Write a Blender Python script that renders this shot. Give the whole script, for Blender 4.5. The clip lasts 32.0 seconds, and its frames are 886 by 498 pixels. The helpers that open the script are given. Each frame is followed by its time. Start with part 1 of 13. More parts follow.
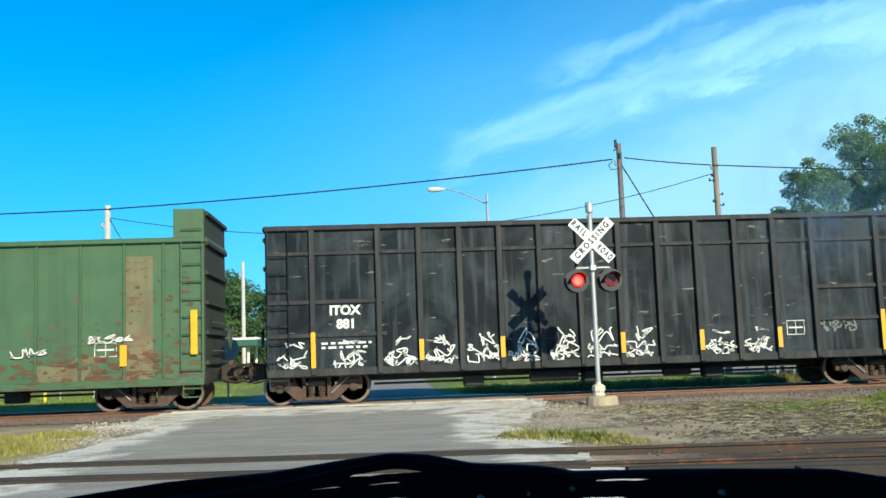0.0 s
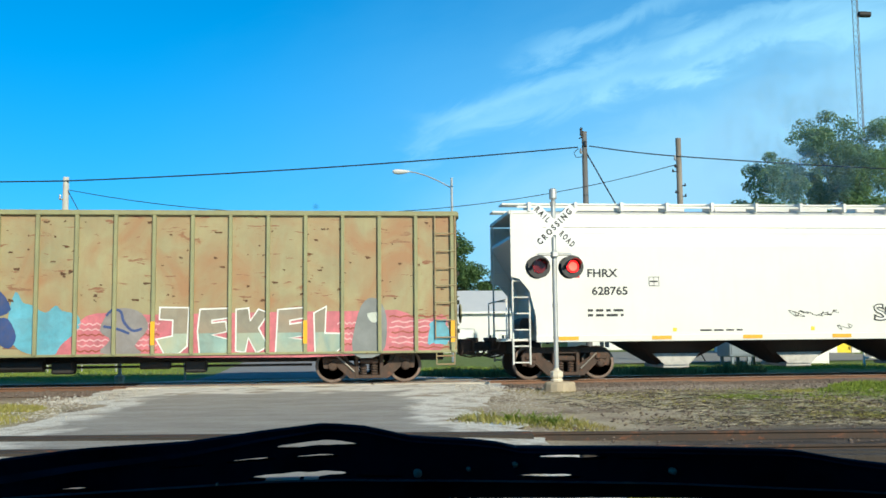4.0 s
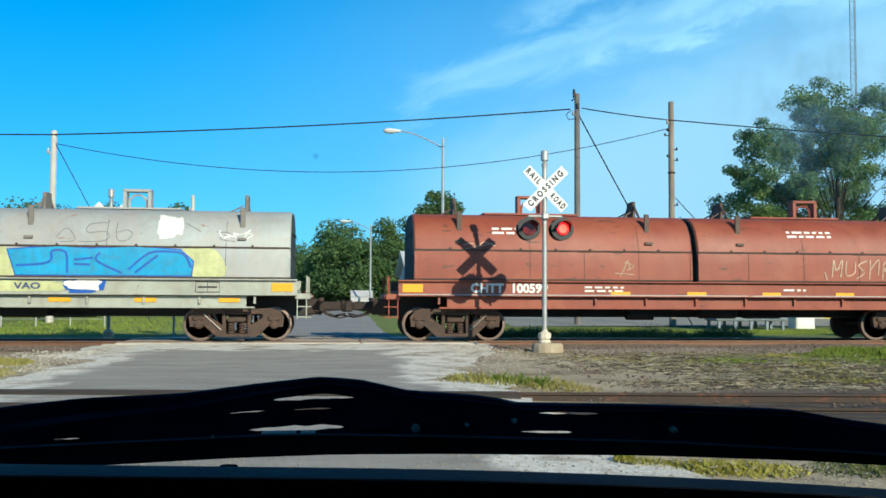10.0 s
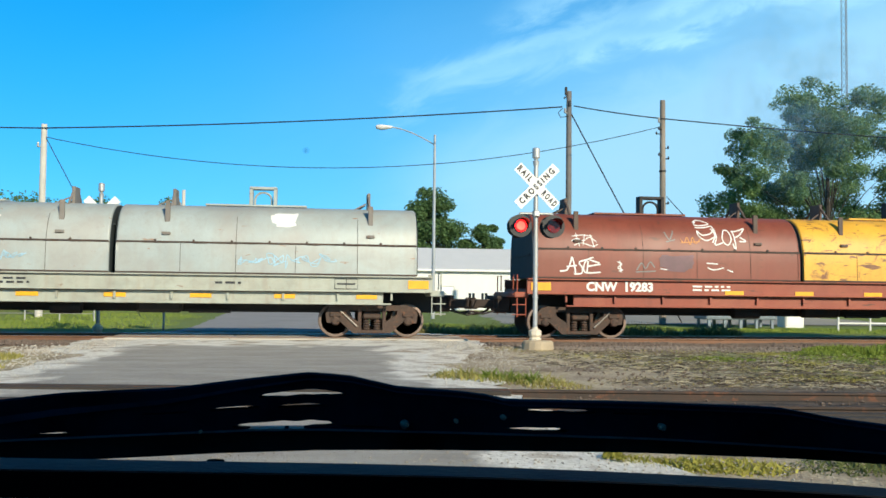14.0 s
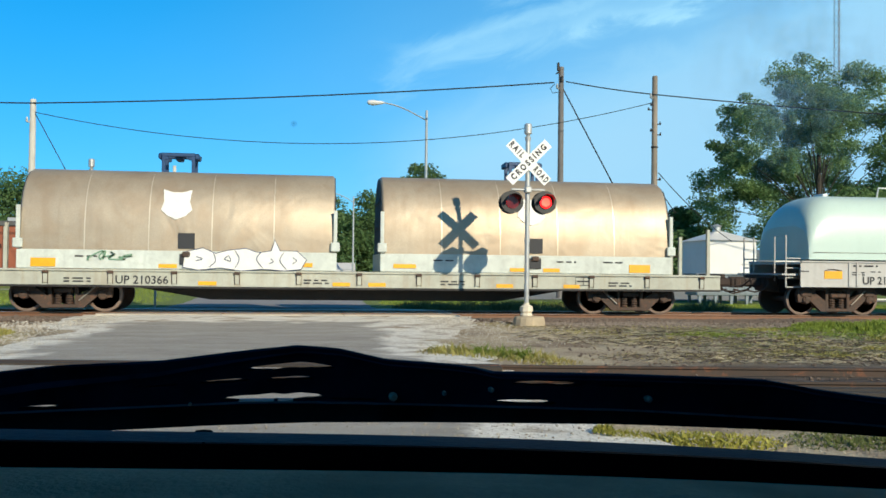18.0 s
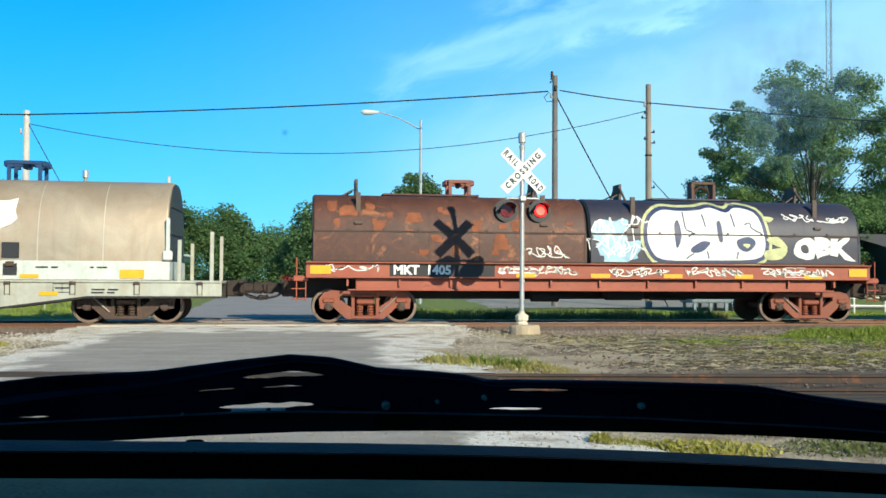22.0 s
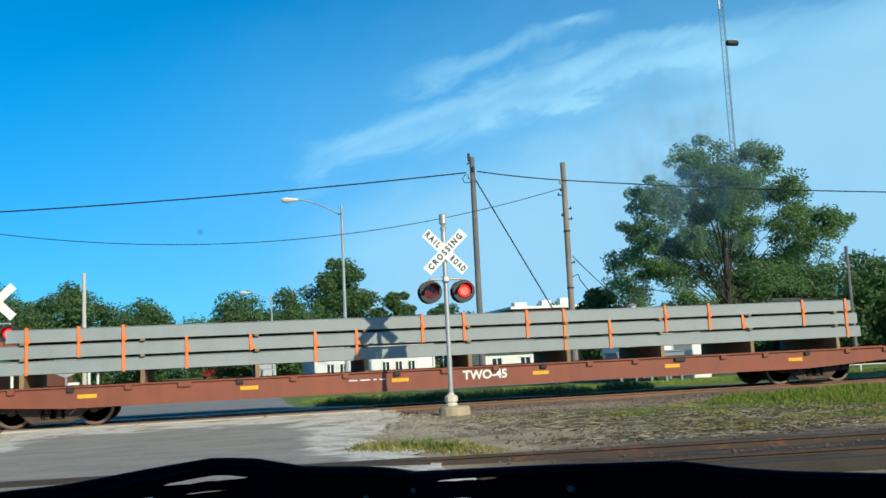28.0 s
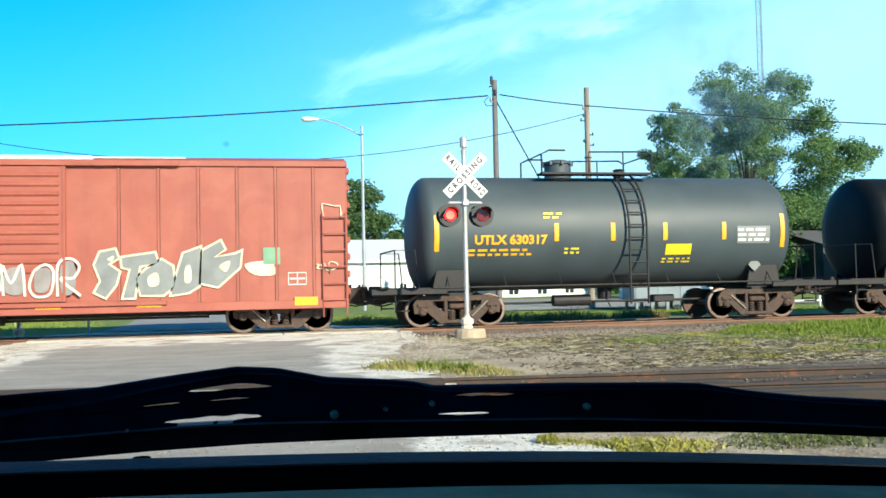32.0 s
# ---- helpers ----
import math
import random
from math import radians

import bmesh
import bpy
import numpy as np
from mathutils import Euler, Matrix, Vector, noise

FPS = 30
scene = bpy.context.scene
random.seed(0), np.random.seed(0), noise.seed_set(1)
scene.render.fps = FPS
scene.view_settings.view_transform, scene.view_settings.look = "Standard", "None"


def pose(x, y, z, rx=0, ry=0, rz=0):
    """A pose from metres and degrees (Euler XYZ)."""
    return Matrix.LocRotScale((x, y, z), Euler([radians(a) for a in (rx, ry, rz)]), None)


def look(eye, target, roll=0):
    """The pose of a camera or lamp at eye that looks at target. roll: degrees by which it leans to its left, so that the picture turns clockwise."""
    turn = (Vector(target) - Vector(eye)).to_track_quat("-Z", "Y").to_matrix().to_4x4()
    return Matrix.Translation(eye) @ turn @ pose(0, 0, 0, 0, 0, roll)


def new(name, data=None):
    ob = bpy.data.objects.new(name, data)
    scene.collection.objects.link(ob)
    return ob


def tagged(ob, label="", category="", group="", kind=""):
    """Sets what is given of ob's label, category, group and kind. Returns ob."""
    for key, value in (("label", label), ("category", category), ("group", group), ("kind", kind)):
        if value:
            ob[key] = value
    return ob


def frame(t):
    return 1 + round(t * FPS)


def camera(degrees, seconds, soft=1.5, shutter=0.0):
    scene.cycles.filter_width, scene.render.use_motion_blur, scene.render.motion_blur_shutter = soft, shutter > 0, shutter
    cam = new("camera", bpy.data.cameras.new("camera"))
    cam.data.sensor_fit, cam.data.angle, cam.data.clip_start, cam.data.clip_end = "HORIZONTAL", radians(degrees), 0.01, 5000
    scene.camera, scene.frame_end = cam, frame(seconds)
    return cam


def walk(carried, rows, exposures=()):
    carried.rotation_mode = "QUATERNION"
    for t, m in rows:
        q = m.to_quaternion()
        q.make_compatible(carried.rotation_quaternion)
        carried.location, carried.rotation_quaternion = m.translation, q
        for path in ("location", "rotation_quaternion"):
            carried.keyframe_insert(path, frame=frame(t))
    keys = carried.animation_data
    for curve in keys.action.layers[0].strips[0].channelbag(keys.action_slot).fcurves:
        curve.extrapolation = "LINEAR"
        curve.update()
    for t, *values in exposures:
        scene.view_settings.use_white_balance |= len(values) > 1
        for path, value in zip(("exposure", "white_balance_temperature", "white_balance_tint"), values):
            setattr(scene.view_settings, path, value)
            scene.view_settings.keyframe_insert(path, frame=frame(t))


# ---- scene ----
# The camera sits behind the windscreen of a parked car; the train runs along x behind the crossing.
cam = camera(50.55, 32.0, soft=1.6)
walk(cam, [
    (0.0, pose(-0.0178, -0.0683, 1.1159, 96.403, 2.033, -3.766)),
    (0.5, pose(-0.0141, -0.0456, 1.1123, 96.444, 2.311, -4.640)),
    (1.0, pose(-0.0095, -0.0001, 1.1054, 96.239, 2.210, -5.110)),
    (1.5, pose(-0.0107, -0.0013, 1.1057, 96.367, 1.754, -4.967)),
    (2.0, pose(-0.0116, -0.0014, 1.1046, 95.892, 1.834, -5.195)),
    (2.5, pose(-0.0105, 0.0022, 1.1045, 95.688, 1.502, -5.255)),
    (3.0, pose(-0.0094, 0.0010, 1.1029, 95.283, 0.703, -5.202)),
    (3.5, pose(-0.0101, 0.0001, 1.1028, 95.058, 0.361, -4.938)),
    (4.0, pose(0.0032, -0.0128, 1.1006, 95.346, 0.584, -6.164)),
    (4.5, pose(0.0438, -0.0075, 1.1328, 93.268, 0.611, -6.821)),
    (6.5, pose(-0.0050, 0.0055, 1.0971, 93.634, -0.653, -6.332)),
    (7.0, pose(-0.0043, 0.0066, 1.0964, 93.230, -0.581, -6.248)),
    (7.5, pose(-0.0035, 0.0029, 1.0965, 93.837, 0.270, -6.805)),
    (8.0, pose(-0.0028, 0.0035, 1.0961, 93.572, 0.146, -6.738)),
    (8.5, pose(-0.0025, 0.0035, 1.0965, 93.637, 0.349, -6.747)),
    (9.0, pose(-0.0032, 0.0041, 1.0960, 93.340, 0.073, -6.818)),
    (9.5, pose(-0.0025, 0.0044, 1.0959, 93.226, -0.090, -6.743)),
    (10.0, pose(-0.0044, 0.0025, 1.0961, 92.936, -0.266, -6.848)),
    (10.5, pose(-0.0023, 0.0054, 1.0953, 92.913, -0.319, -6.970)),
    (11.0, pose(-0.0029, 0.0030, 1.0961, 92.956, -0.221, -7.010)),
    (11.5, pose(-0.0025, 0.0028, 1.0958, 93.053, -0.096, -7.097)),
    (12.0, pose(-0.0036, 0.0054, 1.0946, 91.733, -0.864, -6.993)),
    (12.5, pose(-0.0030, 0.0047, 1.0953, 92.143, -0.633, -6.975)),
    (13.0, pose(-0.0030, 0.0037, 1.0952, 92.584, -0.534, -7.082)),
    (13.5, pose(-0.0022, 0.0040, 1.0953, 92.758, -0.483, -7.246)),
    (14.0, pose(-0.0033, 0.0043, 1.0954, 92.742, -0.641, -7.411)),
    (14.5, pose(-0.0028, 0.0053, 1.0950, 92.336, -0.871, -7.454)),
    (16.5, pose(-0.0003, 0.0036, 1.0933, 91.559, -0.947, -7.731)),
    (17.0, pose(-0.0003, 0.0031, 1.0937, 91.745, -0.853, -7.686)),
    (17.5, pose(-0.0003, 0.0039, 1.0930, 91.358, -0.819, -7.852)),
    (18.0, pose(-0.0008, 0.0020, 1.0933, 91.291, -0.635, -7.909)),
    (18.5, pose(0.0006, 0.0042, 1.0928, 91.581, -0.503, -8.096)),
    (19.0, pose(-0.0005, 0.0022, 1.0931, 91.497, -0.519, -8.010)),
    (19.5, pose(-0.0005, 0.0018, 1.0934, 91.521, -0.691, -7.933)),
    (20.0, pose(0.0000, 0.0040, 1.0924, 91.608, -0.525, -7.925)),
    (20.5, pose(-0.0000, 0.0020, 1.0927, 91.443, -0.654, -7.900)),
    (21.0, pose(0.0018, 0.0022, 1.0918, 91.697, -0.282, -8.232)),
    (21.5, pose(0.0016, 0.0027, 1.0923, 91.730, -0.286, -8.201)),
    (22.0, pose(0.0016, 0.0024, 1.0924, 91.851, -0.281, -8.201)),
    (22.5, pose(0.0008, 0.0018, 1.0922, 91.949, -0.302, -8.249)),
    (23.0, pose(0.0004, 0.0011, 1.0934, 92.447, -0.069, -8.247)),
    (23.5, pose(0.0019, -0.0008, 1.0919, 92.329, 0.007, -8.449)),
    (24.0, pose(0.0018, 0.0015, 1.0918, 92.208, -0.068, -8.408)),
    (24.5, pose(0.0076, -0.0010, 1.0904, 93.182, 0.629, -9.819)),
    (25.0, pose(0.0065, -0.0050, 1.0921, 94.944, 1.260, -10.083)),
    (25.5, pose(0.0135, 0.0120, 1.1160, 96.451, -1.379, -10.861)),
    (26.0, pose(0.0260, 0.0206, 1.1280, 97.879, -2.056, -12.907)),
    (26.5, pose(0.0183, -0.0014, 1.1000, 97.914, -0.305, -13.741)),
    (28.5, pose(0.0034, -0.0001, 1.0985, 96.467, 2.956, -12.376)),
    (29.0, pose(0.0027, 0.0004, 1.0990, 96.346, 2.881, -12.477)),
    (29.5, pose(0.0032, 0.0004, 1.0984, 96.313, 2.701, -12.518)),
    (30.0, pose(0.0020, -0.0008, 1.0984, 95.926, 2.766, -12.776)),
    (30.5, pose(0.0068, 0.0002, 1.0982, 96.006, 3.306, -12.604)),
    (31.0, pose(0.0033, 0.0024, 1.0944, 93.473, 2.224, -13.499)),
    (31.5, pose(-0.0007, -0.0005, 1.0935, 92.241, 0.912, -11.004)),
    (32.0, pose(0.0002, -0.0024, 1.0939, 92.143, 1.183, -11.581)),
], exposures=[(0, 0.28, 6250, 6.0), (2, 0.35, 6225, 6.0), (4, 0.05, 6200, 6.0), (7, 0.02, 6200, 6.0), (8, 0.08, 6200, 6.0), (9, 0.06, 6200, 6.0), (10, 0.05, 6200, 6.0), (11, 0.25, 6350, 8.0), (12, 0.38, 6500, 10.0), (13, 0.26, 6500, 10.0), (17, 0.0, 6500, 10.0), (18.5, 0.0, 6500, 10.0), (20, -0.06, 6500, 10.0), (22, 0.25, 6350, 7.7), (24, 0.38, 6317, 7.3), (26, 0.02, 6350, 8.0), (29, -0.1, 6200, 7.0), (30, 0.12, 6233, 7.0), (31, 0.32, 6267, 7.0), (32, 0.7, 6300, 7.0)])

# ---- world and sun ----
SUN_TURN, SUN_UP = 202.1, 25.0          # compass turn (from y towards x... clockwise) and elevation of the sun, degrees
world = bpy.data.worlds.new("sky")
scene.world = world
world.use_nodes = True
wn, wl = world.node_tree.nodes, world.node_tree.links
wn.clear()
w_out = wn.new("ShaderNodeOutputWorld")
w_bg = wn.new("ShaderNodeBackground")
w_bg.inputs["Strength"].default_value = 0.105
w_sky = wn.new("ShaderNodeTexSky")
w_sky.sky_type = "NISHITA"
w_sky.sun_disc = False
w_sky.sun_elevation = radians(SUN_UP)
w_sky.sun_rotation = radians(158.0)
w_sky.altitude = 200
w_sky.air_density, w_sky.dust_density, w_sky.ozone_density = 1.0, 0.25, 2.5
w_tint = wn.new("ShaderNodeMix"); w_tint.data_type = "RGBA"; w_tint.blend_type = "MULTIPLY"
w_tint.inputs["Factor"].default_value = 1.0
w_hue = wn.new("ShaderNodeMix"); w_hue.data_type = "RGBA"
w_hue.inputs["A"].default_value = (0.20, 0.74, 1.18, 1)
w_hue.inputs["B"].default_value = (0.04, 0.99, 1.44, 1)
wl.new(w_hue.outputs["Result"], w_tint.inputs["B"])


def w_math(op, a, b, clamp=False):
    x = wn.new("ShaderNodeMath"); x.operation = op; x.use_clamp = clamp
    for i, v in enumerate((a, b)):
        if isinstance(v, (int, float)):
            x.inputs[i].default_value = v
        else:
            wl.new(v, x.inputs[i])
    return x.outputs[0]


def w_range(src, a, b, lo=0.0, hi=1.0):
    x = wn.new("ShaderNodeMapRange"); x.interpolation_type = "SMOOTHSTEP"
    for key, v in (("From Min", a), ("From Max", b), ("To Min", lo), ("To Max", hi)):
        x.inputs[key].default_value = v
    wl.new(src, x.inputs["Value"])
    return x.outputs[0]


# thin wisps of cloud drawn out along one line, thicker to the east
w_co = wn.new("ShaderNodeTexCoord")
w_sep = wn.new("ShaderNodeSeparateXYZ")
wl.new(w_co.outputs["Generated"], w_sep.inputs[0])
wl.new(w_range(w_sep.outputs["Z"], 0.02, 0.34), w_hue.inputs["Factor"])
w_depth = w_math("MAXIMUM", w_math("ABSOLUTE", w_sep.outputs["Y"], 0.0), 0.12)
w_gx = w_math("DIVIDE", w_sep.outputs["X"], w_depth)
w_gz = w_math("DIVIDE", w_sep.outputs["Z"], w_depth)
CA, SA = math.cos(radians(21.6)), math.sin(radians(21.6))
w_along = w_math("ADD", w_math("MULTIPLY", w_gx, CA), w_math("MULTIPLY", w_gz, SA))
w_across = w_math("SUBTRACT", w_math("MULTIPLY", w_gz, CA), w_math("MULTIPLY", w_gx, SA))
w_cmb = wn.new("ShaderNodeCombineXYZ")
wl.new(w_math("MULTIPLY", w_along, 4.5), w_cmb.inputs[0]); wl.new(w_math("MULTIPLY", w_across, 11.0), w_cmb.inputs[1])


def w_noise(scale, detail, rough, twist=0.0, src=None):
    x = wn.new("ShaderNodeTexNoise")
    for key, v in (("Scale", scale), ("Detail", detail), ("Roughness", rough), ("Distortion", twist)):
        x.inputs[key].default_value = v
    wl.new((src or w_cmb).outputs[0], x.inputs["Vector"])
    return x.outputs[0]


w_fibre = w_noise(2.2, 9, 0.62, 0.7)
w_soft = w_noise(1.1, 4, 0.5, 0.3)
w_v = w_math("ADD", w_across, w_math("MULTIPLY", w_math("SUBTRACT", w_fibre, 0.5), 0.055))
w_v = w_math("ADD", w_v, w_math("MULTIPLY", w_math("SUBTRACT", w_soft, 0.5), 0.05))
w_u = w_math("ADD", w_along, w_math("MULTIPLY", w_math("SUBTRACT", w_fibre, 0.5), 0.11))


def streak(u0, u1, v0, slope, half, amount, fade=0.04):
    """One drawn-out streak of cirrus from u0 to u1 along the wind."""
    mid = w_math("ADD", w_math("MULTIPLY", w_math("SUBTRACT", w_u, u0), slope), v0)
    prof = w_range(w_math("ABSOLUTE", w_math("SUBTRACT", w_v, mid), 0.0), half * 1.7, 0.0)
    ends = w_math("MULTIPLY", w_range(w_u, u0 - fade, u0 + fade), w_range(w_u, u1 + fade * 2, u1 - fade * 2))
    return w_math("MULTIPLY", w_math("MULTIPLY", prof, ends), amount)


w_cloud = streak(0.165, 0.75, 0.166, -0.085, 0.024, 0.30)
for args in ((0.185, 0.30, 0.182, -0.1, 0.010, 0.26), (0.26, 0.48, 0.184, -0.09, 0.012, 0.26), (0.30, 0.50, 0.214, -0.03, 0.011, 0.30), (0.46, 0.66, 0.172, -0.14, 0.014, 0.36),
             (0.50, 0.55, 0.212, 0.0, 0.007, 0.34, 0.02), (0.36, 0.62, 0.150, -0.10, 0.010, 0.22), (0.62, 1.0, 0.13, -0.16, 0.03, 0.16), (0.16, 0.30, 0.152, -0.05, 0.014, 0.2)):
    w_cloud = w_math("ADD", w_cloud, streak(*args))
w_veil = w_math("MULTIPLY", w_range(w_u, 0.06, 0.20), w_range(w_v, 0.15, 0.045))
w_veil = w_math("MULTIPLY", w_veil, w_range(w_soft, 0.2, 0.7, 0.30, 0.48))
w_high = w_math("MULTIPLY", w_math("MULTIPLY", w_range(w_u, -0.28, 0.36), w_range(w_v, 0.40, 0.14)), 0.26)
w_cloud = w_math("ADD", w_math("ADD", w_math("MULTIPLY", w_cloud, w_range(w_fibre, 0.2, 0.75, 0.55, 1.2)), w_veil), w_high, True)
w_mix = wn.new("ShaderNodeMix"); w_mix.data_type = "RGBA"
w_mix.inputs["B"].default_value = (4.15, 8.0, 10.2, 1)
wl.new(w_sky.outputs[0], w_tint.inputs["A"])
wl.new(w_tint.outputs["Result"], w_mix.inputs["A"]); wl.new(w_cloud, w_mix.inputs["Factor"])
w_low = wn.new("ShaderNodeMix"); w_low.data_type = "RGBA"
w_low.inputs["B"].default_value = (3.7, 6.8, 9.2, 1)
wl.new(w_math("MULTIPLY", w_math("MULTIPLY", w_range(w_u, -0.05, 0.30), w_range(w_v, 0.13, 0.0)), 0.75), w_low.inputs["Factor"])
wl.new(w_mix.outputs["Result"], w_low.inputs["A"])
w_deep = wn.new("ShaderNodeMix"); w_deep.data_type = "RGBA"; w_deep.blend_type = "MULTIPLY"
w_deep.inputs["B"].default_value = (0.42, 0.42, 0.46, 1)      # the blue deepens towards the zenith
wl.new(w_range(w_sep.outputs["Z"], 0.42, 0.85), w_deep.inputs["Factor"]); wl.new(w_low.outputs["Result"], w_deep.inputs["A"])
wl.new(w_deep.outputs["Result"], w_bg.inputs["Color"]); wl.new(w_bg.outputs[0], w_out.inputs[0])

sun = new("sun", bpy.data.lights.new("sun", "SUN"))
sun.data.energy = 5.0
sun.data.angle = radians(0.55)
sun.data.color = (1.0, 0.89, 0.67)
sun.matrix_world = look((0, 0, 30), (-0.341 * 10, 0.839 * 10, 30 - 0.424 * 10))

# ---- materials ----
MATS = {}


def mat(name, color, rough=0.6, metal=0.0, var=0.18, scale=2.0, fine=60.0, bump=0.08, rust=0.0, rustcol=(0.11, 0.042, 0.02), streak=0.0, streakcol=None, dirt=0.0, tint=0.0, spec=0.5, flake=0.0, flakecol=None, flakez=None, cloud=None, dent=0.0):
    """A surface with patches, streaks, rust and fine relief, in metres of the object's own space."""
    if name in MATS:
        return MATS[name]
    m = bpy.data.materials.new(name)
    m.use_nodes = True
    n, l = m.node_tree.nodes, m.node_tree.links
    b = n["Principled BSDF"]
    b.inputs["Roughness"].default_value = rough
    b.inputs["Metallic"].default_value = metal
    b.inputs["Specular IOR Level"].default_value = spec
    co = n.new("ShaderNodeTexCoord")
    info = n.new("ShaderNodeObjectInfo")
    sh = n.new("ShaderNodeVectorMath"); sh.operation = "MULTIPLY_ADD"
    sh.inputs[1].default_value = (1, 1, 1)
    rnd = n.new("ShaderNodeMath"); rnd.operation = "MULTIPLY"; rnd.inputs[1].default_value = 53.0
    l.new(info.outputs["Random"], rnd.inputs[0])
    l.new(co.outputs["Object"], sh.inputs[0]); l.new(rnd.outputs[0], sh.inputs[2])
    vec = sh.outputs[0]

    def nz(sc, detail=4, dist=0.0, v=None, ro=0.55):
        t = n.new("ShaderNodeTexNoise")
        t.inputs["Scale"].default_value, t.inputs["Detail"].default_value = sc, detail
        t.inputs["Distortion"].default_value = dist
        t.inputs["Roughness"].default_value = ro
        l.new(v or vec, t.inputs["Vector"])
        return t.outputs["Fac"]

    def ramp(src, a, c):
        r = n.new("ShaderNodeMapRange")
        r.inputs["From Min"].default_value, r.inputs["From Max"].default_value = a, c
        l.new(src, r.inputs["Value"])
        return r.outputs[0]

    def mixc(fac, a, c, mode="MIX"):
        x = n.new("ShaderNodeMix"); x.data_type = "RGBA"; x.blend_type = mode
        for key, val in (("Factor", fac), ("A", a), ("B", c)):
            if isinstance(val, (int, float)):
                x.inputs[key].default_value = val
            elif isinstance(val, tuple):
                x.inputs[key].default_value = (*val[:3], 1)
            else:
                l.new(val, x.inputs[key])
        return x.outputs["Result"]

    big = nz(scale, 5)
    col = mixc(ramp(big, 0.3, 0.7), tuple(c * (1 - var) for c in color), tuple(min(1, c * (1 + var * 0.6)) for c in color))
    grain = nz(fine, 3)
    col = mixc(ramp(grain, 0.25, 0.75), col, mixc(0.5, col, tuple(c * 0.72 for c in color)))
    if tint:
        col = mixc(info.outputs["Random"], col, mixc(tint, col, tuple(c * 0.45 for c in color)))
    if streak:
        mp = n.new("ShaderNodeMapping"); mp.inputs["Scale"].default_value = (5.0, 5.0, 0.35)
        l.new(vec, mp.inputs["Vector"])
        st = nz(1.0, 6, 0.2, mp.outputs[0])
        s2 = n.new("ShaderNodeMath"); s2.operation = "MULTIPLY"; s2.inputs[1].default_value = streak
        l.new(ramp(st, 0.5, 0.72), s2.inputs[0])
        col = mixc(s2.outputs[0], col, streakcol or tuple(c * 0.45 for c in color))
    if dirt:
        d2 = n.new("ShaderNodeMath"); d2.operation = "MULTIPLY"; d2.inputs[1].default_value = dirt
        l.new(ramp(nz(scale * 2.7, 6, 0.6), 0.45, 0.75), d2.inputs[0])
        col = mixc(d2.outputs[0], col, (0.09, 0.07, 0.05))
    if cloud:
        c2 = n.new("ShaderNodeMath"); c2.operation = "MULTIPLY"; c2.inputs[1].default_value = cloud[1]
        l.new(ramp(nz(0.75, 5, 1.2, None, 0.5), 0.42, 0.66), c2.inputs[0])
        col = mixc(c2.outputs[0], col, cloud[0])
    if flake:
        mp = n.new("ShaderNodeMapping"); mp.inputs["Scale"].default_value = (1.7, 1.7, 8.0)
        l.new(vec, mp.inputs["Vector"])
        thr = 0.68 - 0.2 * flake
        fm = ramp(nz(1.0, 7, 0.4, mp.outputs[0], 0.62), thr, thr + 0.035)
        if flakez:
            sz = n.new("ShaderNodeSeparateXYZ"); l.new(co.outputs["Object"], sz.inputs[0])
            f2 = n.new("ShaderNodeMath"); f2.operation = "MULTIPLY"
            l.new(fm, f2.inputs[0]); l.new(ramp(sz.outputs["Z"], flakez[1], flakez[0]), f2.inputs[1])
            f3 = n.new("ShaderNodeMath"); f3.operation = "MULTIPLY"
            l.new(f2.outputs[0], f3.inputs[0]); l.new(ramp(nz(0.9, 3), 0.34, 0.5), f3.inputs[1])
            fm = f3.outputs[0]
        fc = flakecol or rustcol
        col = mixc(fm, col, mixc(ramp(grain, 0.3, 0.7), fc, tuple(min(1, c * 1.9) for c in fc)))
    if rust and not dent:
        sp = n.new("ShaderNodeMath"); sp.operation = "MULTIPLY"; sp.inputs[1].default_value = min(0.7, 0.25 + rust)
        l.new(ramp(nz(11.0, 8, 0.5, None, 0.72), 0.60, 0.68), sp.inputs[0])
        col = mixc(sp.outputs[0], col, mixc(0.35, rustcol, color))
        mot = n.new("ShaderNodeMath"); mot.operation = "MULTIPLY"; mot.inputs[1].default_value = 0.45
        l.new(ramp(nz(2.6, 9, 0.9, None, 0.7), 0.45, 0.72), mot.inputs[0])
        col = mixc(mot.outputs[0], col, tuple(0.55 * c + 0.45 * r * 1.5 for c, r in zip(color, rustcol)))
    rmask = None
    if rust:
        rmask = ramp(nz(scale * 1.6, 8, 0.8, None, 0.68), 0.72 - 0.34 * rust, 0.80 - 0.30 * rust)
        col = mixc(rmask, col, mixc(ramp(grain, 0.3, 0.7), rustcol, tuple(c * 2.1 for c in rustcol)))
    l.new(col, b.inputs["Base Color"])
    rr = n.new("ShaderNodeMapRange")
    rr.inputs["To Min"].default_value, rr.inputs["To Max"].default_value = max(0.03, rough - 0.1), min(1, rough + 0.12)
    l.new(big, rr.inputs["Value"]); l.new(rr.outputs[0], b.inputs["Roughness"])
    if bump:
        bp = n.new("ShaderNodeBump")
        bp.inputs["Strength"].default_value = bump * 2
        bp.inputs["Distance"].default_value = 0.01
        l.new(grain, bp.inputs["Height"]); l.new(bp.outputs[0], b.inputs["Normal"])
        if dent:
            d3 = n.new("ShaderNodeBump")
            d3.inputs["Strength"].default_value, d3.inputs["Distance"].default_value = 1.0, dent
            l.new(nz(1.1, 2, 0.6), d3.inputs["Height"]); l.new(d3.outputs[0], bp.inputs["Normal"])
    MATS[name] = m
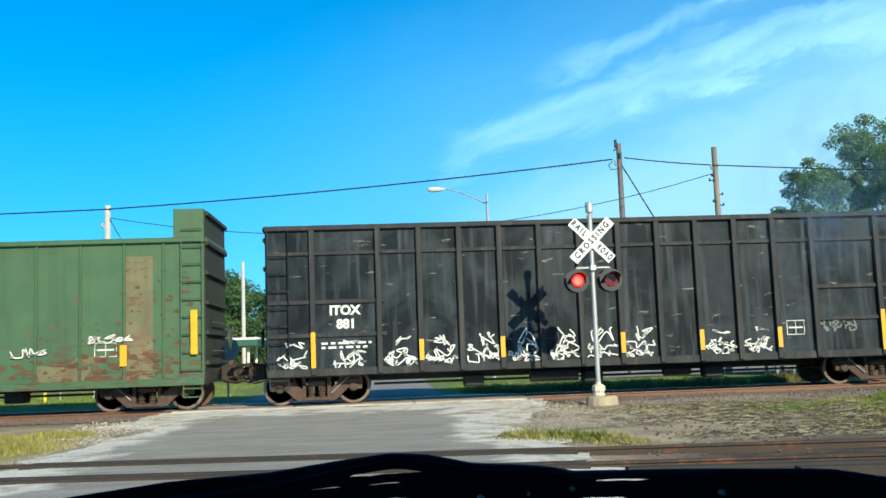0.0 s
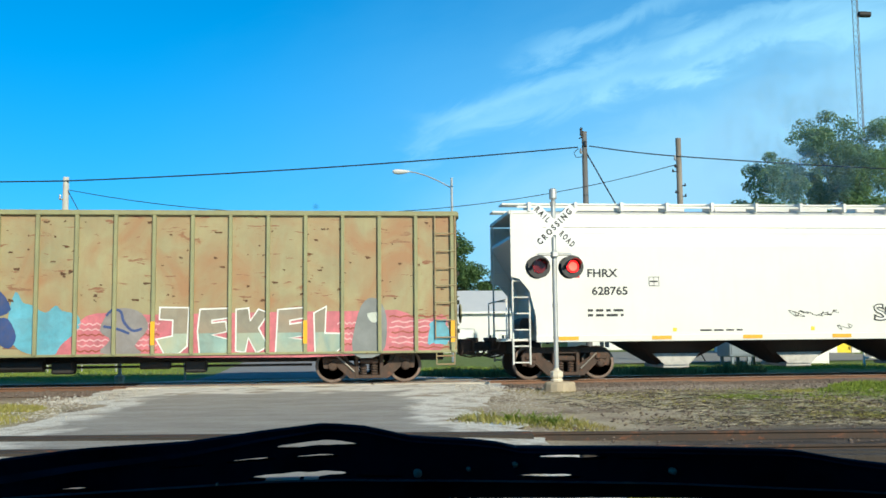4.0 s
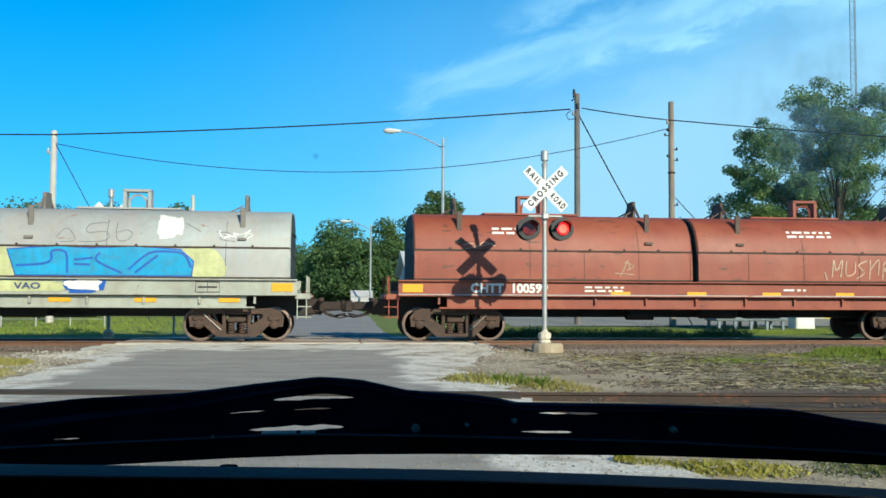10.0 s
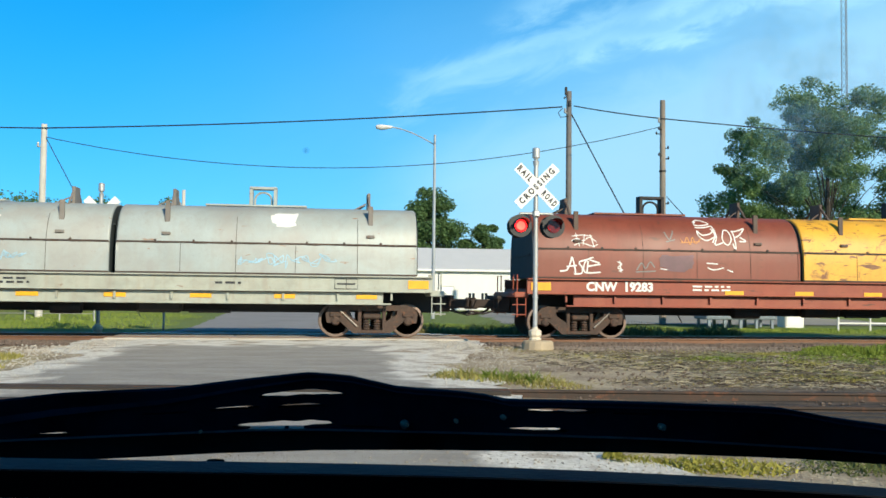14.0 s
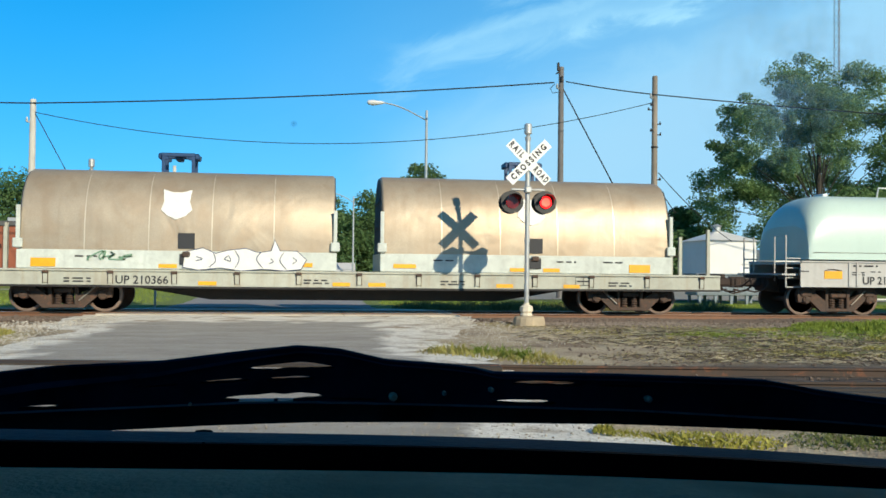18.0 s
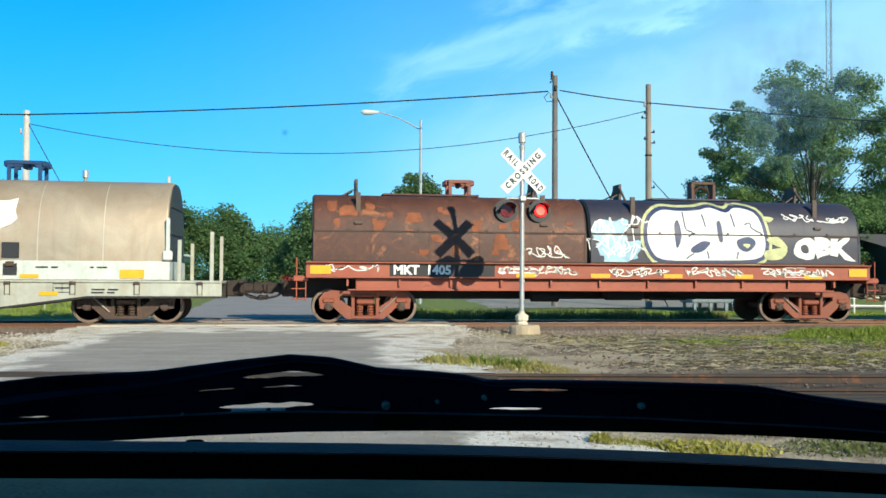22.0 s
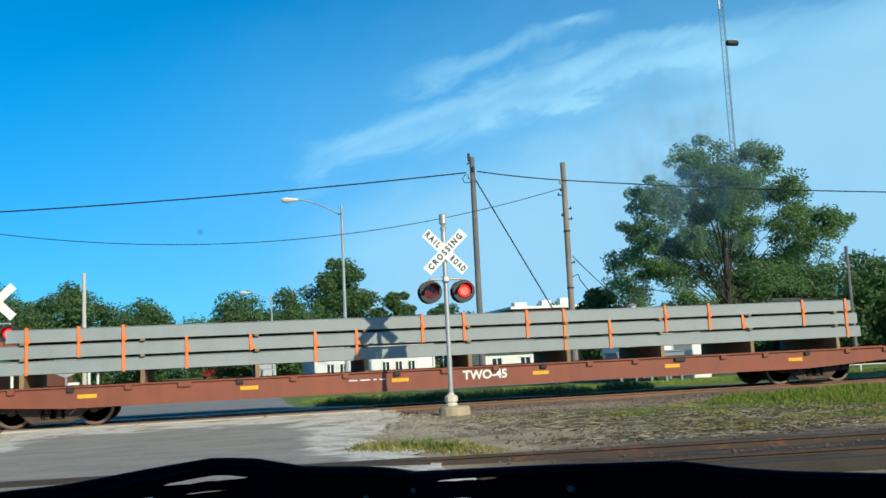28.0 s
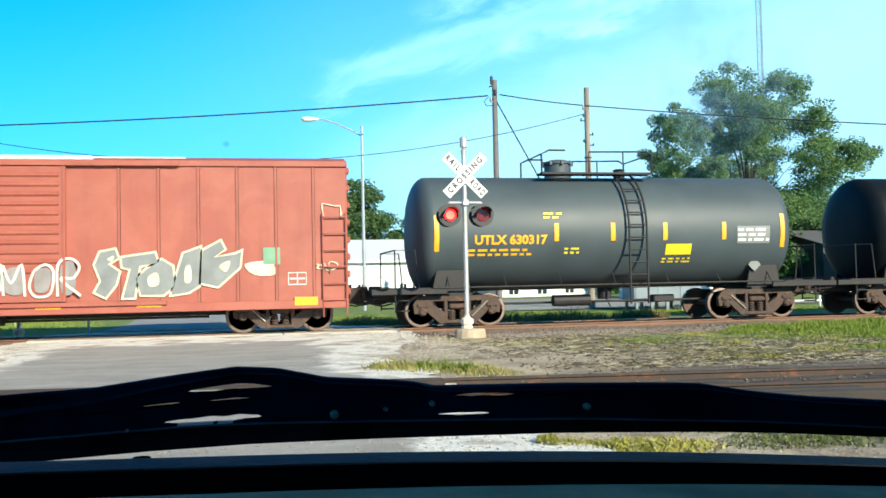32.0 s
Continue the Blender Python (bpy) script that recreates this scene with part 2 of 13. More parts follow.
    return m


def glow(name, color, strength):
    m = bpy.data.materials.new(name)
    m.use_nodes = True
    b = m.node_tree.nodes["Principled BSDF"]
    b.inputs["Base Color"].default_value = (*color, 1)
    b.inputs["Emission Color"].default_value = (*color, 1)
    b.inputs["Emission Strength"].default_value = strength
    b.inputs["Roughness"].default_value = 0.25
    MATS[name] = m
    return m


# ---- mesh helpers ----


def box(bm, x, y, z, sx, sy, sz, bev=0.0, rot=None):
    """A box centred on x, y, z with the sizes sx, sy, sz and bevelled edges."""
    r = bmesh.ops.create_cube(bm, size=1.0)
    vs = r["verts"]
    m = Matrix.Translation((x, y, z)) @ (rot or Matrix.Identity(4)) @ Matrix.Diagonal((sx, sy, sz, 1))
    bmesh.ops.transform(bm, matrix=m, verts=vs)
    if bev:
        es = list({e for v in vs for e in v.link_edges})
        bmesh.ops.bevel(bm, geom=es, offset=bev, segments=1, affect="EDGES", profile=0.5)
    return bm


def rod(bm, a, b, r, seg=8, r2=None):
    """A round bar from a to b."""
    a, b = Vector(a), Vector(b)
    d = b - a
    if d.length < 1e-6:
        return bm
    m = Matrix.Translation((a + b) / 2) @ d.to_track_quat("Z", "Y").to_matrix().to_4x4()
    bmesh.ops.create_cone(bm, cap_ends=True, segments=seg, radius1=r, radius2=r if r2 is None else r2, depth=d.length, matrix=m)
    return bm


def tube(bm, pts, r, seg=6):
    """One unbroken round tube through the points."""
    ps = [Vector(p) for p in pts]
    side, rings = None, []
    for i, p in enumerate(ps):
        t = (ps[min(i + 1, len(ps) - 1)] - ps[max(i - 1, 0)]).normalized()
        if side is None:
            side = t.cross(Vector((0, 0, 1) if abs(t.z) < 0.9 else (1, 0, 0)))
        side = (side - t * side.dot(t)).normalized()
        up = t.cross(side)
        rings.append([bm.verts.new(p + (side * math.cos(6.2832 * k / seg) + up * math.sin(6.2832 * k / seg)) * r) for k in range(seg)])
    for a, b in zip(rings[:-1], rings[1:]):
        for k in range(seg):
            bm.faces.new((a[k], a[(k + 1) % seg], b[(k + 1) % seg], b[k]))
    bm.faces.new(rings[0][::-1])
    bm.faces.new(rings[-1])
    return bm


def prism(bm, prof, x0, x1, axis="x"):
    """A closed profile of (y, z) points drawn out from x0 to x1."""
    va = [bm.verts.new((x0, p[0], p[1])) for p in prof]
    vb = [bm.verts.new((x1, p[0], p[1])) for p in prof]
    k = len(prof)
    for i in range(k):
        bm.faces.new((va[i], va[(i + 1) % k], vb[(i + 1) % k], vb[i]))
    bm.faces.new(va[::-1]); bm.faces.new(vb)
    return bm


def plate(bm, prof, y0, y1):
    """A closed outline of (x, z) points with thickness from y0 to y1."""
    va = [bm.verts.new((p[0], y0, p[1])) for p in prof]
    vb = [bm.verts.new((p[0], y1, p[1])) for p in prof]
    k = len(prof)
    for i in range(k):
        bm.faces.new((va[i], va[(i + 1) % k], vb[(i + 1) % k], vb[i]))
    bm.faces.new(va[::-1]); bm.faces.new(vb)
    return bm


def lathe(bm, prof, center, axis="x", seg=24):
    """Rings of (along, radius) about an axis through center."""
    rings = []
    for a, r in prof:
        ring = []
        for k in range(seg):
            t = 2 * math.pi * k / seg
            c, s = math.cos(t) * r, math.sin(t) * r
            v = {"x": (a, c, s), "y": (c, a, s), "z": (c, s, a)}[axis]
            ring.append(bm.verts.new(Vector(center) + Vector(v)))
        rings.append(ring)
    for ra, rb in zip(rings[:-1], rings[1:]):
        for k in range(seg):
            bm.faces.new((ra[k], ra[(k + 1) % seg], rb[(k + 1) % seg], rb[k]))
    for ring, a in ((rings[0], 0), (rings[-1], 1)):
        bm.faces.new(ring if a else ring[::-1])
    return bm


def mesh_of(name, bm, m, smooth=False):
    bmesh.ops.recalc_face_normals(bm, faces=bm.faces)
    me = bpy.data.meshes.new(name)
    bm.to_mesh(me)
    bm.free()
    me.materials.append(m)
    if smooth:
        for p in me.polygons:
            p.use_smooth = True
        me.set_sharp_from_angle(angle=radians(35))
    return me


def part(name, bm, m, parent, label="", smooth=False):
    ob = new(name, mesh_of(name, bm, m, smooth))
    ob.parent = parent
    if label:
        tagged(ob, label)
    return ob


def thing(name, label, category, m4=None, group="", kind=""):
    ob = new(name)
    ob.empty_display_size = 0.3
    if m4 is not None:
        ob.matrix_basis = m4
    return tagged(ob, label, category, group, kind)


def solid(name, bm, m, label, category="", kind="", group="", smooth=False):
    """A thing or a piece of the setting that is one mesh."""
    return tagged(new(name, mesh_of(name, bm, m, smooth)), label, category, group, kind)


BM = bmesh.new


def letters(text, size, bold=0.0, width=1.0):
    """Flat lettering as a bmesh in x and z, centred, facing -y."""
    cu = bpy.data.curves.new("lettering", "FONT")
    cu.body, cu.size, cu.align_x, cu.align_y = text, size, "CENTER", "CENTER"
    cu.offset = bold
    cu.resolution_u = 3
    ob = bpy.data.objects.new("lettering", cu)
    me = bpy.data.meshes.new_from_object(ob)
    bm = BM()
    bm.from_mesh(me)
    bpy.data.objects.remove(ob); bpy.data.meshes.remove(me); bpy.data.curves.remove(cu)
    for v in bm.verts:
        v.co = (v.co.x * width, 0.0, v.co.y)
    return bm


def lay(bm, x, z, surf, out=0.006, tilt=0.0):
    """Lays a flat bmesh of x and z onto a car side; surf(z) is the half width there."""
    bmesh.ops.transform(bm, matrix=pose(0, 0, 0, 0, tilt, 0), verts=bm.verts)
    for v in bm.verts:
        v.co.x += x; v.co.z += z
    zs = [v.co.z for v in bm.verts]
    lo, hi = min(zs), max(zs)
    if hi - lo > 0.12:
        k = int((hi - lo) / 0.06)
        for i in range(1, k + 1):
            bmesh.ops.bisect_plane(bm, geom=bm.verts[:] + bm.edges[:] + bm.faces[:], plane_co=(0, 0, lo + (hi - lo) * i / (k + 1)), plane_no=(0, 0, 1))
    for v in bm.verts:
        v.co.y = -(surf(v.co.z) + out)
    return bm


def ribbon(bm, pts, w):
    """A flat painted line through (x, z) points."""
    ps = [Vector((p[0], 0, p[1])) for p in pts]
    prev = None
    for i, p in enumerate(ps):
        d = (ps[min(i + 1, len(ps) - 1)] - ps[max(i - 1, 0)]).normalized()
        nrm = Vector((-d.z, 0, d.x)) * w / 2
        pair = (bm.verts.new(p - nrm), bm.verts.new(p + nrm))
        if prev:
            bm.faces.new((prev[0], pair[0], pair[1], prev[1]))
        prev = pair
    return bm


def scrawl(bm, x, z, w, h, rng, n=14, lw=0.025):
    """One looping line of spray paint in a field w by h."""
    cells = max(2, int(w / max(0.2, 0.5 * h)))
    knots = []
    for k in range(cells):
        cx = x - w / 2 + w * (k + 0.5) / cells
        half_w = 0.62 * w / cells
        tall = rng.uniform(0.6, 1.0)
        for _ in range(rng.randint(4, 7)):
            knots.append(Vector((cx + rng.uniform(-1, 1) * half_w, 0, z + rng.uniform(-0.5, 0.5) * h * tall)))
    pts = []
    for i in range(1, len(knots) - 2):
        p0, p1, p2, p3 = knots[i - 1:i + 3]
        for q in range(5):
            u = q / 5
            p = 0.5 * (2 * p1 + (p2 - p0) * u + (2 * p0 - 5 * p1 + 4 * p2 - p3) * u * u + (3 * p1 - p0 - 3 * p2 + p3) * u ** 3)
            pts.append((p.x, p.z))
    return ribbon(bm, pts, lw)


def poly(bm, pts):
    """A flat painted outline of (x, z) points."""
    bm.faces.new([bm.verts.new((p[0], 0, p[1])) for p in pts]).normal_update()
    bmesh.ops.triangulate(bm, faces=bm.faces[:])
    return bm


def blob(bm, x, z, w, h, rng, n=22, rag=0.12):
    """A patch of paint with an uneven edge."""
    ph = [rng.random() * 6.3 for _ in range(3)]
    vs = []
    for i in range(n):
        t = 2 * math.pi * i / n
        r = 1 + rag * (math.sin(3 * t + ph[0]) + 0.7 * math.sin(5 * t + ph[1]) + 0.5 * math.sin(9 * t + ph[2]))
        c, s = math.cos(t), math.sin(t)
        q = 0.55
        vs.append(bm.verts.new((x + w / 2 * r * math.copysign(abs(c) ** q, c), 0, z + h / 2 * r * math.copysign(abs(s) ** q, s))))
    bm.faces.new(vs).normal_update()
    bmesh.ops.triangulate(bm, faces=bm.faces[:])
    return bm

# ---- the train ----
YT = 24.19                     # centre line of the main track; its rail tops are at z = 0
WHEEL_R = 0.42
POSTS = mat("grimy_post_steel", (0.13, 0.095, 0.075), 0.75, 0.1, 0.3, 4, 60, 0.1, rust=0.3, rustcol=(0.12, 0.055, 0.03))
# hood ends: shade between the cars put into a near-black colour
HOODEND = mat("shade_dark_hood_end", (0.045, 0.06, 0.066), 0.75, 0, 0.3, 2, 50, 0.1, streak=0.3, streakcol=(0.09, 0.09, 0.085), spec=0.25)
# gondola ends: their shaded look is put into this dark colour, with some rust
ENDSHADE = mat("shade_dark_end_paint", (0.05, 0.055, 0.042), 0.8, 0, 0.35, 2, 50, 0.1, rust=0.2, rustcol=(0.06, 0.035, 0.022), spec=0.25)
HOODSEAM = mat("bright_hood_seam", (0.66, 0.58, 0.45), 0.4, 0.5, 0.1, 3, 50, 0.03)
JOINT = mat("grimy_joint", (0.075, 0.055, 0.045), 0.85, 0, 0.5, 3, 50, 0.1, rust=0.3)
STEEL = mat("rusty_cast_steel", (0.088, 0.057, 0.043), 0.8, 0.1, 0.45, 5, 50, 0.3, rust=0.5, rustcol=(0.10, 0.045, 0.025), dirt=0.5, tint=0.3)
TREAD = mat("worn_wheel_steel", (0.115, 0.074, 0.056), 0.6, 0.3, 0.3, 4, 60, 0.1, rust=0.5, tint=0.3)
RIMS = mat("bright_wheel_rim", (0.30, 0.26, 0.23), 0.4, 0.6, 0.2, 4, 60, 0.05)
DARK = mat("sooty_black_steel", (0.022, 0.021, 0.021), 0.65, 0.1, 0.3, 3, 50, 0.15, rust=0.25, rustcol=(0.05, 0.025, 0.015))
CAPBLUE = mat("blue_bearing_cap", (0.22, 0.36, 0.48), 0.45, 0.3, 0.2, 8, 60, 0.05)
YELLOW = mat("reflective_yellow", (0.85, 0.42, 0.012), 0.45, 0, 0.12, 6, 80, 0.03)
YDARK = mat("placard_yellow", (0.82, 0.62, 0.02), 0.5, 0, 0.12, 6, 80, 0.03)
WHITEP = mat("white_lettering", (0.82, 0.81, 0.76), 0.6, 0, 0.08, 6, 80, 0.02)
BLACKP = mat("black_lettering", (0.025, 0.026, 0.03), 0.6, 0, 0.1, 6, 80, 0.02)
REDP = mat("red_marker", (0.7, 0.03, 0.03), 0.5, 0, 0.1, 6, 80, 0.02)


def shared_truck_meshes():
    g = {}
    # side frame with its two openings, seen from the side
    bm = BM()
    plate(bm, [(-1.0, 0.74), (-0.85, 0.81), (-0.3, 0.79), (0.3, 0.79), (0.85, 0.81), (1.0, 0.74), (0.9, 0.67), (-0.9, 0.67)], -0.07, 0.07)
    for s in (-1, 1):
        plate(bm, [(s * 1.1, 0.36), (s * 1.13, 0.6), (s * 1.0, 0.77), (s * 0.63, 0.71), (s * 0.61, 0.52), (s * 0.78, 0.42), (s * 0.86, 0.36)], -0.075, 0.068)
        plate(bm, [(s * 0.60, 0.57), (s * 0.80, 0.42), (s * 0.46, 0.11), (s * 0.32, 0.11), (s * 0.32, 0.38)], -0.08, 0.06)
        box(bm, s * 0.3, 0, 0.44, 0.09, 0.17, 0.64, 0.015)
        box(bm, s * 0.89, -0.03, 0.56, 0.3, 0.18, 0.12, 0.03)
    box(bm, 0, 0, 0.15, 0.7, 0.18, 0.09, 0.02)
    box(bm, 0, -0.03, 0.53, 0.44, 0.2, 0.12, 0.03)
    box(bm, 0, -0.02, 0.68, 0.5, 0.16, 0.05, 0.01)
    g["side_frame"] = mesh_of("side_frame", bm, STEEL)
    bm = BM()
    prof = [(0.2, 0.07)]
    for k in range(4):
        prof += [(0.215 + 0.06 * k, 0.085), (0.24 + 0.06 * k, 0.085), (0.255 + 0.06 * k, 0.05)]
    lathe(bm, prof + [(0.47, 0.06)], (0, 0, 0), "z", 10)
    g["spring"] = mesh_of("spring", bm, STEEL)
    # pale rod slanting across the inner side frame opening
    pale_rod = mat("pale_brake_rod", (0.3, 0.27, 0.23), 0.5, 0.3, 0.3, 5, 50, 0.1, rust=0.2)
    for k in (-1, 1):
        bm = BM()
        rod(bm, (0.78 * k, -1.07, 0.66), (0.36 * k, -1.09, 0.28), 0.02)
        g["brake_rod", k] = mesh_of("brake_rod", bm, pale_rod)
    bm = BM()
    box(bm, 0, 0, 0.55, 0.42, 1.9, 0.2, 0.03)
    lathe(bm, [(0.64, 0.2), (0.7, 0.2)], (0, 0, 0), "z", 16)
    for s in (-1, 1):
        box(bm, 0.5 * s, 0, 0.36, 0.1, 1.7, 0.12, 0.02)
        rod(bm, (0.5 * s, -0.6, 0.36), (0, -0.3, 0.5), 0.03)
    g["truck"] = mesh_of("truck", bm, STEEL)
    bm = BM()
    for s in (-1, 1):
        y = 0.7175 * s
        lathe(bm, [(y - 0.065, WHEEL_R - 0.03), (y - 0.065, WHEEL_R), (y + 0.045, WHEEL_R), (y + 0.065, WHEEL_R - 0.02), (y + 0.065, WHEEL_R - 0.06), (y + 0.02, WHEEL_R - 0.08), (y + 0.01, 0.16), (y + 0.07, 0.11), (y + 0.07, 0.03)] if s > 0 else
              [(y - 0.07, 0.03), (y - 0.07, 0.11), (y - 0.01, 0.16), (y - 0.02, WHEEL_R - 0.08), (y - 0.065, WHEEL_R - 0.06), (y - 0.065, WHEEL_R - 0.02), (y - 0.045, WHEEL_R), (y + 0.065, WHEEL_R), (y + 0.065, WHEEL_R - 0.03)], (0, 0, 0), "y", 36)
        for k in range(6):
            t = k * math.pi / 3
            box(bm, 0.24 * math.cos(t), y + s * 0.03, 0.24 * math.sin(t), 0.05, 0.05, 0.05, 0.012)
    rod(bm, (0, -1.0, 0), (0, 1.0, 0), 0.075, 14)
    g["wheelset"] = mesh_of("wheelset", bm, TREAD, True)
    bm = BM()
    for s in (-1,):
        lathe(bm, [(s * 0.93, 0.12), (s * 1.02, 0.12), (s * 1.05, 0.10), (s * 1.10, 0.10), (s * 1.12, 0.06)], (0, 0, 0), "y", 14)
        for k in range(3):
            t = k * 2.094
            lathe(bm, [(s * 1.10, 0.022), (s * 1.14, 0.022)], (0.065 * math.cos(t), 0, 0.065 * math.sin(t)), "y", 6)
    g["bearing"] = mesh_of("bearing", bm, STEEL, True)
    g["bearing_blue"] = g["bearing"].copy()
    g["bearing_blue"].materials[0] = CAPBLUE
    bm = BM()
    for s in (-1,):
        y = s * 0.785
        lathe(bm, [(y, WHEEL_R - 0.075), (y + s * 0.004, WHEEL_R - 0.07), (y + s * 0.004, WHEEL_R - 0.012), (y, WHEEL_R - 0.006)], (0, 0, 0), "y", 36)
    g["rim"] = mesh_of("rim", bm, RIMS, True)
    g["rim_dull"] = g["rim"].copy()
    g["rim_dull"].materials[0] = mat("dull_wheel_rim", (0.24, 0.17, 0.135), 0.55, 0.3, 0.3, 4, 60, 0.05)
    bm = BM()
    box(bm, 0.45, 0, 0.86, 0.7, 0.24, 0.22, 0.04)
    box(bm, 0.12, 0, 0.84, 0.42, 0.62, 0.4, 0.04)
    box(bm, 0.3, 0, 1.02, 0.12, 1.5, 0.1, 0.02)
    for s in (-1, 1):
        tube(bm, [(0.25, 0.42 * s, 0.8), (0.42, 0.45 * s, 0.66), (0.65, 0.42 * s, 0.6), (0.9, 0.34 * s, 0.66)], 0.024)
        rod(bm, (0.28, 0.42 * s, 0.75), (0.28, 0.42 * s, 0.98), 0.04)
    box(bm, 0.92, 0, 0.86, 0.34, 0.3, 0.3, 0.08)
    box(bm, 0.98, -0.12, 0.84, 0.2, 0.14, 0.26, 0.04)
    rod(bm, (0.1, -0.3, 0.72), (0.85, -0.75, 0.78), 0.018)
    rod(bm, (0.85, -0.75, 0.78), (0.85, -1.2, 0.95), 0.018)
    tube(bm, [(0.3, -0.4, 0.8), (0.5, -0.42, 0.62), (0.75, -0.4, 0.56), (1.05, -0.3, 0.62)], 0.02)
    g["coupler"] = mesh_of("coupler", bm, mat("grimy_coupler_steel", (0.045, 0.032, 0.026), 0.8, 0.1, 0.4, 4, 50, 0.2, rust=0.4, rustcol=(0.07, 0.033, 0.02)))
    return g


TM = shared_truck_meshes()
WHEELS = []                    # (wheelset, car centre, place on the car)
CARS = []                      # (car, place along the train)


def child(name, me, parent, m4, label=""):
    ob = new(name, me)
    ob.parent = parent
    ob.matrix_basis = m4
    if label:
        tagged(ob, label)
    return ob


def truck_mesh(name, m):
    """The shared mesh, or a copy of it in another paint."""
    if not m:
        return TM[name]
    key = name + m.name
    if key not in TM:
        TM[key] = TM[name].copy()
        TM[key].materials[0] = m
    return TM[key]


def truck(car, x, place, bright=False, m=None):
    t = child("truck", truck_mesh("truck", m), car, pose(x, 0, 0), "painted freight truck" if m else "rusty cast steel freight truck")
    child("brake_rod", TM["brake_rod", -1 if x > 0 else 1], t, pose(0, 0, 0), "pale slanting brake rod")
    for s in (-1, 1):
        child("side_frame", truck_mesh("side_frame", m), t, pose(0, s * 0.98, 0))
        for sx in (-0.13, 0.13):
            child("spring", truck_mesh("spring", m), t, pose(sx, s * 0.98, 0))
        w = child("wheelset", TM["wheelset"], t, pose(s * 0.89, 0, WHEEL_R))
        WHEELS.append((w, place, s * 0.89))
        for turn in (0, 180):
            child("bearing", TM["bearing_blue" if bright else "bearing"], t, pose(s * 0.89, 0, WHEEL_R, 0, 0, turn), "blue bearing cap" if bright else "")
            child("rim", TM["rim" if bright else "rim_dull"], t, pose(s * 0.89, 0, WHEEL_R, 0, 0, turn), "bright worn wheel rim" if bright else "")
    return t


def rail_car(label, place, spacing, half, category="rail car", bright=False, truck_m=None):
    """An empty car at its place along the train, with trucks and couplers."""
    car = thing("rail_car", label, category, pose(place, YT, 0), group="cars of the freight train")
    CARS.append((car, place))
    for s in (-1, 1):
        truck(car, s * spacing / 2, place, bright, truck_m)
        child("coupler", TM["coupler"], car, pose(s * (half - 0.35), 0, 0, 0, 0, 0 if s > 0 else 180), "rusty knuckle coupler")
    return car


def mark(car, text, x, z, size, m, surf, bold=0.0, width=1.0, name="lettering", out=0.007, label=""):
    if isinstance(surf, (int, float)):
        flat = surf
        surf = lambda zz: flat
    return part(name, lay(letters(text, size, bold, width), x, z, surf, out), m, car, label)


def bars(car, x, z, w, h, rows, m, surf, rng):
    """Writing too small to read: plain bars."""
    if isinstance(surf, (int, float)):
        flat = surf
        surf = lambda zz: flat
    bm = BM()
    for r in range(rows):
        zz = z + h / 2 - (r + 0.5) * h / rows
        xx = x - w / 2
        while xx < x + w / 2 - 0.05:
            d = rng.uniform(0.08, 0.3)
            ribbon(bm, [(xx, zz), (min(xx + d, x + w / 2), zz)], h / rows * 0.5)
            xx += d + 0.07
    return part("lettering", lay(bm, 0, 0, surf, 0.007), m, car)


def frame_box(car, x, z, w, h, m, surf):
    if isinstance(surf, (int, float)):
        flat = surf
        surf = lambda zz: flat
    bm = BM()
    ribbon(bm, [(x - w / 2, z - h / 2), (x + w / 2, z - h / 2), (x + w / 2, z + h / 2), (x - w / 2, z + h / 2), (x - w / 2, z - h / 2)], 0.018)
    ribbon(bm, [(x, z - h / 2), (x, z + h / 2)], 0.014)
    ribbon(bm, [(x - w * 0.4, z), (x + w * 0.4, z)], 0.035)
    return part("stencil_box", lay(bm, 0, 0, surf, 0.007), m, car, "small boxed maintenance stencil")


def strip(car, x, z, w, h, y, m=None, name="reflector"):
    bm = BM()
    box(bm, x, -y - 0.004, z, w, 0.008, h)
    return part(name, bm, m or YELLOW, car, "yellow reflective strip" if name == "reflector" else "")


def spray(car, kind, fields, m, surf, seed, lw=0.03, out=0.008, label="sprayed tag"):
    if isinstance(surf, (int, float)):
        flat = surf
        surf = lambda zz: flat
    rng = random.Random(seed)
    for x, z, w, h in fields:
        bm = BM()
        if kind == "blob":
            blob(bm, x, z, w, h, rng)
        else:
            scrawl(bm, x, z, w, h, rng, max(6, int(w * 9)), lw)
        part("graffiti", lay(bm, 0, 0, surf, out + rng.random() * 0.002), m, car, label)


def arch(half_w, zb, h, e):
    """Half width of a hood at height z."""
    def f(z):
        q = min(1.0, max(0.0, (z - zb) / h))
        return half_w * max(0.0, 1 - q ** e) ** (1 / e)
    return f


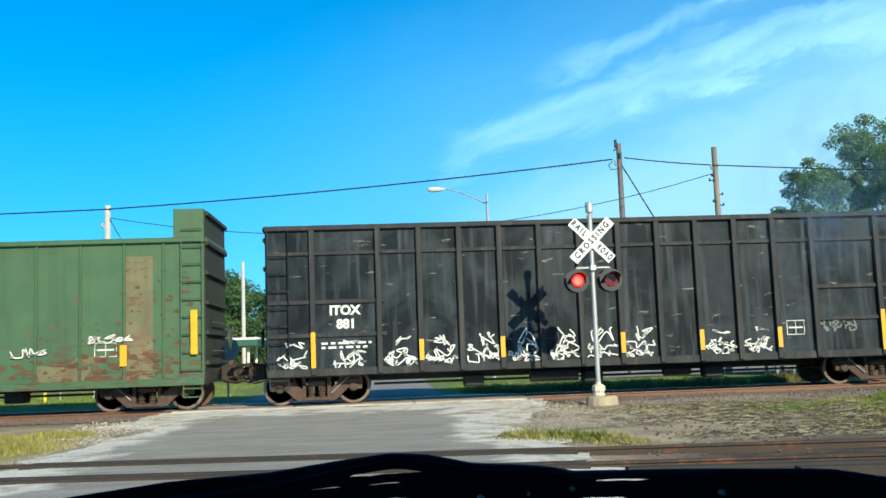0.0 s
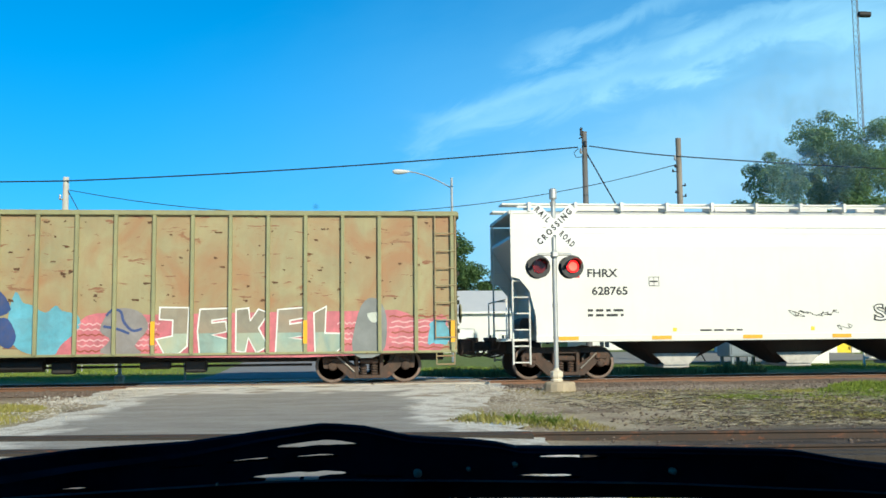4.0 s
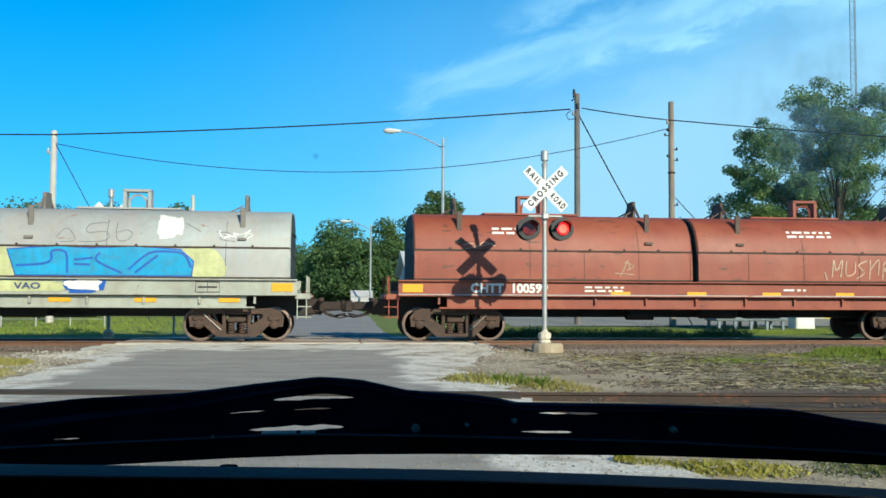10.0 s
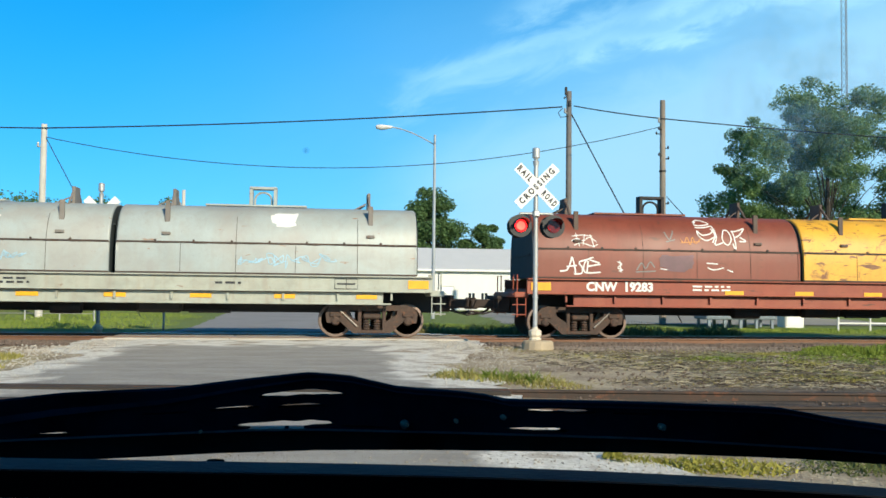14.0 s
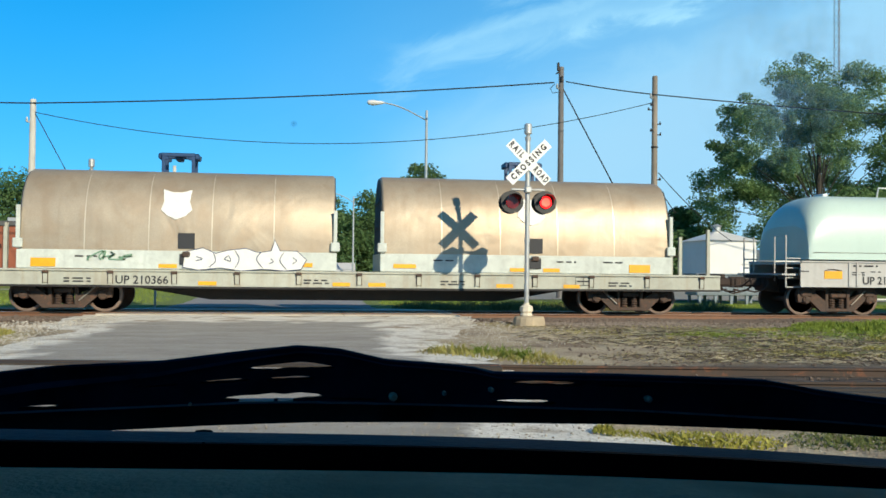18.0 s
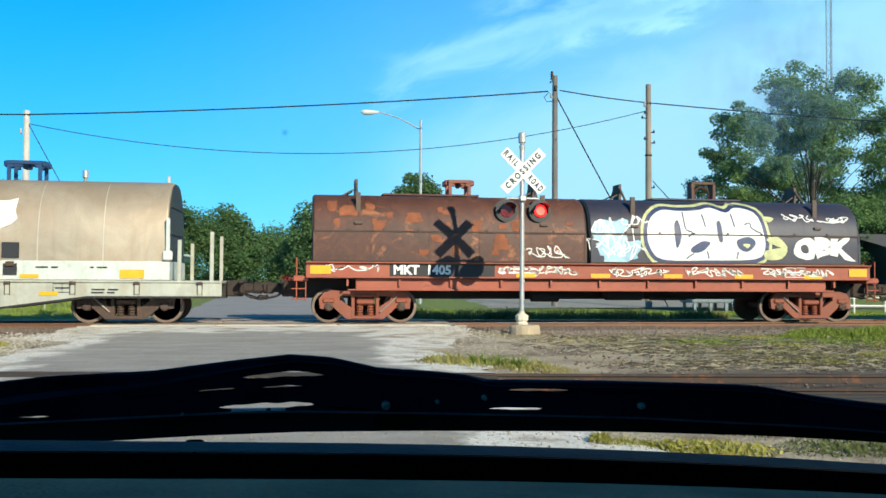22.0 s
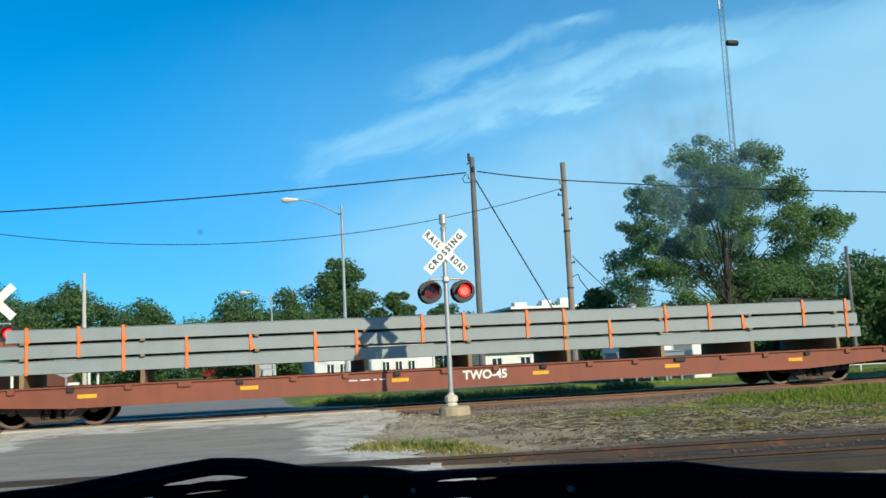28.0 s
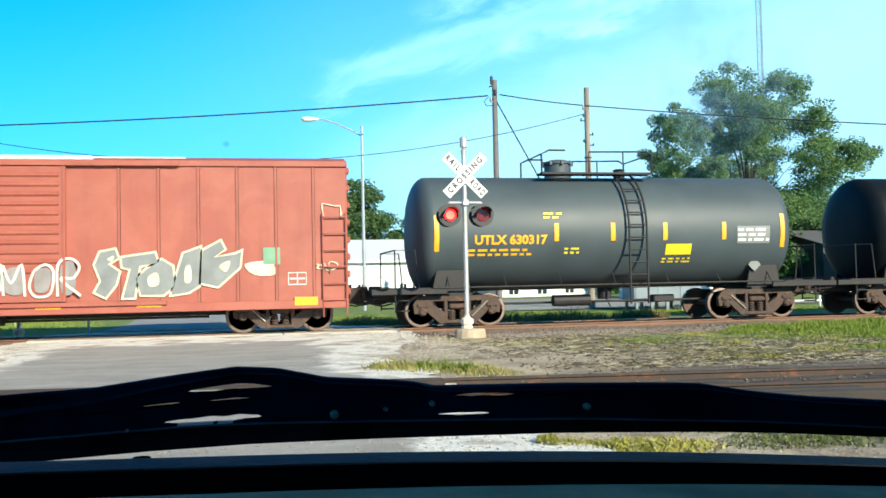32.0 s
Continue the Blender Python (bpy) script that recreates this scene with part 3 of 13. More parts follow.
def hood_mesh(bm, x0, x1, half_w, zb, h, e, rend=0.12, n=30):
    """A hood over x0..x1: arched section, with its top corners rounded by rend."""
    xs = [x0]
    k = 6
    for i in range(1, k + 1):
        xs.append(x0 + rend * (1 - math.cos(i / k * math.pi / 2)))
    xs += [x1 - (x - x0) for x in xs[::-1]]
    rings = []
    for x in xs:
        d = min(x - x0, x1 - x)
        q = 1.0 if d >= rend else math.sqrt(max(0.0, 1 - (1 - d / rend) ** 2))
        hh = h - rend * (1 - q) * 0.98
        ww = half_w - 0.04 * (1 - q)
        ring = []
        for i in range(n + 1):
            t = math.pi * i / n
            c, s = math.cos(t), math.sin(t)
            ring.append(bm.verts.new((x, ww * math.copysign(abs(c) ** (2 / e), c), zb + hh * abs(s) ** (2 / e))))
        rings.append(ring)
    for a, b in zip(rings[:-1], rings[1:]):
        for i in range(n):
            bm.faces.new((a[i], a[i + 1], b[i + 1], b[i]))
    bm.faces.new([bm.verts.new(v.co) for v in rings[0]]); bm.faces.new([bm.verts.new(v.co) for v in rings[-1][::-1]])
    for a, b in zip(rings[:-1], rings[1:]):
        bm.faces.new((a[0], b[0], b[n], a[n]))
    return bm


def hood_ends(h, x0, x1, half_w, zb, hgt, e):
    """End plates of a hood, coloured dark for the shade between cars, with raised bars."""
    for x, s in ((x0, -1), (x1, 1)):
        bm = BM()
        out, inn = [], []
        for i in range(25):
            t = math.pi * i / 24
            c, q = math.cos(t), math.sin(t)
            a, b = math.copysign(abs(c) ** (2 / e), c), abs(q) ** (2 / e)
            out.append((half_w * 0.975 * a, zb + 0.01 + (hgt - 0.05) * b))
        prism(bm, out, x + s * 0.006, x + s * 0.018)
        for z in (zb + hgt * 0.35, zb + hgt * 0.68):
            box(bm, x + s * 0.03, 0, z, 0.03, half_w * 1.5, 0.06)
        part("hood_end", bm, HOODEND, h, "dark grimy hood end")


def side_band(bm, x0, x1, surf, z, hgt, out=0.02):
    """A slim raised seam along a hood side."""
    for s in (-1, 1):
        y = surf(z) * s
        box(bm, (x0 + x1) / 2, y + s * out / 2, z, x1 - x0, out, hgt)


def lifting_frame(car, x, z, m, w=0.6, hgt=0.5, style=0):
    """The bracket on top of a hood by which a crane lifts it."""
    bm = BM()
    if style == 0:
        for s in (-1, 1):
            box(bm, x + s * w / 2, 0, z + hgt / 2, 0.09, 0.3, hgt, 0.01)
        box(bm, x, 0, z + hgt, w + 0.09, 0.3, 0.07, 0.01)
        pts = [(x + 0.21 * math.cos(t), 0, z + 0.2 + 0.2 * math.sin(t)) for t in [math.pi * k / 8 for k in range(9)]]
        tube(bm, pts, 0.03)
        for s in (-1, 1):
            rod(bm, (x + s * 0.21, 0, z + 0.2), (x + s * 0.21, 0, z), 0.03)
    else:
        for s in (-1, 1):
            for yy in (-0.28, 0.28):
                box(bm, x + s * w / 2, yy, z + hgt / 2 - 0.02, 0.085, 0.07, hgt, 0.008)
                box(bm, x + s * (w / 2 - 0.07), yy, z + hgt - 0.08, 0.1, 0.06, 0.1, 0.02)
            box(bm, x + s * (w / 2 + 0.08), 0, z + hgt - 0.03, 0.12, 0.5, 0.15, 0.03)
        for yy in (-0.28, 0.28):
            box(bm, x, yy, z + hgt, w + 0.1, 0.09, 0.09, 0.012)
        box(bm, x, 0, z + hgt + 0.01, w * 0.35, 0.6, 0.07, 0.01)
        box(bm, x, 0, z + hgt - 0.07, w * 0.25, 0.3, 0.14, 0.03)
    return part("lifting_bracket", bm, m, car, "steel lifting bracket on the hood")


def stacking_post(car, x, z, m, surf, post_m=None):
    bm = BM()
    box(bm, x, 0, z + 0.2, 0.08, 0.5, 0.6, 0.01)
    for s in (-1, 1):
        rod(bm, (x, s * 0.2, z + 0.42), (x, s * 1.1, z - 0.35), 0.032)
        box(bm, x, s * (surf(z - 0.3) + 0.03), z - 0.3, 0.12, 0.07, 0.75, 0.01)
        box(bm, x, s * (surf(z - 0.66) + 0.03), z - 0.68, 0.2, 0.07, 0.07, 0.01)
        rod(bm, (x - 0.08, s * 0.25, z + 0.22), (x - 0.38, s * 0.4, z + 0.05), 0.02)
    return part("stacking_post", bm, post_m or POSTS, car, "grimy stacking post")


def coil_car(place, spacing, label, sill_m, hoods, mark_text, mark_m, hood_style="flat", seed=1, top_z=3.22, brackets=None, bracket_m=None, mark_x=-4.9, sill_half=None, bright=False, top_plate=True, step_m=None, light_trim=None, low_strips=None, truck_m=None, post_m=None):
    """A low car with a deep side sill, carrying hoods over steel coils."""
    rng = random.Random(seed)
    half = sill_half or spacing / 2 + 1.45
    car = rail_car(label, place, spacing, half + 0.62, bright=bright, truck_m=truck_m)
    surf = arch(1.43, 1.5, top_z - 1.5, 3.2)
    bm = BM()
    # channel-shaped side sills and floor
    for s in (-1, 1):
        box(bm, 0, s * 1.40, 1.31, half * 2, 0.08, 0.36, 0.01)
        box(bm, 0, s * 1.44, 1.49, half * 2, 0.18, 0.035, 0.008)
        box(bm, 0, s * 1.44, 1.13, half * 2, 0.16, 0.03, 0.008)
        box(bm, 0, s * 1.33, 0.98, half * 2 - 2.4, 0.06, 0.28, 0.01)
        box(bm, 0, s * 1.36, 0.83, half * 2 - 2.0, 0.14, 0.04, 0.008)
        for k in range(11):
            x = -half + 1.0 + k * (half * 2 - 2.0) / 10
            box(bm, x, s * 1.37, 1.02, 0.05, 0.12, 0.2)
    box(bm, 0, 0, 1.2, half * 2, 2.7, 0.1)
    for s in (-1, 1):
        box(bm, s * (half + 0.12), 0, 1.1, 0.36, 2.7, 0.14, 0.02)
    part("side_sill", bm, sill_m, car)
    bm = BM()
    box(bm, 0, 0, 0.86, half * 2 + 0.4, 0.5, 0.5, 0.03)
    box(bm, 0.9, -0.55, 0.72, 1.1, 0.3, 0.3, 0.08)
    rod(bm, (-1.6, -0.7, 0.7), (-0.9, -0.7, 0.7), 0.17, 12)
    rod(bm, (-spacing / 2 + 1.2, -0.4, 0.62), (spacing / 2 - 1.2, -0.4, 0.62), 0.025)
    rod(bm, (1.6, -0.6, 0.62), (2.6, -0.6, 0.62), 0.05)
    part("centre_sill", bm, DARK, car, "dark underframe with brake gear")
    bm = BM()
    box(bm, 0, -1.452, 1.118, half * 2 - 0.1, 0.006, 0.04)
    box(bm, 0, -1.446, 1.472, half * 2 - 0.1, 0.004, 0.018)
    part("grime_line", bm, JOINT, car, "dark grime along the sill flanges")
    # end walkway and grab irons
    for s in (-1, 1):
        x = s * (half + 0.22)
        for yy in (-1.3, 1.3):
            bm = BM()
            tube(bm, [(x, yy, 0.55), (x, yy, 1.6), (x, yy * 0.62, 1.6), (x, yy * 0.62, 1.2)], 0.018)
            for zz in (0.6, 0.85, 1.1):
                rod(bm, (x - 0.22 * s, yy, zz), (x + 0.12 * s, yy, zz), 0.015)
            rod(bm, (x - 0.22 * s, yy, 0.55), (x - 0.22 * s, yy, 1.15), 0.015)
            part("grab_iron", bm, step_m or sill_m, car)
    surfaces = []
    for i, (x0, x1, m) in enumerate(hoods):
        bm = BM()
        hood_mesh(bm, x0, x1, 1.43, 1.52, top_z - 1.52, 3.2, 0.05 if hood_style == "flat" else 0.75)
        h = part("hood", bm, m, car, "long arched hood over the coil well", True)
        hood_ends(h, x0, x1, 1.43, 1.52, top_z - 1.52, 3.2)
        bm = BM()
        side_band(bm, x0 + 0.02, x1 - 0.02, surf, 2.26, 0.03)
        nn = int((x1 - x0) / 0.85)
        for k in range(1, nn):
            x = x0 + (x1 - x0) * k / nn
            for s in (-1, 1):
                lathe(bm, [(s * surf(2.3), 0.03), (s * (surf(2.3) + 0.03), 0.03)], (x, 0, 2.29), "y", 8)
        part("seam", bm, JOINT, h, "dark rivet seam along the hood")
        for xx in (x0 + 0.03, x1 - 0.03):
            bm = BM()
            for k in range(6):
                za, zb = 1.53 + 0.115 * k, 1.53 + 0.115 * (k + 1)
                plate(bm, [(xx - 0.025, za), (xx + 0.025, za), (xx + 0.025, zb), (xx - 0.025, zb)], -surf((za + zb) / 2) - 0.014, -surf((za + zb) / 2) + 0.01)
            bmesh.ops.remove_doubles(bm, verts=bm.verts, dist=0.02)
            part("corner_strip", bm, m, h)
        # dark joints: under the middle seam, along the foot and between the sheets
        bm = BM()
        for s in (-1, 1):
            for k in range(24):
                xa, xb = x0 + (x1 - x0) * k / 24, x0 + (x1 - x0) * (k + 1) / 24
                box(bm, (xa + xb) / 2, s * (surf(2.235) + 0.006), 2.238 + rng.uniform(-0.006, 0.006), xb - xa + 0.01, 0.012, 0.02)
            box(bm, (x0 + x1) / 2, s * (surf(1.54) + 0.004), 1.535, x1 - x0, 0.02, 0.035)
        part("joint", bm, JOINT, h, "dark grimy joint lines")
        nn = 5 if x1 - x0 < 9 else 8
        for k in range(1, nn):
            x = x0 + (x1 - x0) * k / nn + rng.uniform(-0.1, 0.1)
            bm = ribbon(BM(), [(x, 1.56), (x, 1.9), (x, 2.22)] if k % 2 else [(x, 1.56), (x, 1.9), (x, 2.24), (x, 2.6), (x, 2.9)], 0.011)
            part("sheet_joint", lay(bm, 0, 0, surf, 0.006), JOINT, h)
        bm = BM()
        xm = (x0 + x1) / 2
        if top_plate:
            box(bm, xm - 0.4, 0, top_z + 0.035, 2.5, 0.7, 0.05, 0.01)
        else:
            box(bm, xm, 0, top_z + 0.01, 0.9, 0.6, 0.03, 0.01)
        part("walkway_plate", bm, m, h)
    for x in (brackets or []):
        lifting_frame(car, x, top_z, bracket_m or hoods[0][2])
    for x0, x1, m in hoods:
        q = (x1 - x0) * 0.16
        for x in ((x0 + q, x1 - q) if x1 - x0 < 9 else (x0 + 3.1, x1 - 3.1)):
            stacking_post(car, x, top_z - 0.08, m, surf, post_m)
    # yellow strips and stencils
    for k in range(7):
        x = -half + 1.6 + k * (half * 2 - 3.2) / 6
        low = mark_m is BLACKP if low_strips is None else low_strips
        if low or abs(x - mark_x - 0.1) > 1.3:
            strip(car, x, 1.0 if low else 1.2, 0.5, 0.1, 1.37 if low else 1.445)
    for s in (-1, 1):
        strip(car, s * (half - 0.35), 1.31, 0.5, 0.2, 1.45)
    mark(car, mark_text.replace(" ", "  "), mark_x + 0.1, 1.31, 0.305, mark_m, 1.445, 0.013, 1.02, label="white stencilled reporting mark" if mark_m is WHITEP else "black stencilled reporting mark")
    bars(car, mark_x + 2.5, 1.31, 1.0, 0.18, 2, mark_m, 1.445, rng)
    bars(car, 2.6, 1.31, 0.6, 0.1, 1, mark_m, 1.445, rng)
    frame_box(car, half - 2.1, 1.31, 0.55, 0.24, mark_m, 1.445)
    if light_trim:
        bm = BM()
        for s in (-1, 1):
            box(bm, 0, s * 1.455, 1.155, half * 2, 0.012, 0.03)
        part("trim", bm, light_trim, car)
    return car, surf


def flat_coil_car(place, spacing, label, sill_m, hoods, mark_text, hood_h, hood_e, rend, seed=2, fishbelly=True, mark_x=-4.2, belly=0.32):
    """A flat car with stake pockets carrying high hoods on white plinths."""
    rng = random.Random(seed)
    half = spacing / 2 + (2.25 if fishbelly else 1.25)
    car = rail_car(label, place, spacing, half + 0.45)
    zb = 1.48
    surf = arch(1.40, zb, hood_h, hood_e)
    for s in (-1, 1):
        bm = BM()
        if fishbelly:
            q = spacing / 2
            low = [(-half, 0.64), (-q + 0.8, 0.64), (-q + 3.2, belly), (q - 3.2, belly), (q - 0.8, 0.64), (half, 0.64)]
            pts = [(-half, 1.0)] + low + [(half, 1.0)]
            flange = BM()
            for (xa, za), (xb, zb_) in zip(low[:-1], low[1:]):
                plate(flange, [(xa, za - 0.025), (xb, zb_ - 0.025), (xb, zb_ + 0.025), (xa, za + 0.025)], s * 1.38, s * 1.455)
            part("lower_flange", flange, DARK, car, "black lower flange of the sill")
        else:
            pts = [(-half, 1.42), (-half, 0.76), (half, 0.76), (half, 1.42)]
        plate(bm, pts, s * 1.40, s * 1.44)
        box(bm, 0, s * 1.43, pts[0][1], half * 2, 0.1, 0.04, 0.008)
        part("side_sill", bm, sill_m, car)
    bm = BM()
    box(bm, 0, 0, (1.0 if fishbelly else 1.38), half * 2, 2.78, 0.06)
    part("deck", bm, sill_m, car, "flat car deck")
    bm = BM()
    lo = 0.3 if fishbelly else 0.36
    plate(bm, [(-half, 0.95), (-half, 0.6), (-spacing / 2 + 1.5, 0.6), (-spacing / 2 + 3.3, lo), (spacing / 2 - 3.3, lo), (spacing / 2 - 1.5, 0.6), (half, 0.6), (half, 0.95)], -0.3, 0.3)
    part("center_sill", bm, DARK, car, "deep dark center sill")
    if fishbelly:
        k = 13
        for i in range(k):
            x = -half + 0.5 + i * (half * 2 - 1.0) / (k - 1)
            bm = BM()
            box(bm, x, -1.455, 0.83, 0.1, 0.035, 0.24, 0.008)
            part("stake_pocket", bm, sill_m, car)
            bm = BM()
            box(bm, x, -1.475, 0.965, 0.14, 0.075, 0.07, 0.012)
            for dx in (-0.055, 0.055):
                box(bm, x + dx, -1.462, 0.82, 0.014, 0.03, 0.26, 0.004)
            part("pocket_bracket", bm, STEEL, car, "rusty bracket over the pocket")
        for s in (-1, 1):
            for j in (0, 1):
                x = s * (half - 0.25 - j * 0.75)
                for yy in (-1.25, 1.25):
                    bm = BM()
                    box(bm, x, yy, 1.6 - j * 0.1, 0.09, 0.09, 1.2 - j * 0.2, 0.01)
                    part("end_post", bm, sill_m, car)
    else:
        for s in (-1, 1):
            bm = BM()
            x = s * (half + 0.28)
            for yy in (-1.2, 1.2):
                tube(bm, [(x, yy, 0.75), (x, yy, 2.1), (x, yy * 0.5, 2.1), (x, yy * 0.5, 0.9)], 0.02)
                for zz in (0.75, 1.0, 1.25, 1.5):
                    rod(bm, (x - 0.4 * s, yy, zz), (x, yy, zz), 0.018)
            box(bm, x - 0.1 * s, 0, 1.08, 0.5, 2.6, 0.05)
            part("end_platform", bm, sill_m, car)
        bm = BM()
        box(bm, 0, -0.9, 0.5, 6.2, 0.08, 0.08)
        for x in (-3, -1.5, 0, 1.5, 3):
            rod(bm, (x, -0.9, 0.8), (x, -0.9, 0.45), 0.03)
        rod(bm, (-1.4, -0.8, 0.55), (-0.2, -0.8, 0.55), 0.16, 12)
        rod(bm, (0.6, -0.7, 0.6), (2.6, -0.7, 0.6), 0.05)
        part("brake_gear", bm, DARK, car)
        for s in (-1, 1):
            for dx in (0, 0.22):
                bm = BM()
                box(bm, s * (half - 1.35 - dx), -1.45, 1.1, 0.06, 0.04, 0.62)
                part("side_post", bm, sill_m, car)
    plinth = mat("plinth_white", (0.62, 0.66, 0.6), 0.6, 0, 0.15, 2, 60, 0.05, streak=0.25, dirt=0.2)
    for x0, x1, m in hoods:
        if fishbelly:
            bm = BM()
            box(bm, (x0 + x1) / 2, 0, 1.26, x1 - x0 + 0.1, 2.82, 0.44, 0.01)
            part("plinth", bm, plinth, car, "pale painted hood plinth")
            for dx in (0.55, x1 - x0 - 0.8):
                strip(car, x0 + dx, 1.18, 0.55, 0.2 if (dx > 1) == (x0 > 0) else 0.1, 1.42)
            for dx in (1.5, 4.6, 5.8):
                bars(car, x0 + dx, 1.33, 0.5, 0.07, 1, BLACKP, 1.415, rng)
        bm = BM()
        hood_mesh(bm, x0, x1, 1.40, zb, hood_h, hood_e, rend, 36)
        h = part("hood", bm, m, car, "", True)
        if fishbelly:
            hood_ends(h, x0, x1, 1.40, zb, hood_h, hood_e)
        bm = BM()
        k = 4
        for i in range(1, k + 1):
            x = x0 + (x1 - x0) * i / (k + 1)
            for j in range(24):
                z0 = zb + hood_h * 0.985 * j / 24
                z1 = zb + hood_h * 0.985 * (j + 1) / 24
                p0, p1 = surf(z0) + 0.003, surf(z1) + 0.003
                bm.faces.new([bm.verts.new(p) for p in ((x - 0.012, -p0, z0), (x + 0.012, -p0, z0), (x + 0.012, -p1, z1), (x - 0.012, -p1, z1))])
        if fishbelly:
            part("seam", bm, HOODSEAM, h, "pale sheet seams")
        else:
            bm.free()
        if fishbelly:
            for x in (x0 - 0.01, x1 + 0.01):
                bm = BM()
                box(bm, x, -1.44, 2.0, 0.09, 0.07, 1.0, 0.01)
                box(bm, x, -1.46, 1.62, 0.22, 0.08, 0.22, 0.02)
                part("guide_post", bm, plinth, h)
        bm = BM()
        xl = x0 + (x1 - x0) * (0.5 if not fishbelly else 0.52)
        box(bm, xl, -1.42, 1.72, 0.38, 0.03, 0.36)
        part("data_plate", bm, BLACKP, h, "dark data plate")
        if fishbelly:
            bm = BM()
            box(bm, xl, -1.43, 1.28, 0.3, 0.03, 0.26)
            part("stencil_panel", bm, BLACKP, car)
            bm = BM()
            box(bm, xl, -1.46, 1.4, 0.18, 0.08, 0.12, 0.02)
            part("latch", bm, STEEL, car, "rusty hood latch")
            for dx in (-0.42, 0.42):
                strip(car, xl + dx, 1.12, 0.42, 0.09, 1.42)
    if fishbelly:
        for x in [q for q in (-half + 3.9, -half + 5.6, -half + 8.75, half - 8.75, half - 5.6, half - 3.9) if abs(q - mark_x) > 0.95]:
            strip(car, x, 0.72, 0.42, 0.09, 1.446)
        for x in (-half + 2.65, half - 6.9, half - 2.65, -half + 8.15):
            bars(car, x, 0.78, 0.6, 0.14, 2, BLACKP, 1.445, rng)
    else:
        for k in range(9):
            bars(car, -half + 1.8 + k * (half * 2 - 3.0) / 8, 1.32, 0.7, 0.09, 1, BLACKP, 1.445, rng)
        for k in range(8):
            strip(car, -half + 0.9 + k * (half * 2 - 1.8) / 7, 1.08, 0.42 if 0 < k < 7 else 0.5, 0.1 if 0 < k < 7 else 0.2, 1.445)
    frame_box(car, half - 3.6, 0.85 if fishbelly else 0.98, 0.4, 0.2, BLACKP, 1.445)
    return car, surf


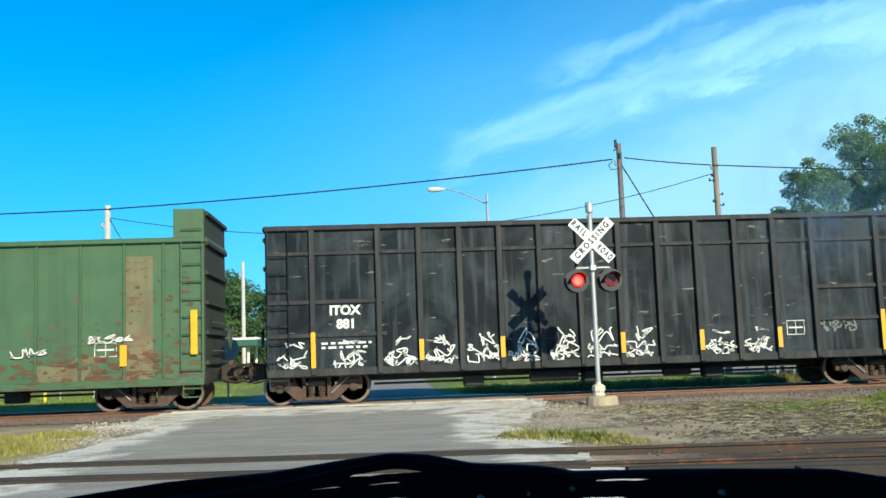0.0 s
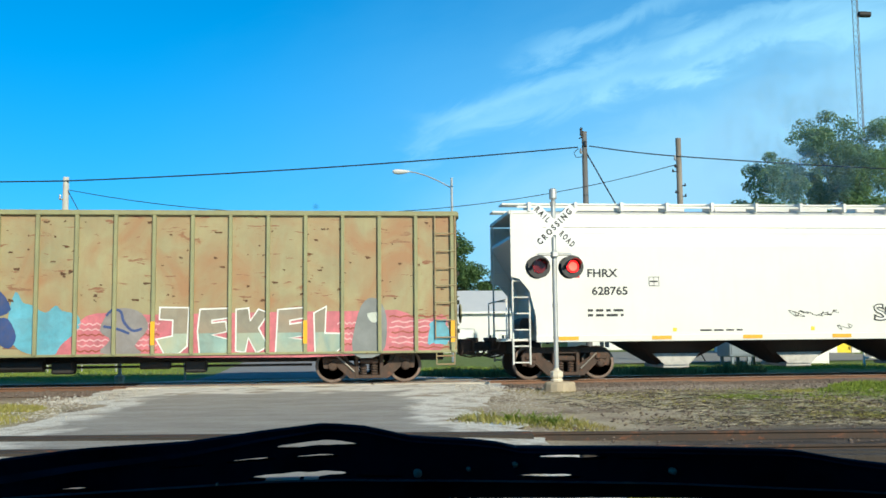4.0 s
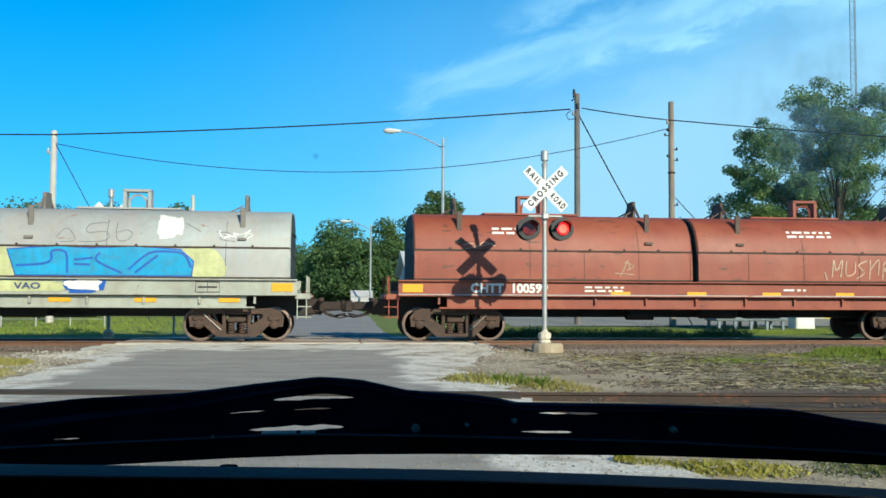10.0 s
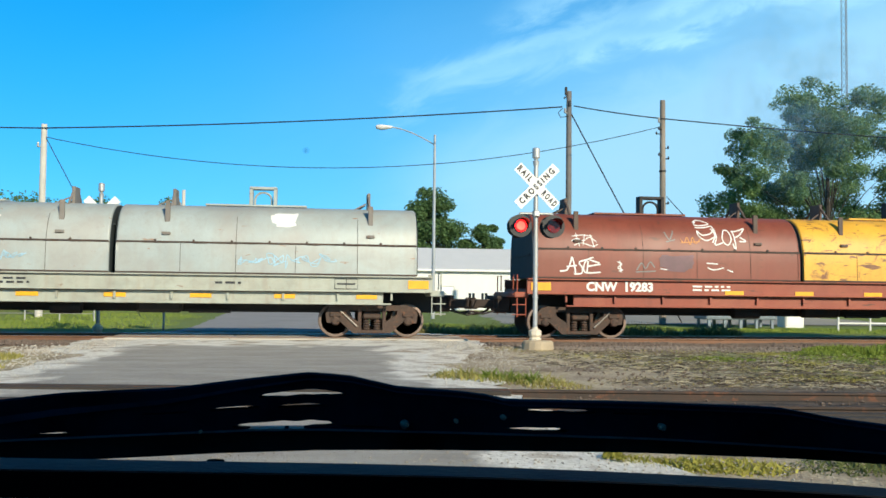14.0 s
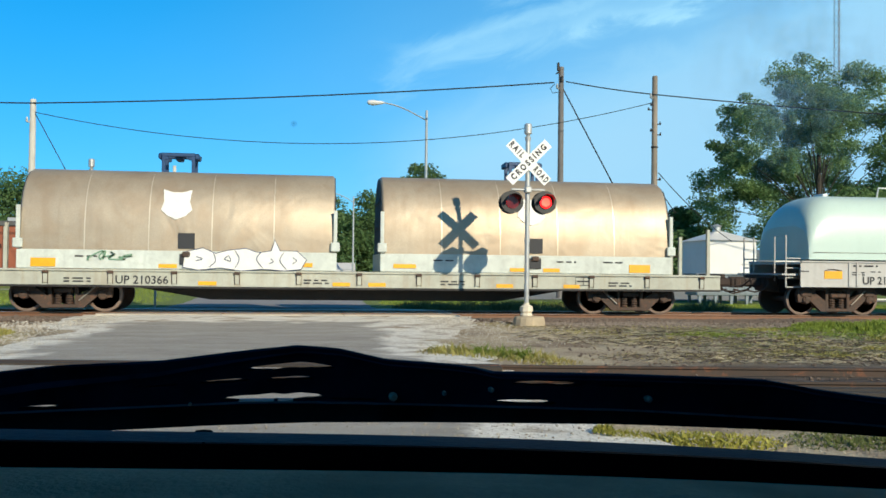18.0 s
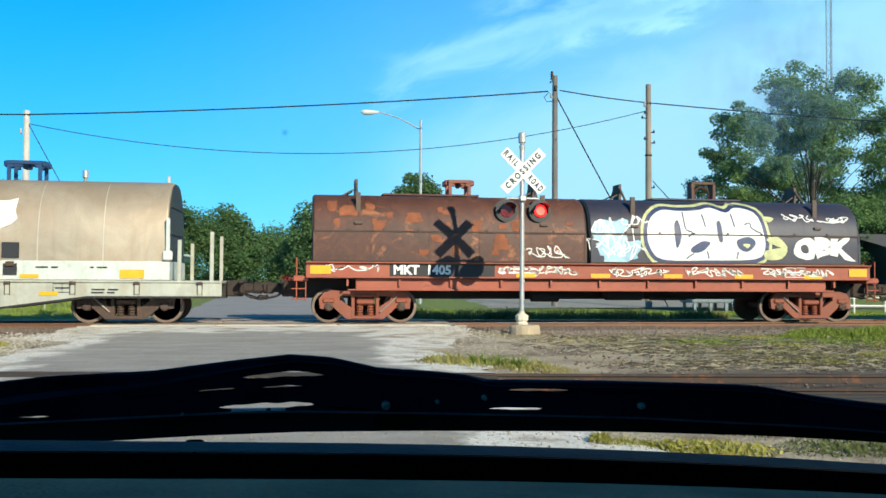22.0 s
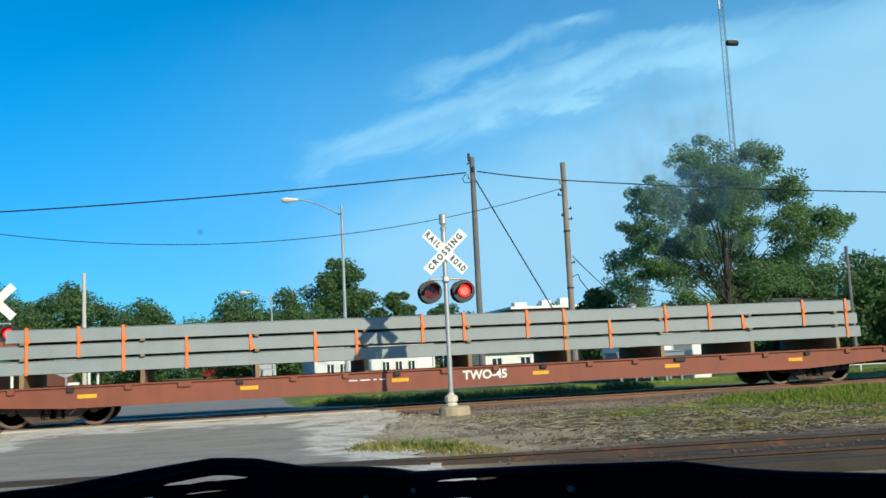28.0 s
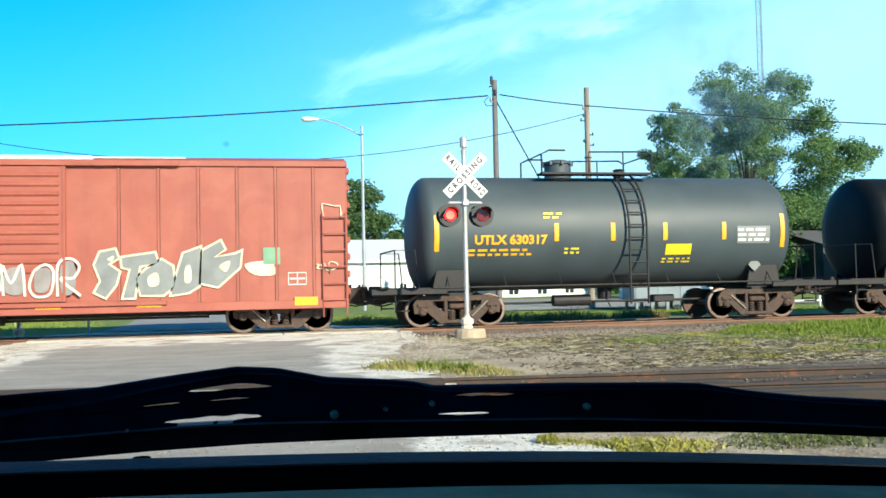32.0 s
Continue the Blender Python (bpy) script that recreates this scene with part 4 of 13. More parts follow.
def gondola(place, spacing, label, m, rib_m, half, z0, z1, ribs, mark_rows, mark_m, seed, raised=0.0, band=False, rib_w=0.09, rib_d=0.09, top_m=None, mark_x=0.0, sill=0.18):
    """A high-sided open car of plates between upright ribs."""
    rng = random.Random(seed)
    car = rail_car(label, place, spacing, half + 0.62)
    yw = 1.46
    for s in (-1, 1):
        bm = BM()
        box(bm, 0, s * yw, (z0 + z1) / 2, half * 2, 0.04, z1 - z0)
        part("side_wall", bm, m, car, "steel side sheets")
        bm = BM()
        box(bm, s * (half - 0.022), 0, (z0 + z1) / 2, 0.04, 2 * yw - 0.044, z1 - z0)
        part("end_wall", bm, m, car)
    bm = BM()
    box(bm, 0, 0, z0 + 0.06, half * 2 - 0.09, 2 * yw - 0.045, 0.08)
    part("floor", bm, m, car)
    bm = BM()
    for s in (-1, 1):
        box(bm, 0, s * (yw + 0.04), z1, half * 2 + 0.06, 0.15, 0.12, 0.015)
        box(bm, s * half, 0, z1, 0.15, 2 * yw, 0.12, 0.015)
    part("top_chord", bm, top_m or rib_m, car)
    # end plates laid over the car paint, darkened to stand in for shade
    for e in (-1, 1):
        bm = BM()
        box(bm, e * (half + 0.012), 0, (z0 + z1 + raised) / 2, 0.016, 2 * yw - 0.02, z1 + raised - z0 - 0.1)
        part("end_plate", bm, ENDSHADE, car, "dark grimy end wall")
    for s in (-1, 1):
        bm = BM()
        box(bm, 0, s * (yw + 0.03), z0 - 0.02 + sill / 2, half * 2, 0.1, sill, 0.01)
        part("bottom_sill", bm, rib_m, car)
    bm = BM()
    box(bm, 0, 0, 0.72, half * 2 - 0.4, 0.5, 0.4, 0.03)
    rod(bm, (-1.8, -0.9, 0.52), (-0.6, -0.9, 0.52), 0.16, 12)
    rod(bm, (1.6, -0.8, 0.5), (2.3, -0.8, 0.5), 0.11, 12)
    rod(bm, (-spacing / 2 + 1.4, -0.5, 0.45), (spacing / 2 - 1.4, -0.5, 0.45), 0.03)
    for x in (-3.2, -0.2, 2.9):
        box(bm, x, -0.7, 0.45, 0.5, 0.4, 0.3, 0.04)
    part("centre_sill", bm, DARK, car, "dark underframe with brake gear")
    for x in ribs:
        for s in (-1, 1):
            bm = BM()
            box(bm, x, s * (yw + 0.02 + rib_d / 2), (z0 + z1) / 2 - 0.02, rib_w, rib_d, z1 - z0 - 0.06, 0.012)
            part("rib", bm, rib_m, car)
    if band:
        bm = BM()
        for s in (-1, 1):
            box(bm, 0, s * (yw + 0.04), z1 - 0.62, half * 2, 0.06, 0.09, 0.01)
        part("side_band", bm, rib_m, car)
        for e in (-1, 1):
            for zz in (z0 + 0.95, z0 + 1.75):
                bm = BM()
                box(bm, e * (half - 1.45), -(yw + 0.04), zz, 2.85, 0.06, 0.1, 0.01)
                part("stiffener", bm, rib_m, car)
    if raised:
        for e in (-1, 1):
            bm = BM()
            x = e * (half - 0.36)
            for s in (-1, 1):
                box(bm, x, s * yw, z1 + raised / 2, 0.72, 0.05, raised, 0.01)
            box(bm, e * (half - 0.03), 0, z1 + raised / 2, 0.06, 2 * yw, raised, 0.01)
            part("raised_end", bm, m, car, "raised end bulkhead")
            for k in range(6):
                bm = BM()
                box(bm, e * (half + 0.05), 0, z0 + 0.5 + k * 0.72, 0.1, 2 * yw - 0.1, 0.1, 0.01)
                part("end_stiffener", bm, ENDSHADE, car)
    else:
        for e in (-1, 1):
            for k in range(5):
                bm = BM()
                box(bm, e * (half + 0.03), 0, z0 + 0.5 + k * 0.7, 0.1, 2 * yw - 0.1, 0.1, 0.01)
                part("end_stiffener", bm, ENDSHADE, car)
    for e in (-1, 1):
        bm = BM()
        x = e * (half - 0.28)
        for k in range(9 if raised else 7):
            zz = z0 + 0.35 + k * 0.42
            rod(bm, (x - 0.25, -(yw + 0.12), zz), (x + 0.25, -(yw + 0.12), zz), 0.016)
        for dx in (-0.25, 0.25):
            rod(bm, (x + dx, -(yw + 0.1), z0 + 0.3), (x + dx, -(yw + 0.1), min(z1, z0 + 3.5)), 0.018)
        for zz in (z0 - 0.1, z0 - 0.3):
            rod(bm, (x - 0.22, -yw, zz), (x + 0.22, -yw, zz), 0.018)
        for dx in (-0.22, 0.22):
            rod(bm, (x + dx, -yw, z0 - 0.3), (x + dx, -yw, z0 + 0.1), 0.018)
        part("ladder", bm, m, car, "side ladder by the car end")
        bm = BM()
        for zz in (1.4, 2.1):
            rod(bm, (e * (half + 0.12), -0.9, zz), (e * (half + 0.12), 0.9, zz), 0.02)
        rod(bm, (e * (half + 0.3), 0.35, 1.7), (e * (half + 0.33), 0.35, 1.7), 0.25, 14)
        part("end_rail", bm, rib_m, car)
    return car, yw + 0.02


def tank_car(place, spacing, label, m, half, radius, zc, mark_text, mark_m, mark_size, mark_x, seed, frame_m=None, dome=None, dish=0.42, dip=0.06, bright=False, ladder_x=0.3, rail=True, dome_m=None, dome_x=0.0, plat=None, mark_z=2.2):
    """A horizontal tank on stub sills with a manway, platform and ladder."""
    rng = random.Random(seed)
    car = rail_car(label, place, spacing, half + 0.95, bright=bright)
    fm = frame_m or DARK
    bm = BM()
    prof = [(-half, 0.02)] + [(-half + dish * (1 - math.cos(math.pi / 2 * k / 9)), radius * math.sin(math.pi / 2 * k / 9) ** 0.6) for k in range(1, 10)]
    full = prof + [(-x, r) for x, r in prof[::-1]]
    lathe(bm, full, (0, 0, zc), "x", 56)
    for v in bm.verts:
        v.co.z += dip * (abs(v.co.x) / half) - dip
    part("tank", bm, m, car, "", True)
    surf = lambda z: math.sqrt(max(0.01, radius ** 2 - (z - zc) ** 2))
    for e in (-1, 1):
        bm = BM()
        x = e * (half - 0.9)
        box(bm, e * (half - 0.3), 0, 0.82, 2.7, 0.6, 0.36, 0.03)
        plate(bm, [(x - 0.5, 0.85), (x + 0.5, 0.85), (x + 0.35, zc - radius * 0.55), (x - 0.35, zc - radius * 0.55)], -1.15, -1.05)
        plate(bm, [(x - 0.5, 0.85), (x + 0.5, 0.85), (x + 0.35, zc - radius * 0.55), (x - 0.35, zc - radius * 0.55)], 1.05, 1.15)
        box(bm, e * (half + 0.2), 0, 0.98, 1.1, 2.7, 0.07, 0.01)
        box(bm, e * (half + 0.2), -1.33, 0.92, 1.9, 0.06, 0.14, 0.01)
        part("stub_sill", bm, fm, car, "end sill and tank saddle")
        bm = BM()
        xx = e * (half + 0.55)
        for yy in (-1.3, 1.3):
            tube(bm, [(xx, yy, 0.4), (xx, yy, 1.95), (xx - e * 0.5, yy, 1.95), (xx - e * 0.6, yy, 1.0)], 0.02)
            for zz in (0.45, 0.7):
                rod(bm, (xx - e * 0.35, yy, zz), (xx, yy, zz), 0.018)
        tube(bm, [(xx, -1.3, 1.95), (xx, 1.3, 1.95)], 0.02)
        part("end_handrail", bm, fm, car)
    bm = BM()
    rod(bm, (-half + 0.4, -1.36, 1.0), (half - 0.4, -1.36, 1.0), 0.025)
    for k in range(7):
        x = -half + 0.8 + k * (2 * half - 1.6) / 6
        rod(bm, (x, -1.36, 1.0), (x, -1.1, zc - radius * 0.72), 0.015)
    part("side_rail", bm, fm, car)
    bm = BM()
    zt = zc + radius
    pl = plat or (dome_x - 1.1, dome_x + 2.0)
    lathe(bm, [(zt - 0.08, 0.36), (zt + 0.34, 0.36), (zt + 0.36, 0.4), (zt + 0.42, 0.4), (zt + 0.48, 0.2)], (dome_x, 0, 0), "z", 20)
    for k in range(8):
        t = k * math.pi / 4
        box(bm, dome_x + 0.4 * math.cos(t), 0.4 * math.sin(t), zt + 0.38, 0.08, 0.08, 0.12, 0.01)
    part("manway", bm, dome_m or m, car, "bolted manway on the tank top", True)
    bm = BM()
    for yy in (-0.75, 0.75):
        box(bm, (pl[0] + pl[1]) / 2, yy, zt + 0.02, pl[1] - pl[0], 0.5, 0.05)
    lathe(bm, [(zt - 0.05, 0.14), (zt + 0.2, 0.14), (zt + 0.22, 0.18), (zt + 0.26, 0.1)], (pl[1] - 0.5, 0.1, 0), "z", 12)
    part("platform", bm, fm, car)
    if rail:
        bm = BM()
        for yy in (-0.95, 0.95):
            tube(bm, [(pl[0], yy, zt), (pl[0], yy, zt + 0.52), (pl[0] + 0.2, yy, zt + 0.62), (dome_x - 0.1, yy, zt + 0.62)], 0.025)
            tube(bm, [(dome_x + 0.55, yy, zt), (dome_x + 0.55, yy, zt + 0.58), (pl[1] - 0.15, yy, zt + 0.6), (pl[1], yy, zt + 0.5), (pl[1], yy, zt)], 0.025)
            rod(bm, (pl[1] - 0.8, yy, zt), (pl[1] - 0.8, yy, zt + 0.58), 0.02)
        for xx in pl:
            rod(bm, (xx, -0.95, zt + 0.52), (xx, 0.95, zt + 0.52), 0.022)
        part("platform_rail", bm, fm, car)
    bm = BM()
    for dx in (-0.24, 0.24):
        pts = []
        for k in range(13):
            t = math.pi * (0.5 + k / 12 * 0.5)
            pts.append((ladder_x + dx, (radius + 0.12) * math.cos(t), zc + (radius + 0.12) * math.sin(t)))
        pts.append((ladder_x + dx, -(radius + 0.12), 0.5))
        tube(bm, pts, 0.03, 5)
    for k in range(10):
        zz = 0.6 + k * 0.32
        y = -(radius + 0.12) if zz < zc else -math.sqrt(max(0.05, (radius + 0.12) ** 2 - (zz - zc) ** 2))
        rod(bm, (ladder_x - 0.24, y, zz), (ladder_x + 0.24, y, zz), 0.02)
    part("ladder", bm, fm, car, "ladder up the tank side")
    bm = BM()
    lathe(bm, [(zc - radius - 0.3, 0.18), (zc - radius + 0.05, 0.2)], (0.2, 0, 0), "z", 12)
    rod(bm, (-1.5, -0.7, 0.6), (-0.5, -0.7, 0.6), 0.15, 12)
    rod(bm, (-spacing / 2 + 1.2, -0.3, 0.55), (spacing / 2 - 1.2, -0.3, 0.55), 0.03)
    box(bm, 1.6, -0.6, 0.6, 0.6, 0.3, 0.2, 0.03)
    part("bottom_outlet", bm, fm, car)
    if mark_text:
        mark(car, mark_text, mark_x, mark_z, mark_size, mark_m, surf, 0.012, 1.05, out=0.012, label="stencilled reporting mark")
        bars(car, mark_x - 0.3, mark_z - 0.3, 1.7, 0.22, 2, mark_m, lambda z: surf(z) + 0.006, rng)
    return car, surf

# ---- paints of the cars ----
GREEN = mat("green_car_paint", (0.056, 0.133, 0.06), 0.55, 0, 0.2, 1.2, 70, 0.06, rust=0.32, rustcol=(0.10, 0.05, 0.025), streak=0.4, flake=0.8, flakecol=(0.06, 0.034, 0.017), flakez=(0.9, 2.2))
GREEN_RUST = mat("green_paint_gone_brown", (0.17, 0.165, 0.085), 0.7, 0, 0.3, 1.6, 60, 0.1, rust=0.42, rustcol=(0.13, 0.06, 0.03), streak=0.5, flake=0.6, flakecol=(0.095, 0.055, 0.028))
BLACKC = mat("black_gondola_paint", (0.006, 0.011, 0.015), 0.55, 0, 0.4, 1.0, 60, 0.1, streak=0.8, streakcol=(0.075, 0.088, 0.095), cloud=((0.038, 0.05, 0.057), 0.8), flake=0.2, flakecol=(0.13, 0.125, 0.115), spec=0.15)
BLACKR = mat("black_rib_paint", (0.035, 0.038, 0.04), 0.6, 0, 0.4, 1.5, 60, 0.1, rust=0.12, rustcol=(0.05, 0.035, 0.028), streak=0.5, streakcol=(0.10, 0.085, 0.075), spec=0.2)
TAN = mat("faded_tan_paint", (0.36, 0.31, 0.165), 0.65, 0, 0.2, 0.9, 60, 0.08, rust=0.2, rustcol=(0.16, 0.065, 0.028), streak=0.4, streakcol=(0.36, 0.35, 0.19), cloud=((0.33, 0.155, 0.07), 0.8), flake=0.28, flakecol=(0.16, 0.07, 0.035))
TANRIB = mat("olive_rib_paint", (0.31, 0.305, 0.155), 0.65, 0, 0.2, 1.5, 60, 0.08, rust=0.25, streak=0.3)
HOPW = mat("hopper_white", (0.78, 0.76, 0.69), 0.42, 0, 0.06, 0.8, 90, 0.02, streak=0.08, streakcol=(0.55, 0.5, 0.42))
SILV = mat("weathered_silver_hood", (0.40, 0.45, 0.43), 0.5, 0.1, 0.14, 0.9, 60, 0.04, rust=0.07, streak=0.35, streakcol=(0.34, 0.31, 0.25), cloud=((0.36, 0.34, 0.30), 0.6), flake=0.12, flakecol=(0.22, 0.13, 0.08))
SILVP = mat("pinkish_silver_hood", (0.42, 0.455, 0.44), 0.5, 0.1, 0.16, 0.9, 60, 0.04, rust=0.1, streak=0.35, streakcol=(0.4, 0.28, 0.2), cloud=((0.43, 0.39, 0.35), 0.6), flake=0.15, flakecol=(0.22, 0.12, 0.07))
GREYH = mat("plain_grey_hood", (0.31, 0.35, 0.345), 0.5, 0.1, 0.12, 1.0, 60, 0.04, rust=0.05, streak=0.2)
PALE = mat("pale_beige_sill", (0.42, 0.44, 0.37), 0.6, 0, 0.16, 1.2, 60, 0.05, dirt=0.25, rust=0.24, streak=0.3, streakcol=(0.3, 0.2, 0.12))
REDOX = mat("oxide_red_paint", (0.315, 0.072, 0.038), 0.55, 0, 0.18, 0.9, 60, 0.05, rust=0.2, rustcol=(0.07, 0.03, 0.02), streak=0.35, cloud=((0.34, 0.10, 0.052), 0.7), flake=0.3, flakecol=(0.09, 0.035, 0.02))
REDOX2 = mat("bright_oxide_paint", (0.34, 0.08, 0.043), 0.55, 0, 0.18, 0.9, 60, 0.05, rust=0.18, rustcol=(0.1, 0.035, 0.02), streak=0.3, cloud=((0.38, 0.105, 0.05), 0.6), flake=0.32, flakecol=(0.13, 0.045, 0.028))
MAROON = mat("maroon_hood_paint", (0.24, 0.058, 0.032), 0.5, 0, 0.2, 0.9, 60, 0.05, rust=0.2, streak=0.35, cloud=((0.22, 0.07, 0.04), 0.5), flake=0.3, flakecol=(0.09, 0.03, 0.018))
YELH = mat("chipped_yellow_hood", (0.80, 0.42, 0.04), 0.5, 0, 0.14, 1.4, 60, 0.08, rust=0.42, rustcol=(0.13, 0.05, 0.02), streak=0.2, flake=0.5, flakecol=(0.11, 0.045, 0.02))
RUSTH = mat("burnt_rust_hood", (0.087, 0.034, 0.022), 0.6, 0, 0.4, 0.8, 60, 0.1, rust=0.42, rustcol=(0.2, 0.075, 0.03), streak=0.3)
NAVY = mat("navy_hood_paint", (0.03, 0.035, 0.06), 0.5, 0, 0.25, 1.0, 60, 0.05, rust=0.12, streak=0.2)
BRASS = mat("tarnished_aluminium_hood", (0.47, 0.39, 0.29), 0.48, 0.4, 0.14, 0.7, 30, 0.02, streak=0.3, streakcol=(0.30, 0.22, 0.14), cloud=((0.36, 0.26, 0.17), 0.5), dent=0.026)
PALEG = mat("pale_flat_car_grey", (0.48, 0.49, 0.41), 0.6, 0, 0.14, 1.2, 60, 0.05, dirt=0.25, rust=0.24, streak=0.4, streakcol=(0.32, 0.22, 0.12))
MINT = mat("mint_white_hood", (0.55, 0.68, 0.61), 0.35, 0, 0.05, 0.7, 60, 0.02, streak=0.06)
GREYSILL = mat("light_grey_sill", (0.52, 0.51, 0.48), 0.6, 0, 0.12, 1.2, 60, 0.04, rust=0.1, streak=0.25)
TANKOR = mat("ochre_tank_paint", (0.82, 0.44, 0.185), 0.45, 0, 0.14, 0.8, 60, 0.04, rust=0.2, rustcol=(0.34, 0.13, 0.05), streak=0.4, streakcol=(0.46, 0.23, 0.10), cloud=((0.74, 0.37, 0.15), 0.6), flake=0.08, flakecol=(0.36, 0.12, 0.05))
TOPRUST = mat("bright_top_rust", (0.42, 0.15, 0.06), 0.8, 0, 0.4, 3, 60, 0.06, rust=0.3, rustcol=(0.2, 0.07, 0.03))
ENDRUST = mat("flaking_end_rust", (0.20, 0.10, 0.045), 0.85, 0, 0.4, 3, 60, 0.15, rust=0.3, rustcol=(0.10, 0.045, 0.022), flake=0.8, flakecol=(0.31, 0.29, 0.15))
ORFRAME = mat("ochre_frame_paint", (0.42, 0.19, 0.06), 0.6, 0, 0.2, 2, 60, 0.06, rust=0.35)
TANKBK = mat("black_tank_paint", (0.006, 0.0095, 0.012), 0.55, 0, 0.4, 0.8, 60, 0.03, streak=0.3, streakcol=(0.02, 0.022, 0.024), spec=0.16)
TANKGR = mat("faded_black_tank", (0.058, 0.078, 0.086), 0.55, 0, 0.2, 0.8, 60, 0.03, streak=0.2, streakcol=(0.06, 0.06, 0.06))
BOXRED = mat("boxcar_red_paint", (0.35, 0.086, 0.055), 0.55, 0, 0.12, 0.8, 60, 0.04, streak=0.25, rust=0.08, cloud=((0.40, 0.125, 0.08), 0.5))
FLATRED = mat("flat_car_red", (0.26, 0.07, 0.035), 0.6, 0, 0.22, 1.2, 60, 0.06, rust=0.25, streak=0.25)
GREYPOST = mat("grimy_grey_posts", (0.22, 0.20, 0.175), 0.7, 0, 0.3, 2, 40, 0.2, rust=0.35)
CONC = mat("grey_steel_beam", (0.30, 0.33, 0.33), 0.6, 0.1, 0.12, 1.5, 60, 0.04, streak=0.1)
BLUEF = mat("blue_bracket_paint", (0.012, 0.05, 0.14), 0.5, 0, 0.15, 3, 60, 0.04)
ORSTRAP = mat("orange_strap", (0.85, 0.22, 0.05), 0.6, 0, 0.1, 5, 60, 0.02)
G_WHITE = mat("spray_white", (0.80, 0.79, 0.74), 0.6, 0, 0.1, 5, 60, 0.01)
G_BLACK = mat("spray_black", (0.02, 0.02, 0.022), 0.6, 0, 0.2, 5, 60, 0.01)
G_BLUE = mat("spray_blue", (0.006, 0.37, 0.66), 0.5, 0, 0.25, 1.5, 60, 0.01, dirt=0.3, streak=0.3, rust=0.1, rustcol=(0.13, 0.07, 0.045))
G_DEEPB = mat("spray_deep_blue", (0.008, 0.12, 0.52), 0.5, 0, 0.3, 1.5, 60, 0.01, dirt=0.3, streak=0.3, rust=0.1, rustcol=(0.13, 0.07, 0.045))
G_CYAN = mat("spray_cyan", (0.14, 0.44, 0.55), 0.55, 0, 0.3, 1.5, 60, 0.01, dirt=0.3, streak=0.3, rust=0.1, rustcol=(0.13, 0.07, 0.045))
G_PALEB = mat("spray_pale_blue", (0.38, 0.62, 0.76), 0.55, 0, 0.3, 1.5, 60, 0.01, dirt=0.3, streak=0.3, rust=0.1, rustcol=(0.13, 0.07, 0.045))
G_PINK = mat("spray_pink", (0.62, 0.17, 0.20), 0.55, 0, 0.3, 2.5, 60, 0.01, dirt=0.3, streak=0.3, rust=0.1, rustcol=(0.13, 0.07, 0.045))
G_LPINK = mat("spray_light_pink", (0.75, 0.42, 0.42), 0.55, 0, 0.2, 2.5, 60, 0.01, dirt=0.3, streak=0.3, rust=0.1, rustcol=(0.13, 0.07, 0.045))
G_LIME = mat("spray_lime", (0.60, 0.62, 0.30), 0.55, 0, 0.2, 2.5, 60, 0.01, dirt=0.3, streak=0.3, rust=0.1, rustcol=(0.13, 0.07, 0.045))
G_CREAM = mat("spray_cream", (0.70, 0.63, 0.45), 0.55, 0, 0.2, 2.5, 60, 0.01, dirt=0.3, streak=0.3, rust=0.1, rustcol=(0.13, 0.07, 0.045))
G_GREY = mat("spray_grey", (0.22, 0.23, 0.22), 0.55, 0, 0.3, 2.0, 60, 0.01)
G_GREEN = mat("spray_green", (0.20, 0.38, 0.24), 0.55, 0, 0.3, 1.5, 60, 0.01, dirt=0.3, streak=0.3, rust=0.1, rustcol=(0.13, 0.07, 0.045))
G_KHAKI = mat("spray_khaki", (0.30, 0.27, 0.20), 0.6, 0, 0.25, 1.6, 60, 0.01, cloud=((0.36, 0.24, 0.15), 0.6), dirt=0.3, streak=0.3, rust=0.1, rustcol=(0.13, 0.07, 0.045))
G_TEAL = mat("spray_teal", (0.30, 0.45, 0.40), 0.55, 0, 0.3, 1.2, 60, 0.01, cloud=((0.42, 0.40, 0.26), 0.9), dirt=0.3, streak=0.3, rust=0.1, rustcol=(0.13, 0.07, 0.045))
G_PURP = mat("spray_violet", (0.24, 0.16, 0.3), 0.55, 0, 0.3, 1.5, 60, 0.01, dirt=0.3, streak=0.3, rust=0.1, rustcol=(0.13, 0.07, 0.045))
G_SKY = mat("spray_sky_blue", (0.20, 0.56, 0.82), 0.55, 0, 0.3, 2.0, 60, 0.01, dirt=0.3, streak=0.3, rust=0.1, rustcol=(0.13, 0.07, 0.045))
G_AQUA = mat("spray_aqua", (0.02, 0.45, 0.76), 0.5, 0, 0.3, 1.6, 60, 0.01, cloud=((0.10, 0.52, 0.80), 0.8), dirt=0.3, streak=0.3, rust=0.1, rustcol=(0.13, 0.07, 0.045))
G_SAND = mat("spray_sand", (0.52, 0.44, 0.27), 0.55, 0, 0.3, 2.5, 60, 0.01, dirt=0.3, streak=0.3, rust=0.1, rustcol=(0.13, 0.07, 0.045))
G_ROSE = mat("spray_rose", (0.78, 0.60, 0.58), 0.55, 0, 0.2, 2.5, 60, 0.01, dirt=0.3, streak=0.3, rust=0.1, rustcol=(0.13, 0.07, 0.045))
G_BONE = mat("spray_bone", (0.62, 0.65, 0.56), 0.55, 0, 0.2, 2.0, 60, 0.01, dirt=0.3, streak=0.3, rust=0.1, rustcol=(0.13, 0.07, 0.045))
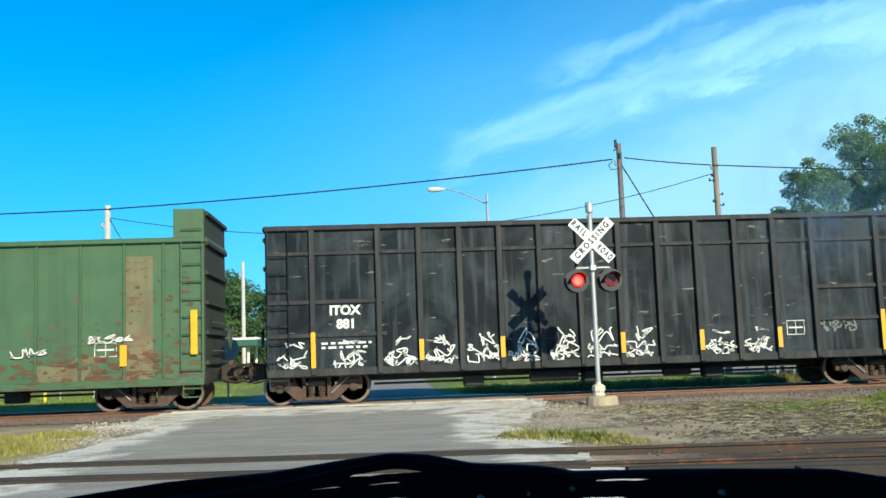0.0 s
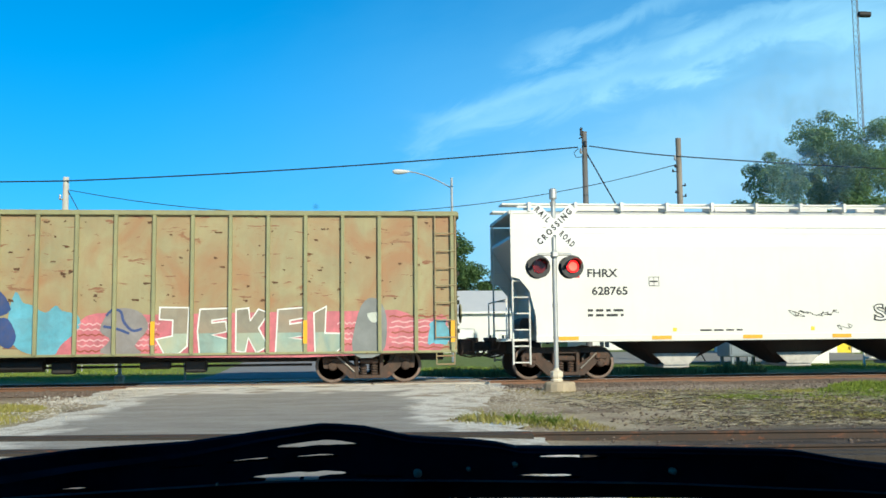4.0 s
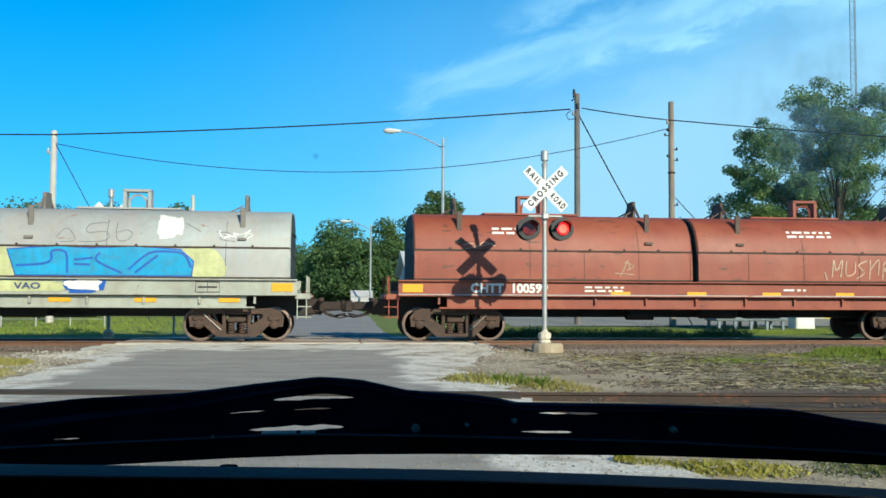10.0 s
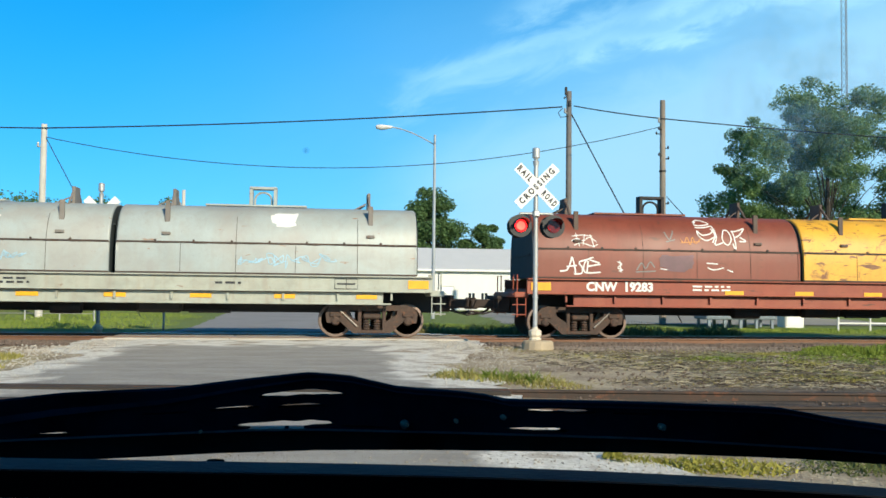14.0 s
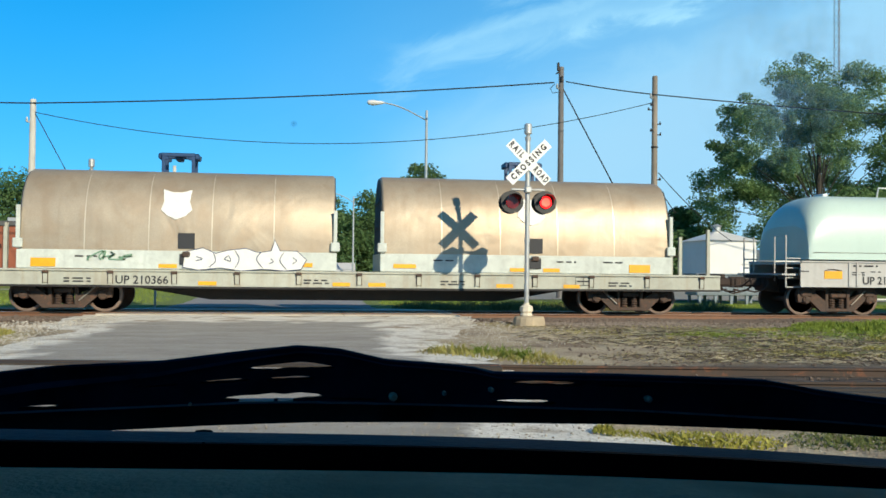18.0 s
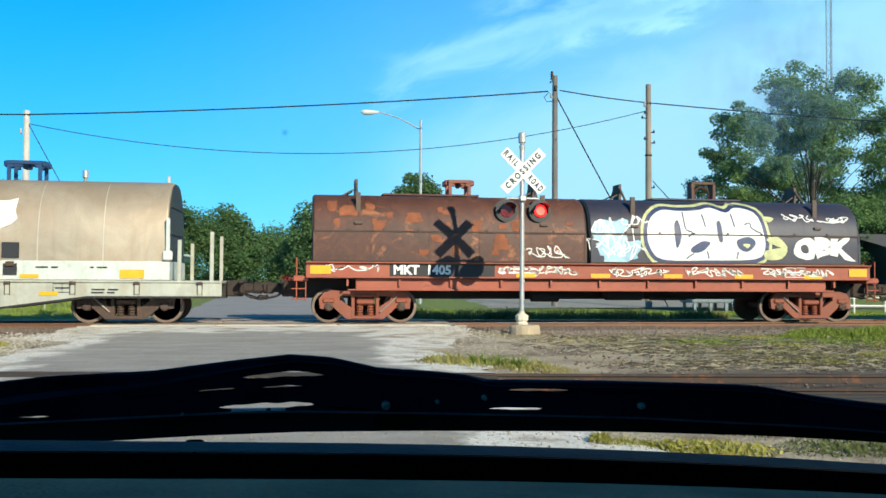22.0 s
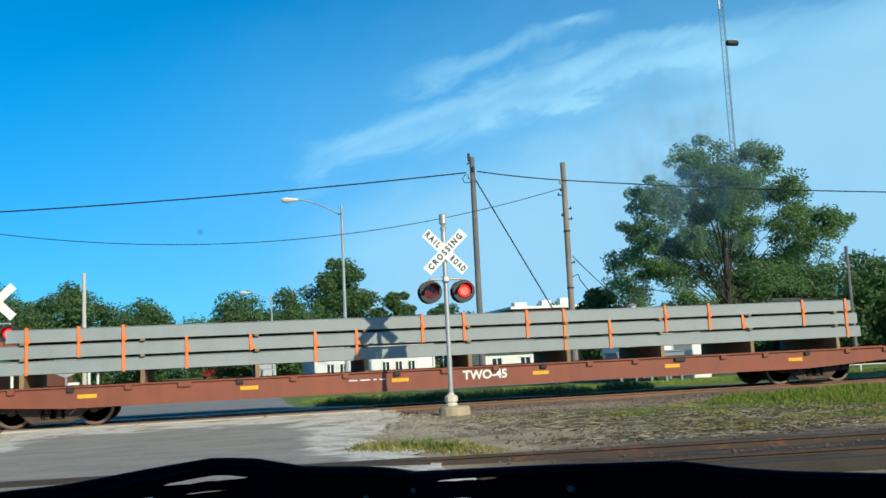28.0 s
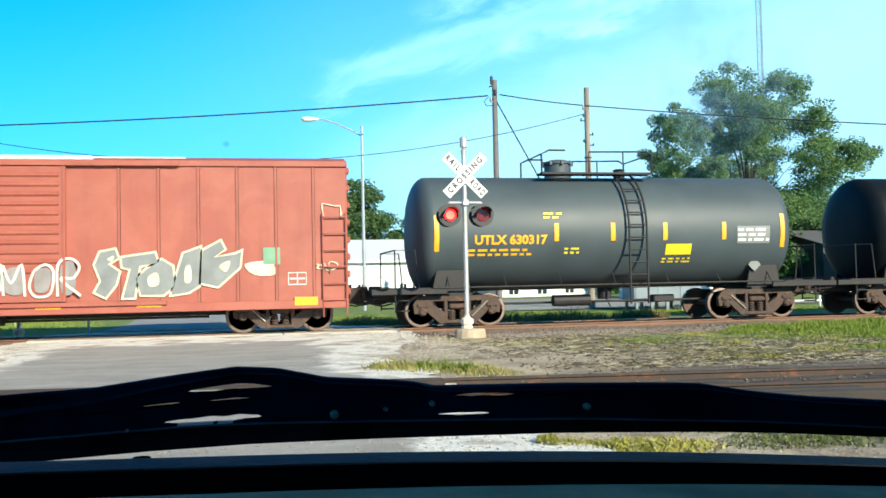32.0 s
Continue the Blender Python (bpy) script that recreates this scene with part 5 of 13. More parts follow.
G_INK = mat("spray_ink_blue", (0.025, 0.05, 0.14), 0.55, 0, 0.3, 1.5, 60, 0.01, dirt=0.3, streak=0.3, rust=0.1, rustcol=(0.13, 0.07, 0.045))
G_DUST = mat("spray_dusty_grey", (0.30, 0.275, 0.26), 0.6, 0, 0.3, 2.0, 60, 0.01, cloud=((0.20, 0.18, 0.17), 0.7), dirt=0.3, streak=0.3, rust=0.1, rustcol=(0.13, 0.07, 0.045))
G_ORANGE = mat("spray_orange", (0.62, 0.25, 0.06), 0.6, 0, 0.3, 2.5, 60, 0.01, dirt=0.3)
G_MAUVE = mat("spray_mauve", (0.20, 0.11, 0.12), 0.6, 0, 0.4, 1.5, 60, 0.01, dirt=0.4)
G_FADED = mat("faded_cream_spray", (0.55, 0.38, 0.26), 0.6, 0, 0.5, 6, 60, 0.01, dirt=0.4, rust=0.3)
G_DBLUE = mat("spray_dark_blue", (0.03, 0.07, 0.22), 0.55, 0, 0.3, 1.5, 60, 0.01, dirt=0.3, streak=0.3, rust=0.1, rustcol=(0.13, 0.07, 0.045))


def piece(car, text, x, z, size, fill, edge, surf, width=1.0, bold=0.05, label="", tilt=0.0, rim=0.05):
    """Big sprayed letters with an outline."""
    if isinstance(surf, (int, float)):
        flat = surf
        surf = lambda zz: flat
    for grow, out, m in ((rim * size, 0.012, edge), (0.0, 0.017, fill)):
        bm = letters(text, size, bold + grow, width)
        if size > 0.5:
            # hand-drawn swing: letters lean, swell and rise unevenly
            bmesh.ops.subdivide_edges(bm, edges=[e for e in bm.edges if e.calc_length() > 0.12 * size], cuts=2)
            for v in bm.verts:
                k = v.co.x / size
                v.co.z = v.co.z * (1 + 0.16 * math.sin(k * 3.7 + len(text))) + 0.07 * size * math.sin(k * 2.3 + 1.0)
                v.co.x += 0.16 * v.co.z * math.sin(k * 2.9) + 0.05 * size * math.sin(v.co.z / size * 7 + k * 4)
        part("graffiti", lay(bm, x, z, surf, out, tilt), m, car, label if grow else "")


def outset(pts, d):
    """A closed outline moved outwards by d."""
    k = len(pts)
    area = sum(pts[i][0] * pts[(i + 1) % k][1] - pts[(i + 1) % k][0] * pts[i][1] for i in range(k))
    sg = 1 if area > 0 else -1
    res = []
    for i in range(k):
        (ax, az), (bx, bz), (cx, cz) = pts[i - 1], pts[i], pts[(i + 1) % k]
        n1, n2 = Vector((bz - az, ax - bx)).normalized() * sg, Vector((cz - bz, bx - cx)).normalized() * sg
        m = n1 + n2
        m = m.normalized() * min(1.6, 1 / max(0.35, m.length / 2)) if m.length > 0.2 else n1
        res.append((bx + m.x * d, bz + m.y * d))
    return res


def bent(pts, closed=False, k=4):
    """A soft curve through a few points."""
    n = len(pts)
    res = []
    for i in range(n if closed else n - 1):
        p0, p1, p2, p3 = [Vector(pts[(i + j) % n] if closed else pts[min(n - 1, max(0, i + j))]) for j in (-1, 0, 1, 2)]
        for q in range(k):
            u = q / k
            p = 0.5 * (2 * p1 + (p2 - p0) * u + (2 * p0 - 5 * p1 + 4 * p2 - p3) * u * u + (3 * p1 - p0 - 3 * p2 + p3) * u ** 3)
            res.append((p.x, p.y))
    return res if closed else res + [tuple(pts[-1])]


def on(surf):
    """The side's half width as a function of height."""
    return (lambda z: surf) if isinstance(surf, (int, float)) else surf


def fill(car, surf, m, out, pts, label="sprayed letter shape", soft=True, below=None):
    """One sprayed shape with an outline of a few points; below cuts it off at a height."""
    bm = poly(BM(), bent(pts, True, 3) if soft else pts)
    if below is not None:
        bmesh.ops.bisect_plane(bm, geom=bm.verts[:] + bm.edges[:] + bm.faces[:], plane_co=(0, 0, below), plane_no=(0, 0, 1), clear_outer=True)
    return part("graffiti", lay(bm, 0, 0, on(surf), out), m, car, label)


def stroke(car, surf, m, w, out, pts, label="sprayed line", soft=True):
    """One sprayed line through a few points."""
    return part("graffiti", lay(ribbon(BM(), bent(pts, False, 4) if soft else pts, w), 0, 0, on(surf), out), m, car, label)


def edged(car, surf, m, edge, rim, out, pts, label="outlined graffiti letter"):
    """A sprayed shape with a rim of another colour round it."""
    fill(car, surf, edge, out, outset(pts, rim), label, False)
    fill(car, surf, m, out + 0.004, pts, label, False)


def each(n, a, b):
    return [a + (b - a) * k / (n - 1) for k in range(n)]


SCAB = mat("brown_scab_rust", (0.14, 0.07, 0.036), 0.9, 0, 0.45, 5, 60, 0.2)


def scabs(car, surf, seed, fields, label):
    """Scattered flat scabs of rust where the paint has come away, joined into one part for each field."""
    rng = random.Random(seed)
    for x0, x1, z0, z1, count, w in fields:
        bm = BM()
        for _ in range(count):
            ww = w * (0.3 + 1.2 * rng.random() ** 2)
            z = z0 + (z1 - z0) * rng.random() ** 1.5
            old = len(bm.verts)
            blob(bm, rng.uniform(x0, x1), z, ww, 0.02 + ww * rng.uniform(0.12, 0.4), rng, 7, 0.3)
            out = rng.uniform(0.011, 0.019)
            for v in list(bm.verts)[old:]:
                v.co.y = -(surf + out)
        o = part("rust", bm, SCAB, car, label)
        tagged(o, label, kind="stuff")


def build_train():
    rng = random.Random(7)
    # two green high-sided cars with raised ends
    for place, k in ((-11.7, 0), (22.84, 1)):
        ribs = [-6.65] + [-5.61 + 1.022 * k for k in range(12)] + [6.55]
        car, y = gondola(place, 12.09, "green high-sided wood chip car with raised ends, rust and white graffiti", GREEN, GREEN, 7.5, 0.62, 4.07, ribs, (), WHITEP, 11 + k, raised=0.76, rib_w=0.06, rib_d=0.05)
        strip(car, -6.6, 2.4, 0.28, 3.2, y + 0.002, GREEN_RUST, "rusty_panel")
        strip(car, 5.95, 2.2, 0.7, 3.0, y + 0.002, GREEN_RUST, "rusty_panel")
        for xx in (-5.0, -2.0, 1.0, 4.2):
            spray(car, "blob", [(xx, 0.95, 1.3, 0.4), (xx + 0.6, 1.25, 0.7, 0.2)], GREEN_RUST, y, 60 + int(xx * 10) + k, label="rust patch")
        scabs(car, y, 300 + k, [(-5.7, -1.0, 0.72, 1.55, 150, 0.26), (-1.0, 4.4, 0.72, 1.35, 110, 0.22), (4.4, 6.6, 0.72, 1.5, 60, 0.24), (-7.3, -5.7, 0.8, 3.6, 60, 0.14), (-5.0, 0.0, 1.6, 3.4, 26, 0.1), (0.0, 7.0, 1.6, 3.0, 22, 0.1), (5.4, 7.2, 0.8, 3.4, 60, 0.13)], "brown scabs of rust in the green paint")
        for xx in (-4.07, -2.1, 0.1, 2.11, 5.62):
            strip(car, xx, 1.35, 0.16, 0.5, y + 0.055)
        strip(car, 7.28, 1.85, 0.16, 1.05, y + 0.11)
        strip(car, -7.3, 1.4, 0.14, 0.5, y + 0.11)
        frame_box(car, 5.2, 1.5, 0.5, 0.32, WHITEP, y)
        frame_box(car, -2.95, 2.08, 0.3, 0.3, WHITEP, y)
        if k:
            strip(car, -5.1, 2.12, 0.95, 0.95, y + 0.008, mat("dark_green_panel", (0.035, 0.085, 0.06), 0.6, 0, 0.2, 3, 60, 0.03), "stencil_panel")
            y0 = y; y = y + 0.018
            mark(car, "TYCX", -5.12, 2.33, 0.31, WHITEP, y, 0.012, 0.9)
            mark(car, "431", -5.12, 1.9, 0.31, WHITEP, y, 0.012)
            y = y0
            stroke(car, y, G_WHITE, 0.03, 0.058, [(-0.38, 1.89), (-0.5, 1.51), (-0.46, 1.31), (-0.13, 1.34), (0.41, 1.35)], "loose white outline graffiti")
            stroke(car, y, G_WHITE, 0.03, 0.058, [(-0.38, 1.89), (-0.28, 1.64), (0.01, 1.59), (0.42, 1.62), (0.58, 1.75), (0.42, 1.89), (0.15, 1.83), (0.04, 1.63)], "loose white outline graffiti")
            stroke(car, y, G_WHITE, 0.03, 0.058, [(0.58, 1.64), (0.96, 1.74), (1.22, 1.6), (1.38, 1.32), (1.48, 0.91)], "loose white outline graffiti")
            stroke(car, y, G_WHITE, 0.03, 0.058, [(1.16, 1.73), (1.34, 1.93), (1.57, 1.86), (1.63, 1.65)], "loose white outline graffiti")
            stroke(car, y, G_WHITE, 0.03, 0.058, [(1.64, 1.79), (1.91, 1.87), (2.25, 1.73), (2.11, 1.64), (1.97, 1.6)], "loose white outline graffiti")
            stroke(car, y, G_WHITE, 0.03, 0.058, [(0.41, 1.35), (0.68, 1.48), (0.89, 1.54), (0.92, 1.33), (0.81, 1)], "loose white outline graffiti")
            stroke(car, y, G_WHITE, 0.03, 0.058, [(1.01, 0.93), (1.15, 1.33), (1.29, 1.59), (1.63, 1.65), (1.76, 1.44), (1.82, 1.04)], "loose white outline graffiti")
            stroke(car, y, G_WHITE, 0.03, 0.058, [(2.02, 0.96), (2.24, 1.36), (2.38, 1.7), (2.44, 1.42), (2.4, 0.75)], "loose white outline graffiti")
            stroke(car, y, G_WHITE, 0.03, 0.058, [(-0.34, 0.84), (-0.26, 1.1), (0, 0.83), (-0.14, 0.63), (-0.4, 0.71)], "loose white outline graffiti")
            stroke(car, y, G_WHITE, 0.03, 0.058, [(0, 0.76), (0.26, 0.82), (0.4, 1.01), (0.07, 1.03)], "loose white outline graffiti")
            stroke(car, y, G_WHITE, 0.03, 0.058, [(0.53, 0.68), (0.8, 0.93), (0.95, 1.33)], "loose white outline graffiti")
            stroke(car, y, G_WHITE, 0.03, 0.058, [(0.93, 0.66), (1.07, 0.86), (1.27, 0.85), (1.31, 0.58)], "loose white outline graffiti")
            stroke(car, y, G_WHITE, 0.03, 0.058, [(1.95, 0.96), (2.15, 0.75), (2.36, 0.75)], "loose white outline graffiti")
            stroke(car, y, G_WHITE, 0.03, 0.058, [(2.59, 1.55), (2.79, 1.62), (2.92, 1.41), (2.71, 1.21), (2.58, 1.28)], "loose white outline graffiti")
            stroke(car, y, G_WHITE, 0.03, 0.058, [(3, 1.54), (3.21, 1.67), (3.34, 1.53), (3.2, 1.4), (3.47, 1.42)], "loose white outline graffiti")
            stroke(car, y, G_WHITE, 0.03, 0.058, [(2.99, 1.2), (3.54, 1.25), (3.53, 0.98), (3.68, 1.32)], "loose white outline graffiti")
            stroke(car, y, G_WHITE, 0.03, 0.058, [(2.7, 0.87), (2.91, 0.87), (2.9, 0.59)], "loose white outline graffiti")
            stroke(car, y, G_WHITE, 0.03, 0.058, [(3.12, 0.99), (3.13, 0.59), (3.27, 0.58), (3.28, 0.92), (3.46, 0.91), (3.46, 0.58)], "loose white outline graffiti")
            stroke(car, y, G_WHITE, 0.03, 0.058, [(0.47, 1.21), (0.61, 1.14), (0.67, 0.8)], "loose white outline graffiti")
            stroke(car, y, G_WHITE, 0.03, 0.058, [(-0.67, 0.78), (-0.47, 0.84), (-0.34, 0.7), (-0.54, 0.64)], "loose white outline graffiti")
            stroke(car, y, G_ROSE, 0.026, 0.056, [(-0.32, 1.75), (-0.42, 1.48), (-0.33, 1.37), (0.38, 1.27)], "thin pinkish sprayed line")
            stroke(car, y, G_ROSE, 0.026, 0.056, [(0.66, 1.59), (0.96, 1.67), (1.16, 1.53), (1.28, 1.3), (1.4, 0.89)], "thin pinkish sprayed line")
            stroke(car, y, G_ROSE, 0.026, 0.056, [(1.23, 1.7), (1.39, 1.85), (1.55, 1.76)], "thin pinkish sprayed line")
            stroke(car, y, G_ROSE, 0.026, 0.056, [(0.54, 1.37), (0.82, 1.45), (0.84, 1.27), (0.7, 1.05)], "thin pinkish sprayed line")
            stroke(car, y, G_ROSE, 0.026, 0.056, [(1.1, 0.95), (1.22, 1.3), (1.36, 1.5), (1.6, 1.56), (1.69, 1.31)], "thin pinkish sprayed line")
            stroke(car, y, G_ROSE, 0.026, 0.056, [(2.13, 1), (2.3, 1.29), (2.37, 1.56)], "thin pinkish sprayed line")
            stroke(car, y, G_ROSE, 0.026, 0.056, [(2.65, 1.42), (2.83, 1.52), (2.82, 1.3)], "thin pinkish sprayed line")
            stroke(car, y, G_ROSE, 0.026, 0.056, [(-1.26, 1.54), (-1.12, 1.73), (-1.03, 1.5), (-0.92, 1.73), (-0.79, 1.52), (-0.63, 1.61)], "thin pinkish sprayed line")
            stroke(car, y, G_ROSE, 0.026, 0.056, [(-1.19, 1.33), (-0.99, 1.39), (-0.86, 1.3)], "thin pinkish sprayed line")
            stroke(car, y, G_ROSE, 0.026, 0.056, [(-0.2, 0.94), (-0.06, 1.2), (0.41, 1.19)], "thin pinkish sprayed line")
            stroke(car, y, G_ROSE, 0.026, 0.056, [(1.77, 1.85), (2.11, 1.76), (2.29, 1.63), (2.17, 1.43)], "thin pinkish sprayed line")
            lrng = random.Random(77)
            for k in range(46):
                x0, z0 = lrng.uniform(-0.6, 3.6), lrng.uniform(0.62, 1.25)
                stroke(car, y, G_ROSE if k % 2 else G_WHITE, 0.018, 0.054, [(x0, z0), (x0 + lrng.uniform(-0.2, 0.25), z0 + lrng.uniform(0.08, 0.3)), (x0 + lrng.uniform(0.05, 0.4), z0 + lrng.uniform(-0.1, 0.35))], "thin sprayed line")
            for k in range(9):
                x0 = -1.2 + 0.09 * k
                stroke(car, y, G_ROSE, 0.014, 0.054, [(x0 + 0.1 * math.cos(q + k), 1.55 + 0.13 * math.sin(q)) for q in each(7, 0.3, 5.0)], "thin looping scribble")
            stroke(car, y, G_WHITE, 0.028, 0.058, [(-2.38, 1.88), (-2.31, 1.77), (-1.98, 1.65), (-1.88, 1.42)], "white sprayed arrow")
            stroke(car, y, G_WHITE, 0.028, 0.058, [(-1.97, 1.22), (-2, 0.69)], "white sprayed arrow")
            stroke(car, y, G_WHITE, 0.028, 0.058, [(-2.2, 0.83), (-2, 0.63), (-1.79, 0.82)], "white sprayed arrow")
        else:
            spray(car, "s", [(1.7, 1.2, 0.7, 0.9), (3.4, 1.5, 0.9, 0.3), (5.3, 1.75, 1.1, 0.25), (0.6, 1.3, 0.5, 0.8)], G_WHITE, y, 25, 0.03, 0.06, "white sprayed tags")
            bm = ribbon(BM(), [(1.75 + 0.35 * math.cos(t), 1.35 + 0.4 * math.sin(t)) for t in each(20, 0, 6.28)], 0.04)
            part("graffiti", lay(bm, 0, 0, lambda z: y, 0.06), G_WHITE, car)
    # black gondola
    ribs = [-7.09, -5.5] + [-4.5 + 0.985 * k for k in range(11)] + [7.03]
    car, y = gondola(5.47, 14.14, "black high-sided gondola car with white graffiti tags", BLACKC, BLACKR, 8.2, 0.72, 4.27, ribs, (), WHITEP, 31, band=True, rib_w=0.13, rib_d=0.11)
    mark(car, "ITOX", -6.33, 2.25, 0.31, WHITEP, y, 0.012)
    mark(car, "881", -6.3, 1.92, 0.31, WHITEP, y, 0.012)
    bars(car, -6.3, 1.42, 1.2, 0.2, 2, WHITEP, y, rng)
    for i, xx in enumerate([-7.6, -6.2, -5.0, -4.0, -3.0, -2.0, -1.05, -0.1, 0.9, 2.9, 3.85]):
        spray(car, "s", [(xx, 1.15, 0.78, 0.42), (xx, 0.98, 0.8, 0.3), (xx + 0.05, 1.45, 0.5, 0.5 if 1 < i < 9 else 0.2)], G_WHITE, y, 130 + i, 0.03, 0.012, "white sprayed tag")
    spray(car, "s", [(5.9, 1.5, 1.1, 0.35)], G_GREY, y, 150, 0.03)
    for xx, hh in ((-7.09, 0.85), (-4.5, 0.5), (-2.53, 0.5), (0.425, 0.5), (2.395, 0.5), (4.365, 0.5), (7.03, 1.0)):
        strip(car, xx, 1.15 + hh * 0.2, 0.11, hh, y + 0.112)
    frame_box(car, 4.82, 1.47, 0.44, 0.34, WHITEP, y)
    # tan gondola with the long painted panel
    ribs = [-8.61 + 0.885 * k for k in range(21)]
    car, y = gondola(40.96, 14.16, "faded tan gondola car with bright painted graffiti along its foot", TAN, TANRIB, 9.2, 0.74, 4.1, ribs, (), WHITEP, 41, rib_w=0.09, rib_d=0.09, sill=0.06)
    spray(car, "blob", [(-8.85, 2.9, 0.45, 1.5), (-8.85, 1.7, 0.4, 1.2), (-8.1, 3.6, 0.7, 0.3)], ENDRUST, y, 40, label="rusted end panel")
    scabs(car, y, 340, [(-9.1, -8.5, 0.9, 3.9, 60, 0.16), (-8.5, -7.8, 2.6, 3.9, 26, 0.14), (-7.8, 0.0, 2.0, 3.9, 70, 0.1), (0.0, 9.0, 2.0, 3.9, 70, 0.1)], "brown scabs of rust in the tan paint")
    strip(car, -8.1, 1.75, 0.7, 0.8, y + 0.002, G_GREY, "stencil_panel")
    mark(car, "TYCX", -8.1, 1.9, 0.2, WHITEP, y + 0.01, 0.005)
    mark(car, "412", -8.1, 1.66, 0.2, WHITEP, y + 0.01, 0.005)
    # old painting along the foot: pointed letters, turquoise and pink grounds, two-toned block letters
    fill(car, y, G_KHAKI, 0.006, [(-5.81, 0.77), (-5.73, 1.57), (-5.46, 2.18), (-5.19, 1.8), (-5.11, 0.76)], "pointed khaki letter shape", False)
    fill(car, y, G_KHAKI, 0.006, [(-4.08, 0.74), (-4.08, 1.58), (-3.96, 1.92), (-3.48, 1.92), (-3.39, 1.58), (-3.4, 0.73)], "pointed khaki letter shape", False)
    fill(car, y, G_KHAKI, 0.006, [(-3.21, 0.73), (-3.21, 1.85), (-3, 1.78), (-2.6, 1.16), (-2.5, 0.72)], "pointed khaki letter shape", False)
    fill(car, y, G_TEAL, 0.007, [(-5.06, 0.75), (-5.06, 1.57), (-4.89, 1.84), (-4.64, 2.24), (-4.37, 2.1), (-4.21, 1.58), (-4.19, 0.74)], "faded teal letter shape", False)
    fill(car, y, G_TEAL, 0.007, [(-3, 1.78), (-2.59, 1.73), (-2.48, 1.5), (-2.8, 1.47)], "faded teal letter shape", False)
    fill(car, y, G_PURP, 0.009, [(-5.8, 1.98), (-5.64, 2.14), (-5.58, 1.94), (-5.73, 1.8)], "violet sprayed patch")
    fill(car, y, G_PURP, 0.009, [(-6.1, 1.58), (-5.85, 1.76), (-5.89, 1.52)], "violet sprayed patch")
    fill(car, y, G_PURP, 0.009, [(-2.89, 1.91), (-2.47, 2.14), (-2.48, 1.84), (-2.8, 1.73)], "violet sprayed patch")
    fill(car, y, G_PURP, 0.009, [(-4.37, 1.93), (-4.2, 1.99), (-4.27, 1.79)], "violet sprayed patch")
    fill(car, y, G_PURP, 0.009, [(-6.27, 1.07), (-6.27, 1.27), (-6.14, 1.2), (-6.16, 1.02)], "violet sprayed patch")
    fill(car, y, G_CYAN, 0.008, [(-7.6, 1.58), (-7.34, 1.35), (-7.07, 1.08), (-6.67, 0.91), (-7, 0.92), (-7.47, 1.05)], "turquoise painted patch")
    fill(car, y, G_CYAN, 0.008, [(-1.27, 1.55), (-1.12, 2.24), (-0.94, 1.99), (-0.77, 1.94), (-0.43, 1.75), (-0.21, 1.92), (-0.05, 1.79), (0.28, 1.7), (0.34, 1.4), (-0.07, 0.99), (-0.24, 0.76), (-0.8, 0.81), (-1.14, 1.04)], "turquoise painted patch")
    fill(car, y, G_DBLUE, 0.01, [(-1.55, 1.56), (-1.27, 1.62), (-1.07, 1.21), (-1.22, 0.93), (-1.52, 1.12)])
    fill(car, y, G_DBLUE, 0.01, [(-1.71, 2.11), (-1.47, 2.27), (-1.2, 1.83), (-1.55, 1.69)])
    fill(car, y, G_PINK, 0.006, [(-0.24, 0.77), (0.19, 1.26), (0.49, 1.67), (1.2, 1.74), (1.91, 1.69), (4.08, 1.72), (6.74, 1.74), (8.02, 1.67), (7.96, 0.72)], "pink painted ground")
    fill(car, y, G_GREY, 0.012, [(6.81, 1.68), (7.05, 2.04), (7.35, 1.96), (7.5, 1.46), (7.37, 0.71), (6.68, 0.71)], "dark painted figure shape")
    fill(car, y, G_DUST, 0.012, [(0.99, 1.74), (1.35, 1.85), (1.73, 1.73), (1.9, 1.38), (1.6, 0.97), (1.74, 0.79), (0.82, 0.8), (1.04, 1.11), (0.8, 1.32)], "grey painted figure shape")
    fill(car, y, G_BONE, 0.016, [(7.03, 1.68), (7.33, 1.69), (7.24, 1.47), (7.1, 1.5)])
    fill(car, y, G_WHITE, 0.013, [(-5.8, 0.76), (-5.52, 1.1), (-5.17, 0.76)], "white painted wedge", False)
    fill(car, y, G_WHITE, 0.013, [(-3.95, 0.74), (-3.7, 0.99), (-3.48, 0.73)], "white painted wedge", False)
    fill(car, y, G_WHITE, 0.013, [(-4.85, 1.35), (-4.68, 1.56), (-4.45, 1.25), (-4.52, 1.04), (-4.61, 1.07)], "white painted wedge", False)
    fill(car, y, G_WHITE, 0.013, [(-2.71, 1.21), (-2.53, 1.22), (-2.49, 0.76), (-2.63, 0.76)], "white painted wedge", False)
    fill(car, y, G_WHITE, 0.013, [(-3.22, 1.37), (-3.16, 1.37), (-3.17, 1.03), (-3.22, 1.03)], "white painted wedge", False)
    fill(car, y, G_WHITE, 0.013, [(-8.59, 0.92), (-8, 0.94), (-8.02, 0.76), (-8.55, 0.76)], "white painted wedge", False)
    fill(car, y, G_WHITE, 0.013, [(-7.67, 0.92), (-6.94, 0.91), (-6.91, 0.74), (-7.67, 0.71)], "white painted wedge", False)
    fill(car, y, G_WHITE, 0.013, [(-6.7, 1.64), (-6.59, 1.58), (-6.51, 1.34), (-6.67, 1.21)], "white painted wedge", False)
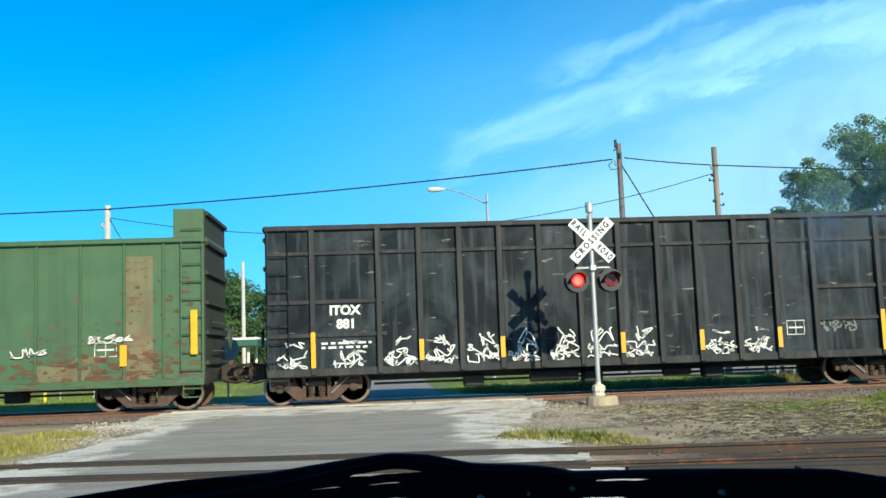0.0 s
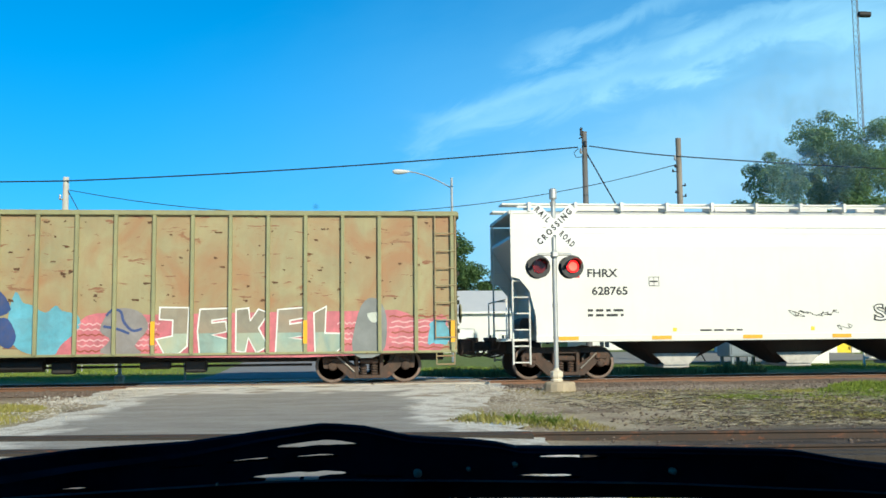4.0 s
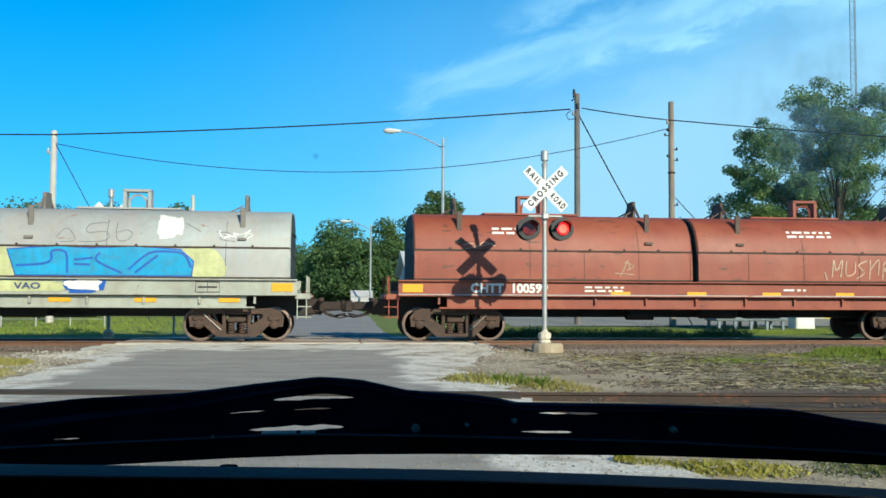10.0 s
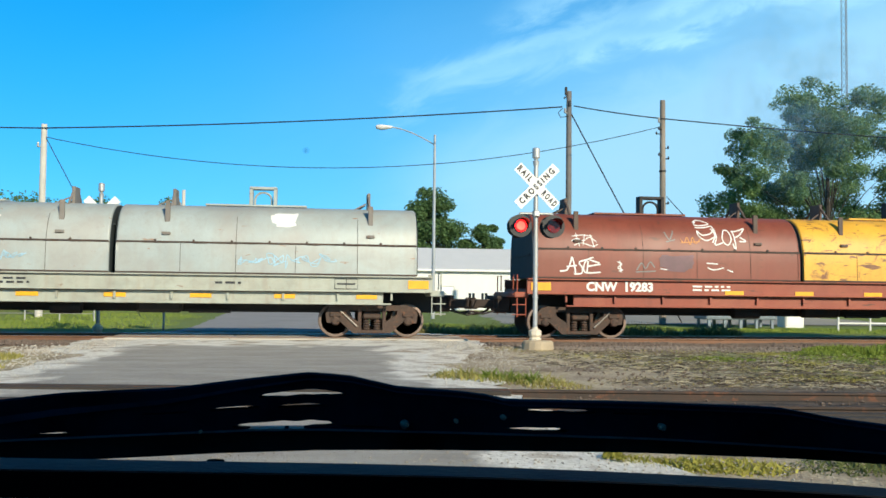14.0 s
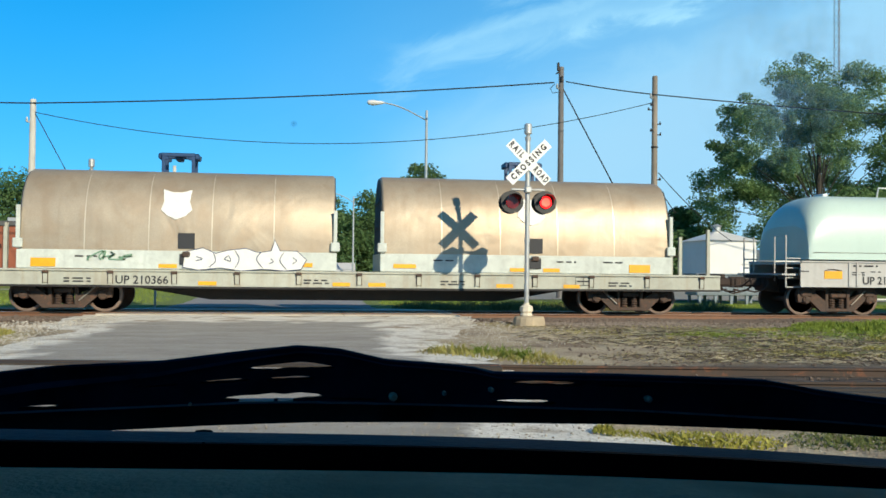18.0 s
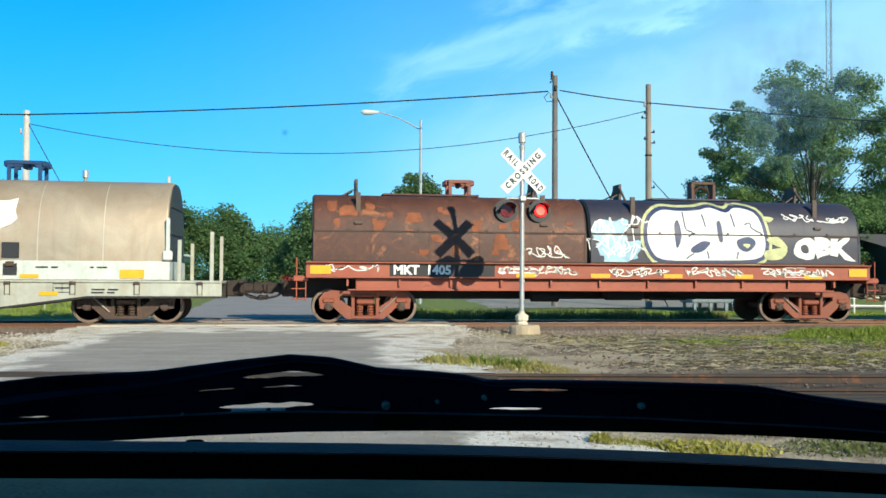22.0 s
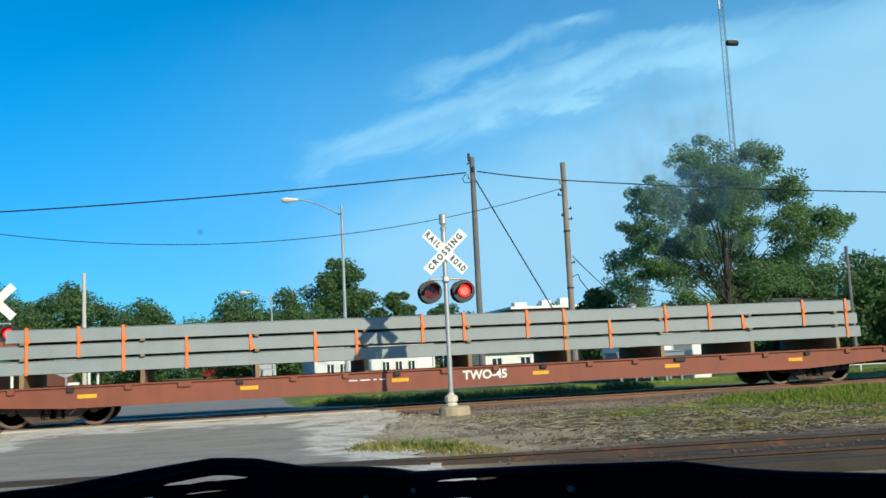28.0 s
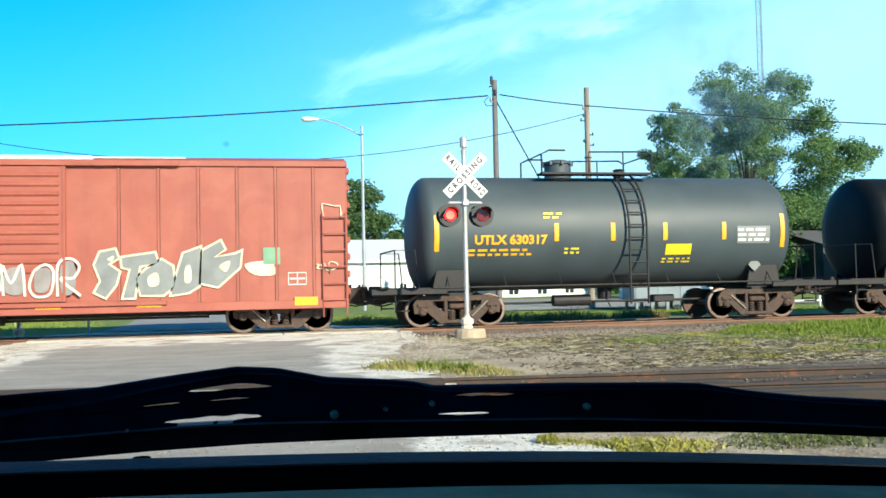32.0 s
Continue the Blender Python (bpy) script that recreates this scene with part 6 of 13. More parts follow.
    stroke(car, y, G_DBLUE, 0.06, 0.016, [(0.94, 1.67), (1.09, 1.81), (1.27, 1.76), (1.34, 1.53), (1.54, 1.32), (1.76, 1.36)])
    stroke(car, y, G_DBLUE, 0.06, 0.016, [(0.88, 1.42), (1.19, 1.36), (1.47, 1.25)])
    stroke(car, y, G_GREY, 0.03, 0.011, [(-5.73, 1.57), (-5.46, 2.18), (-5.19, 1.8)], "dark letter outline")
    stroke(car, y, G_GREY, 0.03, 0.011, [(-4.89, 1.84), (-4.64, 2.24), (-4.37, 2.1), (-4.21, 1.58)], "dark letter outline")
    stroke(car, y, G_GREY, 0.03, 0.011, [(-4.08, 1.58), (-3.96, 1.9), (-3.48, 1.89), (-3.39, 1.58)], "dark letter outline")
    stroke(car, y, G_GREY, 0.03, 0.011, [(-4.04, 1.45), (-3.42, 1.47)], "dark letter outline")
    stroke(car, y, G_GREY, 0.03, 0.011, [(-4.08, 1.72), (-3.39, 1.74)], "dark letter outline")
    stroke(car, y, G_GREY, 0.03, 0.011, [(-3.95, 0.83), (-3.9, 1.17), (-3.7, 1.37), (-3.49, 1.17), (-3.4, 0.83)], "dark letter outline")
    stroke(car, y, G_GREY, 0.03, 0.011, [(-3.21, 1.85), (-3, 1.78), (-2.6, 1.16)], "dark letter outline")
    stroke(car, y, G_GREY, 0.03, 0.011, [(-5.43, 2), (-5.19, 2.03), (-5.11, 1.86)], "dark letter outline")
    for x0, x1, z0, n in ((0.25, 1.0, 0.85, 6), (1.55, 2.1, 0.85, 6), (6.3, 6.8, 0.95, 5), (7.55, 9.0, 0.85, 7)):
        for k in range(n):
            bm = ribbon(BM(), [(x0 + (x1 - x0) * q / 16 + 0.06 * (k % 2), z0 + 0.125 * k + 0.022 * math.sin(q * 1.7 + k)) for q in range(17)], 0.035)
            part("graffiti", lay(bm, 0, 0, lambda z: y, 0.011), G_LPINK if k % 3 else REDOX, car, "pale wavy stripe")
    spray(car, "blob", [(8.4, 1.2, 1.2, 0.8)], G_PINK, y, 46, out=0.006, label="pink painted ground")
    edged(car, y, G_KHAKI, G_WHITE, 0.035, 0.014, [(2.18, 1.84), (2.81, 1.83), (2.78, 0.95), (2.6, 0.79), (2.28, 0.79), (2.11, 1.1), (2.47, 1.17), (2.48, 1.57), (2.17, 1.59)], "large outlined block letter")
    edged(car, y, G_KHAKI, G_WHITE, 0.035, 0.014, [(3.1, 1.79), (3.72, 1.81), (3.74, 1.61), (3.35, 1.56), (3.35, 1.46), (3.67, 1.5), (3.7, 1.29), (3.34, 1.2), (3.74, 1.08), (3.72, 0.77), (3.1, 0.78), (3.05, 1.3)], "large outlined block letter")
    edged(car, y, G_KHAKI, G_WHITE, 0.035, 0.014, [(3.94, 1.78), (4.2, 1.81), (4.25, 1.5), (4.45, 1.78), (4.67, 1.7), (4.43, 1.35), (4.66, 0.93), (4.41, 0.79), (4.21, 1.15), (4.13, 0.8), (3.94, 0.83)], "large outlined block letter")
    edged(car, y, G_KHAKI, G_WHITE, 0.035, 0.014, [(4.92, 1.77), (5.53, 1.82), (5.51, 1.6), (5.17, 1.54), (5.17, 1.42), (5.46, 1.46), (5.48, 1.17), (5.15, 1.11), (5.49, 1.06), (5.47, 0.76), (4.87, 0.77)], "large outlined block letter")
    edged(car, y, G_KHAKI, G_WHITE, 0.035, 0.014, [(5.77, 1.69), (6.03, 1.83), (6, 1.2), (6.44, 1.19), (6.43, 0.91), (6.24, 0.75), (5.8, 0.76)], "large outlined block letter")
    fill(car, y, G_TEAL, 0.021, [(2.18, 1.84), (2.81, 1.83), (2.78, 0.95), (2.6, 0.79), (2.28, 0.79), (2.11, 1.1), (2.47, 1.17), (2.48, 1.57), (2.17, 1.59)], "faded teal letter foot", False, 1.24)
    fill(car, y, G_TEAL, 0.021, [(3.1, 1.79), (3.72, 1.81), (3.74, 1.61), (3.35, 1.56), (3.35, 1.46), (3.67, 1.5), (3.7, 1.29), (3.34, 1.2), (3.74, 1.08), (3.72, 0.77), (3.1, 0.78), (3.05, 1.3)], "faded teal letter foot", False, 1.24)
    fill(car, y, G_TEAL, 0.021, [(3.94, 1.78), (4.2, 1.81), (4.25, 1.5), (4.45, 1.78), (4.67, 1.7), (4.43, 1.35), (4.66, 0.93), (4.41, 0.79), (4.21, 1.15), (4.13, 0.8), (3.94, 0.83)], "faded teal letter foot", False, 1.24)
    fill(car, y, G_TEAL, 0.021, [(4.92, 1.77), (5.53, 1.82), (5.51, 1.6), (5.17, 1.54), (5.17, 1.42), (5.46, 1.46), (5.48, 1.17), (5.15, 1.11), (5.49, 1.06), (5.47, 0.76), (4.87, 0.77)], "faded teal letter foot", False, 1.24)
    fill(car, y, G_TEAL, 0.021, [(5.77, 1.69), (6.03, 1.83), (6, 1.2), (6.44, 1.19), (6.43, 0.91), (6.24, 0.75), (5.8, 0.76)], "faded teal letter foot", False, 1.24)
    spray(car, "blob", [(8.75, 1.2, 0.5, 0.6)], G_CYAN, y, 50, out=0.016)
    for xx in (-8.61, -5.955, -4.185, -1.53, 2.01, 5.55, 9.09):
        strip(car, xx, 1.25, 0.1, 0.55, y + 0.092)
    strip(car, -8.05, 2.55, 0.75, 0.16, y + 0.004, G_GREY, "stencil_panel")
    # white covered hopper
    build_hopper(60.85, 15.8)
    # coil cars
    c, s = coil_car(78.11, 10.41, "pale silver coil car with pastel graffiti on its hood", PALE, [(-6.4, 6.3, SILV)], "UP 242061", BLACKP, seed=61, brackets=[0.0], mark_x=-4.55, sill_half=6.65)
    fill(c, s, G_BONE, 0.006, [(-1.48, 2.31), (-0.59, 2.79), (-0.47, 2.29), (-0.21, 2.29), (-0.03, 2.78), (0.61, 2.57), (1.35, 2.79), (1.49, 2.66), (2.21, 2.87), (2.33, 2.6), (2.36, 2.06), (2.63, 2.23), (2.81, 1.93), (2.82, 1.54), (-1.46, 1.49)], "pale sprayed letter ground")
    fill(c, s, G_SKY, 0.009, [(-1.26, 2.68), (-0.68, 2.75), (-0.44, 2.42), (-0.54, 2.29), (-1.44, 2.27)], "sky blue sprayed patch")
    fill(c, s, G_SKY, 0.009, [(-1.76, 2.13), (-1.54, 2.2), (-1.52, 1.51), (-1.8, 1.54)], "sky blue sprayed patch")
    fill(c, s, G_SKY, 0.009, [(-0.26, 2.63), (-0.03, 2.76), (0.11, 2.43), (-0.21, 2.29)], "sky blue sprayed patch")
    fill(c, s, G_SKY, 0.009, [(0.84, 2.11), (1.36, 2.32), (1.77, 1.92), (1.45, 1.58), (0.98, 1.71)], "sky blue sprayed patch")
    fill(c, s, G_SKY, 0.009, [(1.42, 2.66), (2.21, 2.87), (2.33, 2.54), (1.82, 2.46)], "sky blue sprayed patch")
    fill(c, s, G_SKY, 0.009, [(2.36, 2.06), (2.63, 2.18), (2.77, 1.87), (2.37, 1.66)], "sky blue sprayed patch")
    fill(c, s, G_SKY, 0.009, [(2.81, 1.93), (3.04, 1.94), (3.04, 1.6), (2.82, 1.55)], "sky blue sprayed patch")
    fill(c, s, G_SKY, 0.009, [(-0.2, 1.76), (0.12, 1.96), (0.52, 1.63), (0.4, 1.51), (-0.13, 1.5)], "sky blue sprayed patch")
    fill(c, s, G_SAND, 0.011, [(-1.38, 2.27), (-0.99, 2.41), (-0.73, 2.28), (-0.97, 1.75), (-1.1, 1.61)], "sand sprayed patch")
    fill(c, s, G_SAND, 0.011, [(-0.02, 2.5), (0.5, 2.64), (0.76, 2.58), (0.37, 2.37), (-0.15, 2.29)], "sand sprayed patch")
    fill(c, s, G_SAND, 0.011, [(1.03, 2.58), (1.35, 2.7), (1.49, 2.52), (1.43, 2.36), (1.1, 2.38)], "sand sprayed patch")
    fill(c, s, G_SAND, 0.011, [(1.97, 2.06), (2.37, 1.93), (2.24, 1.59), (1.84, 1.58)], "sand sprayed patch")
    fill(c, s, G_ROSE, 0.013, [(-1.48, 2.27), (-1.01, 1.55), (-1.42, 1.51)], "pale pink sprayed patch")
    fill(c, s, G_ROSE, 0.013, [(-0.69, 2.39), (-0.45, 2.42), (-0.44, 2.09), (-0.6, 2.15)], "pale pink sprayed patch")
    fill(c, s, G_ROSE, 0.013, [(1.83, 2.33), (2.33, 2.6), (2.34, 2.13), (2.16, 2.2), (2.09, 2.33)], "pale pink sprayed patch")
    fill(c, s, G_ROSE, 0.013, [(2.31, 1.56), (2.81, 1.91), (2.82, 1.55)], "pale pink sprayed patch")
    fill(c, s, G_ROSE, 0.013, [(-0.19, 1.53), (0.02, 1.89), (0.13, 1.76), (0, 1.51)], "pale pink sprayed patch")
    fill(c, s, G_ROSE, 0.013, [(1.25, 1.53), (1.51, 1.71), (1.61, 1.54)], "pale pink sprayed patch")
    fill(c, s, G_WHITE, 0.013, [(1.68, 2.93), (2.21, 3.01), (2.28, 2.92), (1.75, 2.87)])
    stroke(c, s, G_INK, 0.035, 0.016, [(-1.46, 1.49), (-1.48, 2.31), (-0.59, 2.79), (-0.44, 2.42), (-0.67, 2.35), (-0.77, 2.24)], "dark letter outline", False)
    stroke(c, s, G_INK, 0.035, 0.016, [(-1.48, 2.31), (-1.01, 1.52)], "dark letter outline", False)
    stroke(c, s, G_INK, 0.035, 0.016, [(-0.95, 2.21), (-0.67, 2.28), (-0.6, 2.13), (-0.76, 1.88), (-0.43, 2.05), (-0.21, 2.23), (0.02, 1.89), (-0.19, 1.53)], "dark letter outline", False)
    stroke(c, s, G_INK, 0.035, 0.016, [(-0.43, 2.05), (-0.03, 2.78), (0.61, 2.57), (1.35, 2.79), (1.49, 2.52)], "dark letter outline", False)
    stroke(c, s, G_INK, 0.035, 0.016, [(0.13, 1.9), (0.71, 2.24)], "dark letter outline", False)
    stroke(c, s, G_INK, 0.035, 0.016, [(1.35, 2.7), (2.21, 2.87), (2.33, 2.6), (1.83, 2.37), (2.09, 2.33), (2.23, 2.03), (1.97, 1.89), (2.63, 2.23), (2.81, 1.93), (2.82, 1.54)], "dark letter outline", False)
    stroke(c, s, G_INK, 0.035, 0.016, [(2.31, 1.56), (2.81, 1.91)], "dark letter outline", False)
    stroke(c, s, G_INK, 0.035, 0.016, [(1.04, 1.91), (1.43, 2.18), (1.77, 2.05), (1.64, 1.81), (1.25, 1.57)], "dark letter outline", False)
    stroke(c, s, G_INK, 0.035, 0.016, [(0.13, 1.83), (0.37, 1.54)], "dark letter outline", False)
    stroke(c, s, G_INK, 0.035, 0.016, [(0.12, 2.2), (0.22, 2.23), (0.25, 2.14), (0.15, 2.12), (0.12, 2.2)], "dark letter outline", False)
    spray(c, "s", [(5.0, 1.85, 1.5, 0.5), (-3.0, 1.8, 1.0, 0.3)], G_DBLUE, s, 64, 0.03, 0.02)
    c, s = coil_car(93.74, 10.37, "plain grey coil car with black sill and white tags", DARK, [(-6.4, 6.35, GREYH)], "CHTT 100400", WHITEP, light_trim=PALE, seed=71, brackets=[0.3], mark_x=-3.75, sill_half=6.55)
    faded = mat("faded_grey_tag", (0.46, 0.49, 0.47), 0.6, 0, 0.3, 3, 60, 0.01)
    stroke(c, s, faded, 0.024, 0.01, [(-4.26, 2.57), (-4.14, 2.8), (-3.88, 2.71), (-3.98, 2.44)], "thin pale sprayed outline")
    stroke(c, s, faded, 0.024, 0.01, [(-3.94, 2.31), (-3.61, 2.38), (-3.25, 2.62), (-3.49, 2.78), (-3.77, 2.64), (-3.94, 2.31)], "thin pale sprayed outline")
    stroke(c, s, faded, 0.024, 0.01, [(-2.83, 2.78), (-2.37, 2.86), (-2.04, 2.79), (-1.64, 2.9), (-1.24, 2.73), (-0.84, 2.97), (-0.3, 2.87), (-0.03, 2.56)], "thin pale sprayed outline")
    stroke(c, s, faded, 0.024, 0.01, [(-2.83, 2.78), (-2.57, 2.45), (-2.17, 2.32), (-1.91, 2.63), (-1.64, 2.72)], "thin pale sprayed outline")
    stroke(c, s, faded, 0.024, 0.01, [(-0.03, 2.36), (0.24, 2.67), (0.65, 2.85), (1.19, 2.81), (1.06, 2.53), (0.51, 2.33), (0.24, 2.39)], "thin pale sprayed outline")
    stroke(c, s, faded, 0.024, 0.01, [(0.65, 2.37), (1.06, 2.6), (1.6, 2.74), (2.16, 2.68), (2.43, 2.4), (1.88, 2.54), (1.33, 2.43)], "thin pale sprayed outline")
    stroke(c, s, faded, 0.024, 0.01, [(1.88, 2.68), (2.43, 2.86), (3.13, 2.82), (3.69, 2.55)], "thin pale sprayed outline")
    stroke(c, s, faded, 0.024, 0.01, [(-1.64, 2.39), (-1.24, 2.52), (-0.84, 2.36), (-0.44, 2.5)], "thin pale sprayed outline")
    stroke(c, s, G_WHITE, 0.04, 0.012, [(2.36, 2.19), (2.34, 1.74), (2.71, 1.85), (2.5, 1.96), (2.67, 2.1), (2.36, 2.19)], "thin white hand-sprayed tag")
    stroke(c, s, G_WHITE, 0.04, 0.012, [(2.95, 1.99), (2.82, 1.85), (2.92, 1.74), (3.07, 1.82), (3.04, 1.96), (2.95, 1.99)], "thin white hand-sprayed tag")
    stroke(c, s, G_WHITE, 0.04, 0.012, [(3.2, 1.99), (3.2, 1.75), (3.43, 1.75), (3.44, 2.02)], "thin white hand-sprayed tag")
    stroke(c, s, G_WHITE, 0.04, 0.012, [(3.57, 1.71), (3.58, 2.02), (3.8, 1.93), (3.8, 1.71)], "thin white hand-sprayed tag")
    strip(c, -5.2, 1.68, 0.55, 0.14, s(1.68) + 0.004, WHITEP, "stencil_panel")
    c, s = coil_car(110.15, 11.94, "silver coil car with big blue graffiti letters", PALE, [(-7.15, -0.06, SILVP), (0.06, 7.25, SILVP)], "UP 249006", BLACKP, seed=81, brackets=[-3.5, 3.4], post_m=GREYPOST)
    fill(c, s, G_LIME, 0.006, [(0.16, 2.21), (0.78, 2.19), (0.97, 1.58), (0.16, 1.58)], "pale green sprayed halo")
    fill(c, s, G_LIME, 0.006, [(4.75, 2.23), (5.49, 2.19), (5.73, 1.59), (4.89, 1.58)], "pale green sprayed halo")
    edged(c, s, G_AQUA, G_INK, 0.06, 0.008, [(-6.52, 1.77), (-6.17, 1.72), (-5.9, 1.91), (-5.64, 2.26), (-5.91, 2.38), (-5.42, 2.42), (-5.31, 2.22), (-5.18, 2.34), (-4.91, 2.37), (-4.93, 2.02), (-4.82, 1.82), (-4.88, 1.57), (-5.17, 1.57), (-5.2, 1.95), (-5.37, 1.88), (-5.57, 1.88), (-5.68, 1.57), (-6.17, 1.54), (-6.34, 1.64)], "big blue graffiti letter")
    edged(c, s, G_AQUA, G_INK, 0.06, 0.008, [(-4.84, 1.57), (-4.57, 2.02), (-4.64, 2.29), (-4.17, 2.39), (-4.17, 2.02), (-3.96, 1.75), (-4.03, 1.57), (-4.3, 1.57), (-4.37, 1.75), (-4.53, 1.75), (-4.57, 1.57)], "big blue graffiti letter")
    edged(c, s, G_AQUA, G_INK, 0.06, 0.008, [(-3.96, 2.13), (-3.96, 2.41), (-3.76, 2.5), (-3.64, 2.34), (-3.75, 2.09), (-3.85, 2), (-3.72, 1.75), (-3.53, 1.78), (-3.58, 1.57), (-3.82, 1.57), (-3.96, 1.75)], "big blue graffiti letter")
    edged(c, s, G_AQUA, G_INK, 0.06, 0.008, [(-3.53, 1.62), (-3.39, 1.89), (-3.39, 2.27), (-3.58, 2.34), (-3.15, 2.4), (-3.07, 2.16), (-2.9, 2.33), (-2.6, 2.37), (-2.57, 1.56), (-2.87, 1.56), (-2.95, 1.92), (-3.08, 1.86), (-3.21, 1.56)], "big blue graffiti letter")
    edged(c, s, G_AQUA, G_INK, 0.06, 0.008, [(-2.53, 2.14), (-2.3, 2.37), (-2.01, 2.33), (-1.94, 2.06), (-2.12, 1.92), (-2.35, 1.86), (-1.98, 1.76), (-1.8, 1.7), (-2.05, 1.55), (-2.5, 1.56)], "big blue graffiti letter")
    edged(c, s, G_AQUA, G_INK, 0.06, 0.008, [(-1.91, 1.58), (-1.77, 2.03), (-1.88, 2.38), (-1.28, 2.45), (-1.05, 2.31), (-1.19, 2.06), (-1.4, 1.96), (-1.08, 1.76), (-0.69, 1.55), (-1.08, 1.51), (-1.47, 1.78), (-1.56, 1.55)], "big blue graffiti letter")
    edged(c, s, G_BLUE, G_DEEPB, 0.03, 0.01, [(0.78, 2.15), (1.9, 2.24), (2.62, 2.19), (3.64, 2.25), (4.67, 2.17), (4.97, 1.91), (4.93, 1.58), (0.97, 1.58)], "bright blue sprayed block")
    stroke(c, s, G_DEEPB, 0.055, 0.018, [(0.97, 1.79), (1.54, 1.83), (1.75, 1.93), (1.76, 2.13), (2.07, 2.1), (2.11, 1.62)], "deep blue letter line")
    stroke(c, s, G_DEEPB, 0.055, 0.018, [(2.26, 1.83), (2.62, 1.82)], "deep blue letter line")
    stroke(c, s, G_DEEPB, 0.055, 0.018, [(2.84, 2.1), (2.77, 1.91), (3.34, 1.63)], "deep blue letter line")
    stroke(c, s, G_DEEPB, 0.055, 0.018, [(3.49, 1.7), (3.94, 2.09), (4.38, 2.14), (4.75, 2.08), (4.93, 1.77)], "deep blue letter line")
    stroke(c, s, G_DEEPB, 0.055, 0.018, [(3.64, 1.63), (4.16, 2.05)], "deep blue letter line")
    stroke(c, s, G_DEEPB, 0.055, 0.018, [(2.26, 1.93), (2.69, 1.98)], "deep blue letter line")
    stroke(c, s, G_GREY, 0.02, 0.008, [(2.99, 2.83), (2.56, 2.78), (2.53, 2.58), (2.92, 2.61), (3.03, 2.47), (2.84, 2.37), (2.34, 2.36)], "thin dark bubble letter outline")
    stroke(c, s, G_GREY, 0.02, 0.008, [(3.18, 2.83), (3.18, 2.55), (3.24, 2.4), (3.43, 2.4), (3.55, 2.55), (3.43, 2.65), (3.21, 2.59)], "thin dark bubble letter outline")
    stroke(c, s, G_GREY, 0.02, 0.008, [(-5.78, 2.9), (-5.52, 2.91), (-5.71, 2.72), (-5.47, 2.63), (-5.74, 2.49)], "thin dark bubble letter outline")
    stroke(c, s, G_GREY, 0.02, 0.008, [(-5.38, 2.83), (-5.31, 2.56), (-5.11, 2.63)], "thin dark bubble letter outline")
    stroke(c, s, G_GREY, 0.02, 0.008, [(-4.91, 2.84), (-4.71, 2.87), (-4.8, 2.56), (-4.51, 2.54), (-4.37, 2.7)], "thin dark bubble letter outline")
    stroke(c, s, G_GREY, 0.02, 0.008, [(-4.24, 2.91), (-4.17, 2.71), (-3.97, 2.73)], "thin dark bubble letter outline")
    stroke(c, s, G_GREY, 0.02, 0.008, [(1.83, 2.47), (2.05, 2.68), (2.26, 2.4), (1.93, 2.35)], "thin dark bubble letter outline")
    stroke(c, s, G_GREY, 0.02, 0.008, [(4.76, 2.84), (5.13, 2.63)], "thin dark bubble letter outline")
    stroke(c, s, G_GREY, 0.02, 0.008, [(5.5, 2.63), (5.8, 2.6), (5.57, 2.46), (5.94, 2.4)], "thin dark bubble letter outline")
    stroke(c, s, G_GREY, 0.02, 0.008, [(-2.46, 2.86), (-2.26, 2.93), (-2.16, 2.75), (-2.35, 2.65), (-2.46, 2.86)], "thin dark bubble letter outline")
    stroke(c, s, G_GREY, 0.02, 0.008, [(-1.84, 2.75), (-1.42, 2.84)], "thin dark bubble letter outline")
    stroke(c, s, G_GREY, 0.02, 0.008, [(-1.77, 2.93), (-1.49, 2.95)], "thin dark bubble letter outline")
    fill(c, s, G_WHITE, 0.012, [(-3.36, 2.99), (-3.04, 2.93), (-2.74, 2.99), (-2.78, 2.83), (-2.7, 2.65), (-2.87, 2.47), (-3.05, 2.41), (-3.24, 2.46), (-3.39, 2.64), (-3.31, 2.82)], "painted-out white shield shape")
    spray(c, "blob", [(2.5, 1.34, 0.95, 0.34)], G_DEEPB, 1.45, 89, out=0.006, label="blue ring round a white shape")
    spray(c, "blob", [(1.2, 1.31, 2.2, 0.24)], G_LIME, 1.45, 90, out=0.003, label="pale green sprayed halo")
    mark(c, "VAO", 1.24, 1.31, 0.2, G_DBLUE, 1.45, 0.006, 1.4, "graffiti", 0.012, "small dark blue tag")
    spray(c, "blob", [(4.4, 2.75, 0.6, 0.55)], G_WHITE, s, 85, out=0.012, label="painted-out white patch")
    spray(c, "s", [(5.9, 2.55, 0.9, 0.3)], G_WHITE, s, 84, 0.02, 0.012)
    spray(c, "blob", [(2.5, 1.35, 0.8, 0.24)], G_WHITE, 1.45, 86, out=0.012)
    c, s = coil_car(127.53, 12.17, "oxide red coil car with two hoods", REDOX, [(-7.15, -0.1, REDOX), (0.05, 7.15, REDOX)], "CHTT 100599", WHITEP, light_trim=SILVP, seed=91, brackets=[-4.0, 3.6])
    for xx in (-4.6, 3.1):
        bars(c, xx, 2.75, 1.2, 0.22, 2, WHITEP, s, rng)
    stroke(c, s, G_FADED, 0.036, 0.009, [(3.43, 1.78), (3.49, 1.59)], "faded cream tag")
    stroke(c, s, G_FADED, 0.036, 0.009, [(3.63, 1.65), (3.69, 2.1), (3.75, 1.82), (3.92, 2.1), (3.86, 1.65)], "faded cream tag")
    stroke(c, s, G_FADED, 0.036, 0.009, [(3.69, 1.84), (3.92, 1.9)], "faded cream tag")
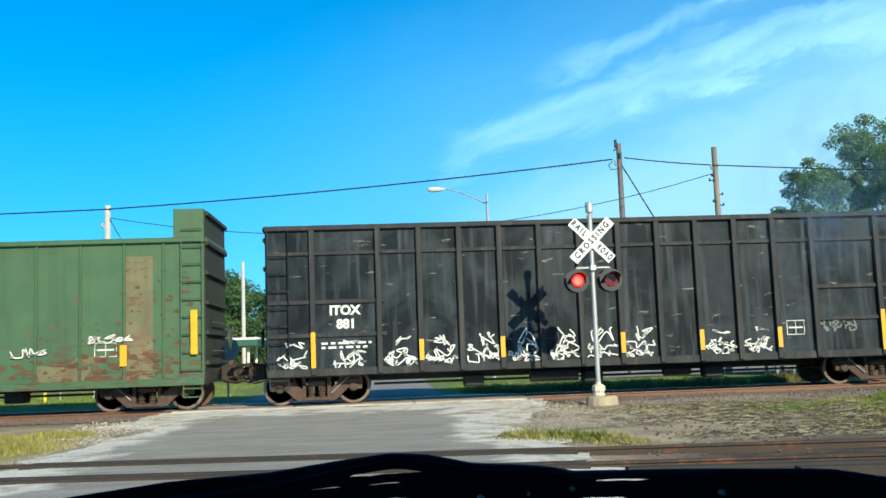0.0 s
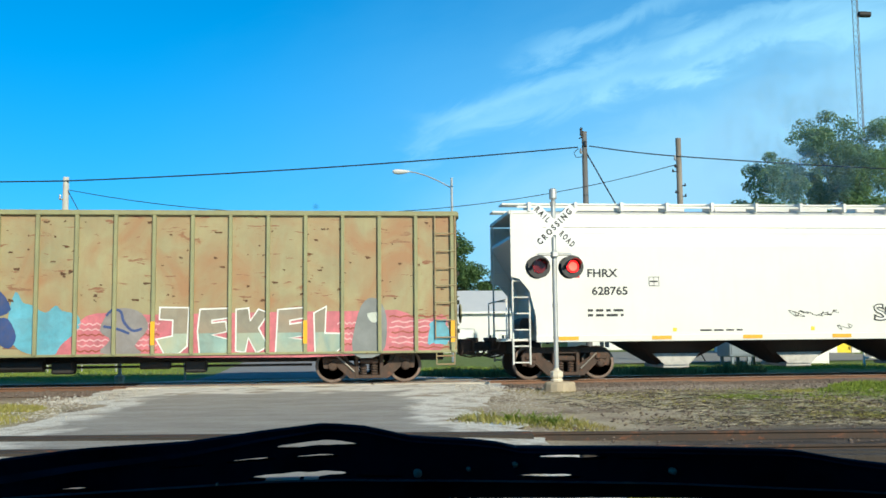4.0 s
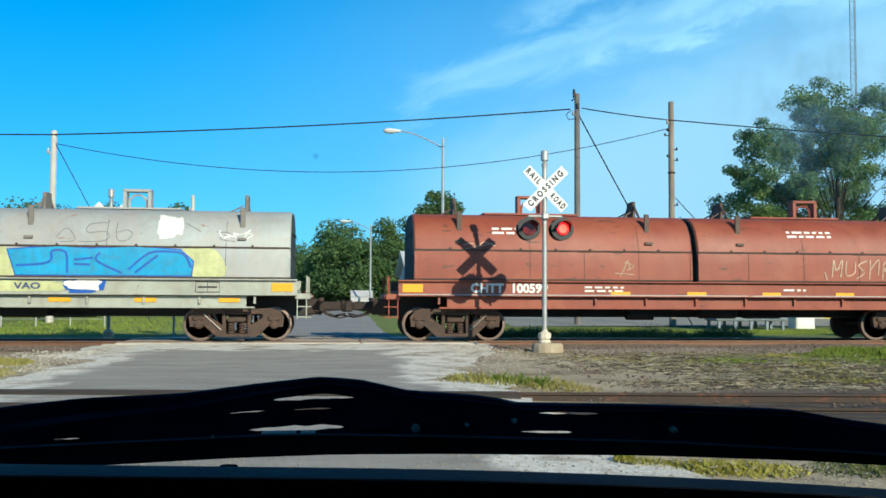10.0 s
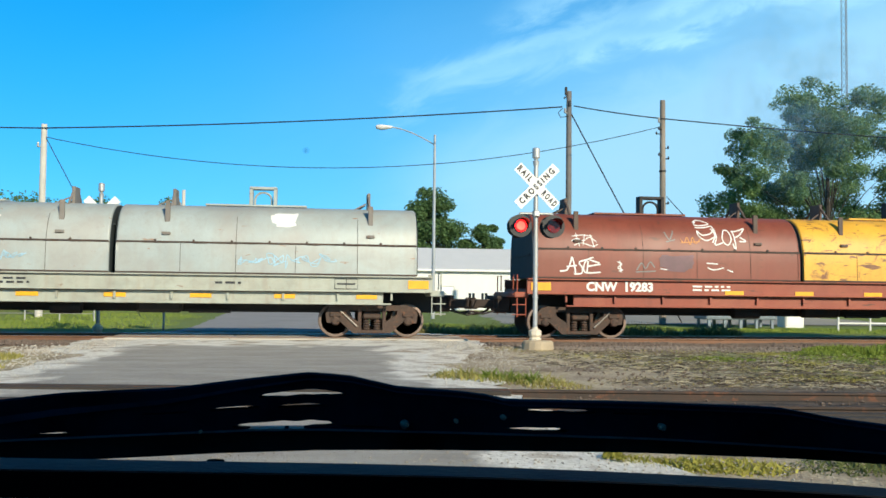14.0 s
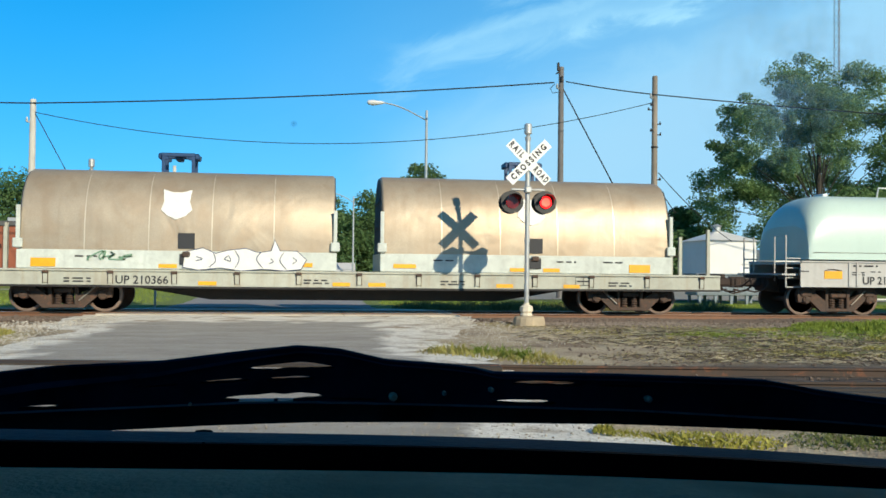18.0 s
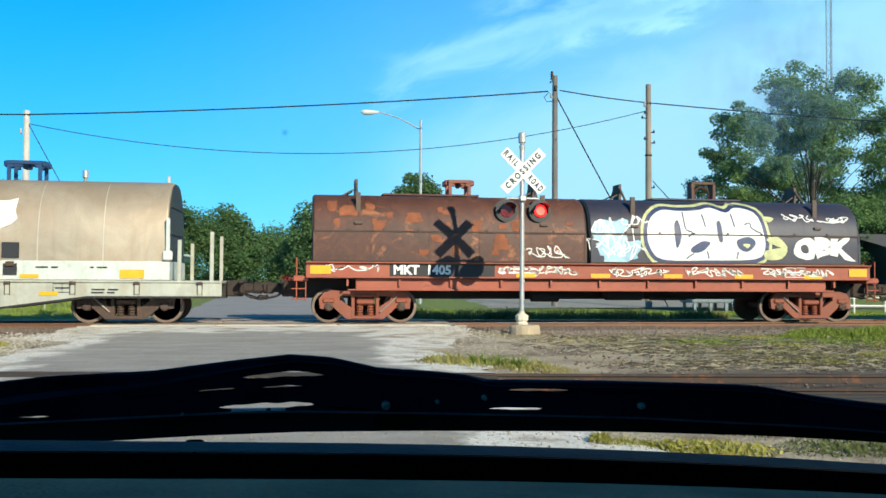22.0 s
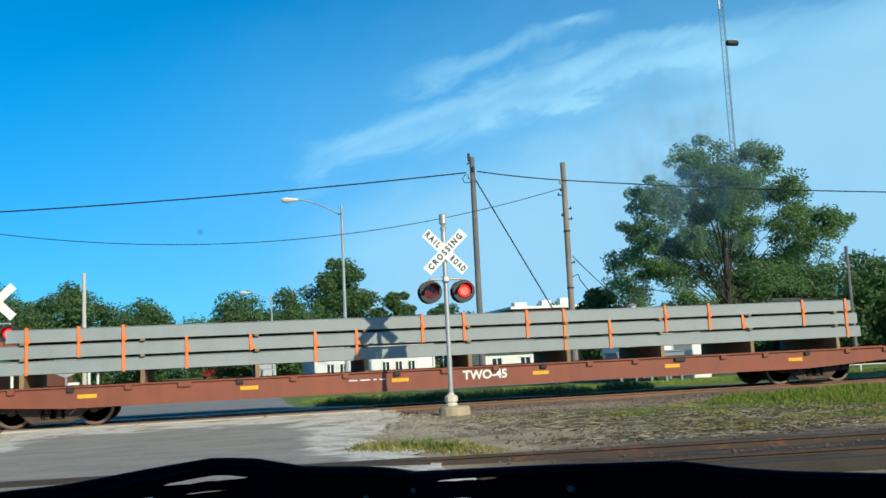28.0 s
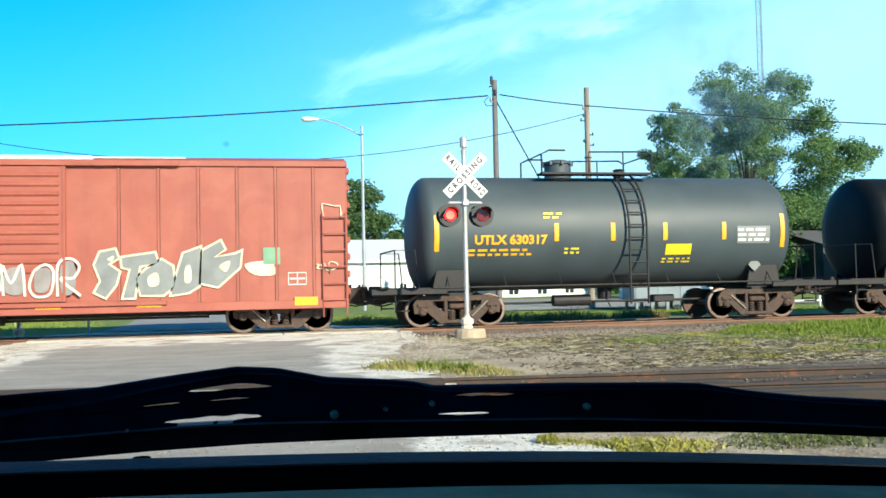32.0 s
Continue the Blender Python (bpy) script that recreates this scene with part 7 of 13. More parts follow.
    stroke(c, s, G_FADED, 0.036, 0.009, [(4.04, 2.07), (4.01, 1.71), (4.24, 1.76), (4.27, 2.05)], "faded cream tag")
    stroke(c, s, G_FADED, 0.036, 0.009, [(4.6, 2.08), (4.36, 1.96), (4.51, 1.77), (4.3, 1.62)], "faded cream tag")
    stroke(c, s, G_FADED, 0.036, 0.009, [(4.69, 2.11), (4.65, 1.6)], "faded cream tag")
    stroke(c, s, G_FADED, 0.036, 0.009, [(4.68, 1.85), (4.92, 2.11), (4.89, 1.71)], "faded cream tag")
    stroke(c, s, G_FADED, 0.036, 0.009, [(5.01, 1.6), (5.07, 2.03), (5.24, 1.97), (5.07, 1.83), (5.63, 1.66)], "faded cream tag")
    stroke(c, s, G_FADED, 0.036, 0.009, [(5.24, 1.92), (5.69, 2.06)], "faded cream tag")
    stroke(c, s, G_FADED, 0.022, 0.008, [(-1.98, 1.63), (-1.87, 1.85), (-1.79, 2.04), (-1.73, 1.79)], "small faded tag")
    stroke(c, s, G_FADED, 0.022, 0.008, [(-2.11, 1.71), (-1.62, 1.68)], "small faded tag")
    stroke(c, s, G_FADED, 0.022, 0.008, [(-1.87, 1.98), (-1.62, 1.9), (-1.81, 1.79)], "small faded tag")
    stroke(c, s, G_FADED, 0.022, 0.008, [(-5.93, 2.37), (-5.75, 2.43), (-5.59, 2.35), (-5.4, 2.46), (-5.14, 2.36)], "small faded tag")
    stroke(c, s, G_FADED, 0.022, 0.008, [(-5.87, 2.29), (-5.14, 2.44)], "small faded tag")
    c, s = coil_car(145.17, 12.07, "oxide red coil car with a small white tag", REDOX, [(-7.1, -0.12, REDOX), (0.05, 7.1, REDOX)], "CHTT 100583", WHITEP, light_trim=SILVP, seed=101, brackets=[-3.4, 3.6])
    spray(c, "s", [(-0.75, 1.75, 0.8, 0.35), (-0.75, 1.9, 0.5, 0.3)], G_WHITE, s, 102, 0.03)
    spray(c, "s", [(4.4, 1.75, 1.6, 0.4)], G_CREAM, s, 103, 0.02)
    bars(c, -4.3, 2.75, 0.8, 0.1, 1, WHITEP, s, rng)
    c, s = coil_car(162.55, 12.08, "clean pale silver coil car", PALE, [(-7.2, -0.15, SILV), (0.0, 7.1, SILV)], "UP 249157", BLACKP, seed=111, brackets=[-3.7, 3.3], post_m=GREYPOST)
    spray(c, "blob", [(-3.1, 2.9, 0.8, 0.3), (3.9, 2.85, 0.6, 0.35)], G_WHITE, s, 112, label="painted-out white patch")
    spray(c, "s", [(-2.6, 1.9, 1.3, 0.3), (4.0, 1.85, 2.4, 0.4)], G_PALEB, s, 113, 0.02)
    c, s = coil_car(179.66, 11.64, "coil car with one maroon and one chipped yellow hood", REDOX, [(-7.1, -0.1, MAROON), (0.0, 7.1, YELH)], "CNW 19283", WHITEP, seed=121, brackets=[-3.6, 3.5], bracket_m=DARK, mark_x=-5.0)
    spray(c, "blob", [(-3.4, 1.95, 0.9, 0.4)], G_MAUVE, s, 124, out=0.004, label="faded mauve patch")
    stroke(c, s, G_WHITE, 0.038, 0.009, [(-6.44, 1.7), (-6.26, 1.73), (-6.16, 1.95), (-6.13, 2.05), (-6.07, 1.84), (-6.04, 1.65)], "white sprayed tag")
    stroke(c, s, G_WHITE, 0.038, 0.009, [(-6.27, 1.81), (-6.01, 1.84)], "white sprayed tag")
    stroke(c, s, G_WHITE, 0.038, 0.009, [(-5.75, 1.99), (-5.95, 1.92), (-5.87, 1.79), (-5.89, 1.65), (-6.08, 1.63)], "white sprayed tag")
    stroke(c, s, G_WHITE, 0.038, 0.009, [(-5.72, 1.96), (-5.75, 1.65)], "white sprayed tag")
    stroke(c, s, G_WHITE, 0.038, 0.009, [(-5.58, 2.05), (-5.78, 1.96), (-5.81, 1.68), (-5.4, 1.68)], "white sprayed tag")
    stroke(c, s, G_WHITE, 0.038, 0.009, [(-5.75, 1.82), (-5.4, 1.88)], "white sprayed tag")
    stroke(c, s, G_WHITE, 0.038, 0.009, [(-5.69, 1.99), (-5.43, 1.91)], "white sprayed tag")
    stroke(c, s, G_WHITE, 0.032, 0.009, [(-2.83, 3.01), (-2.69, 3.08), (-2.43, 2.99), (-2.61, 2.93), (-2.83, 2.94), (-2.76, 3.04)], "white looping tag")
    stroke(c, s, G_WHITE, 0.032, 0.009, [(-2.83, 2.87), (-2.61, 2.87), (-2.37, 2.91), (-2.43, 2.73), (-2.68, 2.67), (-2.8, 2.78), (-2.77, 2.64), (-2.59, 2.53), (-2.37, 2.62)], "white looping tag")
    stroke(c, s, G_WHITE, 0.032, 0.009, [(-2.43, 2.85), (-2.34, 2.68), (-2.43, 2.47)], "white looping tag")
    stroke(c, s, G_WHITE, 0.032, 0.009, [(-2.34, 2.85), (-2.31, 2.62), (-2.37, 2.42), (-2.16, 2.48)], "white looping tag")
    stroke(c, s, G_WHITE, 0.032, 0.009, [(-2.1, 2.8), (-2.16, 2.57), (-2.04, 2.42), (-1.92, 2.57), (-1.98, 2.8), (-2.1, 2.8)], "white looping tag")
    stroke(c, s, G_WHITE, 0.032, 0.009, [(-1.89, 2.46), (-1.82, 2.31), (-1.83, 2.63), (-1.86, 2.8)], "white looping tag")
    stroke(c, s, G_WHITE, 0.032, 0.009, [(-1.89, 2.77), (-1.68, 2.81), (-1.52, 2.87), (-1.68, 2.69), (-1.81, 2.63)], "white looping tag")
    stroke(c, s, G_WHITE, 0.032, 0.009, [(-1.68, 2.63), (-1.53, 2.53), (-1.71, 2.52)], "white looping tag")
    stroke(c, s, G_WHITE, 0.02, 0.007, [(-6.1, 2.58), (-5.87, 2.61), (-5.58, 2.59)], "thin faded tag")
    stroke(c, s, G_WHITE, 0.02, 0.007, [(-6.13, 2.46), (-5.99, 2.52), (-5.81, 2.47), (-5.67, 2.56), (-5.49, 2.45)], "thin faded tag")
    stroke(c, s, G_WHITE, 0.02, 0.007, [(-6.07, 2.35), (-5.87, 2.41), (-5.58, 2.33), (-5.46, 2.39)], "thin faded tag")
    stroke(c, s, G_WHITE, 0.02, 0.007, [(-6.02, 2.66), (-5.93, 2.33)], "thin faded tag")
    stroke(c, s, G_WHITE, 0.02, 0.007, [(-5.78, 2.64), (-5.84, 2.36)], "thin faded tag")
    stroke(c, s, G_WHITE, 0.02, 0.007, [(-5.64, 2.64), (-5.55, 2.3)], "thin faded tag")
    stroke(c, s, G_WHITE, 0.03, 0.007, [(-4.96, 1.95), (-4.85, 1.89), (-4.96, 1.8), (-4.82, 1.75), (-4.93, 1.72)], "small white tag")
    stroke(c, s, G_WHITE, 0.03, 0.007, [(-4.9, 1.97), (-4.87, 1.69)], "small white tag")
    stroke(c, s, G_WHITE, 0.03, 0.007, [(-3.84, 1.79), (-3.66, 1.77)], "small white tag")
    stroke(c, s, G_WHITE, 0.03, 0.007, [(-2.62, 1.95), (-2.32, 1.93)], "small white tag")
    stroke(c, s, G_WHITE, 0.03, 0.007, [(-2.59, 1.84), (-2.44, 1.78), (-2.16, 1.84)], "small white tag")
    stroke(c, s, G_WHITE, 0.03, 0.007, [(-2.07, 1.79), (-1.92, 1.73)], "small white tag")
    stroke(c, s, G_ORANGE, 0.025, 0.007, [(-3.28, 2.55), (-3.19, 2.46), (-3.1, 2.61), (-3.04, 2.41), (-2.95, 2.61), (-2.89, 2.44), (-2.74, 2.58)], "thin orange tag")
    stroke(c, s, G_ORANGE, 0.025, 0.007, [(-3.28, 2.46), (-2.77, 2.5)], "thin orange tag")
    stroke(c, s, G_GREY, 0.03, 0.006, [(-4.46, 1.75), (-4.34, 1.93), (-4.23, 1.79), (-4.11, 1.96), (-3.99, 1.82)], "faded greenish scribble")
    stroke(c, s, G_GREY, 0.03, 0.006, [(-4.49, 1.7), (-3.96, 1.73)], "faded greenish scribble")
    stroke(c, s, G_GREY, 0.03, 0.006, [(-3.69, 2.74), (-3.57, 2.54), (-3.45, 2.77)], "faded greenish scribble")
    stroke(c, s, G_GREY, 0.03, 0.006, [(-3.66, 2.48), (-3.42, 2.54)], "faded greenish scribble")
    # tarnished hoods on flat cars, and the mint-white pair
    for place, sp, num, nm, xn, seed in ((198.45, 13.86, "UP 210181", "643", 6.8, 131), (218.36, 13.86, "UP 210366", "", 0, 141), (256.14, 13.71, "UP 210193", "527", -1.66, 161)):
        c, s = flat_coil_car(place, sp, "pale flat car with two tarnished aluminium coil hoods", PALEG, [(-7.85, -0.6, BRASS), (0.55, 7.85, BRASS)], num, 1.98, 2.6, 0.06, seed=seed, mark_x=-5.08 if "366" in num else -2.22, belly=0.62 if "366" in num else 0.32)
        for xb in (-4.45, 4.3):
            lifting_frame(c, xb, 3.44, BLUEF, 0.72, 0.44, 1)
        mark(c, num, -2.22 if "366" not in num else -5.08, 0.6 if "366" not in num else 0.78, 0.27, BLACKP, 1.445, 0.004, label="black stencilled reporting mark")
        for xs in {"UP 210181": (-3.85, 4.47), "UP 210366": (-4.33, 4.27), "UP 210193": (-2.73, 4.1)}[num]:
            bm = BM()
            poly(bm, [(xs - 0.33, 2.95), (xs - 0.12, 2.88), (xs + 0.12, 2.88), (xs + 0.33, 2.95), (xs + 0.3, 2.65), (xs + 0.36, 2.45), (xs + 0.2, 2.3), (xs, 2.22), (xs - 0.2, 2.3), (xs - 0.36, 2.45), (xs - 0.3, 2.65)])
            part("shield_patch", lay(bm, 0, 0, s, 0.02), G_WHITE, c, "painted-out white shield shape")
        if nm:
            mark(c, nm, xn, 2.05, 0.32, BLACKP, s, 0.004)
        if num == "UP 210366":
            edged(c, 1.43, G_WHITE, G_INK, 0.018, 0.012, [(-4.15, 1.1), (-4.1, 1.45), (-3.7, 1.55), (-3.4, 1.42), (-3.1, 1.5), (-2.7, 1.55), (-2.4, 1.45), (-2.1, 1.5), (-2.02, 1.75), (-1.9, 1.5), (-1.5, 1.5), (-1.28, 1.3), (-1.4, 1.08), (-1.8, 1.04), (-2.3, 1.08), (-2.8, 1.03), (-3.3, 1.1), (-3.8, 1.04)], "fat white bubble graffiti")
            for q in ([(-3.45, 1.44), (-3.4, 1.25), (-3.55, 1.1)], [(-2.95, 1.5), (-2.85, 1.3), (-2.95, 1.08)], [(-2.35, 1.46), (-2.45, 1.3), (-2.3, 1.1)], [(-1.8, 1.48), (-1.9, 1.28), (-1.75, 1.08)], [(-3.85, 1.35), (-3.7, 1.3), (-3.85, 1.25)], [(-3.2, 1.3), (-3.1, 1.38), (-3.05, 1.25), (-3.2, 1.3)], [(-2.12, 1.32), (-2.05, 1.25), (-2.15, 1.2)], [(-1.6, 1.35), (-1.5, 1.28), (-1.6, 1.2)]):
                stroke(c, 1.43, G_INK, 0.018, 0.03, q, "dark line between letters")
            spray(c, "s", [(-5.8, 1.35, 1.0, 0.3)], G_GREEN, 1.43, 143, 0.03)
        if num == "UP 210193":
            spray(c, "s", [(-5.9, 1.3, 0.6, 0.25), (-5.0, 1.3, 0.6, 0.25)], G_GREY, 1.43, 162, 0.03)
    c, s = flat_coil_car(237.4, 12.84, "light grey coil car with two rounded mint-white hoods", GREYSILL, [(-7.4, -0.08, MINT), (0.12, 7.5, MINT)], "UP 211084", 1.74, 3.4, 0.85, seed=151, fishbelly=False)
    mark(c, "UP 211084", -5.33, 0.93, 0.28, BLACKP, 1.445, 0.006, label="black stencilled reporting mark")
    for k in range(8):
        xa = -7.67 + 0.9 + k * (15.34 - 1.8) / 7
        bars(c, xa - 0.75, 1.17, 0.3, 0.05, 1, BLACKP, 1.445, rng)
        bars(c, xa + 0.7, 1.12, 0.36, 0.12, 2, BLACKP, 1.445, rng)
        for w in (0.16, 0.24):
            stroke(c, 1.445, BLACKP, 0.02, 0.007, [(xa - w, 1.19 + (0.24 - w) * 0.3), (xa, 1.22), (xa + w, 1.19)], "small arched stencil")
    stroke(c, 1.445, REDP, 0.02, 0.008, [(2.3, 0.92), (2.8, 0.9), (3.3, 0.95), (3.8, 0.88), (4.2, 0.93), (4.6, 0.9), (5.1, 0.94), (5.5, 0.91)], "wavy red line")
    for x0, x1, zz, r in ((0.55, 1.35, 0.5, 0.17), (1.7, 2.8, 0.46, 0.08), (-0.6, 0.2, 0.45, 0.1)):
        bm = BM()
        rod(bm, (x0, -1.0, zz), (x1, -1.0, zz), r, 12)
        box(bm, (x0 + x1) / 2, -1.0, zz + 0.2, 0.12, 0.1, 0.4, 0.01)
        part("brake_gear", bm, STEEL, c, "grimy brown brake cylinder and rod")
    srng = random.Random(152)
    for k in range(16):
        sx, sz = srng.uniform(0.3, 6.8), srng.uniform(1.6, 2.2)
        bm = blob(BM(), sx, sz, srng.uniform(0.03, 0.12), srng.uniform(0.03, 0.1), srng, 9, 0.25)
        part("scuff", lay(bm, 0, 0, s, 0.006), G_BLACK if k % 3 else REDOX, c, "small dark scuff mark")
    for x0, x1 in ((-7.3, -0.15), (0.2, 7.4)):
        part("joint", lay(ribbon(BM(), [(x0, 1.66), (x1, 1.66)], 0.012), 0, 0, s, 0.006), JOINT, c)
    for xs, ex in ((-3.9, -4.15), (3.75, 3.3)):
        tube_m = mat("white_tube", (0.7, 0.72, 0.68), 0.5)
        bm = BM()
        for yy in (-0.4, 0.4):
            tube(bm, [(xs - 0.5, yy, 3.15), (xs - 0.42, yy, 3.55), (xs + 0.42, yy, 3.55), (xs + 0.5, yy, 3.15)], 0.025)
        tube(bm, [(xs + 0.2 * math.cos(t), -0.2, 3.25 + 0.28 * math.sin(t)) for t in each(9, 0, math.pi)], 0.03)
        part("lifting_bracket", bm, tube_m, c)
        for dx in (-2.4, 2.3):
            bm = BM()
            box(bm, xs + dx, 0, 3.25, 0.16, 0.5, 0.1, 0.02)
            part("hood_lug", bm, tube_m, c)
        # shield in plain shapes, with the slogan beside it
        bm = BM()
        sx = ex
        poly(bm, [(sx - 0.29, 2.86), (sx, 2.9), (sx + 0.29, 2.86), (sx + 0.3, 2.62), (sx - 0.3, 2.62)])
        part("shield", lay(bm, 0, 0, s, 0.012), G_DBLUE, c, "blue shield emblem")
        bm = BM()
        for k in range(7):
            ribbon(bm, [(sx - 0.27 + 0.09 * k, 2.6), (sx - 0.27 + 0.09 * k, 2.24 + 0.09 * abs(k - 3) / 3)], 0.045)
        part("shield_stripes", lay(bm, 0, 0, s, 0.012), REDP, c, "red emblem stripes")
        for dz, w in ((2.79, 0.17), (2.7, 0.21)):
            part("shield_bar", lay(ribbon(BM(), [(sx - w, dz), (sx + w, dz)], 0.045), 0, 0, s, 0.016), G_WHITE, c, "white bar on the blue shield")
        mark(c, "BUILDING", ex + 0.85, 2.62, 0.2, BLACKP, s, 0.004, 1.05)
        mark(c, "AMERICA", ex + 0.8, 2.42, 0.2, BLACKP, s, 0.004, 1.05)
    # rust and navy coil car
    c, s = coil_car(274.53, 11.73, "rust red coil car with burnt hood and navy hood under graffiti", REDOX2, [(-7.15, -0.35, RUSTH), (-0.25, 7.05, NAVY)], "MKT 1405", WHITEP, truck_m=FLATRED, seed=171, brackets=[3.3], mark_x=-4.6)
    lifting_frame(c, -3.4, 3.22, MAROON, 0.5, 0.4, 1)
    strip(c, -4.0, 1.31, 2.6, 0.3, 1.436, G_BLACK, "stencil_panel")
    letters_at = [(1.24, 2.26), (1.35, 2.66), (1.7, 2.9), (2.15, 2.88), (2.68, 2.91), (3.06, 2.99), (3.44, 2.85), (3.75, 3), (4.22, 2.86), (4.37, 2.37), (4.4, 1.93), (4.13, 1.65), (2.83, 1.61), (1.65, 1.62), (1.32, 1.9)]
    fill(c, s, G_LIME, 0.006, outset(letters_at, 0.17), "pale green halo")
    fill(c, s, G_INK, 0.009, outset(letters_at, 0.1), "dark rim of the letters")
    fill(c, s, G_WHITE, 0.013, letters_at, "fat white graffiti letters")
    fill(c, s, G_INK, 0.018, [(1.97, 2.48), (2.09, 2.63), (2.15, 2.2), (2.01, 1.91)], "dark opening in a letter")
    fill(c, s, G_INK, 0.018, [(3.12, 2.57), (3.23, 2.6), (3.26, 2.12), (3.15, 2.12)], "dark opening in a letter")
    fill(c, s, G_INK, 0.018, [(2.4, 1.91), (2.68, 2.09), (2.92, 2.06), (2.71, 1.84), (2.45, 1.8)], "dark opening in a letter")
    fill(c, s, G_INK, 0.018, [(3.64, 2.13), (3.98, 2.22), (4.15, 2.05), (3.93, 1.84), (3.7, 1.91)], "dark opening in a letter")
    stroke(c, s, G_INK, 0.035, 0.018, [(2.25, 2.85), (2.27, 2.42), (2.45, 2.32), (2.33, 2.2)], "dark line between letters")
    stroke(c, s, G_INK, 0.035, 0.018, [(2.76, 2.81), (2.81, 2.47)], "dark line between letters")
    stroke(c, s, G_INK, 0.035, 0.018, [(3.55, 2.83), (3.6, 2.48)], "dark line between letters")
    stroke(c, s, G_INK, 0.035, 0.018, [(3.87, 2.54), (4.03, 2.58), (4.06, 2.45), (4.32, 2.31)], "dark line between letters")
    stroke(c, s, G_INK, 0.035, 0.018, [(2.26, 1.65), (2.46, 1.78)], "dark line between letters")
    stroke(c, s, G_INK, 0.035, 0.018, [(2.87, 1.66), (2.83, 1.84)], "dark line between letters")
    stroke(c, s, G_INK, 0.035, 0.018, [(3.62, 1.66), (3.67, 1.84)], "dark line between letters")
    fill(c, s, G_LIME, 0.021, [(3.79, 2.03), (3.99, 2.03), (3.92, 1.93)], "pale yellow sprayed drip")
    fill(c, s, G_LIME, 0.021, [(4.44, 2.15), (4.76, 2.23), (5.02, 1.94), (4.71, 1.99)], "pale yellow sprayed drip")
    fill(c, s, G_LIME, 0.021, [(4.4, 2.76), (4.71, 2.73), (4.56, 2.61)], "pale yellow sprayed drip")
    fill(c, s, G_LIME, 0.021, [(4.4, 1.86), (4.99, 1.94), (4.86, 1.67), (4.44, 1.64)], "pale yellow sprayed drip")
    spray(c, "blob", [(0.5, 1.85, 1.1, 0.55), (0.3, 2.3, 0.9, 0.7)], G_PALEB, s, 176, out=0.004, label="pale blue sprayed ground")
    spray(c, "s", [(0.3, 2.2, 1.1, 0.9), (0.6, 1.8, 1.3, 0.45), (1.0, 2.6, 0.8, 0.4)], G_WHITE, s, 177, 0.03, 0.012)
    piece(c, "OBK", 5.95, 1.92, 0.62, G_WHITE, G_WHITE, s, 1.2, 0.02, "white graffiti letters")
    spray(c, "s", [(0.1, 2.5, 0.9, 0.6), (0.2, 2.0, 1.2, 0.5), (5.4, 2.75, 0.9, 0.25), (6.4, 2.7, 0.9, 0.25), (-1.3, 1.8, 1.2, 0.4)], G_WHITE, s, 173, 0.025)
    spray(c, "s", [(-6.2, 1.35, 1.2, 0.2), (-1.6, 1.32, 2.0, 0.25), (1.0, 1.3, 1.6, 0.25), (3.0, 1.3, 1.6, 0.25), (5.3, 1.3, 2.0, 0.25)], G_WHITE, 1.445, 174, 0.03)
    brng = random.Random(175)
    burnt = mat("burnt_orange_rust", (0.27, 0.085, 0.035), 0.8, 0, 0.5, 4, 60, 0.06, rust=0.4, rustcol=(0.12, 0.045, 0.025))
    spray(c, "blob", [(-2.55, 2.0, 0.35, 0.4), (-6.3, 2.75, 0.45, 0.25), (-4.7, 2.6, 0.4, 0.25)], burnt, s, 175, label="orange rust patch")
    for k in range(26):
        w = brng.uniform(0.06, 0.28)
        spray(c, "blob", [(brng.uniform(-6.9, -0.7), brng.uniform(1.7, 3.05), w, w * brng.uniform(0.5, 1.2))], burnt, s, 500 + k, label="orange rust patch")
    # red coil car with the green patch
    c, s = coil_car(291.89, 12.0, "oxide red coil car with a green painted patch", REDOX2, [(-7.2, -0.05, REDOX2), (0.1, 7.2, REDOX2)], "CHTT 100551", WHITEP, light_trim=SILVP, low_strips=True, seed=181, brackets=[-3.7], mark_x=-4.6)
    lifting_frame(c, 3.6, 3.22, MAROON, 0.5, 0.45, 1)
    spray(c, "blob", [(-1.0, 1.9, 1.9, 0.65), (0.45, 1.83, 0.6, 0.45)], G_GREEN, s, 182, label="green painted-out patch")
    stroke(c, s, G_BLACK, 0.04, 0.008, [(-6.47, 2.55), (-6.2, 2.63), (-5.97, 2.55), (-6.1, 2.39), (-6.36, 2.29), (-5.97, 2.21), (-5.62, 2.09), (-5.59, 1.8), (-5.83, 1.61), (-6.21, 1.69), (-6.45, 1.66)], "black looping tag")
    stroke(c, s, G_BLACK, 0.04, 0.008, [(-6.46, 2.08), (-6.09, 2.11), (-5.72, 1.93)], "black looping tag")
    stroke(c, s, G_BLACK, 0.04, 0.008, [(-5.92, 2.5), (-5.87, 2.32)], "black looping tag")
    stroke(c, s, G_BLACK, 0.028, 0.008, [(-4.98, 2.51), (-4.78, 2.46), (-4.95, 2.33), (-4.75, 2.22), (-4.92, 2.09)], "small black tag")
    stroke(c, s, G_BLACK, 0.028, 0.008, [(-4.35, 2.52), (-3.97, 2.55), (-4.22, 2.41)], "small black tag")
    stroke(c, s, G_BLACK, 0.028, 0.008, [(-4.3, 2.31), (-3.89, 2.34)], "small black tag")
    stroke(c, s, G_BLACK, 0.028, 0.008, [(-4.27, 2.23), (-3.91, 2.2)], "small black tag")
    stroke(c, s, G_BLACK, 0.028, 0.008, [(-4.15, 2.55), (-4.12, 2.2)], "small black tag")
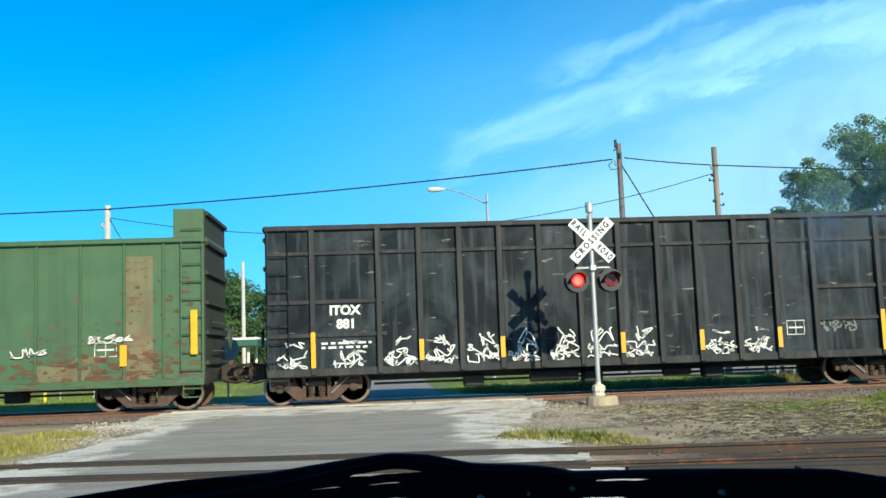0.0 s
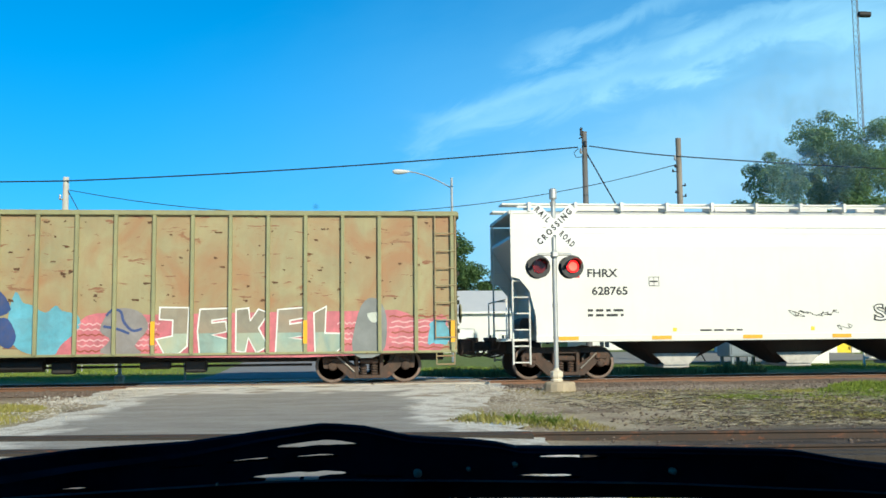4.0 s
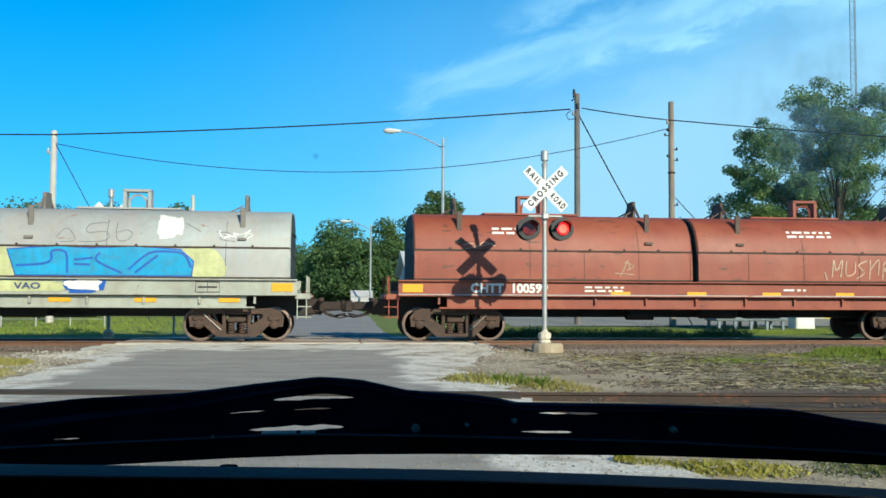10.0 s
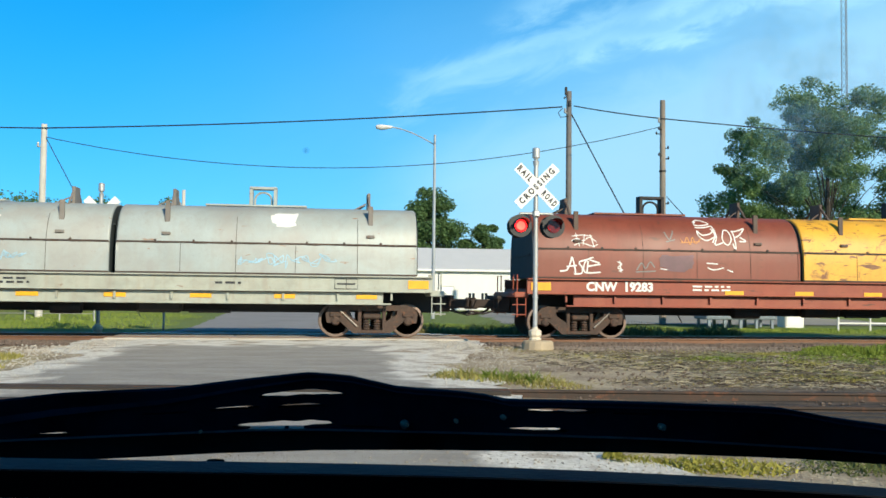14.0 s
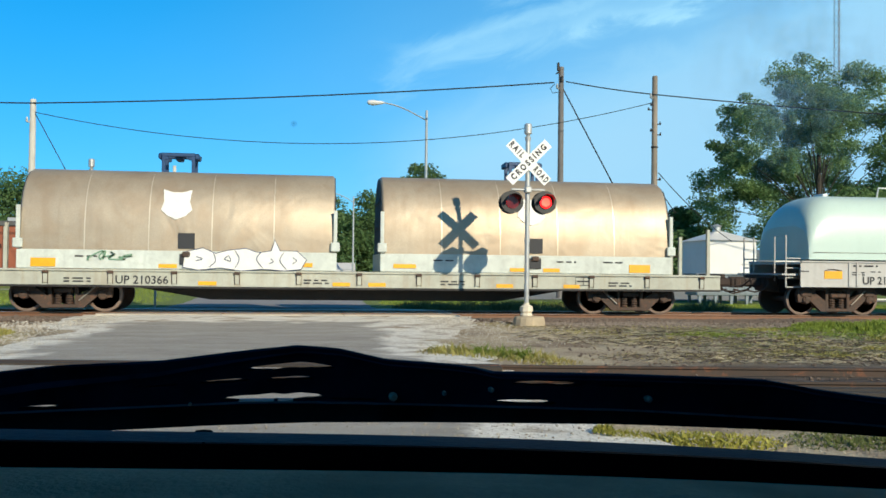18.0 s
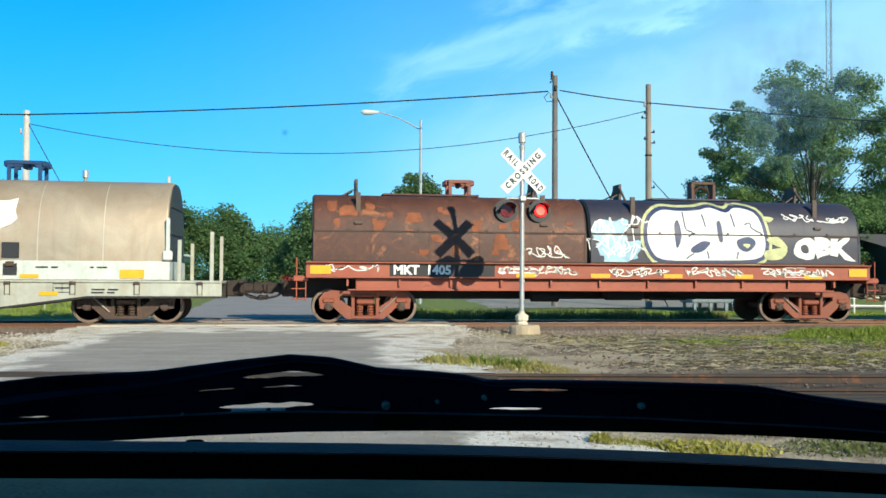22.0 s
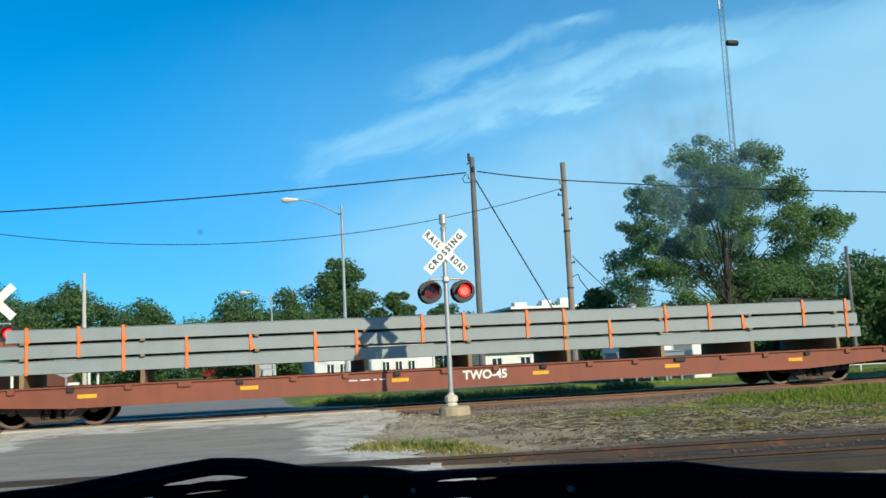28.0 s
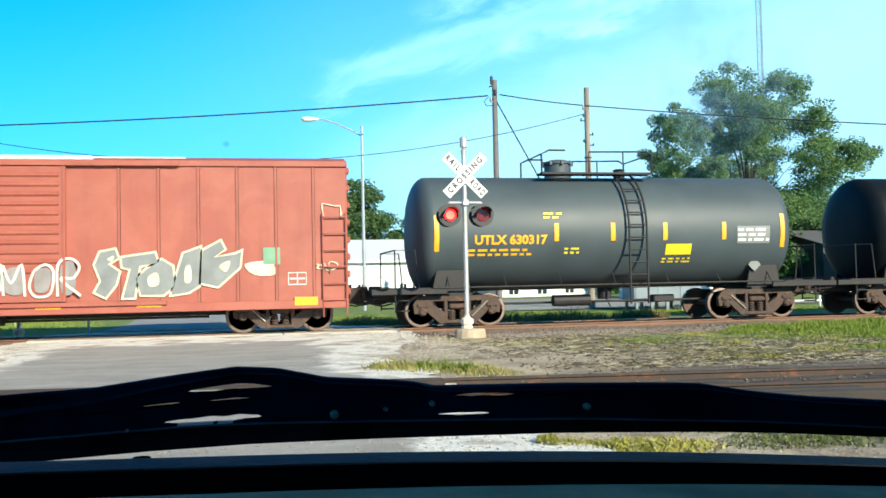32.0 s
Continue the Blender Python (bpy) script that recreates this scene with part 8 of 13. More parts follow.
    stroke(c, s, G_BLACK, 0.034, 0.008, [(-3.18, 2.56), (-3.51, 2.53), (-3.38, 2.42), (-3.25, 2.34), (-3.56, 2.37)], "black sprayed tag")
    stroke(c, s, G_BLACK, 0.034, 0.008, [(-3.26, 2.53), (-2.95, 2.56)], "black sprayed tag")
    stroke(c, s, G_BLACK, 0.034, 0.008, [(-3.1, 2.54), (-3.12, 2.21)], "black sprayed tag")
    stroke(c, s, G_BLACK, 0.034, 0.008, [(-3.05, 2.21), (-2.95, 2.51), (-2.82, 2.29), (-2.72, 2.54), (-2.63, 2.19)], "black sprayed tag")
    stroke(c, s, JOINT, 0.045, 0.009, [(-4.39, 1.62), (-4.19, 1.81), (-4.11, 1.62), (-3.99, 1.83), (-3.91, 1.62)], "faded dark tag")
    stroke(c, s, JOINT, 0.045, 0.009, [(-3.81, 1.62), (-3.83, 1.81)], "faded dark tag")
    stroke(c, s, JOINT, 0.045, 0.009, [(-3.5, 1.94), (-3.68, 1.78), (-3.5, 1.7), (-3.68, 1.6)], "faded dark tag")
    stroke(c, s, JOINT, 0.045, 0.009, [(-3.38, 2.0), (-3.4, 1.6), (-3.3, 1.76), (-3.14, 1.63)], "faded dark tag")
    stroke(c, s, JOINT, 0.045, 0.009, [(-3.01, 1.73), (-2.81, 1.84), (-2.68, 1.71), (-2.88, 1.58), (-3.04, 1.68), (-2.63, 1.6), (-2.14, 1.63)], "faded dark tag")
    stroke(c, s, G_PALEB, 0.028, 0.009, [(5.16, 1.72), (5.33, 1.61), (5.39, 1.72), (5.47, 1.58)], "thin pale blue tag")
    stroke(c, s, G_PALEB, 0.028, 0.009, [(5.56, 1.7), (5.7, 1.61), (5.79, 1.73)], "thin pale blue tag")
    stroke(c, s, G_PALEB, 0.028, 0.009, [(6.16, 1.73), (6.19, 1.59)], "thin pale blue tag")
    stroke(c, s, G_PALEB, 0.028, 0.009, [(6.31, 1.62), (6.4, 1.73), (6.48, 1.59)], "thin pale blue tag")
    stroke(c, s, G_PALEB, 0.028, 0.009, [(6.57, 1.73), (6.57, 1.59), (6.74, 1.7)], "thin pale blue tag")
    stroke(c, s, G_PALEB, 0.028, 0.009, [(6.83, 1.59), (6.86, 1.73), (7.01, 1.68), (6.89, 1.65), (7.12, 1.59)], "thin pale blue tag")
    stroke(c, s, G_ORANGE, 0.02, 0.008, [(3.38, 1.74), (3.63, 1.8), (3.86, 1.72)], "faint orange scribble")
    stroke(c, s, G_ORANGE, 0.02, 0.008, [(4.34, 1.77), (4.76, 1.83), (5.07, 1.72)], "faint orange scribble")
    stroke(c, s, G_ORANGE, 0.02, 0.008, [(4.48, 1.66), (4.99, 1.69)], "faint orange scribble")
    spray(c, "blob", [(3.6, 2.8, 0.5, 0.3), (0.65, 1.8, 0.3, 0.25)], G_CREAM, s, 184)
    bars(c, -4.3, 2.85, 1.1, 0.12, 2, WHITEP, s, rng)
    c, s = coil_car(309.08, 11.86, "silver coil car with rubbed-out grey patch", PALE, [(-7.25, -0.12, SILVP), (0.0, 7.1, SILV)], "UP 249061", BLACKP, seed=191, brackets=[-3.5, 3.3], post_m=GREYPOST)
    spray(c, "blob", [(-6.5, 1.9, 1.5, 0.6)], G_GREY, s, 192, label="grey rubbed-out patch")
    stroke(c, s, JOINT, 0.045, 0.009, [(-6.96, 2.21), (-6.54, 2.24), (-6.69, 1.95), (-6.91, 1.63)], "rubbed grey letters")
    stroke(c, s, JOINT, 0.045, 0.009, [(-6.35, 2.19), (-5.77, 2.22), (-5.93, 1.96), (-6.27, 1.69), (-5.68, 1.67)], "rubbed grey letters")
    stroke(c, s, G_GREY, 0.02, 0.008, [(-3.9, 2.09), (-4.34, 2.06), (-4.53, 1.85), (-4.31, 1.67), (-3.97, 1.73)], "thin looping tag")
    stroke(c, s, G_GREY, 0.02, 0.008, [(-3.84, 2.0), (-3.81, 1.71)], "thin looping tag")
    stroke(c, s, G_GREY, 0.02, 0.008, [(-3.58, 2.06), (-3.78, 1.85), (-3.49, 1.71)], "thin looping tag")
    spray(c, "blob", [(-3.6, 2.72, 0.55, 0.5), (4.3, 2.7, 0.6, 0.55)], G_WHITE, s, 194, out=0.012, label="pale worn emblem")
    fill(c, s, G_INK, 0.018, [(-3.86, 2.94), (-3.6, 2.98), (-3.34, 2.94), (-3.33, 2.8), (-3.87, 2.8)], "dark band of a worn shield emblem", False)
    for k in range(6):
        stroke(c, s, G_LPINK, 0.04, 0.018, [(-3.82 + 0.088 * k, 2.78), (-3.82 + 0.088 * k, 2.5 + 0.05 * abs(k - 2.5) / 2.5)], "faded red emblem stripe", False)
    # tank cars, flat car and box car
    c, s = tank_car(326.51, 13.52, "ochre tank car with rust streaks and black tag", TANKOR, 7.58, 1.52, 2.46, "DOWX  73013", BLACKP, 0.29, -5.32, 201, frame_m=ORFRAME, dish=0.75, dome_x=-0.87, ladder_x=-0.27, plat=(-1.95, 1.34), mark_z=1.95, dome_m=TANKOR)
    glyphs = ([[(0, 0), (0, 1), (0.6, 0.9), (0.5, 0.55), (0.1, 0.5), (0.7, 0)]], [[(0, 0), (0.3, 1), (0.65, 0)], [(0.1, 0.4), (0.55, 0.4)]], [[(0.2, 0), (0.2, 1)]], [[(0.1, 1), (0.1, 0), (0.6, 0.05)]], [[(0.1, 0), (0.1, 1)], [(0.6, 1), (0.1, 0.45), (0.7, 0)]], [[(0.2, 0), (0.2, 1)]], [[(0, 0), (0.05, 1), (0.55, 0), (0.6, 1)]], [[(0.65, 0.85), (0.3, 1), (0, 0.5), (0.3, 0), (0.65, 0.2), (0.6, 0.5), (0.35, 0.5)]], [[(0, 0.1), (0.7, 0.1)], [(0, 0.1), (0, 0.8), (0.2, 0.3), (0.35, 0.9), (0.5, 0.3), (0.7, 0.85), (0.7, 0.1)]])
    x0 = -3.4
    for k, g in enumerate(glyphs):
        for q in g:
            stroke(c, s, G_BLACK, 0.034, 0.012, [(x0 + 0.36 * px, 1.68 + 0.3 * pz + 0.02 * (k % 3)) for px, pz in q], "hand-sprayed black tag", False)
        x0 += 0.22 if k in (2, 5) else 0.335
    for q in ([(1.1, 2.1), (1.3, 2.15), (1.2, 1.7)], [(1.5, 2.1), (1.5, 1.75), (1.75, 1.8)], [(2.0, 2.1), (2.3, 2.0), (2.05, 1.8), (2.4, 1.7)], [(2.7, 1.7), (2.95, 1.9), (3.2, 1.75)], [(3.5, 2.0), (3.7, 1.95), (3.5, 1.8), (3.8, 1.78)]):
        stroke(c, s, ORFRAME, 0.03, 0.011, q, "faded dark scrawl")
    for xx in (-6.95, -4.62, -1.99, 1.69, 4.4):
        bm = lay(ribbon(BM(), [(xx, 2.15), (xx, 2.62)], 0.11), 0, 0, s, 0.012)
        part("reflector", bm, YDARK, c, "yellow reflective strip")
    for xx, zz, w, h, mm in ((3.63, 2.36, 0.7, 0.36, YDARK), (5.28, 2.6, 0.5, 0.3, G_WHITE), (6.1, 2.5, 1.0, 0.5, G_WHITE), (1.28, 1.55, 0.7, 0.28, G_WHITE), (4.69, 1.6, 0.5, 0.22, G_GREY)):
        bm = lay(ribbon(BM(), [(xx - w / 2, zz), (xx + w / 2, zz)], h), 0, 0, s, 0.014)
        part("panel", bm, mm, c, "painted panel on the tank")
    bm = BM(); box(bm, 5.52, -1.3, 1.42, 0.26, 0.02, 0.26, 0, pose(0, 0, 0, 0, 45, 0)); part("placard", bm, G_WHITE, c, "diamond hazard placard")
    spray(c, "blob", [(-5.3, 3.76, 1.0, 0.16), (-2.0, 3.66, 0.8, 0.12), (5.6, 3.76, 0.9, 0.12), (-4.3, 3.8, 0.5, 0.1)], TOPRUST, s, 203, out=0.012, label="rust stain")
    flat_car(349.5, 19.6)
    c, s = tank_car(372.7, 14.02, "glossy black tank car with white lettering", TANKBK, 7.75, 1.5, 2.36, "SHPX 214436", WHITEP, 0.33, -5.49, 221, dish=0.3, dome_x=0.62, ladder_x=-0.5, plat=(-1.3, 1.35), mark_z=1.88, dome_m=mat("red_manway", (0.34, 0.05, 0.03), 0.5), bright=True)
    for xx in (-4.45, -1.25, 1.37, 4.68):
        part("reflector", lay(ribbon(BM(), [(xx, 2.15), (xx, 2.6)], 0.13), 0, 0, s, 0.012), YELLOW, c, "yellow reflective strip")
    for xx in (-7.36, 7.4):
        part("reflector", lay(ribbon(BM(), [(xx, 1.9), (xx, 2.75)], 0.13), 0, 0, s, 0.012), YELLOW, c, "yellow reflective strip")
    for xx, zz, w, h, mm in ((-1.43, 1.76, 0.8, 0.27, YDARK), (6.75, 2.2, 0.95, 0.46, G_GREY)):
        part("panel", lay(ribbon(BM(), [(xx - w / 2, zz), (xx + w / 2, zz)], h), 0, 0, s, 0.012), mm, c, "painted panel on the tank")
    frame_box(c, 5.05, 1.63, 0.5, 0.24, WHITEP, s); frame_box(c, -4.1, 1.88, 0.28, 0.28, WHITEP, s)
    bars(c, -2.9, 1.87, 1.4, 0.1, 1, WHITEP, s, rng); bars(c, 5.1, 1.45, 0.9, 0.05, 1, WHITEP, s, rng); bars(c, 6.75, 2.2, 0.9, 0.4, 3, G_WHITE, lambda z: s(z) + 0.01, rng)
    bm = BM(); box(bm, 6.1, -1.17, 1.3, 0.27, 0.02, 0.27, 0, pose(0, 0, 0, 0, 45, 0)); part("placard", bm, G_WHITE, c, "diamond hazard placard")
    box_car(390.11, 12.2)
    c, s = tank_car(404.75, 8.27, "short faded black tank car with yellow lettering", TANKGR, 5.2, 1.5, 2.4, "UTLX 630317", YELLOW, 0.31, -2.82, 241, dish=0.45, dome_x=-1.05, ladder_x=0.53, plat=(-1.8, 1.25), dome_m=TANKGR, mark_z=2.16)
    for xx in (-1.62, -0.1, 1.34, 3.0):
        part("reflector", lay(ribbon(BM(), [(xx, 2.12), (xx, 2.58)], 0.12), 0, 0, s, 0.012), YELLOW, c, "yellow reflective strip")
    for xx in (-4.72, 4.7):
        part("reflector", lay(ribbon(BM(), [(xx, 1.9), (xx, 2.8)], 0.12), 0, 0, s, 0.012), YELLOW, c, "yellow reflective strip")
    for xx, zz, w, h, mm in ((1.73, 1.88, 0.72, 0.28, YDARK), (3.85, 2.24, 0.95, 0.46, G_GREY)):
        part("panel", lay(ribbon(BM(), [(xx - w / 2, zz), (xx + w / 2, zz)], h), 0, 0, s, 0.012), mm, c, "painted panel on the tank")
    bars(c, 3.85, 2.24, 0.9, 0.4, 3, G_WHITE, lambda z: s(z) + 0.01, rng)
    bars(c, -1.7, 2.78, 0.5, 0.2, 2, YDARK, s, rng); bars(c, -1.2, 1.88, 0.4, 0.2, 2, YDARK, s, rng); bars(c, 1.7, 1.6, 0.8, 0.16, 2, YDARK, s, rng)
    bm = BM(); box(bm, 4.0, -1.22, 1.45, 0.26, 0.02, 0.26, 0, pose(0, 0, 0, 0, 45, 0)); part("placard", bm, G_GREY, c, "diamond hazard placard")
    c, s = tank_car(417.5, 8.3, "short black tank car with yellow strip", TANKBK, 5.2, 1.5, 2.4, "", YDARK, 0.3, 0, 251, dish=0.45, dome_x=-0.75, ladder_x=0.85, plat=(-1.6, 1.7))
    part("reflector", lay(ribbon(BM(), [(-4.4, 2.1), (-4.4, 3.05)], 0.12), 0, 0, s, 0.012), YELLOW, c, "yellow reflective strip")


def build_hopper(place, spacing):
    """The long white covered hopper car."""
    rng = random.Random(51)
    half = 9.35
    car = rail_car("long white covered hopper car with black stencils and outline graffiti", place, spacing, half + 0.35)
    z0, z1 = 1.0, 4.1
    surf = lambda z: 1.57 if z < 1.35 else 1.57 - 0.10 * max(0.0, (z - 3.3) / 0.8) ** 2
    bm = BM()
    prof = [(1.5, z0), (1.57, z0 + 0.05), (1.57, 3.3), (1.545, 3.7), (1.47, z1), (1.2, z1 + 0.12), (0.5, z1 + 0.2), (-0.5, z1 + 0.2), (-1.2, z1 + 0.12), (-1.47, z1), (-1.545, 3.7), (-1.57, 3.3), (-1.57, z0 + 0.05), (-1.5, z0)]
    prism(bm, prof, -half + 0.75, half - 0.75)
    part("body", bm, HOPW, car, "smooth white welded hopper body")
    for e in (-1, 1):
        # side sheets run past the sloping end, leaving a dark bay under it
        bm = BM()
        for s in (-1, 1):
            pts = [(half - 0.75, z0), (half - 0.75, z1), (half, z1), (half, 2.55), (half - 0.2, 2.5), (half - 0.45, 2.2), (half - 0.6, 1.6), (half - 0.62, z0)]
            plate(bm, [(e * a, b) for a, b in pts], s * 1.53, s * 1.57)
        box(bm, e * (half - 0.35), 0, z1 + 0.06, 0.75, 2.9, 0.1, 0.02)
        part("end_sheet", bm, HOPW, car)
        bm = BM()
        plate(bm, [(e * (half - 0.05), 3.6), (e * (half - 0.02), 3.5), (e * (half - 1.3), 1.3), (e * (half - 1.4), 1.35)], -1.5, 1.5)
        part("slope_sheet", bm, HOPW, car)
        bm = BM()
        for yy in (-1.45, 1.45):
            for dx in (0.0, -0.42):
                rod(bm, (e * (half - 0.05 + dx), yy, 0.4), (e * (half - 0.05 + dx), yy, 2.5 if dx else z1 + 0.1), 0.025)
            for k in range(9):
                rod(bm, (e * (half - 0.05), yy, 0.45 + k * 0.4), (e * (half - 0.47), yy, 0.45 + k * 0.4), 0.018)
        tube(bm, [(e * (half + 0.1), -1.4, 1.05), (e * (half + 0.1), -1.4, 2.0), (e * (half + 0.1), 1.4, 2.0), (e * (half + 0.1), 1.4, 1.05)], 0.02)
        box(bm, e * (half - 0.1), 0, 1.0, 0.7, 2.8, 0.06, 0.01)
        part("end_ladder", bm, HOPW, car, "white end ladder and platform")
        bm = BM()
        box(bm, e * (half - 0.35), 0, 0.8, 1.3, 0.55, 0.34, 0.03)
        rod(bm, (e * (half - 0.5), -0.8, 1.4), (e * (half - 0.5), 0.2, 1.4), 0.16, 12)
        part("stub_sill", bm, DARK, car)
    bm = BM()
    for s in (-1, 1):
        box(bm, 0, s * 0.75, z1 + 0.33, half * 2 + 0.2, 0.5, 0.04)
        box(bm, 0, s * 1.42, z1 + 0.2, half * 2 - 0.4, 0.04, 0.05)
        for k in range(16):
            x = -half + 0.5 + k * (half * 2 - 1.0) / 15
            box(bm, x, s * 1.2, z1 + 0.2, 0.07, 0.6, 0.22)
    part("running_board", bm, HOPW, car, "roof running boards on brackets")
    for k in range(4):
        bm = BM()
        box(bm, -6 + 4 * k, 0, z1 + 0.3, 3.2, 0.6, 0.16, 0.04)
        part("hatch_cover", bm, HOPW, car)
    hop = mat("hopper_chute_white", (0.55, 0.53, 0.49), 0.6, 0, 0.2, 2, 60, 0.05, dirt=0.4)
    for k in range(4):
        x = -4.95 + 3.3 * k
        bm = BM()
        bmesh.ops.create_cone(bm, cap_ends=True, segments=4, radius1=0.45, radius2=1.9, depth=0.72, matrix=pose(x, 0, 0.66, 0, 0, 45) )
        # shade under the body is put into the bay's black material
        part("hopper_bay", bm, DARK, car, "shaded sloping hopper bay")
        bm = BM()
        box(bm, x, 0, 0.3, 0.7, 1.5, 0.1, 0.02)
        plate(bm, [(x - 0.62, 0.62), (x + 0.62, 0.62), (x + 0.32, 0.33), (x - 0.32, 0.33)], -0.8, -0.76)
        part("discharge_gate", bm, hop, car)
    for s in (-1, 1):
        bm = BM()
        box(bm, 0, s * 1.55, 1.02, half * 2 - 1.2, 0.09, 0.16, 0.01)
        part("side_sill", bm, HOPW, car)
    bm = BM()
    for zz in (3.62, 3.78):
        box(bm, 0, -1.552, zz, half * 2 - 1.6, 0.012, 0.02)
    part("roof_seam", bm, HOPW, car)
    L = -half
    strip(car, -7.74, 2.62, 0.2, 0.2, 1.574, REDP, "red_square")
    mark(car, "FHRX", -7.07, 2.62, 0.28, BLACKP, surf, 0.006, 1.1)
    mark(car, "628765", -6.88, 2.18, 0.28, BLACKP, surf, 0.006, 1.1)
    bars(car, -7.0, 1.65, 0.9, 0.24, 2, BLACKP, surf, rng)
    frame_box(car, -5.75, 2.42, 0.25, 0.22, BLACKP, surf)
    bars(car, L + 5.3, 1.2, 1.1, 0.08, 1, BLACKP, surf, rng)
    for k in range(8):
        strip(car, L + 1.4 + k * 2.35, 1.03, 0.5, 0.09, 1.6)
    for k in range(5):
        strip(car, L + 4.1 + k * 3.6, 1.22, 0.09, 0.09, 1.574, YDARK, "yellow_mark")
    spray(car, "s", [(-1.6, 1.6, 1.4, 0.2), (-0.9, 1.25, 0.6, 0.2), (4.9, 1.55, 1.2, 0.2), (6.2, 1.5, 0.8, 0.3)], G_BLACK, surf, 53, 0.014, 0.006, "thin black outline graffiti")
    piece(car, "SOHE FROP", 1.85, 1.55, 0.62, HOPW, G_BLACK, surf, 1.15, 0.0, "outlined bubble graffiti")
    bars(car, 5.54, 1.83, 1.3, 0.5, 7, G_GREY, surf, rng)


def box_car(place, spacing):
    """A red box car with one sliding door."""
    rng = random.Random(231)
    half, z0, z1, y = 7.72, 0.62, 4.12, 1.5
    car = rail_car("faded red box car with sliding door and pale graffiti", place, spacing, half + 0.55)
    bm = BM()
    box(bm, 0, 0, (z0 + z1) / 2, half * 2, 2 * y, z1 - z0, 0.03)
    prism(bm, [(-y - 0.02, z1 - 0.02), (-0.7, z1 + 0.17), (0.7, z1 + 0.17), (y + 0.02, z1 - 0.02)], -half, half)
    part("body", bm, BOXRED, car, "welded box car body")
    bm = BM()
    for s in (-1, 1):
        box(bm, 0, s * (y + 0.02), z1 - 0.07, half * 2, 0.07, 0.14, 0.01)
        box(bm, 0, s * (y + 0.02), z0 + 0.06, half * 2, 0.08, 0.2, 0.01)
    part("side_sill", bm, BOXRED, car)
    for x in [-6.91, -6.05, -5.17, -4.27, -3.39, -2.53, -1.73, 2.44, 3.32, 4.22, 5.11, 6.01, 6.9]:
        for s in (-1, 1):
            bm = BM()
            box(bm, x, s * (y + 0.015), (z0 + z1) / 2, 0.05, 0.035, z1 - z0 - 0.2)
            part("post", bm, BOXRED, car)
        bm = BM()
        box(bm, x + 0.034, -y - 0.004, (z0 + z1) / 2, 0.012, 0.006, z1 - z0 - 0.25)
        part("seam", bm, JOINT, car)
    bm = BM()
    box(bm, -0.08, -y - 0.05, 2.42, 2.76, 0.06, 3.1, 0.01)
    door = part("sliding_door", bm, BOXRED, car, "ribbed sliding door")
    for k in range(11):
        bm = BM()
        prism(bm, [(-y - 0.075, 1.5 + k * 0.22), (-y - 0.115, 1.55 + k * 0.22), (-y - 0.115, 1.59 + k * 0.22), (-y - 0.075, 1.64 + k * 0.22)], -1.3, 1.15)
        part("door_rib", bm, BOXRED, door)
    for x in (-1.42, 1.26):
        bm = BM()
        box(bm, x, -y - 0.1, 2.42, 0.06, 0.05, 3.1)
        part("door_post", bm, BOXRED, door)
    bm = BM()
    rod(bm, (-1.05, -y - 0.13, 1.2), (-1.05, -y - 0.13, 3.4), 0.025)
    part("door_bar", bm, BOXRED, door)
    bm = BM()
    box(bm, 1.0, -y - 0.09, z1 - 0.1, 5.6, 0.08, 0.09, 0.01)
    part("door_track", bm, BOXRED, car)
    bm = BM()
    box(bm, 0.9, -y - 0.09, 0.8, 5.2, 0.08, 0.1, 0.01)
    part("door_track", bm, BOXRED, car)
    bm = BM()
    box(bm, 0.0, -y + 0.05, z1 + 0.05, 3.75, 0.2, 0.1, 0.02)
    box(bm, 2.4, -0.5, z1 + 0.14, 3.0, 0.7, 0.06, 0.02)
    part("roof_patch", bm, G_WHITE, car, "pale patch along the roof edge")
    for e in (-1, 1):
        bm = BM()
        x = e * (half - 0.33)
        for k in range(6):
            rod(bm, (x - 0.28, -y - 0.1, z0 + 0.15 + k * 0.4), (x + 0.28, -y - 0.1, z0 + 0.15 + k * 0.4), 0.018)
        for dx in (-0.28, 0.28):
            rod(bm, (x + dx, -y - 0.08, z0 - 0.25), (x + dx, -y - 0.08, z0 + 2.25), 0.018)
        part("ladder", bm, BOXRED, car, "low side ladder")
        bm = BM()
        for k in range(8):
            box(bm, e * (half + 0.03), 0, z0 + 0.35 + k * 0.42, 0.09, 2 * y - 0.3, 0.16, 0.03)
        part("end_rib", bm, BOXRED, car)
    bm = BM()
    box(bm, 0, 0, 0.6, half * 2 - 0.6, 0.6, 0.3, 0.03)
    rod(bm, (-1.2, -0.8, 0.48), (-0.2, -0.8, 0.48), 0.15, 12)
    rod(bm, (-4.4, -0.4, 0.42), (4.4, -0.4, 0.42), 0.03)
    part("centre_sill", bm, DARK, car, "dark underframe with brake gear")
    s = y + 0.002
    mark(car, "BK", -6.48, 2.13, 0.33, WHITEP, s, 0.012); mark(car, "TY", -5.66, 2.13, 0.33, WHITEP, s, 0.012)
    mark(car, "156", -6.45, 1.67, 0.33, WHITEP, s, 0.012); mark(car, "164", -5.63, 1.67, 0.33, WHITEP, s, 0.012)
    bars(car, -6.5, 1.25, 0.4, 0.2, 2, WHITEP, s, rng)
    frame_box(car, -3.8, 2.28, 0.28, 0.26, WHITEP, s); frame_box(car, 6.5, 1.3, 0.42, 0.28, WHITEP, s)
    fill(car, s, G_DUST, 0.02, [(-6.32, 1.33), (-5.18, 1.36), (-5.12, 0.92), (-5.53, 0.8), (-6.07, 0.83)], "dusty grey letter fill")
